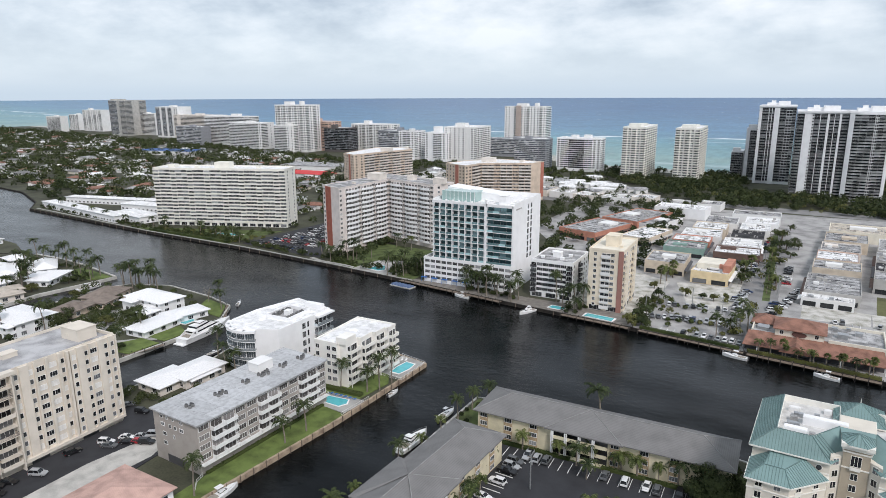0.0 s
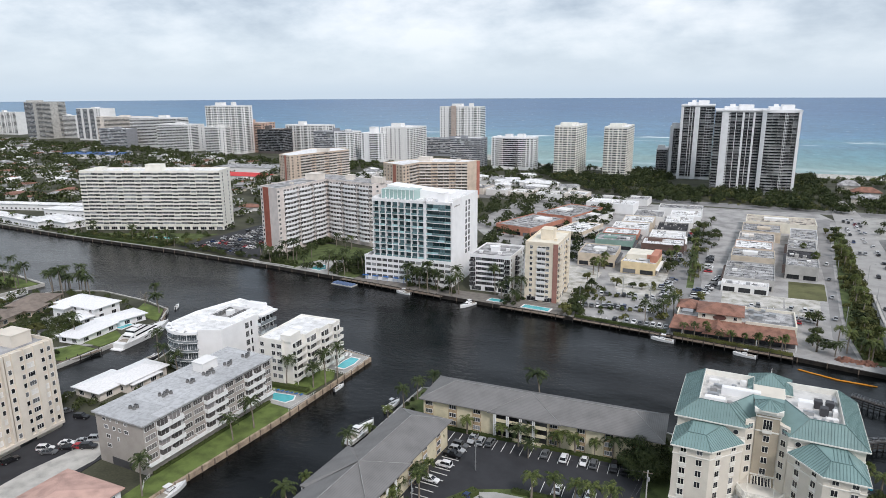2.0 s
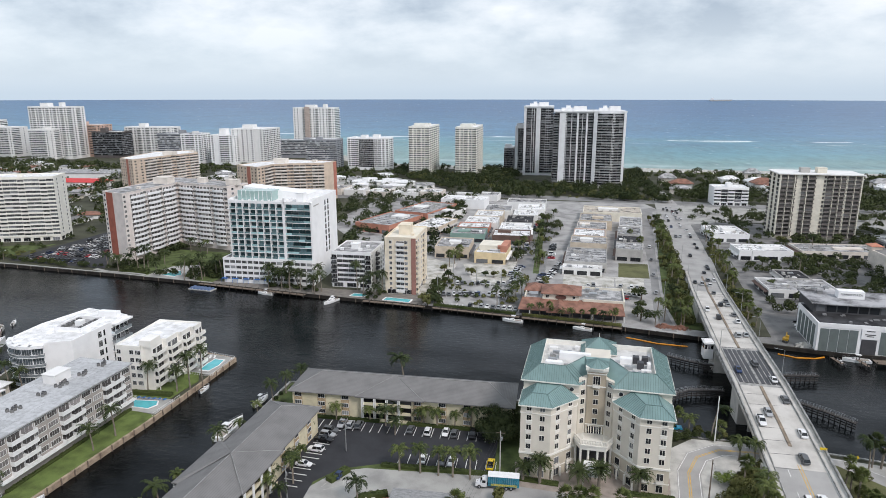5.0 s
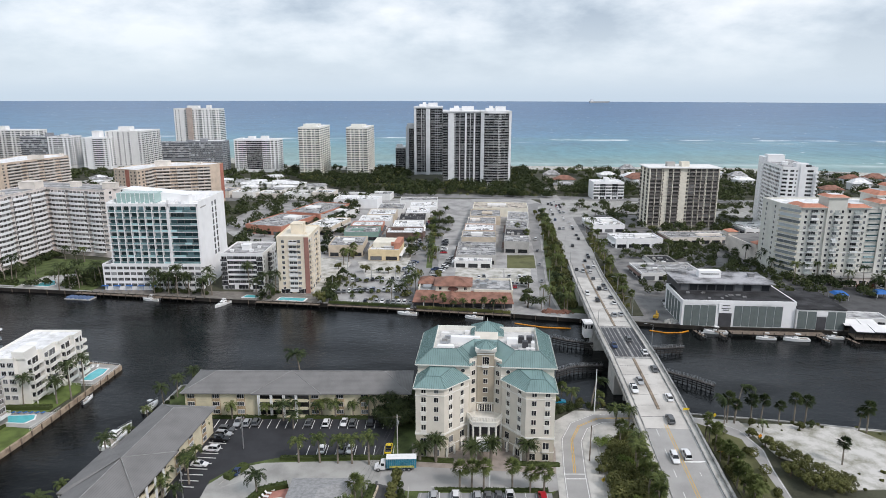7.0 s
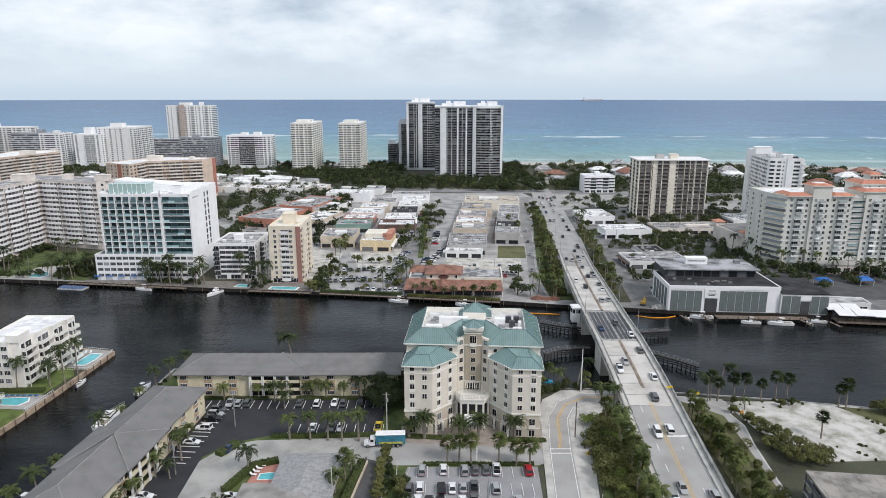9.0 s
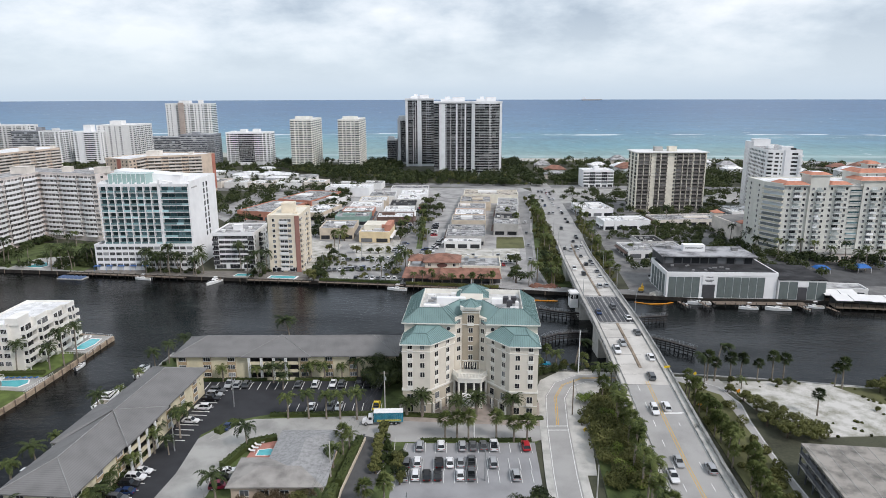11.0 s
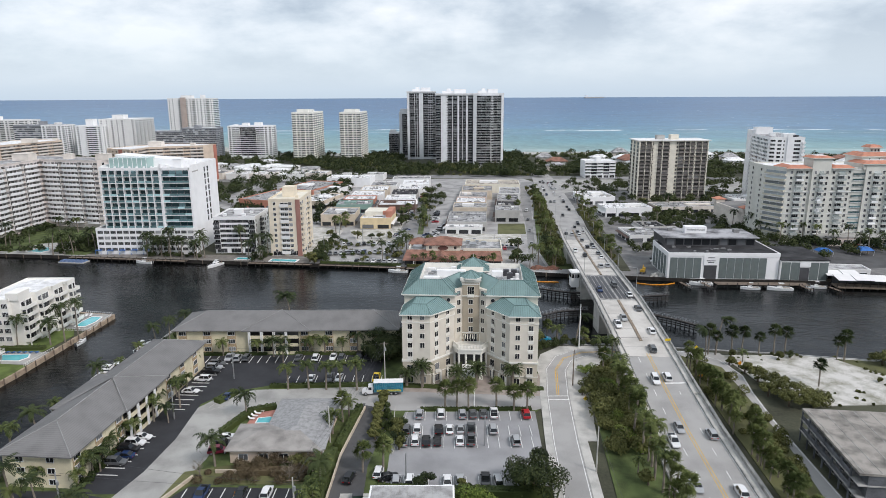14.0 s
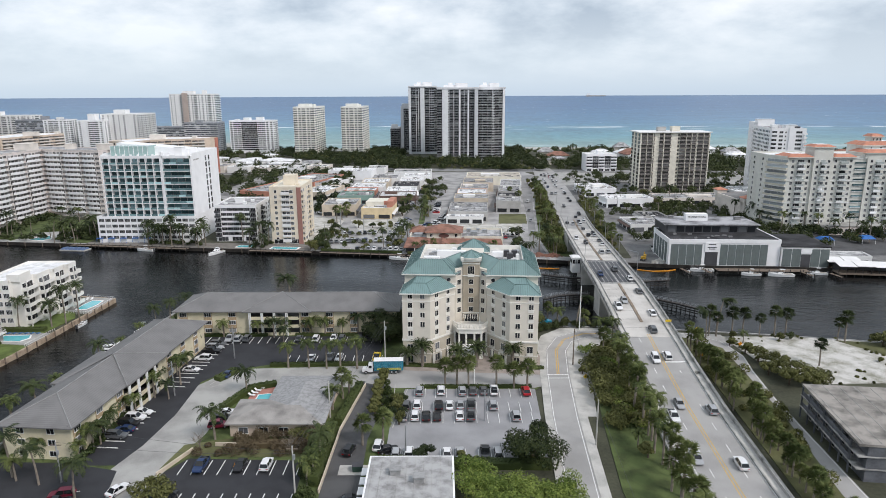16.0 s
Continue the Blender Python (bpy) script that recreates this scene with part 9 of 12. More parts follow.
def tree_crown(rnd, R, H, clumps, leaves, size, z0, squash=0.7):
    """Leaf clumps scattered through an uneven crown."""
    q = MB()
    cs = []
    for i in range(clumps):
        a, r = rnd.uniform(0, 6.283), R * math.sqrt(rnd.uniform(0, 1)) * 0.72
        cs.append((Vector((r * math.cos(a), r * math.sin(a), z0 + H * rnd.uniform(0.15, 0.85) * (1 - 0.35 * r / R))), R * rnd.uniform(0.26, 0.46)))
    for c, cr in cs:
        for i in range(leaves // clumps):
            d = Vector((rnd.gauss(0, 1), rnd.gauss(0, 1), rnd.gauss(0.25, 0.9))).normalized()
            p = c + Vector((d.x, d.y, d.z * squash)) * cr * rnd.uniform(0.62, 1.05)
            n = (d + Vector((rnd.uniform(-0.8, 0.8), rnd.uniform(-0.8, 0.8), rnd.uniform(-0.2, 0.9)))).normalized()
            u = n.orthogonal().normalized()
            u = (Matrix.Rotation(rnd.uniform(0, 6.28), 3, n) @ u) * size * rnd.uniform(0.6, 1.2)
            v = n.cross(u) * rnd.uniform(0.5, 0.9)
            q.face([p - u, p - v * 0.6 + u * 0.1, p + u, p + v * 0.7])
    return q, cs


PROTO = {}


def plant_proto(key, name, label, category, trunk, crown_q, crown_z, crown_m, lean=(0, 0), trunk_m=None):
    b = thing(name, 0, 0, 0, 0, label, category, category + "s")
    part("trunk", trunk, trunk_m or M_BARK, b)
    part("crown", crown_q, crown_m, b, m=pose(lean[0], lean[1], crown_z))
    PROTO[key] = [b, False]


for i, (h, lean) in enumerate(((5.2, 0.3), (6.8, 0.5), (9.0, 0.9))):
    rnd = random.Random(10 + i)
    plant_proto("coconut%d" % i, "palm_tree", "coconut palm with arching green fronds", "palm tree", trunk_mb(h, 0.22, 0.13, lean), palm_crown("coconut", rnd), h, L_DARKPALM, (lean, lean * 0.4))
    plant_proto("royal%d" % i, "palm_tree", "palm with grey trunk and full green crown", "palm tree", trunk_mb(h * 0.85, 0.24, 0.16, lean * 0.3), palm_crown("royal", rnd), h * 0.85, L_PALM, (lean * 0.3, lean * 0.12))
    plant_proto("sabal%d" % i, "cabbage_palm", "cabbage palm with round fan-leaved head", "palm tree", trunk_mb(h * 0.72, 0.2, 0.17, lean * 0.3), palm_crown("sabal", rnd), h * 0.72 + 0.2, L_FAN, (lean * 0.3, lean * 0.12))
    plant_proto("date%d" % i, "date_palm", "date palm with thick trunk and dense crown", "palm tree", trunk_mb(3.4 + i * 0.6, 0.34, 0.36, 0.1), palm_crown("date", rnd), 3.5 + i * 0.6, L_DARKPALM)
rnd = random.Random(33)
plant_proto("cabbage", "cabbage_palm", "tall cabbage palm with round dark head on bare trunk", "palm tree", trunk_mb(5.6, 0.2, 0.16, 0.25), palm_crown("sabal", rnd), 5.8, L_DARKPALM, (0.25, 0.1))
rnd = random.Random(31)
plant_proto("wind", "windblown_palm", "tall coconut palm bent by the wind", "palm tree", trunk_mb(8.6, 0.2, 0.12, 1.6), palm_crown("wind", rnd), 8.6, L_DARKPALM, (1.6, 0.6))
for i, (R, H, z0, m, lab) in enumerate(((3.4, 3.6, 1.6, L_TREE, "rounded broadleaf tree with dark green crown"), (4.6, 4.6, 2.0, L_TREE, "spreading broadleaf tree with dense crown"), (2.4, 2.8, 1.2, L_OLIVE, "small rounded olive-green tree"),
                                        (4.2, 3.4, 1.6, L_LIME, "bright green bushy broadleaf tree"), (3.0, 3.2, 1.0, L_BROWN, "bare brownish shrubby tree"), (3.6, 3.0, 1.4, L_OLIVE, "spreading low olive-green tree"), (6.4, 6.0, 1.6, L_TREE, "large dark spreading fig tree"))):
    rnd = random.Random(50 + i)
    cq, cs = tree_crown(rnd, R, H, 9 if R < 6 else 16, (3000 if m is L_LIME else 1900) if R < 6 else 6400, (0.2 if m is L_LIME else 0.28) if m is not L_BROWN else 0.16, z0)
    t = trunk_mb(z0 + H * 0.35, 0.2 + R * 0.03, 0.12 + R * 0.015, 0.1, 7, 3)
    for c, cr in cs[:6]:
        t.tube((0.05, 0.02, z0 * 0.8), tuple(c), 0.11, 0.04, 5)
    plant_proto("tree%d" % i, "broadleaf_tree", lab, "tree", t, cq, 0, m, trunk_m=M_TRUNK)
    far_q, far_c = tree_crown(rnd, R, H, 9, 620, 0.46 if m is not L_BROWN else 0.3, z0)
    plant_proto("far_tree%d" % i, "broadleaf_tree", lab, "tree", trunk_mb(z0 + H * 0.5, 0.2 + R * 0.03, 0.1, 0.1, 6, 2), far_q, 0, m, trunk_m=M_TRUNK)
rnd = random.Random(70)
q = MB()
for i in range(26):
    a, b2, c = Vector((0, 0, 1.4 + 0.12 * i)), rnd.uniform(0, 6.283), rnd.uniform(0.9, 2.0)
    e = a + Vector((math.cos(b2) * c, math.sin(b2) * c, rnd.uniform(0.6, 1.8)))
    q.tube(a, e, 0.05, 0.015, 4)
    for k in range(3):
        d = e + Vector((rnd.uniform(-0.7, 0.7), rnd.uniform(-0.7, 0.7), rnd.uniform(0.1, 0.9)))
        q.tube(e.lerp(a, 0.3), d, 0.025, 0.008, 4)
plant_proto("bare", "bare_tree", "leafless grey tree with fine twigs", "tree", trunk_mb(4.4, 0.18, 0.07, 0.2), q, 0, M_BARK)


def plant(key, x, y, s=1.0, z=0.0, rz=None, rnd=random.Random(5)):
    if key.startswith("tree") and y > 250:
        key = "far_" + key
    p = PROTO[key]
    if not key.startswith(("tree", "bare", "far_tree")):
        s *= 1.3
    m = pose(x, y, z, 0, 0, rnd.uniform(0, 360) if rz is None else rz) @ Matrix.Diagonal((s, s, s * rnd.uniform(0.92, 1.1), 1))
    if not p[1]:
        p[1] = True
        p[0].matrix_basis = m
        return p[0]
    b = p[0]
    ob = copy_thing(b, Matrix.Identity(4))
    ob.matrix_basis = m
    return ob


def plants(keys, pts, s0=0.85, s1=1.15, z=0.0, seed=1):
    rnd = random.Random(seed)
    for x, y in pts:
        plant(rnd.choice(keys), x, y, rnd.uniform(s0, s1), z, None, rnd)


ROY = ["royal0", "royal1", "coconut0"]
COC = ["coconut0", "coconut1", "coconut2", "royal1"]
SAB = ["sabal0", "sabal1"]
TRE = ["tree0", "tree1", "tree5"]
ROYAL = [(-43.6, 168.8), (-37.8, 168.7), (-32.8, 168.4), (-28.9, 168.3), (-24.2, 168.0)]
plants(["royal1"], ROYAL, 0.9, 1.05, seed=1)
DATE = [(-10.3, 169.8), (-5.9, 169.2), (4.1, 169.0), (9.2, 169.0), (19.4, 169.3)]
plants(["date0","date1","date2"], DATE, 0.95, 1.1, seed=2)
SABAL_LOT = [(0.4, 157.0), (3.5, 157.0), (6.5, 155.8), (13.9, 156.9), (18.3, 155.4), (21.7, 154.7), (-17.8, 127.5), (-13.3, 127.5)]
plants(SAB, SABAL_LOT, 0.95, 1.15, seed=3)
LANE = [(-16.3, 154.8), (-16.5, 147.7), (-16.4, 141.1), (-16.4, 159.2), (-10.9, 145.2), (-10.4, 136.6)]
LANE += [(-16.3, 151.5), (-16.4, 144.5), (-16.2, 157.5), (-10.8, 141)]
plants(["tree2"], LANE, 0.8, 1.05, seed=4)
OFFICE_PALM = [(-50.7, 153.3), (-51.0, 130.2), (-27.1, 144.1), (-25.5, 150.0), (-24.2, 152.4), (-25.4, 124.0), (-25.8, 120.6), (-26.2, 115.7), (-26.9, 112.7)]
plants(["royal0","sabal1","coconut0"], OFFICE_PALM, 0.8, 1.1, seed=5)
TREES_LOT = [(18.5, 120.5), (-4.3, 121.6), (3.9, 121.5), (5.7, 117.9), (-11.1, 146.8), (-10.9, 139.4)]
plants(["tree2","tree0"], TREES_LOT, 0.6, 0.8, seed=6)
TREES_FRONT = [(8.8, 105.9), (13.6, 103.7), (18.2, 105.1), (22.5, 103.6), (5.4, 111.2), (21.9, 108.0)]
TREES_FRONT += [(11, 100), (17, 99), (24, 99), (5.5, 106), (15.5, 108)]
plants(["tree3"], TREES_FRONT, 1.05, 1.3, seed=7)
TREES_OFFICE = [(-52.8, 126.0), (-42.4, 125.0), (-33.1, 124.1), (-29.2, 131.4), (-41.0, 130.6), (-36.9, 130.0), (-32.1, 130.5), (-54.8, 107.2)]
plants(["tree4","bare","tree5","tree4"], TREES_OFFICE, 0.7, 0.95, seed=8)
WING_PALM = [(-73.4, 150.8), (-69.5, 150.1), (-71.7, 168.3), (-73.1, 164.4), (-76.6, 134.7), (-76.3, 140.3), (-75.6, 128.5), (-76.9, 124.6), (-75.2, 183.1), (-69.8, 158.4), (-73.7, 141.4), (-85.5, 122.8)]
plants(["royal0","royal1","coconut0"], WING_PALM, 0.65, 0.95, seed=9)
MAIN_PALM = [(-58.9, 193.7), (-53.5, 192.1), (-50.6, 195.0), (-43.6, 194.5), (-49.3, 187.1), (-69.7, 193.2), (-37.6, 193.8), (-32.2, 194.5), (-27.3, 195.1), (-84.5, 200.9), (-42.1, 195.0)]
plants(["royal0","coconut0"], MAIN_PALM, 0.65, 1, seed=10)
BANYAN = [(-19.5, 193.3), (-16.2, 196.7), (-16.8, 189.5)]
plants(["tree6"], BANYAN, 1.0, 1.2, seed=11)
CANAL_PALM = [(-52.6, 214.4)]
plants(["coconut2"], CANAL_PALM, 1.15, 1.3, seed=12)
POINT_PALM = [(-135.9, 133.5), (-131.6, 172.4), (-132.6, 164.0), (-139.1, 199.9), (-130.2, 202.9), (-127.2, 206.0), (-126.7, 213.0), (-175.8, 219.4), (-172.5, 220.1), (-171.7, 222.6), (-182.5, 193.9), (-188.1, 194.7), (-198.8, 201.1)]
plants(["coconut1","coconut2"], POINT_PALM, 0.85, 1.05, seed=13)
FINGER_PALM = [(-323.2, 251.8), (-318.1, 252.3), (-317.6, 256.8), (-309.6, 256.7), (-309.9, 260.7), (-361.0, 252.2), (-380.8, 256.5), (-363.6, 224.7), (-363.2, 220.9), (-384.4, 240.2), (-347.3, 254.7), (-388.1, 247.8), (-251.6, 252.2), (-366.2, 259.1), (-312.5, 251.0), (-299.1, 176.4), (-250.6, 206.8), (-233.5, 182.0), (-288.0, 187.4)]
plants(["coconut1","coconut2"], FINGER_PALM, 0.95, 1.2, seed=14)
FINGER_MORE = [(-424.3, 264.9), (-397.0, 262), (-393, 258), (-390, 262.5), (-382.0, 262), (-394.9, 240.5), (-399.9, 245.5), (-403, 241), (-360.2, 212), (-362.2, 220.0), (-343.8, 246.4), (-347, 250), (-313.1, 244.3), (-306.8, 245.0), (-307.2, 249.8), (-305.1, 254.6), (-293.3, 249.5), (-299, 252), (-241.2, 243.2)]
plants(["coconut1","coconut2","coconut1"], FINGER_MORE, 0.9, 1.15, seed=44)
FINGER_TREE = [(-286.6, 217.4), (-288.5, 223.0), (-271.1, 204.5), (-257.0, 198.2), (-348.2, 236.8), (-322.0, 223.0), (-292.7, 187.7), (-287.4, 190.5), (-292.5, 199.1), (-287.5, 172.4), (-351.8, 218.9), (-269.4, 214.0), (-239.2, 187.9), (-270.1, 219.7), (-306.4, 186.2)]
plants(TRE, FINGER_TREE, 0.7, 1.1, seed=15)
QUAY_PALM = [(-29.4, 311.4), (-24.8, 320.7), (-21.6, 331.7), (-22.4, 321.4), (-18.3, 325.9), (-59.4, 320.2), (-21.2, 342.4)]
plants(COC, QUAY_PALM, 0.8, 1, seed=16)
QUAY_TREE = [(-63.0, 309.1), (-59.9, 311.6), (-60.5, 358.2), (-60.7, 345.8), (-48.8, 366.0), (-40.6, 365.1), (-35.7, 363.6), (-30.5, 369.4), (-62.3, 330.0), (-60.1, 398.5), (35.6, 309.6), (38.3, 321.5)]
plants(["tree0","tree2","tree5"], QUAY_TREE, 0.7, 1, seed=17)
STREET_TREE = [(-9.5, 411.1), (0.9, 517.0), (-2.8, 475.3), (-5.1, 499.7), (-8.1, 457.2), (-84.2, 491.7), (-91.6, 506.1), (-86.1, 544.3), (-82.4, 555.4), (-80.1, 577.0), (-3.1, 568.8), (-25.9, 422.2), (-28.3, 438.8)]
plants(["tree0","tree1","tree1"], STREET_TREE, 0.8, 1.2, seed=18)
HOTEL_PALM = [(-150.9, 322.8), (-149.8, 327.3), (-143.7, 322.9), (-138.1, 320.4), (-133.0, 322.0), (-123.3, 317.0), (-121.2, 321.5), (-179.9, 333.9), (-184.8, 337.2), (-190.1, 340.4), (-90.1, 315.8), (-89.9, 325.2)]
HOTEL_PALM += [(-152.6, 326.1), (-146.1, 326.9), (-140.9, 325.0), (-134.8, 323.6), (-126.0, 320.7), (-125.0, 326.0), (-203.2, 329.5), (-251.7, 341.1), (-243.6, 347.7), (-240.5, 349.0), (-194.3, 332.5), (-99, 322), (-92, 319), (-104, 328)]
plants(["coconut1", "coconut2", "coconut0"], HOTEL_PALM, 0.95, 1.25, seed=19)
TOWER_TREE = [(-65.8, 312.6), (-62.9, 316.9), (-62.7, 339.2), (-60.8, 347.9), (-194.9, 339.0), (-190.5, 350.3), (-148.4, 474.0), (-159.8, 487.8), (-130.6, 471.2), (-133.2, 462.5), (-126.0, 472.5), (-85.6, 492.7)]
plants(["tree0","tree1","tree5"], TOWER_TREE, 0.8, 1.2, seed=20)
SOUTH_TREE = [(112.5, 411.6), (120.6, 417.8), (127.6, 417.6), (136.2, 420.7), (109.7, 366.8), (147.4, 437.4), (153.0, 430.3), (171.2, 451.4), (175.3, 443.9), (161.3, 410.5), (176.4, 423.0), (150.8, 483.9), (162.3, 492.4), (124.7, 552.8), (122.8, 575.8), (118.3, 588.2), (154.3, 563.2), (166.0, 574.6), (191.7, 450.9), (195.8, 509.8), (205.0, 509.6)]
plants(TRE, SOUTH_TREE, 0.75, 1.15, seed=21)
SOUTH_PALM = [(185.8, 397.8), (179.6, 392.2), (182.9, 380.9), (183.9, 375.6), (134.9, 399.0), (129.6, 493.2), (106.1, 485.1), (104.3, 493.9), (162.9, 459.2)]
plants(["coconut1","royal2","coconut2"], SOUTH_PALM, 0.9, 1.1, seed=22)
ORANGE_PALM = [(185.2, 346.0), (200.7, 351.7), (204.9, 345.6), (210.1, 339.6), (181.7, 364.9), (185.0, 358.4), (217.6, 328.3), (218.9, 323.0), (218.5, 339.5), (186.0, 385.7), (229.3, 328.1), (193.2, 351.9)]
plants(["coconut1","royal2","coconut2"], ORANGE_PALM, 0.9, 1.1, seed=23)
RBANK = [(83.8, 192.0), (86.0, 191.9), (90.6, 190.9), (94.8, 193.0), (99.6, 191.6), (104.8, 192.6), (108.0, 192.0), (121.7, 187.3), (123.2, 186.0), (105.5, 168.6)]
plants(["cabbage"], RBANK, 0.8, 1.05, seed=24)
WING_MORE = [(-76.6, 121.6), (-76.2, 126.6), (-76.4, 131.4), (-75.9, 155.2), (-75.6, 157.9), (-75.8, 160.6), (-75.4, 166.6), (-75.2, 171.8), (-75.6, 176.4)]
plants(["royal0", "coconut0", "sabal0"], WING_MORE, 0.55, 0.8, seed=91)
plants(["royal0"], [(-85.4, 114.6)], 0.7, 0.8, seed=92)
AVENUE_TREES = [(-93, 508), (-88, 509), (-90, 521), (-87.8, 533), (-86, 544), (-85.3, 555), (-84.7, 567), (-84.7, 579), (-84, 592), (-83.8, 606), (-81.4, 623), (-78.8, 640)]
plants(["tree1", "tree0"], AVENUE_TREES, 1.2, 1.7, seed=93)
AVENUE_BIG = [(-8.1, 528.3), (36.2, 303.5), (40.5, 336), (-31, 418.7), (-25.5, 404), (2, 502), (-9, 499)]
plants(["tree1"], AVENUE_BIG, 1.0, 1.45, seed=95)
plants(["royal1", "coconut0"], [(-12.3, 488.5), (-12.8, 460.7), (-12.8, 444), (-12.8, 430), (-12.8, 418.7), (-12.9, 404), (-13, 390), (45.1, 314.5), (46.7, 305.2), (42, 300), (51.5, 306), (53, 300)], 0.8, 1.1, seed=96)
STREET_PALMS = [(-11.6, 409), (-9, 398), (-26.6, 409.4), (-25.1, 421.5), (-22.5, 434.3), (-60.3, 398.7), (-62, 390), (-63.9, 382.7), (-65.3, 372.6), (52, 440), (49, 470)]
plants(["royal0", "sabal1", "tree2"], STREET_PALMS, 0.9, 1.3, seed=94)
plant("tree6", 19.0, 120.5, 1.12), plant("tree5", -54.8, 107.2, 1.15), plant("wind", 86, 191.6, 1.0, 0, 10), plant("wind", 82.6, 191, 0.8, 0, 200), plant("wind", 43.5, 199.5, 1.0, 0, 15)
for x, y, s in ((-80, 113.2, 0.85), (-87, 116, 1.0), (-70, 108, 0.9)):
    plant("coconut1", x, y, s)
for x, y in ((133, 183), (136, 181), (142, 178), (148, 177), (139, 185)):
    plant("tree5", x, y, 1.05)
plant("bare", -256, 249, 1.2), plant("tree2", 124, 171, 0.5), plant("tree2", 104.3, 188.3, 0.8), plant("tree0", 108, 189, 0.5)
# palms and shrubs along the raised road
rnd = random.Random(9)
for y in range(96, 186, 3):
    p = road_at(y)
    plant(rnd.choice(["sabal1", "sabal2", "sabal2", "royal2"]), p[0] - 11.0 - rnd.uniform(0, 2.2), y + rnd.uniform(-1, 1), rnd.uniform(0.85, 1.1), 0, None, rnd) if y < 170 else None
    plant(rnd.choice(["sabal1", "sabal0", "sabal2", "sabal1"]), p[0] + 11.0 + rnd.uniform(0, 4.2), y + rnd.uniform(-1.2, 1.2), rnd.uniform(0.7, 0.95), 0, None, rnd)
    if rnd.random() < 0.75:
        plant(rnd.choice(["sabal0", "sabal1"]), p[0] + 12 + rnd.uniform(0, 4.4), y + 1.5, rnd.uniform(0.6, 0.85), 0, None, rnd)
for x, y, k, s in ((42, 178, "tree3", 0.8), (46, 173, "tree5", 1.0), (41.5, 168, "tree5", 1.0), (45, 164, "tree3", 0.9), (41, 158, "tree5", 0.95), (45, 154, "tree5", 1.0), (42, 148, "tree3", 0.8),
                   (46, 145, "tree5", 0.9), (42, 140, "tree3", 0.8), (45, 135, "tree3", 0.6), (42, 126, "royal0", 0.6), (49, 190, "royal0", 1.0), (52, 187, "royal1", 0.9), (43, 122, "tree2", 0.9), (38, 164, "tree2", 0.8), (47, 178, "sabal1", 1),
                   (35, 206, "sabal1", 0.8), (38, 204, "royal0", 0.9), (41, 202.5, "tree2", 0.8), (46, 201, "sabal0", 0.9), (32, 203.5, "tree2", 0.9), (30.5, 200, "royal0", 0.8), (48, 202, "tree2", 0.6),
                   (90, 172, "tree5", 1.0), (93, 167, "tree5", 1.05), (88.5, 163, "tree5", 0.9), (95, 161, "tree5", 1.1), (91, 157, "tree5", 1.0), (97, 156, "tree5", 1.0), (100, 159, "tree5", 0.9), (89, 178, "tree2", 1.0), (87, 184, "tree2", 0.8), (92, 186, "royal0", 0.6), (90, 190, "tree2", 0.7)):
    plant(k, x, y, s, 0, None, rnd)
# trees beside the far approach
for y in range(300, 560, 8):
    p = road_at(y)
    plant(rnd.choice(["tree0", "tree1", "royal1", "sabal2"]), p[0] - 14.5 + rnd.uniform(-2, 2), y, rnd.uniform(0.8, 1.15), 0, None, rnd)
    plant(rnd.choice(["tree0", "royal1", "sabal2", "tree2"]), p[0] + 14.5 + rnd.uniform(-1.5, 2), y + 2, rnd.uniform(0.8, 1.1), 0, None, rnd) if y < 480 else None
    if rnd.random() < 0.5:
        plant("tree2", p[0] - 18 + rnd.uniform(-2, 1), y + 3, rnd.uniform(0.8, 1.2), 0, None, rnd)
sheet("far_verge", [(51.5, 297), (62, 295), (74, 470), (84, 546), (77, 546), (67, 467), (58.6, 398), (53.4, 353), (51.2, 324)], M_GRASS, "grassy verge with trees", "verge")
sheet("far_verge_south", [(80, 292), (88, 292), (102, 420), (102, 460), (96, 460)], M_SOIL, "grassy verge with trees", "verge")


def hedge(pts, w, h, label, m=None, seed=0):
    """A clipped hedge: a leafy strip with an uneven top."""
    rnd = random.Random(seed)
    q = MB()
    line = [(p[0], p[1], 0) for p in pts]
    ribbon(q, line, -w / 2 + 0.12, w / 2 - 0.12, h - 0.12, h)
    for p, a in along(line, 0.22):
        for k in range(3):
            o, z = rnd.uniform(-w / 2, w / 2), rnd.uniform(0.15, h * 1.05)
            if abs(o) < w * 0.35:
                z = h * rnd.uniform(0.92, 1.12)
            c = Vector((p.x - math.sin(radians(a)) * o, p.y + math.cos(radians(a)) * o, z))
            u = Vector((rnd.uniform(-1, 1), rnd.uniform(-1, 1), rnd.uniform(-0.6, 0.6))).normalized() * 0.24
            v = u.orthogonal().normalized() * 0.17
            q.face([c - u, c - v, c + u, c + v])
    return solo("hedge", q, m or L_HEDGE, label, "hedge", "hedges", "stuff")


hedge([(-49, 170.3), (-19.5, 170.8)], 1.6, 1.1, "clipped green hedge along the motel car park", seed=1)
hedge([(-78, 193.6), (-56, 193.8)], 1.4, 1.0, "green hedge below the motel windows", seed=2)
hedge([(-47, 193.8), (-22, 193.6)], 1.4, 1.0, "green hedge below the motel windows", seed=3)
hedge([(-79.5, 126), (-77, 150)], 1.6, 1.3, "shrubby hedge along the motel wing", seed=4)
hedge([(-76, 160), (-74.3, 186)], 1.8, 1.4, "shrubby hedge along the motel wing", seed=5)
hedge([(-6, 156), (23, 155.8)], 1.2, 0.9, "low green hedge at the car park edge", seed=6)
hedge([(2, 119.3), (22, 118.8)], 2.6, 1.6, "dense hedge behind the car park", seed=7)
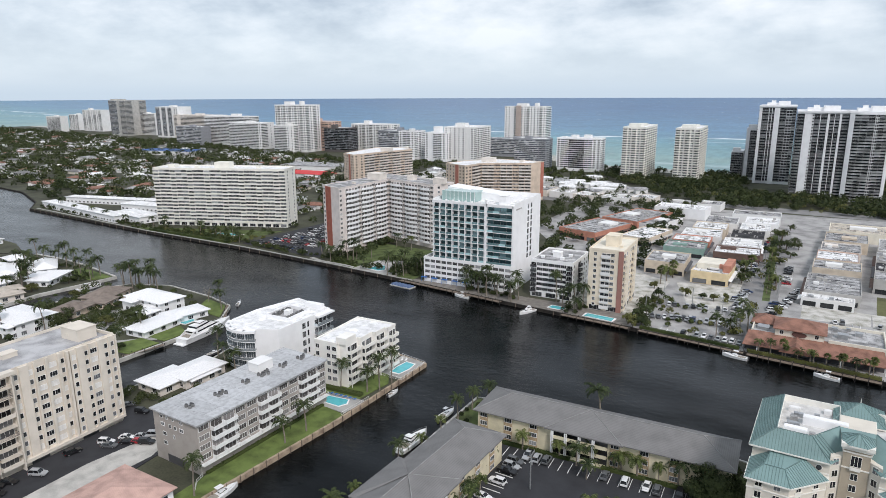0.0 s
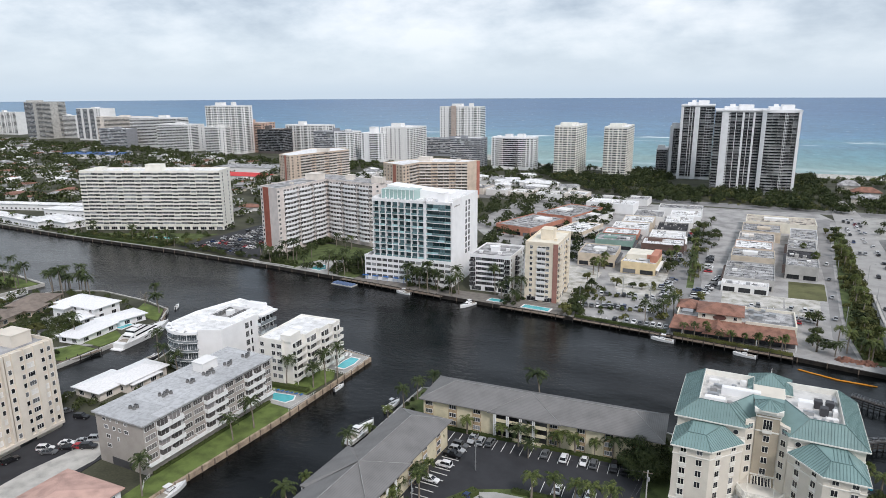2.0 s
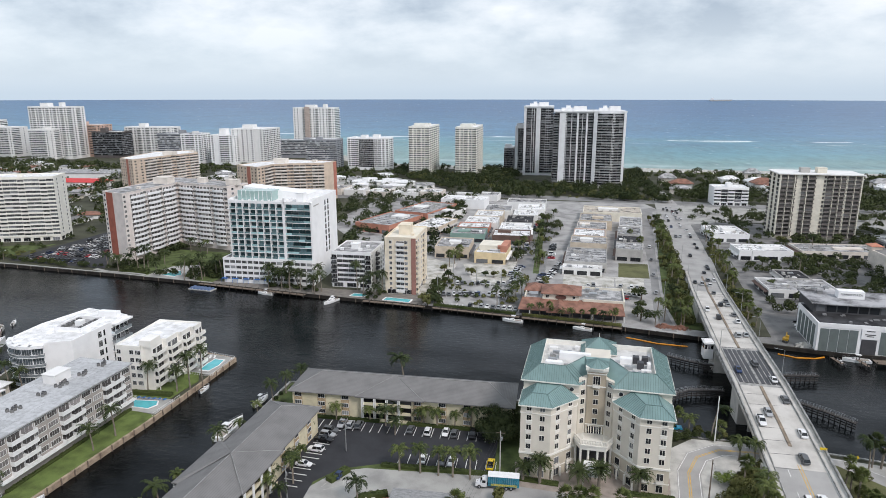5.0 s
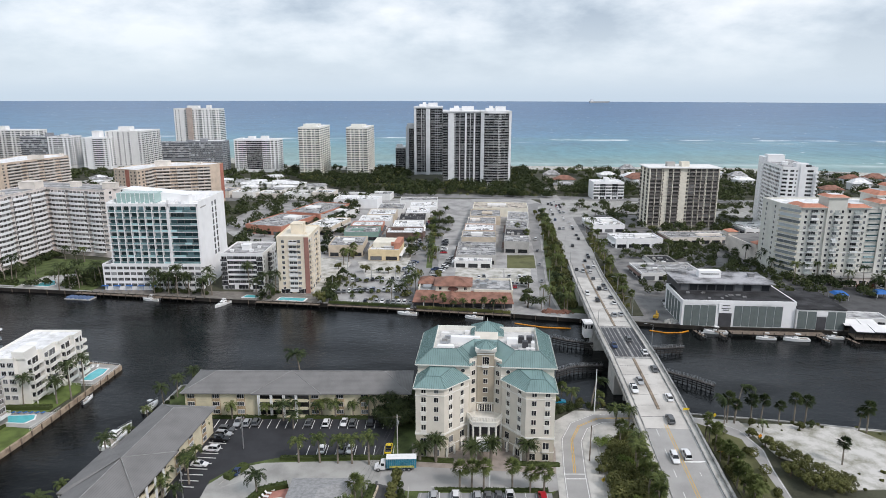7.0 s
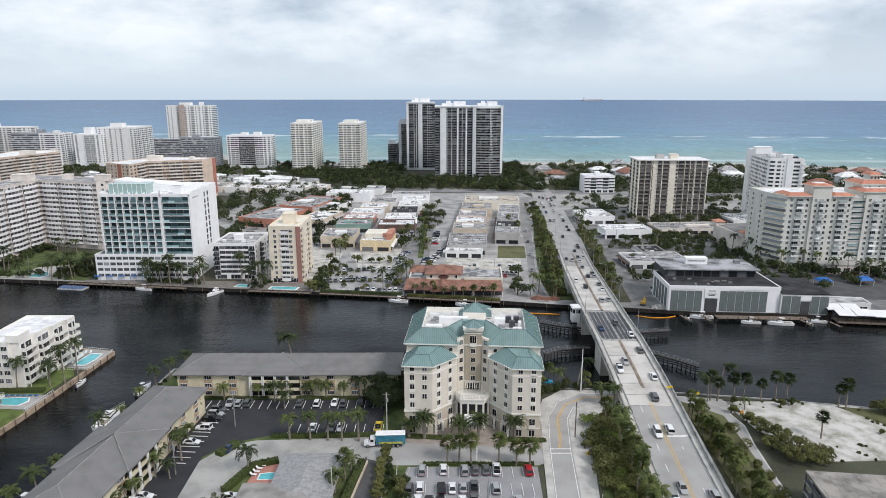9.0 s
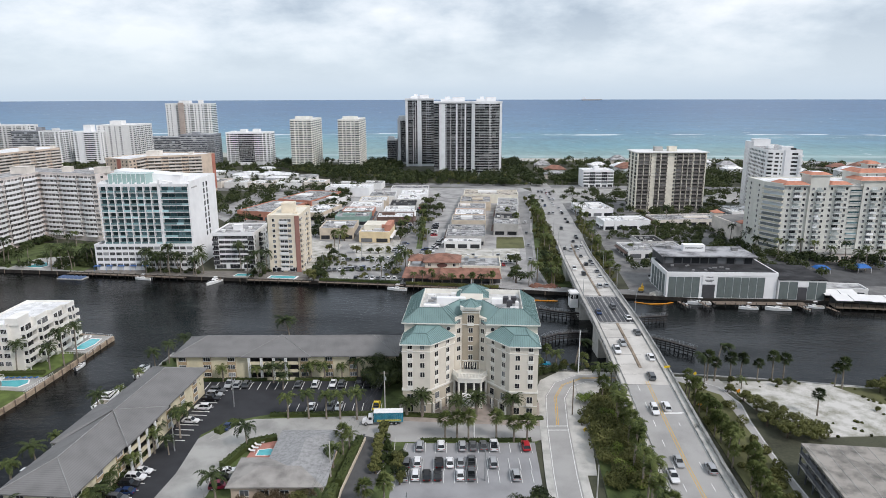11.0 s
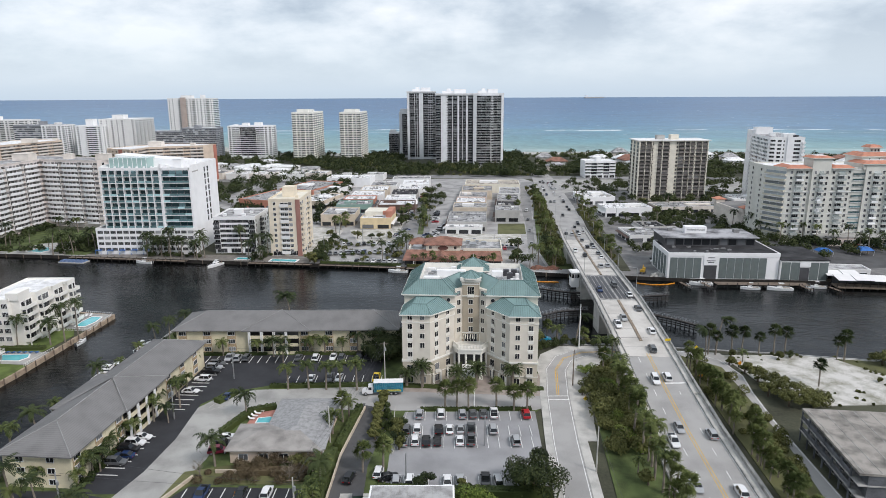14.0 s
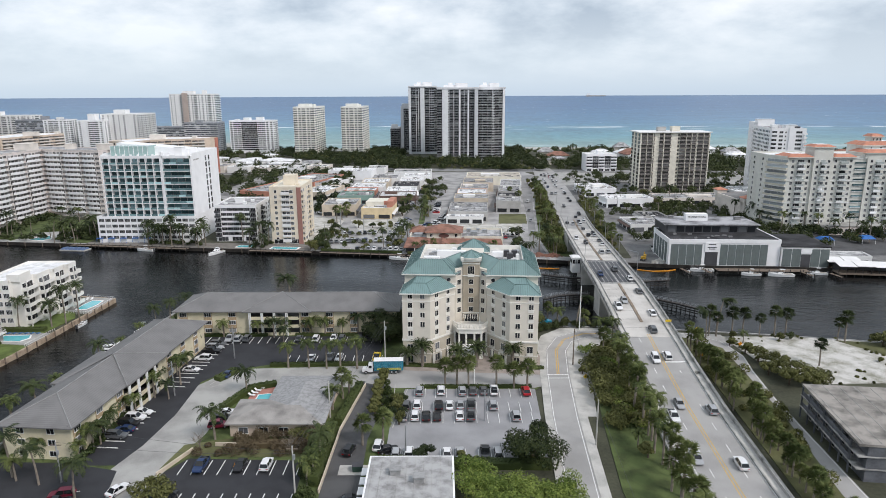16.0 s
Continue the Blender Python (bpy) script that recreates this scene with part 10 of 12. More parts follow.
hedge([(-14.5, 120), (-6, 119.6)], 2.4, 1.8, "dense hedge by the lane", seed=8)
hedge([(-25.6, 112), (-25.2, 134)], 2.2, 2.6, "tall shrubby hedge along the lane wall", seed=9)
hedge([(-24.4, 136), (-21.8, 156)], 2.0, 2.2, "tall shrubby hedge along the lane wall", seed=10)
hedge([(-45, 127.4), (-29, 127)], 2.2, 1.4, "brown shrubs below the office", L_BROWN, 11)
hedge([(-54, 144), (-50, 155), (-44, 157.4)], 2.0, 1.6, "clipped hedge round the lawn", seed=12)
hedge([(-140.6, 142), (-137.5, 188)], 1.3, 0.9, "row of rounded shrubs below balconies", seed=13)
hedge([(-152, 198.6), (-130, 199.4)], 2.2, 1.4, "thick green hedge by the pool", seed=14)
hedge([(-12.5, 170.5), (-1, 169.4)], 2.2, 0.7, "low planting by the hotel entrance", seed=15)
hedge([(15, 168.4), (28, 167.8)], 2.2, 0.7, "low planting by the hotel entrance", seed=16)
hedge([(-250, 341), (-231, 338)], 2.0, 1.0, "garden hedge along the quay", seed=17)
hedge([(-228, 358), (-212, 363), (-200, 345)], 2.2, 1.3, "garden hedge round the pool deck", seed=22)
sheet("garden_path", [(-268, 341), (-256, 337.2), (-240, 336.4), (-231, 335), (-231, 336.6), (-240, 338.4), (-256, 339.4), (-267, 343.4)], M_LOTC, "pale garden path along the quay", "path")
hedge([(-430, 353), (-345, 349)], 3, 1.8, "garden hedge along the quay", seed=18)
hedge([(-60, 309.6), (-20, 303.2)], 1.6, 1.2, "hedge along the quay car park", seed=19)
hedge([(-17, 301.7), (27, 294.4)], 1.6, 1.4, "planting along the restaurant quay", L_OLIVE, 20)
hedge([(-60.8, 160.5), (-57.5, 166.5)], 2.6, 1.5, "planted traffic island shrubs", seed=21)

# far woods: uneven crowns by the hundred
def woods(name, spots, label, m, seed, leaves=46, size=1.0):
    rnd = np.random.default_rng(seed)
    P, R, H = spots[:, :2], spots[:, 2], spots[:, 3]
    n = len(P)
    d = rnd.normal(size=(n, leaves, 3))
    d[..., 2] = np.abs(d[..., 2]) * 0.9 - 0.15
    d /= np.linalg.norm(d, axis=2, keepdims=True)
    lump = 0.72 + 0.38 * rnd.random((n, leaves, 1))
    c = d * lump * R[:, None, None]
    c[..., 2] = c[..., 2] * (H / R)[:, None] * 0.62 + (H * 0.45)[:, None]
    c[..., :2] += P[:, None, :]
    nor = d + rnd.normal(size=d.shape) * 0.45
    nor /= np.linalg.norm(nor, axis=2, keepdims=True)
    u = np.cross(nor, rnd.normal(size=d.shape))
    u /= np.linalg.norm(u, axis=2, keepdims=True)
    v = np.cross(nor, u)
    s = (size * (0.6 + 0.6 * rnd.random((n, leaves, 1)))) * np.clip(R, 1.5, 5)[:, None, None] * 0.3
    quad = np.stack([c - u * s, c - v * s * 0.7, c + u * s, c + v * s * 0.8], 2).reshape(-1, 3)
    me = bpy.data.meshes.new(name)
    k = len(quad) // 4
    me.vertices.add(len(quad)), me.loops.add(len(quad)), me.polygons.add(k)
    me.vertices.foreach_set("co", quad.ravel())
    me.loops.foreach_set("vertex_index", np.arange(len(quad)))
    me.polygons.foreach_set("loop_start", np.arange(0, len(quad), 4))
    me.polygons.foreach_set("loop_total", np.full(k, 4))
    me.update(), me.validate()
    me.materials.append(m)
    return tagged(new(name, me), label, "trees", kind="stuff")


def scatter(poly, count, seed, r=(2.2, 4.5), avoid=()):
    rnd = random.Random(seed)
    xs, ys = [p[0] for p in poly], [p[1] for p in poly]
    out = []
    while len(out) < count:
        x, y = rnd.uniform(min(xs), max(xs)), rnd.uniform(min(ys), max(ys))
        inside, j = False, len(poly) - 1
        for i in range(len(poly)):
            if (poly[i][1] > y) != (poly[j][1] > y) and x < (poly[j][0] - poly[i][0]) * (y - poly[i][1]) / (poly[j][1] - poly[i][1]) + poly[i][0]:
                inside = not inside
            j = i
        if inside and not any(a <= x <= c and b <= y <= d for a, b, c, d in avoid):
            R = rnd.uniform(*r)
            out.append((x, y, R, R * rnd.uniform(1.3, 2.0)))
    return np.array(out)


PARK = [(-112, 690), (-60, 655), (60, 650), (104, 640), (104, 900), (-90, 885), (-215, 875), (-200, 805)]
woods("park_trees", scatter(PARK, 520, 1, (3, 5.5), [(-48, 738, 74, 905), (-70, 860, -40, 905), (-195, 812, -98, 880)]), "dense dark green trees behind the beach", L_TREE, 1, 130, 0.62)
woods("park_palms", scatter(PARK, 150, 101, (1.8, 3.0), [(-48, 738, 74, 905), (-70, 860, -40, 905), (-195, 812, -98, 880)]) * np.array([1, 1, 1, 1.5]), "palm heads standing over the park trees", L_OLIVE, 101, 60, 0.8)
woods("park_trees_south", scatter([(112, 640), (420, 600), (600, 640), (500, 840), (410, 880), (110, 900)], 520, 2, (2.6, 5), [(138, 636, 176, 666), (208, 636, 248, 668), (250, 500, 300, 556)]), "trees and palms among the beach houses", L_TREE, 2, 110, 0.65)
SUB = [(-2000, 640), (-1000, 490), (-680, 450), (-470, 420), (-330, 450), (-345, 560), (-470, 700), (-720, 860), (-900, 880), (-1300, 1000), (-1700, 1080), (-2100, 1150)]
woods("suburb_trees", scatter(SUB, 2350, 3, (3.5, 6.8)), "trees between the houses of the low suburb", L_TREE, 3, 42, 0.98)
woods("avenue_trees", scatter([(-330, 560), (-150, 480), (-118, 600), (-60, 640), (-400, 700), (-480, 720), (-460, 620)], 330, 4, (2.6, 4.8), [(-300, 545, -200, 640)]), "dark trees between the condominiums and the shops", L_TREE, 4, 110, 0.66)
woods("tower_garden_trees", scatter([(-1300, 930), (-900, 880), (-480, 780), (-200, 740), (-150, 800), (-300, 850), (-600, 880), (-800, 890), (-1200, 1060)], 420, 5, (2.4, 4.5)), "garden trees at the feet of the beach towers", L_TREE, 5, 40, 1.2)
woods("condo_garden_trees", scatter([(-345, 400), (-285, 442), (-262, 440), (-205, 425), (-190, 380), (-140, 385), (-100, 400), (-90, 440), (-150, 470), (-330, 520)], 150, 6, (2.2, 4.2), [(-126, 330, -60, 362), (-335, 352, -290, 440)]), "trees round the condominiums", L_TREE, 6, 120, 0.7)
woods("south_garden_trees", scatter([(130, 390), (185, 400), (188, 470), (250, 490), (330, 520), (320, 600), (130, 600), (128, 470)], 170, 7, (2, 3.8), [(150, 500, 210, 540), (148, 436, 202, 464), (250, 505, 300, 555), (104, 474, 134, 512)]), "trees round the low offices and towers", L_TREE, 7, 120, 0.7)
woods("beach_palms", scatter([(100, 880), (410, 850), (560, 800), (560, 815), (410, 872), (100, 905)], 190, 8, (1.6, 2.6)), "row of low palms along the beach", L_PALM, 8, 50)
woods("garden_shrubs", scatter([(-450, 352), (-345, 348), (-336, 392), (-400, 380)], 60, 9, (1.0, 2.2)), "garden shrubs along the canal", L_HEDGE, 9, 60)
woods("finger_shrubs", scatter([(-340, 180), (-240, 185), (-240, 245), (-300, 255), (-330, 240)], 90, 10, (0.9, 2.2), [(-296, 226, -262, 246), (-254, 198, -236, 236), (-314, 176, -288, 198)]), "garden shrubs round the canal houses", L_HEDGE, 10, 200, 0.5)
woods("verge_shrubs", scatter([(38, 134), (48, 134), (52, 160), (54, 184), (47, 184), (40, 165)], 86, 11, (1.3, 2.6)), "dense shrubs on the overgrown verge", L_OLIVE, 11, 420, 0.42)
woods("verge_shrubs_south", scatter([(71, 110), (76, 110), (81, 140), (84, 180), (75, 188), (72, 160)], 64, 12, (0.8, 1.6)), "low shrubs between the roadside palms", L_OLIVE, 12, 300, 0.45)
woods("quay_shrubs", scatter([(-64, 311), (-55, 310), (-58, 350), (-66, 345)], 20, 13, (1.2, 2.4)), "shrubs beside the cream tower", L_TREE, 13, 100, 0.8)
woods("hotel_shrubs", scatter([(-186, 333), (-205, 336), (-200, 372), (-185, 372)], 36, 14, (1.6, 3)), "dark trees beside the canal hotel", L_TREE, 14, 160, 0.65)
woods("hotel_quay_shrubs", scatter([(-156, 325), (-122, 320), (-122, 326), (-156, 329)], 26, 102, (0.7, 1.6)), "dark shrubs below the hotel palms", L_TREE, 102, 140, 0.6)
woods("pool_side_shrubs", scatter([(-97, 313), (-88, 312), (-86, 326), (-97, 330)], 16, 103, (0.9, 1.8)), "dark shrubs between the two pools", L_TREE, 103, 140, 0.6)

for side, x0, x1, cnt, mm, sd, lab in ((-1, 10.5, 17, 150, L_OLIVE, 104, "dense dark trees on the verge of the far approach"), (1, 10.5, 15.5, 80, L_OLIVE, 105, "bushes on the verge of the far approach")):
    rnd = random.Random(sd)
    spots = []
    for i in range(cnt):
        y = rnd.uniform(300, 500 if side < 0 else 455)
        c = road_at(y)
        R = rnd.uniform(1.3, 2.7) if side < 0 else rnd.uniform(0.8, 1.8)
        spots.append((c[0] + side * rnd.uniform(x0, x1), y, R, R * rnd.uniform(1.4, 2.2)))
    woods("approach_trees", np.array(spots), lab, mm, sd, 150, 0.62)

woods("avenue_edge_trees", scatter([(112, 668), (300, 640), (320, 690), (112, 722)], 120, 106, (3, 5), [(138, 636, 176, 666), (208, 636, 248, 668)]), "dense trees between the avenue and the beach houses", L_TREE, 106, 110, 0.65)
woods("avenue_front_trees", scatter([(104, 520), (146, 516), (146, 560), (240, 565), (330, 560), (330, 596), (104, 622)], 46, 107, (1.8, 3.2)), "street trees between the offices and the avenue", L_TREE, 107, 110, 0.7)
woods("condo_front_trees", scatter([(186, 336), (250, 330), (320, 318), (320, 346), (192, 350)], 80, 108, (1.6, 3.2)), "dark trees and palms at the foot of the orange-roofed condominium", L_TREE, 108, 170, 0.6)

# suburb houses
HP = []
for i, (wall, roofm, lab) in enumerate(((M_WHITE, M_ROOFW, "low white suburban house with white roof"), (M_BEIGE, M_ROOFG, "low beige suburban house with grey roof"), (M_WHITE2, M_TERRA, "low suburban house with terracotta roof"), (M_CREAM, M_SHINGLE, "low cream suburban house with dark roof"))):
    q = MB()
    q.prism(rect(-8, -5, 8, 5), -0.4, 3.2)
    b = solo("suburb_house", q, wall, lab, "house", "suburb houses")
    b.matrix_basis = pose(-700 - i * 30, 480, 0, 0, 0, 10)
    q = MB()
    hip_mb(q, -8, -5, 8, 5, 3.25, 2.0, 0.8)
    part("roof", q, roofm, b)
    HP.append(b)
rnd = random.Random(12)
spots = scatter([(-900, 490), (-680, 455), (-480, 430), (-350, 470), (-360, 560), (-480, 690), (-700, 780), (-900, 700)], 70, 15)
for x, y, r_, h_ in spots:
    copy_thing(HP[rnd.choice((0, 0, 1, 2, 2, 3))], pose(x, y, 0, 0, 0, rnd.choice((10, 100)) + rnd.uniform(-15, 15)) @ Matrix.Diagonal((rnd.uniform(0.9, 1.6), rnd.uniform(0.9, 1.5), 1.1, 1)))
for x, y, r_, h_ in scatter([(120, 690), (400, 640), (560, 680), (520, 800), (120, 870)], 34, 16):
    copy_thing(HP[rnd.choice((0, 0, 1, 2))], pose(x, y, 0, 0, 0, rnd.uniform(-10, 10)) @ Matrix.Diagonal((rnd.uniform(0.9, 1.5), rnd.uniform(0.9, 1.5), rnd.uniform(1.4, 2.6), 1)))



def far_roofs(name, spots, roofm, label, seed):
    """Distant house clusters too small to tell apart."""
    rnd = random.Random(seed)
    q = MB()
    for x, y, r_, h_ in spots:
        h = MB()
        w, d, z = rnd.uniform(6, 12), rnd.uniform(4.5, 8), rnd.uniform(3, 5.5)
        h.prism(rect(-w, -d, w, d), -0.4, z, 1)
        hip_mb(h, -w, -d, w, d, z + 0.02, rnd.uniform(0.5, 2.2), 0.8, 0)
        if rnd.random() < 0.5:
            h.prism(rect(-w * 0.3, -d - 6, w * 0.6, -d), -0.4, z - 0.6, 1)
            hip_mb(h, -w * 0.3, -d - 6, w * 0.6, -d + 3, z - 0.5, 1.2, 0.7, 0)
        add_to(q, h, pose(x, y, 0, 0, 0, rnd.choice((10, 100)) + rnd.uniform(-15, 15)))
    return solo(name, q, [roofm, M_WHITE2], label, "houses", kind="stuff")


for k, (rm, n, lab) in enumerate(((M_ROOFW, 105, "distant white-roofed suburban houses"), (M_ROOFG, 130, "distant grey-roofed suburban houses"), (M_TERRA, 130, "distant terracotta-roofed suburban houses"), (M_SHINGLE, 90, "distant dark-roofed suburban houses"))):
    far_roofs("suburb_roofs", scatter(SUB, n, 60 + k), rm, lab, 70 + k)

COAST = [(-420, 722), (-140, 676), (-128, 705), (-205, 785), (-420, 800)]
far_roofs("coast_roofs", scatter(COAST, 20, 81), M_ROOFW, "low white roofs behind the beach towers", 82)
far_roofs("coast_roofs", scatter(COAST, 14, 83), M_ROOFG, "low grey roofs behind the beach towers", 84)
woods("coast_garden_trees", scatter(COAST, 80, 85, (1.8, 3.4)), "street trees among the low roofs", L_TREE, 85, 60, 0.9)

# planting round the boatyard, offices and condominium drives
woods("boatyard_trees", scatter([(100, 318), (190, 312), (250, 330), (330, 330), (330, 358), (200, 356), (186, 366), (186, 470), (140, 470), (140, 400), (102, 400)], 150, 21, (1.6, 3.4), [(100, 345, 142, 395), (148, 436, 204, 466), (124, 398, 150, 408), (124, 342, 158, 352)]), "trees and palms round the boatyard and offices", L_TREE, 21, 190, 0.6)
woods("shop_street_trees", scatter([(-28, 314), (-8, 310), (4, 560), (-14, 560)], 16, 22, (1.2, 2.6)), "small street trees between the shops", L_OLIVE, 22, 90, 0.9)
woods("shop_yard_trees", scatter([(-96, 400), (-80, 395), (-78, 560), (-100, 600), (-120, 560), (-105, 470)], 60, 23, (1.8, 3.8)), "dark street trees along the market", L_TREE, 23, 90, 0.9)
woods("quay_lot_shrubs", scatter([(-60, 310), (-20, 304), (-18, 330), (-60, 372)], 16, 24, (0.8, 1.8)), "low shrubs in the quay car park", L_HEDGE, 24, 90, 0.9)
woods("point_shrubs", scatter([(-204, 160), (-163, 158), (-165, 200), (-195, 198)], 46, 25, (0.8, 2.0), [(-203, 166, -185, 194)]), "garden shrubs behind the grey condominium", L_TREE, 25, 240, 0.5)
woods("office_shrubs", scatter([(-54, 123.5), (-29, 123), (-29, 130), (-50, 130)], 26, 26, (0.7, 1.5)), "brownish shrubs in front of the office", L_BROWN, 26, 420, 0.34)
woods("lane_shrubs", scatter([(-29, 104), (-25.4, 104), (-24.8, 134), (-28, 134)], 24, 27, (0.9, 1.7)), "dense shrubs beside the lane", L_HEDGE, 27, 420, 0.36)
woods("island_shrubs", scatter([(-15.5, 141), (-13.4, 141), (-13.4, 157.5), (-15, 157.5)], 10, 28, (0.8, 1.3)), "dense shrubs on the lane island", L_HEDGE, 28, 420, 0.36)
woods("motel_shrubs", scatter([(-79, 126), (-76.8, 126), (-73.8, 187), (-76, 187)], 46, 29, (0.6, 1.4)), "shrubs along the motel wing", L_HEDGE, 29, 360, 0.36)
woods("bank_shrubs", scatter([(29, 196), (33, 203), (50, 200.5), (46, 199.3), (37, 199)], 22, 30, (0.7, 1.5)), "shrubs on the canal bank", L_TREE, 30, 300, 0.4)
woods("bank_garden_trees", scatter([(-610, 375), (-433, 354), (-340, 349), (-262, 341), (-196, 330), (-192, 336), (-262, 348), (-335, 356), (-433, 362), (-610, 384)], 190, 41, (0.9, 2.2)), "shrubs and small trees along the far canal bank", L_TREE, 41, 150, 0.65)
woods("bank_garden_bright", scatter([(-440, 355), (-340, 350), (-330, 372), (-400, 372)], 50, 42, (0.8, 1.6)), "light green garden shrubs by the pools", L_OLIVE, 42, 90, 0.9)
woods("condo_pool_trees", scatter([(-258, 346), (-244, 340), (-240, 400), (-252, 405), (-256, 362)], 40, 43, (1.2, 2.6)), "dark shrubs along the bent condominium", L_TREE, 43, 90, 0.9)
woods("finger_greens", scatter([(-420, 200), (-350, 205), (-345, 250), (-380, 262), (-425, 260)], 90, 44, (1.0, 2.6), [(-398, 240, -374, 254), (-372, 224, -352, 246), (-405, 224, -384, 238)]), "garden trees and hedges on the farther finger", L_TREE, 44, 200, 0.55)
woods("finger_greens_inner", scatter([(-318, 185), (-258, 185), (-258, 222), (-290, 222), (-318, 215)], 60, 45, (1.0, 2.4), [(-315, 175, -289, 195), (-307, 200, -292, 216)]), "garden trees and hedges between the canal houses", L_TREE, 45, 220, 0.5)
PALMROW = [(-432, 358), (-425, 362), (-418, 357), (-380, 356), (-371, 362), (-362, 358), (-352, 360), (-345, 356), (-338, 352), (-262, 346), (-257, 349), (-246, 343), (-240, 352), (-233, 358), (-226, 339), (-212, 341), (-205, 338), (-199, 332), (-196, 338), (-236, 392), (-228, 390), (-222, 388), (-205, 352), (-200, 360), (-520, 368), (-500, 366), (-550, 372), (-575, 376), (-470, 362)]
plants(["coconut1", "royal1", "coconut0"], PALMROW, 0.8, 1.1, seed=46)
woods("lot_tufts", scatter([(86, 192), (109, 192), (132, 187), (138, 176), (133, 157), (101, 156), (96, 163), (89, 172)], 60, 47, (0.2, 0.45), [(96, 166, 124, 187)]), "tufts of scrub at the edge of the sand lot", L_OLIVE, 47, 90, 0.6)
woods("shop_clutter_trees", scatter([(-58, 311), (-22, 305), (-24, 372), (-58, 380)], 14, 48, (0.9, 1.9)), "small trees and shrubs between parked cars", L_OLIVE, 48, 140, 0.7)
woods("coast_street_trees", scatter([(-30, 420), (-12, 416), (2, 600), (-16, 600)], 14, 49, (1.6, 3.0)), "dark street trees between the shop rows", L_TREE, 49, 110, 0.8)
woods("south_lot_trees", scatter([(100, 330), (185, 322), (186, 400), (104, 410)], 60, 50, (1.4, 2.8), [(100, 345, 142, 395), (124, 342, 158, 352)]), "trees between the low offices", L_TREE, 50, 190, 0.6)
plants(["royal1", "coconut0", "sabal2"], [(-13 + i * 3.1 + (i % 3), 301.3 - i * 0.52) for i in range(13)], 0.55, 0.8, seed=51)
woods("suburb_edge_trees", scatter([(-1000, 476), (-730, 436), (-655, 404), (-625, 420), (-480, 425), (-470, 445), (-680, 475), (-1000, 515)], 190, 52, (2, 4.5)), "trees along the canal edge of the suburb", L_TREE, 52, 50, 0.9)
plants(["royal1", "coconut1", "royal2"], [(-96.3, 131), (-96, 140), (-95.8, 147), (-95.4, 167), (-94.6, 178), (-94, 189), (-93.4, 199), (-92.8, 208), (-90, 214)], 0.7, 0.95, seed=53)
woods("wing_bank_shrubs", scatter([(-97, 124), (-94.5, 124), (-90.5, 186), (-91, 214), (-94, 214), (-96.5, 150)], 40, 54, (0.6, 1.3)), "shrubs between the motel wing and the canal", L_TREE, 54, 160, 0.6)
woods("beach_scrub", scatter([(-240, 870), (-60, 885), (100, 900), (100, 930), (-80, 918), (-240, 925)], 130, 31, (2, 3.4)), "low green scrub behind the beach", L_TREE, 31, 50)
woods("wing_hedge", scatter([(-77.3, 120), (-75.9, 120), (-74.9, 183), (-76.3, 183)], 110, 61, (0.45, 1.0)), "low dense hedge along the motel wing", L_HEDGE, 61, 90, 0.6)

# ---- vehicles ----
def paint(name, c, rough=0.3):
    return mat(name, c, rough, 0.03, 1.0, bump=0.0, spec=0.5)


PAINTS = {"white": paint("white_car_paint", (0.72, 0.72, 0.72)), "silver": paint("silver_car_paint", (0.36, 0.37, 0.38)), "grey": paint("grey_car_paint", (0.11, 0.115, 0.12)), "black": paint("black_car_paint", (0.012, 0.012, 0.014)),
          "blue": paint("dark_blue_car_paint", (0.015, 0.035, 0.10)), "red": paint("red_car_paint", (0.38, 0.012, 0.02)), "yellow": paint("yellow_car_paint", (0.70, 0.50, 0.01)), "maroon": paint("maroon_car_paint", (0.14, 0.012, 0.03)), "cyan": paint("bright_blue_car_paint", (0.02, 0.30, 0.48)), "lime": paint("lime_car_paint", (0.22, 0.55, 0.05))}
M_TYRE = mat("tyre_rubber", (0.018, 0.018, 0.018), 0.85, 0.1, 2.0)
M_CARGLASS = mat("car_glass", (0.012, 0.014, 0.016), 0.06, 0.05, 1.0, bump=0.0, spec=0.6)
M_LAMP = mat("lamp_lens", (0.6, 0.6, 0.58), 0.15, 0.05, 1.0, bump=0.0)
M_TAIL = mat("tail_lamp_lens", (0.35, 0.01, 0.01), 0.2, 0.05, 1.0, bump=0.0)


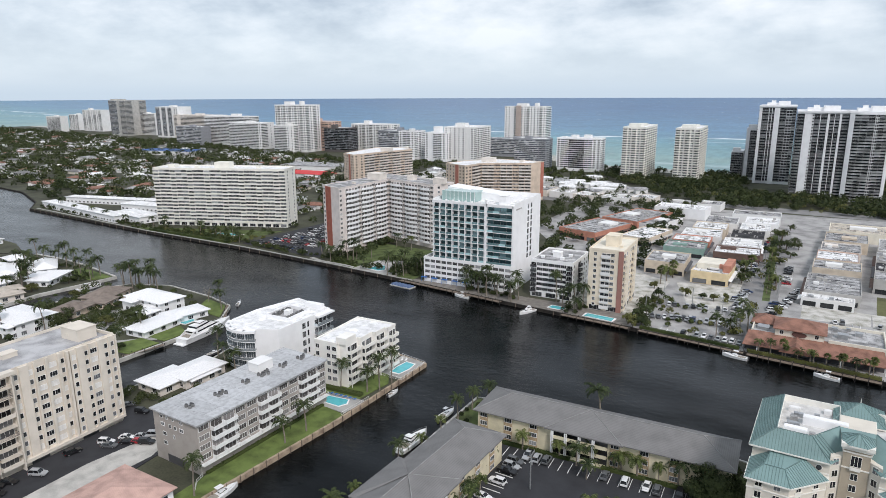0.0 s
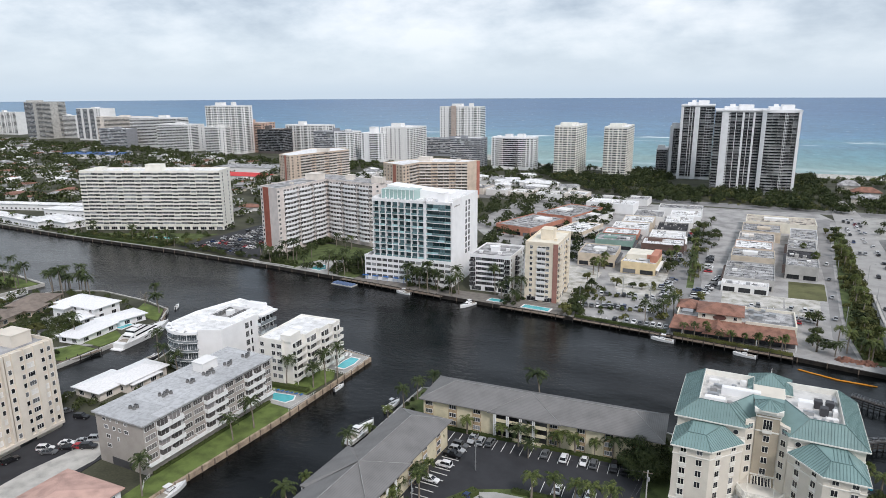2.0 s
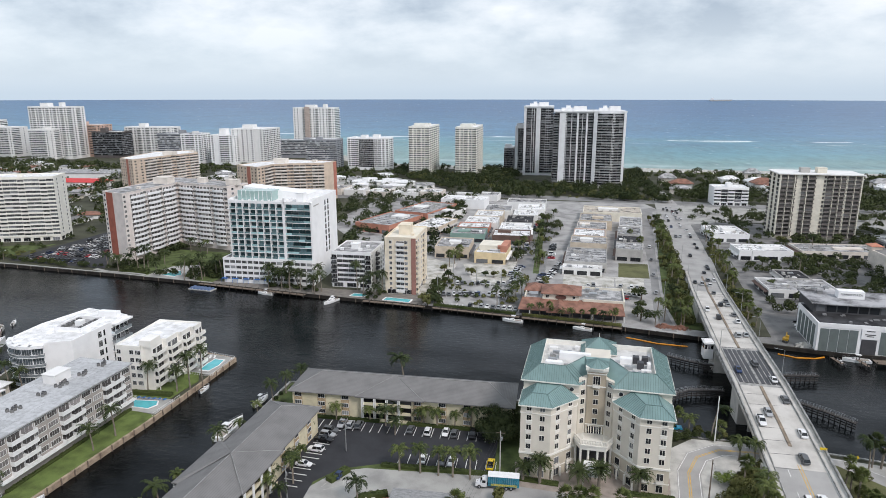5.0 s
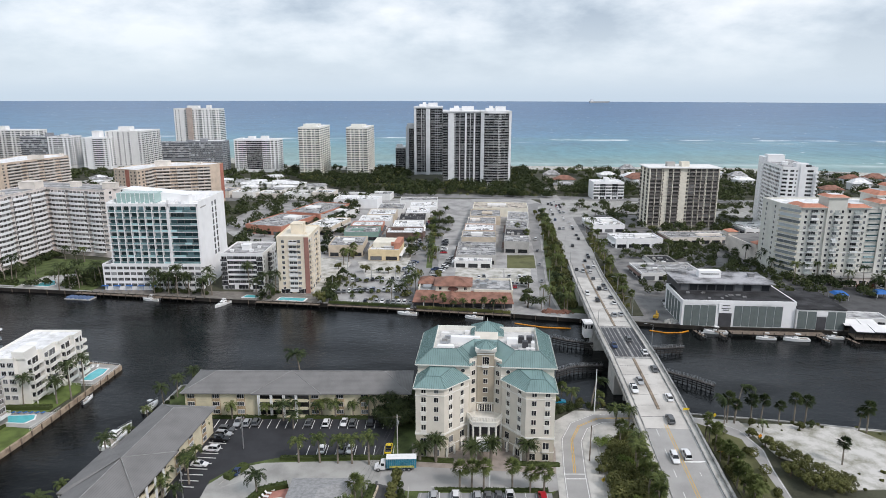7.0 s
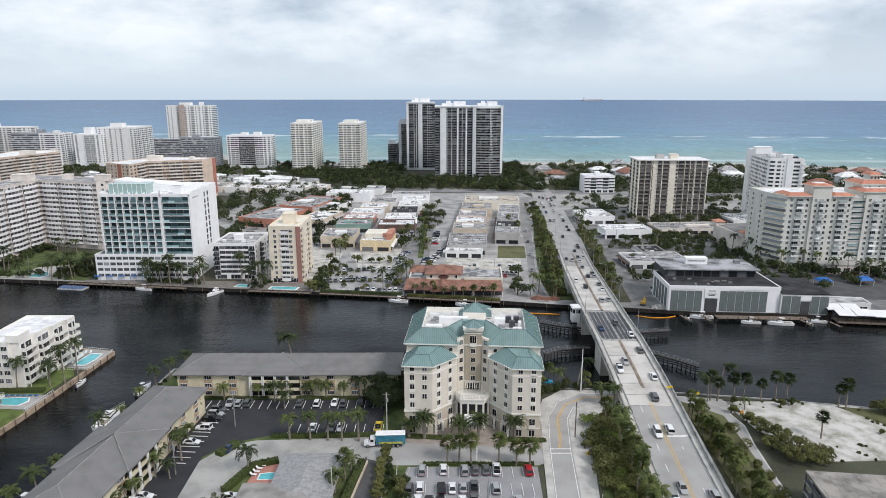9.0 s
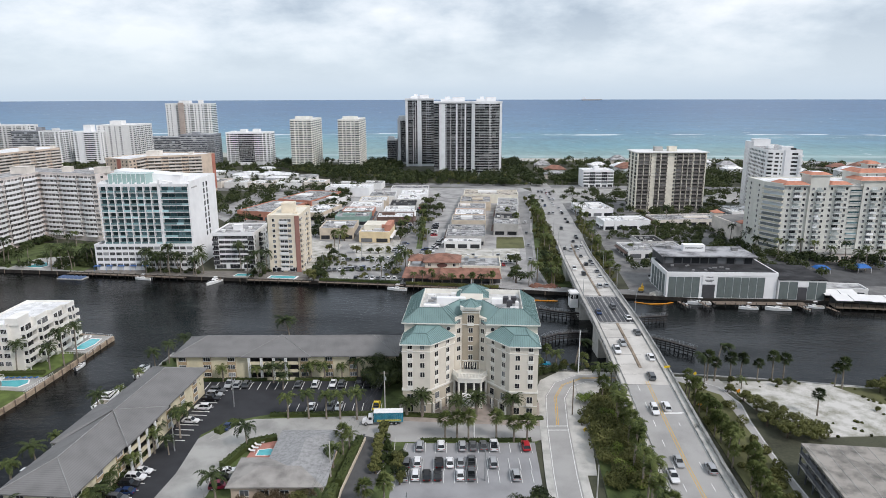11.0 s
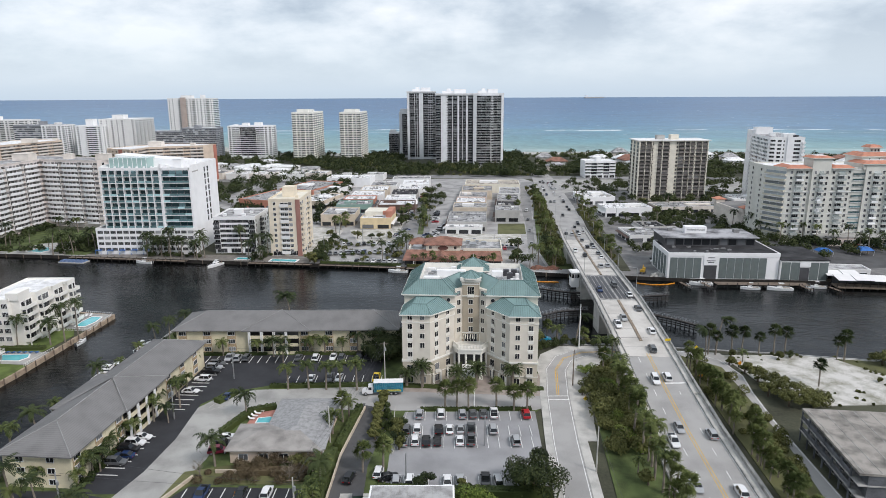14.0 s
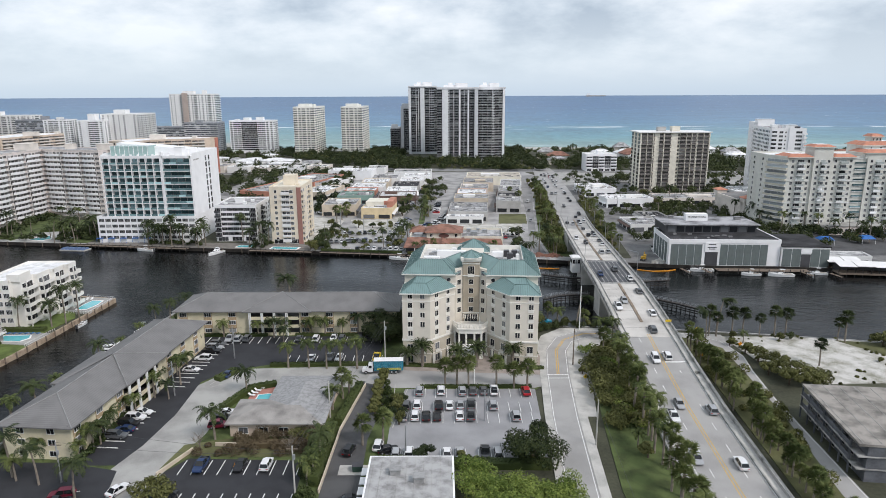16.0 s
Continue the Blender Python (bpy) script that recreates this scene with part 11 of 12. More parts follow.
def car_body(kind):
    """Body with bonnet, cabin pillars and roof; the glass sits just inside the pillars."""
    L, W = {"sedan": (4.7, 1.82), "suv": (4.75, 1.92), "pickup": (5.5, 1.98)}[kind]
    h0, h1, h2 = {"sedan": (0.28, 0.86, 1.42), "suv": (0.32, 1.0, 1.72), "pickup": (0.4, 1.05, 1.8)}[kind]
    x0, x1 = -L / 2, L / 2
    q, g = MB(), MB()

    def ring(x, w, z0, z1):
        return [(x, -w, z0), (x, w, z0), (x, w, z1), (x, -w, z1)]

    w = W / 2
    secs = [(x0, w * 0.86, h0 + 0.12, h1 - 0.12), (x0 + 0.18, w * 0.97, h0, h1), (x0 + L * 0.3, w, h0, h1 + 0.02), (x1 - L * 0.3, w, h0, h1), (x1 - 0.35, w * 0.95, h0, h1 - 0.12), (x1, w * 0.8, h0 + 0.1, h1 - 0.28)]
    rs = [ring(*s) for s in secs]
    for a, b in zip(rs, rs[1:]):
        for i in range(4):
            j = (i + 1) % 4
            q.face([a[i], a[j], b[j], b[i]])
    q.face(rs[0][::-1]), q.face(rs[-1])
    c0, c1 = {"sedan": (x0 + 0.55, x1 - 1.35), "suv": (x0 + 0.12, x1 - 1.35), "pickup": (x0 + 1.9, x1 - 1.5)}[kind]
    t0, t1 = {"sedan": (c0 + 0.75, c1 - 0.75), "suv": (c0 + 0.3, c1 - 0.65), "pickup": (c0 + 0.25, c1 - 0.7)}[kind]
    wb, wt = w * 0.93, w * 0.74
    lo = [(c0, -wb, h1), (c1, -wb, h1), (c1, wb, h1), (c0, wb, h1)]
    hi = [(t0, -wt, h2), (t1, -wt, h2), (t1, wt, h2), (t0, wt, h2)]
    g.hexa(lo + hi)
    q.hexa([(p[0], p[1], h2 - 0.02) for p in hi] + [(p[0] * 0.97 + 0.03 * (t0 + t1) / 2, p[1] * 0.92, h2 + 0.05) for p in hi])
    for k in range(4):
        q.tube(lo[k], hi[k], 0.05, 0.05, 4)
    for s in (-1, 1):
        m0 = Vector(((c0 + c1) / 2, s * wb, h1))
        q.tube(m0, ((t0 + t1) / 2, s * wt, h2), 0.045, 0.045, 4)
        q.box(c1 - 0.35, s * (w + 0.02) - 0.1, h1 - 0.02, c1 - 0.15, s * (w + 0.02) + 0.1, h1 + 0.13)
    if kind == "pickup":
        for y0, y1 in ((-w, -w + 0.1), (w - 0.1, w)):
            q.box(x0 + 0.1, y0, h1, c0 - 0.05, y1, h1 + 0.12)
        g.box(x0 + 0.15, -w + 0.12, h1, c0 - 0.08, w - 0.12, h1 + 0.03)
    return q, g, L, W, h0, h1


CARS = {}


def wheel_mb():
    q = MB()
    q.tube((0, -0.11, 0), (0, 0.11, 0), 0.33, 0.33, 12, 0)
    q.tube((0, -0.125, 0), (0, 0.125, 0), 0.2, 0.2, 8, 1)
    return q


for kind in ("sedan", "suv", "pickup"):
    q, g, L, W, h0, h1 = car_body(kind)
    CARS[kind] = (q, g.mesh("glazing", [M_CARGLASS]), L, W, h0, h1, {})
WHEEL = wheel_mb().mesh("wheel", [M_TYRE, M_METAL])
LAMPQ = MB()
LAMPQ.box(-0.06, -0.2, -0.08, 0.06, 0.2, 0.08)
HEAD, TAIL = LAMPQ.mesh("headlight", [M_LAMP]), LAMPQ.mesh("tail_light", [M_TAIL])
CAR_N = [0]


def car(x, y, rz, kind="sedan", color="white", z=0.06, near=True, tilt=0.0):
    q, glass, L, W, h0, h1, made = CARS[kind]
    if color not in made:
        made[color] = q.mesh("car_body", [PAINTS[color]])
    word = {"sedan": "saloon car", "suv": "sport utility car", "pickup": "pickup truck"}[kind]
    tone = {"blue": "dark blue", "grey": "dark grey", "cyan": "bright blue", "lime": "lime green"}.get(color, color)
    lab = "%s %s with dark windows on asphalt" % (tone, word)
    m = pose(x, y, z, 0, 0, rz) @ pose(0, 0, 0, 0, tilt, 0)
    if not near:
        key = color + " far"
        if key not in made:
            bm = bmesh.new()
            bm.from_mesh(made[color])
            n = len(bm.faces)
            bm.from_mesh(glass)
            bm.faces.ensure_lookup_table()
            for f in bm.faces[n:]:
                f.material_index = 1
            made[key] = bpy.data.meshes.new("far_car")
            bm.to_mesh(made[key])
            bm.free()
            made[key].materials.append(PAINTS[color]), made[key].materials.append(M_CARGLASS)
        b = tagged(new("car", made[key]), lab, "car", "cars")
        b.matrix_basis = m
        return b
    b = thing("car", x, y, z, rz, lab, "car", "cars")
    b.matrix_basis = m
    part("body", made[color], None, b)
    part("glazing", glass, None, b)
    for sx in (-1, 1):
        for sy in (-1, 1):
            part("wheel", WHEEL, None, b, m=pose(sx * L * 0.31, sy * (W / 2 - 0.1), 0.33))
    for sy in (-1, 1) if y < 160 else ():
        part("tail_light", TAIL, None, b, m=pose(-L / 2 + 0.05, sy * W * 0.36, h1 - 0.22))
    return b


MIX = ["white", "white", "silver", "silver", "grey", "black", "black", "white", "blue", "silver", "grey", "black", "silver", "white", "red"]


def stalls(name, x0, y0, n, step, length, rz, filled, label, near=True, seed=1, lines=True, gap=()):
    """A row of marked parking stalls; the digits tell which are taken."""
    rnd = random.Random(seed)
    m = pose(x0, y0, 0, 0, 0, rz)
    if lines:
        q = MB()
        for i in range(n + 1):
            q.box(i * step - 0.07, 0, 0, i * step + 0.07, length, LAYER[0] + 0.014)
        ob = solo(name, q, M_PAINTW, label, "road marking", kind="structure")
        ob.matrix_basis = m
    for i in range(n):
        if i < len(filled) and filled[i] != ".":
            k = {"w": "white", "s": "silver", "g": "grey", "b": "black", "r": "red", "u": "blue", "y": "yellow", "m": "maroon"}.get(filled[i], None) or rnd.choice(MIX)
            p = m @ Vector(((i + 0.5) * step, length / 2 + rnd.uniform(-0.25, 0.25), 0))
            car(p.x, p.y, rz + rnd.choice((90, 90, -90)) + rnd.uniform(-2, 2), rnd.choice(("sedan", "suv", "sedan", "suv", "pickup") if near else ("sedan", "suv")), k, LAYER[0] + 0.02, near)


stalls("stall_lines", -7.5, 150.2, 11, 2.72, 5.0, -0.3, "s.w.sggw..rr", "white stall lines of the top row")
stalls("stall_lines", -10.5, 142.4, 12, 2.65, 5.0, 0, "gw.bwsg.s", "white stall lines of the middle row")
stalls("stall_lines", -10.8, 137.0, 12, 2.65, 5.0, 0, "swbb.wg...s", "white stall lines of the middle row")
stalls("stall_lines", -11.5, 120.6, 12, 2.7, 5.0, 0, "sws.ws.bs.w.", "white stall lines of the lower row")
stalls("stall_lines", -54, 116.4, 9, 2.68, 5.2, -0.5, ".u..b.w..", "white stall lines of the front car park", seed=3)
stalls("stall_lines", -56, 104.8, 10, 2.68, 5.2, -0.5, "ub........", "white stall lines of the front car park", seed=4)
stalls("stall_lines", -73.5, 187.3, 9, 2.7, 5.2, 0, "..ssg....", "white stall lines below the motel", seed=5)
stalls("stall_lines", -46.5, 187.3, 10, 2.7, 5.2, 0, "g.w.wg.bb.", "white stall lines below the motel", seed=6)
stalls("stall_lines", -45, 172.4, 10, 2.7, 5.0, 0, "..w.gw...yw", "white stall lines by the hedge", seed=7)
stalls("stall_lines", -72.3, 171, 5, 2.75, 5.2, -94, ".w...", "white stall lines beside the motel wing", seed=8)
stalls("stall_lines", -71.4, 187, 5, 2.75, 5.2, -94, "gsb.w", "white stall lines beside the motel wing", seed=9)
stalls("stall_lines", -75.0, 143.5, 6, 2.75, 5.2, -94, "wwbug.", "white stall lines beside the motel wing", seed=10)
stalls("stall_lines", -75.8, 110, 5, 2.9, 5.2, -80, "mb.b.", "white stall lines by the tall palms", seed=11)
for x, y, rz, k, c in ((-58.8, 163.6, 80, "sedan", "blue"), (-52, 141.6, 20, "sedan", "white"), (-51.8, 138.6, 14, "suv", "black"), (-52, 135.6, 10, "suv", "maroon"), (-37.5, 155.8, 80, "suv", "black"), (-34.2, 155.5, 80, "sedan", "grey"), (-20.3, 124.5, 80, "suv", "black"), (-14.2, 126.3, 85, "suv", "white"), (-12, 124.6, 20, "sedan", "black"),
                       (-17.5, 107, 10, "sedan", "black"), (-17.5, 103.5, 10, "suv", "grey"), (-63, 110.5, 65, "sedan", "white"), (33.5, 204.5, 0, "pickup", "cyan"), (16.5, 122.5, 88, "pickup", "blue"),
                       (-162, 151, 30, "sedan", "white"), (-172.5, 146.5, 25, "sedan", "silver"), (-170, 149, 25, "suv", "silver"), (-173.5, 142.5, 25, "sedan", "black"), (-171, 144, 25, "sedan", "red"), (-176, 144, 25, "sedan", "white"), (-168.5, 145, 25, "suv", "black"), (-179, 139.5, 25, "suv", "white"), (-176.5, 138.6, 25, "sedan", "grey"), (-182.5, 131.5, 80, "suv", "black"), (-180.5, 120.5, 25, "suv", "silver"),
                       (-183.5, 114.5, 30, "sedan", "black"), (-184.5, 111.6, 30, "suv", "black"), (-181, 110, 30, "sedan", "black"), (-183, 106.5, 30, "sedan", "silver"), (-186, 157, 15, "suv", "black"), (-194, 158, 60, "sedan", "grey")):
    car(x, y, rz, k, c, LAYER[0] + 0.02)


def road_car(y, off, color, kind="sedan", back=False, near=True):
    p, n = road_at(y), road_at(y + 2)
    rz = math.degrees(math.atan2(n[1] - p[1], n[0] - p[0]))
    t = math.degrees(math.atan2(n[2] - p[2], 2))
    car(p[0] + off, y, rz + (180 if back else 0), kind, color, p[2] + 0.01, near, t if back else -t)


for y, off, c, k, back in ((118, 3.4, "white", "suv", False), (120, -5, "silver", "sedan", True), (137, -5, "white", "pickup", True), (143, -1.9, "silver", "sedan", True), (140, 4.9, "silver", "suv", False), (166, -1.9, "white", "suv", True), (167.5, 1.7, "white", "suv", False),
                           (184, 1.8, "grey", "suv", False), (196, 4.8, "white", "sedan", False), (201, -5, "white", "pickup", True), (206, -1.9, "silver", "sedan", True), (214, 5, "grey", "sedan", False), (227, 5, "white", "sedan", False), (239, 1.9, "grey", "suv", False), (233, -4.6, "blue", "sedan", True)):
    road_car(y, off, c, k, back)
rnd = random.Random(21)
for y in range(256, 620, 6):
    for off, back in ((-5, True), (-1.9, True), (1.9, False), (5, False)):
        dens = 0.14 if y < 480 else (0.5 if off > 0 else 0.16)
        if rnd.random() < dens:
            road_car(y + rnd.uniform(-1.5, 1.5), off, rnd.choice(MIX), rnd.choice(("sedan", "suv")), back, False)
# cars left along the streets of the island
rnd = random.Random(77)
for (x0, y0), (x1, y1), n, a in (((-27, 366), (-21, 388), 7, 20), ((-6, 365), (2, 402), 11, 15), ((31, 356), (42, 355), 4, 80), ((29, 343), (41, 340), 5, 85), ((47.5, 330), (62, 470), 4, 78), ((-24, 452), (-16, 520), 8, 92)):
    for i in range(n):
        f = (i + 0.5) / n
        if rnd.random() < 0.85:
            car(x0 + (x1 - x0) * f, y0 + (y1 - y0) * f, a + rnd.uniform(-4, 4), rnd.choice(("sedan", "suv")), rnd.choice(MIX), LAYER[0] + 0.01, False)
# island car parks
for i, (x, y, n, rz, lab) in enumerate(((-64, 322, 9, 15, "quay"), (-52, 309, 12, -4, "quay"), (-50, 326, 8, 2, "quay"), (-55, 345, 10, 8, "quay"), (-8, 342, 11, 88, "street"), (-22, 352, 12, 88, "street"), (-2, 410, 14, 88, "street"), (-20, 420, 14, 88, "street"), (10, 335, 9, -3, "lot"), (14, 352, 4, 0, "lot"),
                                             (106, 300, 5, 80, "boatyard"), (104, 330, 6, 20, "boatyard"), (130, 345, 9, 0, "workshop"), (126, 400, 8, 0, "office"), (214, 335, 10, -6, "condominium"), (238, 330, 8, -6, "condominium"))):
    stalls("far_stall_lines", x, y, n, 2.75, 5.0, rz, "".join(rnd.choice("xxx.") for _ in range(n)), "faded stall lines of the %s car park" % lab, False, 40 + i)
for j in range(6):
    stalls("condo_stall_lines", -327 + j * 1.0, 356 + j * 12.5, 16 - j, 2.8, 5.0, -6, "".join(rnd.choice("xxx.x") for _ in range(16)), "white stall lines between the condominiums", False, 80 + j)

# box truck
t = thing("box_truck", -21.5, 165.3, LAYER[0] + 0.02, 2, "white cab box truck with blue and teal cargo box", "truck")
q = MB()
q.box(2.4, -1.25, 1.0, 10.4, 1.25, 3.7)
box = part("cargo_box", q, mat("teal_blue_panel", (0.03, 0.19, 0.27), 0.5, 0.25, 0.8), t, "teal blue cargo box with pale top")
q = MB()
q.box(2.35, -1.3, 3.7, 10.45, 1.3, 3.8)
part("box_top", q, M_RAILW, box)
for i in range(14):
    q = MB()
    q.box(2.7 + i * 0.55, -1.29, 1.2, 2.75 + i * 0.55, -1.25, 3.6)
    part("box_rib", q, M_METAL, box)
q = MB()
q.box(3.2, -1.28, 1.15, 9.8, -1.252, 1.75)
part("printed_band", q, mat("fruit_print_band", (0.45, 0.38, 0.08), 0.5, 0.5, 3.0, dark=(0.05, 0.14, 0.04)), box, "yellow and green printed band")
q = MB()
q.hexa([(-0.2, -1.1, 0.55), (2.1, -1.15, 0.55), (2.1, 1.15, 0.55), (-0.2, 1.1, 0.55), (0.9, -1.0, 2.6), (2.1, -1.1, 2.75), (2.1, 1.1, 2.75), (0.9, 1.0, 2.6)])
q.hexa([(-0.9, -0.95, 0.55), (0.6, -1.1, 0.55), (0.6, 1.1, 0.55), (-0.9, 0.95, 0.55), (-0.8, -0.85, 1.35), (0.6, -1.05, 1.65), (0.6, 1.05, 1.65), (-0.8, 0.85, 1.35)])
part("cab", q, PAINTS["white"], t)
q = MB()
q.hexa([(0.36, -0.95, 1.7), (0.4, -0.95, 1.7), (0.4, 0.95, 1.7), (0.36, 0.95, 1.7), (0.82, -0.9, 2.45), (0.86, -0.9, 2.45), (0.86, 0.9, 2.45), (0.82, 0.9, 2.45)])
q.box(0.95, -1.16, 1.7, 1.8, -1.08, 2.4)
part("cab_glass", q, M_CARGLASS, t)
q = MB()
q.box(-0.4, -0.5, 0.6, 10.2, 0.5, 0.95)
part("chassis", q, M_DMETAL, t)
for x in (0.2, 7.2, 8.4):
    for y in (-1.0, 1.0):
        part("wheel", WHEEL, None, t, m=pose(x, y, 0.48) @ Matrix.Diagonal((1.45, 1.5, 1.45, 1)))


# ---- boats ----
M_HULL = mat("white_gelcoat", (0.78, 0.78, 0.77), 0.25, 0.04, 0.8, bump=0.0, spec=0.5)


def boat(x, y, rz, L, label, cabin=1, dark=False, name="motor_boat"):
    """Hull lofted from stern to bow, deck, cockpit and screens."""
    b = thing(name, x, y, SEA_Z, rz, label, "boat", "boats")
    W = L * (0.29 if L < 15 else 0.235)
    fb = L * 0.07 + 0.4
    q = MB()
    rows = []
    for i in range(9):
        u = i / 8
        w = W / 2 * (1 - max(0, (u - 0.45) / 0.55) ** 2.2) * (0.92 + 0.08 * min(1, u * 4))
        sh = fb * (1 + 0.35 * u * u)
        xx = -L / 2 + L * u
        rows.append([(xx, -w, sh), (xx, -w * 0.86, 0.1), (xx, 0, -0.4 if u < 0.95 else 0.2), (xx, w * 0.86, 0.1), (xx, w, sh)])
    for a, c in zip(rows, rows[1:]):
        for k in range(4):
            q.face([a[k], c[k], c[k + 1], a[k + 1]])
    q.face(rows[0])
    part("hull", q, M_HULL if not dark else M_DARKW, b)
    q = MB()
    for a, c in zip(rows, rows[1:]):
        q.face([(a[0][0], a[0][1] * 0.98, a[0][2] - 0.05), (c[0][0], c[0][1] * 0.98, c[0][2] - 0.05), (c[4][0], c[4][1] * 0.98, c[4][2] - 0.05), (a[4][0], a[4][1] * 0.98, a[4][2] - 0.05)])
    part("deck", q, M_HULL, b)
    q = MB()
    q.box(-L * 0.42, -W * 0.33, fb - 0.02, -L * 0.12, W * 0.33, fb + 0.06)
    part("cockpit_floor", q, mat("cockpit_sole", (0.30, 0.27, 0.23), 0.7, 0.15, 2.0), b)
    z = fb + 0.05
    if cabin == 3:
        houses = [(-0.32, 0.30, 0.41, 0.20, 1.7, 0.17, 0.0), (-0.30, 0.12, 0.35, 0.17, 1.5, 0.14, 0.05), (-0.19, 0.0, 0.25, 0.16, 0.7, 0.06, 0.03)]
    elif cabin == 2:
        houses = [(-0.20, 0.26, 0.36, 0.2, 0.95, 0.16, 0.02), (-0.20, 0.04, 0.30, 0.26, 0.85, 0.09, 0.03)]
    else:
        houses = [(-0.08, 0.22, 0.26, 0.14, 0.5, 0.12, 0.03)]
    for k, (u0, u1, w0, w1, h, rf, rr) in enumerate(houses):
        x0, x1 = L * u0, L * u1
        if k:
            z += houses[k - 1][4] + 0.12
        lo = [(x0, -W * w0, z), (x1, -W * w1, z), (x1, W * w1, z), (x0, W * w0, z)]
        hi = [(x0 + L * rr, -W * w0 * 0.88, z + h), (x1 - L * rf, -W * w1 * 0.95, z + h), (x1 - L * rf, W * w1 * 0.95, z + h), (x0 + L * rr, W * w0 * 0.88, z + h)]
        q = MB()
        q.hexa(lo + hi)
        q.hexa([(p[0] * 1.0 - L * 0.02, p[1] * 1.08, z + h) for p in hi] + [(p[0] - L * 0.02, p[1] * 1.02, z + h + 0.12) for p in hi])
        part("cabin", q, M_HULL, b)
        q = MB()
        cx = (x0 + x1) / 2

        def cutat(t, s):
            return [(cx + (lo[i][0] + (hi[i][0] - lo[i][0]) * t - cx) * s, (lo[i][1] + (hi[i][1] - lo[i][1]) * t) * (s + 0.005), z + h * t) for i in range(4)]

        q.hexa(cutat(0.48, 1.012) + cutat(0.80, 1.012))
        part("window_band", q, M_CARGLASS, b, "dark wrap-round cabin glazing")
    if cabin == 3:
        for sg in (-1, 1):
            q = MB()
            a, c = rows[3], rows[6]
            q.hexa([(a[0][0], sg * abs(a[0][1]) * 0.985, fb * 0.55), (c[0][0], sg * abs(c[0][1]) * 0.985, fb * 0.75), (c[0][0], sg * abs(c[0][1]) * 0.9, fb * 0.75), (a[0][0], sg * abs(a[0][1]) * 0.9, fb * 0.55),
                    (a[0][0], sg * abs(a[0][1]) * 1.01, fb * 0.72), (c[0][0], sg * abs(c[0][1]) * 1.01, fb * 0.95), (c[0][0], sg * abs(c[0][1]) * 0.9, fb * 0.95), (a[0][0], sg * abs(a[0][1]) * 0.9, fb * 0.72)])
            part("hull_window", q, M_CARGLASS, b)
        q = MB()
        q.hexa([(-L * 0.56, -W * 0.4, 0.1), (-L * 0.49, -W * 0.42, 0.1), (-L * 0.49, W * 0.42, 0.1), (-L * 0.56, W * 0.4, 0.1), (-L * 0.56, -W * 0.4, 0.5), (-L * 0.47, -W * 0.42, 0.6), (-L * 0.47, W * 0.42, 0.6), (-L * 0.56, W * 0.4, 0.5)])
        part("swim_platform", q, M_HULL, b)
        for sg in (-1, 1):
            q = MB()
            q.hexa([(-L * 0.44, sg * W * 0.40, fb), (-L * 0.28, sg * W * 0.40, fb), (-L * 0.28, sg * W * 0.37, fb), (-L * 0.44, sg * W * 0.37, fb),
                    (-L * 0.34, sg * W * 0.36, fb + 1.75), (-L * 0.24, sg * W * 0.36, fb + 1.75), (-L * 0.24, sg * W * 0.33, fb + 1.75), (-L * 0.34, sg * W * 0.33, fb + 1.75)])
            part("stern_wing", q, M_HULL, b)
        q = MB()
        q.tube((-L * 0.14, 0, z + 0.9), (-L * 0.16, 0, z + 2.6), 0.12, 0.05, 6)
        part("mast", q, M_HULL, b)
    elif cabin == 1 and L > 7.5:
        q = MB()
        q.box(-L * 0.14, -W * 0.26, fb + 1.9, L * 0.06, W * 0.26, fb + 2.0)
        part("top", q, M_HULL, b)
        for sx in (-0.1, 0.02):
            for sg in (-1, 1):
                q = MB()
                q.tube((L * sx, sg * W * 0.2, fb), (L * sx, sg * W * 0.2, fb + 1.9), 0.03, 0.03, 4)
                part("top_post", q, M_METAL, b)
    q = MB()
    for sg in (-1, 1):
        ribbon(q, [(r[0][0], sg * abs(r[0][1]) * 0.95, r[0][2] + 0.55) for r in rows[4:]], -0.02, 0.02, 0, 0.04)
        for r in rows[4:]:
            q.tube((r[0][0], sg * abs(r[0][1]) * 0.95, r[0][2]), (r[0][0], sg * abs(r[0][1]) * 0.95, r[0][2] + 0.55), 0.02, 0.02, 4)
    part("bow_rail", q, M_METAL, b)
    if L < 10:
        q = MB()
        q.box(-L / 2 - 0.5, -0.25, 0.1, -L / 2 + 0.05, 0.25, fb + 0.5)
        part("outboard_motor", q, M_DMETAL, b)
    return b


boat(-226.4, 220.5, 94, 29, "large white motor yacht with dark side windows", 3, name="motor_yacht")
boat(-131.3, 138, 84, 10.5, "white motor cruiser moored at the lawn seawall")
boat(-123.0, 208, 84, 5.5, "small white runabout at the point seawall")
boat(-100.6, 183.5, 84, 14, "white motor cruiser beside the motel wing", 2)
boat(-99.6, 203, 80, 8, "white motor boat at the end of the motel wing")
boat(-100.5, 142, 85, 8, "dark blue runabout beside the motel wing", 1, True)
boat(-150, 316.5, 170, 9, "white motor boat at the hotel dock")
boat(-112, 309.5, 245, 10, "white motor cruiser off the hotel quay", 2)
boat(-21, 296.6, 170, 9.5, "white centre-console boat at the quay")
boat(10, 291.2, 168, 8.5, "white sport boat at the restaurant quay")
boat(-333.6, 238.5, 84, 13, "white motor cruiser at the far finger", 2)
boat(-243, 256, 120, 6, "small white boat on the house dock")
boat(-205.5, 205, 80, 7, "blue-covered small boat on the inner canal", 1, True)
boat(113.5, 273.4, 175, 10, "white sport boat on a lift at the boat hall")
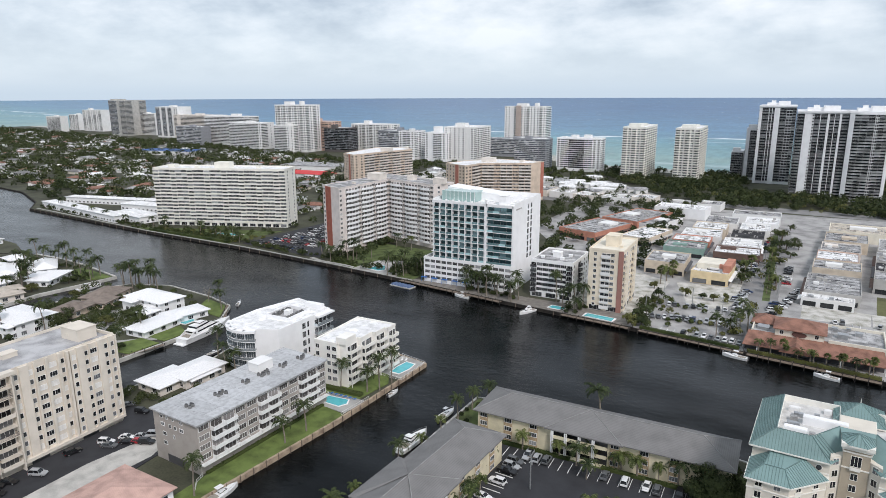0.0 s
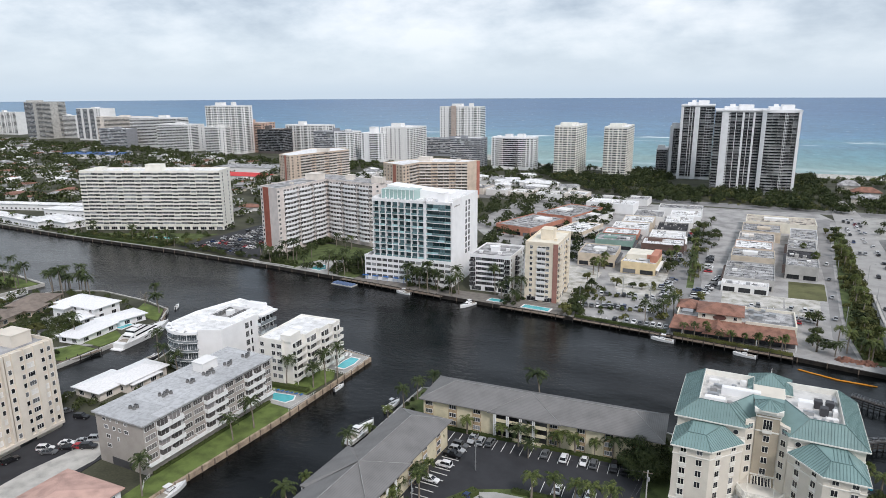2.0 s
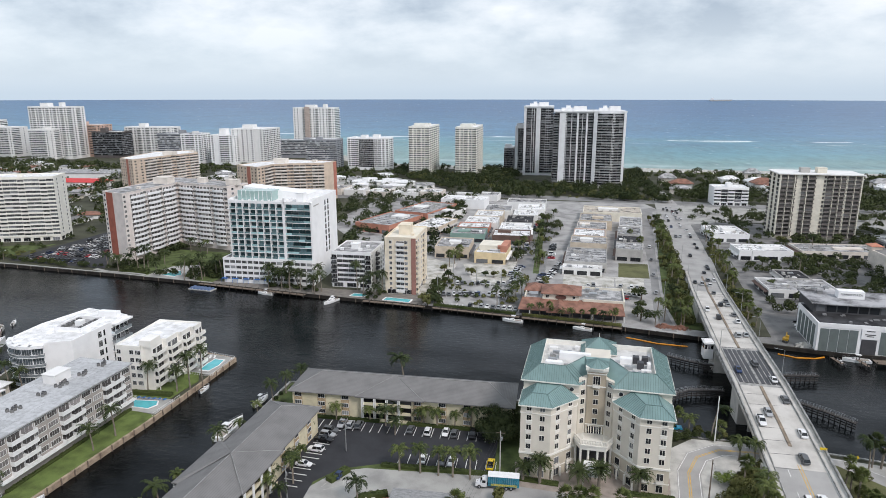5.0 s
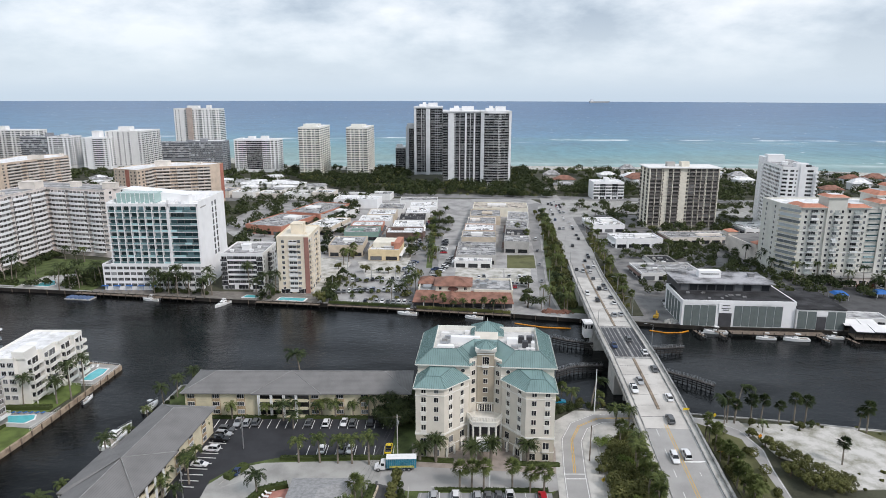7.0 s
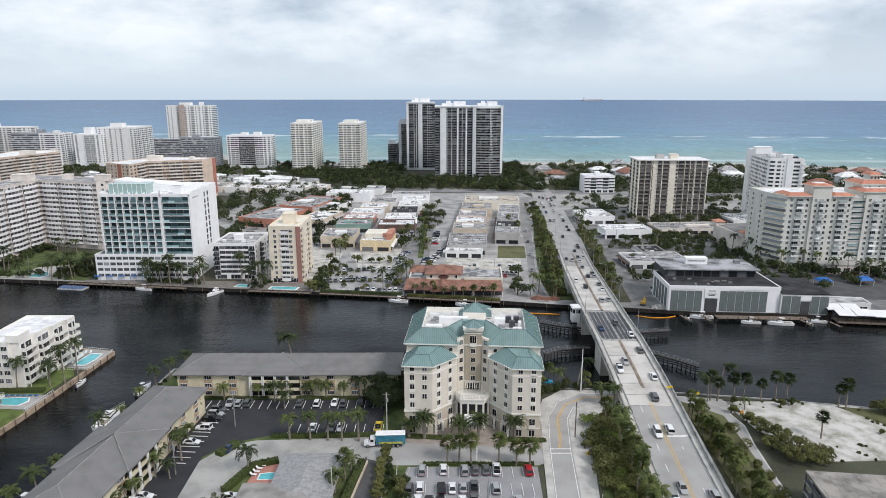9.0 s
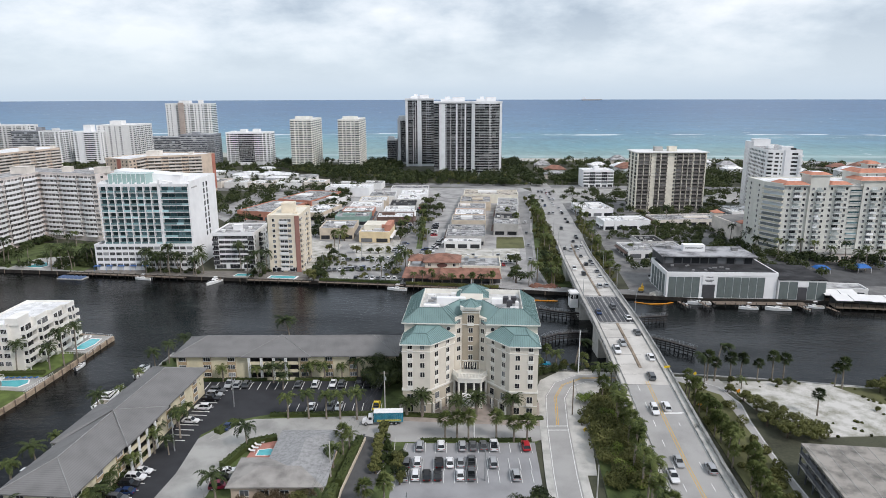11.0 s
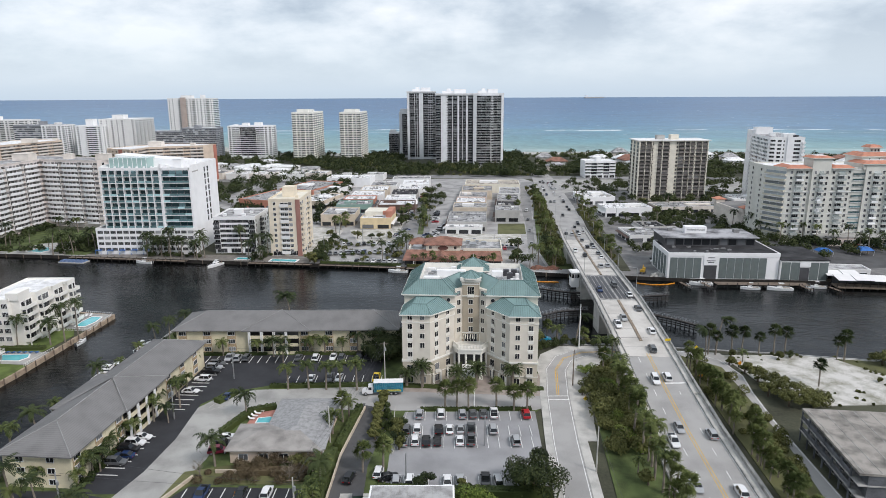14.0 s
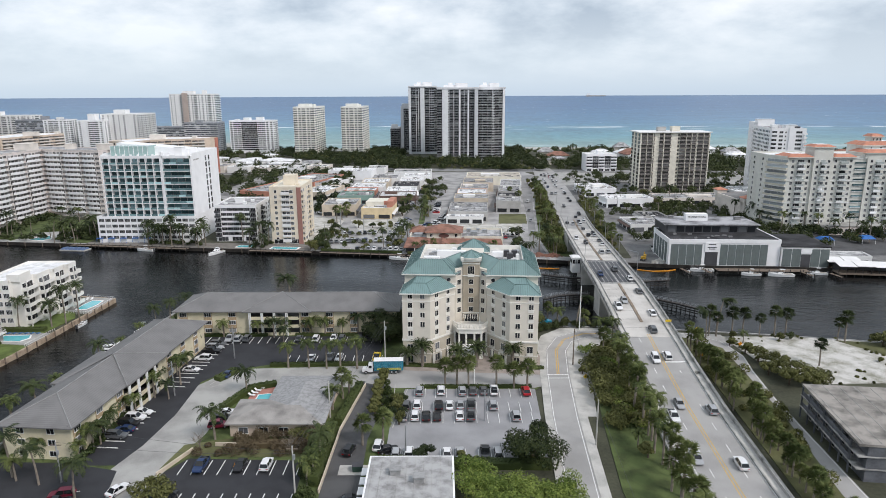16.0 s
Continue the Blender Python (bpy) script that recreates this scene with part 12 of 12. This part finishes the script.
for x, y, rz, L in ((132, 266.5, 174, 8), (144, 265, 174, 10.5), (161, 267.5, 172, 8), (106.8, 270.5, 100, 5), (156.5, 264.5, 100, 5)):
    boat(x, y, rz, L, "white motor boat moored at the boatyard dock")

# ---- docks and quay fittings ----
def dock(x0, y0, x1, y1, w, label, z=0.1):
    d = thing("dock", x0, y0, 0, math.degrees(math.atan2(y1 - y0, x1 - x0)), label, "dock", "docks")
    L = math.dist((x0, y0), (x1, y1))
    n = max(3, int(L / 4))
    me = shared(("dock_board", round(L / n, 2), w), lambda q: q.box(0.02, -w / 2, -0.12, L / n - 0.02, w / 2, 0), [M_WOOD])
    for i in range(n):
        part("board", me, None, d, m=pose(i * L / n, 0, z))
    for i in range(max(2, int(L / 4)) + 1):
        for s in (-1, 1):
            q = shared(("dock_pile",), lambda q: q.tube((0, 0, -4), (0, 0, 0.9), 0.16, 0.15, 6), [M_DWOOD])
            part("timber_post", q, None, d, m=pose(i * L / max(2, int(L / 4)), s * w / 2, 0))


dock(-192, 325.3, -128, 315.2, 2.6, "weathered timber dock along the hotel quay")
dock(-96, 311.1, -64, 307, 2.4, "weathered timber dock below the pools")
dock(-17, 299.5, 27, 292.3, 2.4, "timber dock along the restaurant")
dock(-60, 306.4, -18, 299.8, 2.0, "timber quay walk along the car park")
dock(119, 271.4, 158, 269.0, 4.4, "long timber dock in front of the boat halls")
for x, y in ((104.5, 273.5), (113.5, 272.5), (154, 267), (165, 265)):
    dock(x, y, x + 1.2, y - 6.5, 1.3, "short pale finger dock of the boatyard")
cover = thing("covered_dinghies", -187, 319.5, 0, -9, "floating dock with dinghies under blue covers", "floating dock")
q = MB()
q.box(-7, -2.6, SEA_Z - 0.2, 7, 2.6, SEA_Z + 0.5)
part("float", q, M_GREYW, cover)
for i in range(6):
    q = MB()
    q.hexa([(-6.6 + i * 2.25, -2.3, SEA_Z + 0.5), (-4.9 + i * 2.25, -2.3, SEA_Z + 0.5), (-4.9 + i * 2.25, 2.3, SEA_Z + 0.5), (-6.6 + i * 2.25, 2.3, SEA_Z + 0.5),
            (-6.2 + i * 2.25, -1.8, SEA_Z + 1.3), (-5.3 + i * 2.25, -1.8, SEA_Z + 1.3), (-5.3 + i * 2.25, 2.0, SEA_Z + 1.1), (-6.2 + i * 2.25, 2.0, SEA_Z + 1.1)])
    part("cover", q, mat("blue_grey_cover", (0.10, 0.15, 0.26), 0.8, 0.15, 1.0), cover)
dock(-233, 184.5, -229.2, 200.5, 2.2, "pale timber house dock")
dock(-232, 236, -245, 251, 1.6, "timber dock at the house lawn")
PILE = shared(("seawall_pile",), lambda q: (q.tube((0, 0, -4), (0, 0, 0.75), 0.2, 0.18, 6), q.box(-0.12, -0.12, 0.7, 0.12, 0.12, 0.8)), [M_WOOD])
for k, line in enumerate(([(-138, 66, 0), (-132.6, 135, 0), (-127.0, 181, 0), (-123.8, 232, 0)], [(x, y - 0.8, 0) for x, y in BANK[4:16]])):
    b = thing("fender_pile_row", 0, 0, 0, 0, "row of timber fender piles along the seawall", "pile row", "seawall piles")
    for p, a in along(line, 4.4 if k == 0 else 10):
        part("timber_post", PILE, None, b, m=pose(p.x, p.y, 0))


def fence(pts, label, h=1.1, m=None):
    b = thing("railing", 0, 0, 0, 0, label, "railing", "railings")
    line = [(p[0], p[1], 0) for p in pts]
    for z in (0.25, h):
        q = MB()
        ribbon(q, line, -0.03, 0.03, z, 0.06)
        part("rail", q, m or M_RAILW, b)
    post = shared(("fence_post", h, (m or M_RAILW).name), lambda q: q.box(-0.03, -0.03, 0, 0.03, 0.03, h), [m or M_RAILW])
    for p, a in along(line, 0.9):
        part("post", post, None, b, m=pose(p.x, p.y, 0))


fence([(-136.5, 134), (-140, 138), (-141, 141)], "white picket gate at the lawn corner")
fence([(-136, 217), (-124.8, 216.3), (-124.3, 233), (-136, 235.6)], "white railing round the tip terrace")
fence([(-128.3, 185.5), (-126.9, 199)], "white railing beside the pool")
fence([(-41.5, 146.6), (-41.8, 154), (-34, 154.4), (-29, 154.2)], "white railing round the office pool")


def lounger(x, y, rz, m=None):
    b = thing("sun_lounger", x, y, LAYER[0] + 0.02, rz, "white sun lounger on a pool deck", "sun lounger", "sun loungers")
    q = MB()
    q.box(-0.35, -0.7, 0.3, 0.35, 0.5, 0.38)
    part("seat", q, m or M_RAILW, b)
    q = MB()
    q.hexa([(-0.35, 0.5, 0.3), (0.35, 0.5, 0.3), (0.35, 0.56, 0.36), (-0.35, 0.56, 0.36), (-0.35, 1.0, 0.85), (0.35, 1.0, 0.85), (0.35, 1.06, 0.8), (-0.35, 1.06, 0.8)])
    part("backrest", q, m or M_RAILW, b)
    for sx in (-0.3, 0.3):
        for sy in (-0.6, 0.5):
            part("leg", shared(("lounger_leg",), lambda w: w.box(-0.03, -0.03, 0, 0.03, 0.03, 0.3), [M_RAILW]), None, b, m=pose(sx, sy, 0))


for x, y, rz in ((-40.5, 149.5, 60), (-39.5, 151, 60), (-38.7, 152.4, 60), (-133.5, 231, 10), (-132, 231.6, 10), (-134, 228, 80), (-225.6, 337, 100), (-225.2, 339.5, 100), (-224.8, 342, 100), (-224.2, 344.5, 100), (-206.5, 337, -80), (-206, 340, -80)):
    lounger(x, y, rz)
for i in range(6):
    lounger(-140 + i * 1.9, 196, 180, M_BLUE)
for x, y in ((-48.7, 151.2), (-48.3, 152.6), (-47.9, 154), (-47.4, 155.4)):
    lounger(x, y, 80)

# ---- poles, lamps and wires ----
def pole(x, y, h, label, arm=True, m=None, z=0.0):
    b = thing("utility_pole", x, y, z, 0, label, "utility pole", "utility poles")
    q = MB()
    q.tube((0, 0, -0.4), (0, 0, h), 0.2, 0.13, 8)
    part("shaft", q, m or M_CONC, b)
    if arm:
        q = MB()
        q.box(-1.1, -0.06, h - 0.7, 1.1, 0.06, h - 0.55)
        part("crossarm", q, M_WOOD, b)
        q = MB()
        q.tube((0.3, -0.25, h - 2.6), (0.3, -0.25, h - 1.7), 0.26, 0.26, 8)
        part("transformer", q, M_METAL, b)


def lamp(x, y, z, h, rz, label):
    b = thing("street_lamp", x, y, z, rz, label, "street lamp", "street lamps")
    q = MB()
    q.tube((0, 0, -0.2), (0, 0, h), 0.11, 0.06, 6)
    part("post", q, M_METAL, b)
    q = MB()
    q.tube((0, 0, h - 0.05), (2.4, 0, h + 0.35), 0.045, 0.035, 5)
    part("arm", q, M_METAL, b)
    q = MB()
    q.hexa([(2.3, -0.14, h + 0.26), (3.1, -0.12, h + 0.3), (3.1, 0.12, h + 0.3), (2.3, 0.14, h + 0.26), (2.3, -0.12, h + 0.42), (3.1, -0.08, h + 0.4), (3.1, 0.08, h + 0.4), (2.3, 0.12, h + 0.42)])
    part("lamp_head", q, M_METAL, b)


def wire(a, b_, sag, label):
    q = MB()
    pts = [Vector(a).lerp(Vector(b_), i / 14) - Vector((0, 0, sag * 4 * (i / 14) * (1 - i / 14))) for i in range(15)]
    for c, d in zip(pts, pts[1:]):
        q.tube(c, d, 0.022, 0.022, 4)
    solo("overhead_wire", q, M_DMETAL, label, "wire", "overhead wires")


pole(-16.6, 171.8, 13, "pale concrete utility pole by the motel"), pole(-28.2, 108, 11.5, "pale concrete utility pole with lamp by the lane"), pole(-27, 140, 9.5, "slim pale pole beside the office", False)
for o in (-0.9, 0, 0.9):
    wire((-28.2 + o, 108, 11.2), (-16.6 + o, 171.8, 12.5), 1.2, "thin black overhead wire along the lane")
wire((-28.2, 108, 9.8), (-27, 140, 9.3), 0.5, "thin black service wire"), wire((-27, 140, 9.3), (-16.6, 171.8, 10.5), 0.6, "thin black service wire")
wire((-16.6, 171.8, 12.4), (-61, 176, 9.6), 0.8, "thin black service wire"), wire((-28.2, 108, 10), (-76, 114, 9), 1.0, "thin black service wire"), wire((-28.2, 108, 10.4), (-80, 122, 8.4), 1.0, "thin black service wire")
pole(-61, 176, 10, "slim grey lamp pole in the motel car park", True, M_METAL), pole(-68.8, 152, 9.5, "slim grey lamp pole on the kerb", True, M_METAL)
pole(-76, 114, 9, "grey lamp pole near the palms", True, M_METAL)
pole(36.6, 170, 11, "brown utility pole by the side road", False, M_WOOD), pole(33.2, 127, 11, "pale utility pole by the side road", False), pole(44.3, 198.4, 15, "tall white mast beside the bridge", False, M_RAILW)
pole(8, 156.4, 8, "slim white flag pole by the car park", False, M_RAILW), pole(9.6, 138, 8, "slim lamp pole in the car park", False, M_METAL), pole(-8, 122, 8, "slim lamp pole in the car park", False, M_METAL)
wire((36.6, 170, 10.6), (33.2, 127, 10.6), 0.8, "thin black overhead wire by the side road"), wire((36.9, 170, 10.2), (33.5, 127, 10.2), 0.8, "thin black overhead wire by the side road"), wire((33.2, 127, 10.6), (30, 62, 10.6), 1.0, "thin black overhead wire by the side road")
for y in (230, 262, 300, 345, 395, 445):
    p = road_at(y)
    lamp(p[0] + 8.3, y, p[2] + 0.6, 9, 170, "grey street lamp with curved arm on the bridge")
for y in (246, 320, 370, 420):
    p = road_at(y)
    lamp(p[0] - 8.3, y, p[2] + 0.6, 9, 10, "grey street lamp with curved arm on the bridge")
for x, y, h in ((-62, 332, 9), (-44, 352, 9), (-60, 372, 10), (-8, 390, 9), (-30, 345, 9), (52, 340, 9), (62, 430, 9), (115, 420, 8), (-16, 450, 9)):
    pole(x, y, h, "slim pale lamp pole by the street", False, M_METAL)


def sign(x, y, z, label, m):
    b = thing("road_sign", x, y, z, 0, label, "road sign", "road signs")
    q = MB()
    q.tube((0, 0, -0.3), (0, 0, 2.2), 0.05, 0.05, 6)
    part("post", q, M_METAL, b)
    q = MB()
    q.hexa([(-0.1, -0.06, 1.5), (0.6, -0.06, 2.2), (0.6, -0.02, 2.2), (-0.1, -0.02, 1.5), (-0.6, -0.06, 2.2), (0.1, -0.06, 2.9), (0.1, -0.02, 2.9), (-0.6, -0.02, 2.2)])
    part("sign_board", q, m, b)


M_SIGNO = mat("orange_sign", (0.75, 0.30, 0.02), 0.5, 0.05, 1.0)
M_SIGNY = mat("yellow_sign", (0.72, 0.50, 0.03), 0.5, 0.05, 1.0)
for x, y, z, m, lab in ((37.5, 158, 0, M_SIGNY, "yellow diamond road sign on a post"), (73.6, 172, 0, M_SIGNO, "orange diamond work sign on a post"), (88.5, 180.5, 0, M_SIGNO, "orange diamond work sign on a post"), (80.3, 193, 0, M_SIGNY, "yellow road sign near the canal")):
    sign(x, y, z, lab, m)
p = road_at(188)
b = thing("warning_board", p[0] + 7.7, 188, p[2], 0, "yellow warning board on the bridge parapet", "road sign")
q = MB()
q.box(-0.9, -0.05, 1.0, 0.9, 0.05, 1.7)
part("board", q, M_SIGNY, b)
q = MB()
q.box(-0.06, -0.05, 0, 0.06, 0.05, 1.0)
part("post", q, M_METAL, b)
b = thing("traffic_cone", -43.2, 119.3, LAYER[0], 0, "orange traffic cone on dark asphalt", "traffic cone")
q = MB()
q.tube((0, 0, 0.05), (0, 0, 0.75), 0.2, 0.04, 10)
part("cone", q, M_SIGNO, b)
q = MB()
q.box(-0.25, -0.25, 0, 0.25, 0.25, 0.05)
part("base", q, M_SIGNO, b)
b = thing("waste_skip", -17.6, 117.5, LAYER[0], 5, "dark green waste skip on a concrete pad", "waste skip")
q = MB()
q.hexa([(-1, -0.7, 0.1), (1, -0.7, 0.1), (1, 0.7, 0.1), (-1, 0.7, 0.1), (-1.1, -0.85, 1.3), (1.1, -0.85, 1.3), (1.1, 0.85, 1.3), (-1.1, 0.85, 1.3)])
part("bin", q, mat("dark_green_steel", (0.03, 0.06, 0.045), 0.6, 0.15, 1.0), b)
q = MB()
q.hexa([(-1.1, -0.85, 1.3), (1.1, -0.85, 1.3), (1.1, 0.85, 1.4), (-1.1, 0.85, 1.4), (-1.1, -0.85, 1.36), (1.1, -0.85, 1.36), (1.1, 0.85, 1.5), (-1.1, 0.85, 1.5)])
part("lid", q, M_DMETAL, b)
sheet("skip_pad", [(-21.5, 116), (-15.2, 116), (-15.2, 119.5), (-21.5, 119.5)], M_CONC, "pale concrete bin pad")

# boatyard rubble and digger by the bridge
b = thing("digger", 92, 287, LAYER[0], 60, "yellow-brown digger among rubble", "digger")
q = MB()
q.box(-1.4, -1.1, 0.1, 1.4, -0.6, 0.8)
q.box(-1.4, 0.6, 0.1, 1.4, 1.1, 0.8)
part("tracks", q, M_DMETAL, b, kind="stuff")
q = MB()
q.box(-1.3, -1, 0.9, 1.0, 1, 1.9)
q.box(0, -1, 1.9, 1.0, 0.1, 2.8)
part("body", q, mat("digger_yellow", (0.45, 0.28, 0.04), 0.6, 0.2, 1.0), b)
q = MB()
q.tube((1.0, 0.4, 1.6), (3.2, 0.4, 3.2), 0.18, 0.14, 6)
q.tube((3.2, 0.4, 3.2), (4.4, 0.4, 1.2), 0.14, 0.12, 6)
q.box(4.2, 0.0, 0.6, 4.8, 0.8, 1.3)
part("boom", q, MATS["digger_yellow"], b)
for i, (cx, cy, mm, lab) in enumerate(((98, 283.5, M_CONC, "heap of pale broken concrete"), (52, 296, M_TERRA, "heap of reddish rubble by the bridge"), (45, 297, M_TERRA, "heap of reddish rubble by the bridge"))):
    rnd = random.Random(60 + i)
    q = MB()
    for k in range(60):
        a, r_ = rnd.uniform(0, 6.28), rnd.uniform(0, 4.5)
        s = rnd.uniform(0.2, 0.7)
        z = max(0, 1.4 * (1 - r_ / 4.5))
        px, py = cx + r_ * math.cos(a), cy + 0.5 * r_ * math.sin(a)
        q.hexa([(px + rnd.uniform(-s, s), py + rnd.uniform(-s, s), z * 0.6) for _ in range(1)] * 0 + [(px - s, py - s * 0.7, 0), (px + s, py - s * 0.5, 0), (px + s * 0.8, py + s, 0), (px - s, py + s * 0.8, 0), (px - s * 0.6, py - s * 0.5, z + s), (px + s * 0.7, py - s * 0.3, z + s * 0.7), (px + s * 0.5, py + s * 0.6, z + s), (px - s * 0.7, py + s * 0.5, z + s * 0.8)])
    solo("rubble_heap", q, mm, lab, "rubble", "rubble heaps", "stuff")
q = MB()
ribbon(q, [(86, 276.5, 0), (92, 273.5, 0), (99, 274, 0), (103, 276, 0)], -0.25, 0.25, SEA_Z + 0.3, 0.5)
solo("oil_boom", q, M_SIGNO, "orange floating boom on the water", "floating boom", "floating booms")
q = MB()
ribbon(q, [(28, 285, 0), (40, 280, 0), (52, 278.5, 0)], -0.25, 0.25, SEA_Z + 0.3, 0.5)
solo("oil_boom", q, M_SIGNO, "orange floating boom on the water", "floating boom", "floating booms")
# low walls along the lane and front lot
for pts, lab in (([(-24.2, 110), (-23.6, 134), (-20.6, 157)], "tan garden wall beside the lane"), ([(-50, 127.5), (-28, 126.8)], "tan garden wall below the office"), ([(-58, 116), (-54.2, 125.5)], "tan garden wall at the drive corner")):
    q = MB()
    ribbon(q, [(x, y, 0) for x, y in pts], -0.14, 0.14, 1.0, 1.3)
    solo("garden_wall", q, M_SAND, lab, "wall", "garden walls")
for pts in ([(-7, 157.6), (23.5, 157.2)], [(-16, 141), (-12.6, 150), (-12.8, 158)], [(-62, 158), (-59, 166.5), (-56.5, 160), (-61, 157)], [(-11.8, 135), (-10.4, 148), (-9.4, 155)]):
    q = MB()
    ribbon(q, [(x, y, 0) for x, y in pts], -0.1, 0.1, 0.2, 0.5)
    solo("kerb", q, M_CONC, "pale concrete kerb of a planted island", "kerb", kind="structure")
# far freighter on the horizon
b = thing("cargo_ship", 1065, 4610, sea_height(4715) - 1, 0, "distant pale cargo ship on the horizon", "ship")
q = MB()
q.hexa([(-65, -9, 0), (65, -9, 0), (65, 9, 0), (-65, 9, 0), (-68, -9, 9), (74, -9, 10), (74, 9, 10), (-68, 9, 9)])
part("hull", q, M_GREYW, b)
q = MB()
q.box(-60, -7, 9, -42, 7, 22)
part("bridge_house", q, M_WHITE, b)

# take away tree patterns that stand nowhere
for pattern, planted in PROTO.values():
    if not planted:
        for piece in list(pattern.children):
            bpy.data.objects.remove(piece)
        bpy.data.objects.remove(pattern)
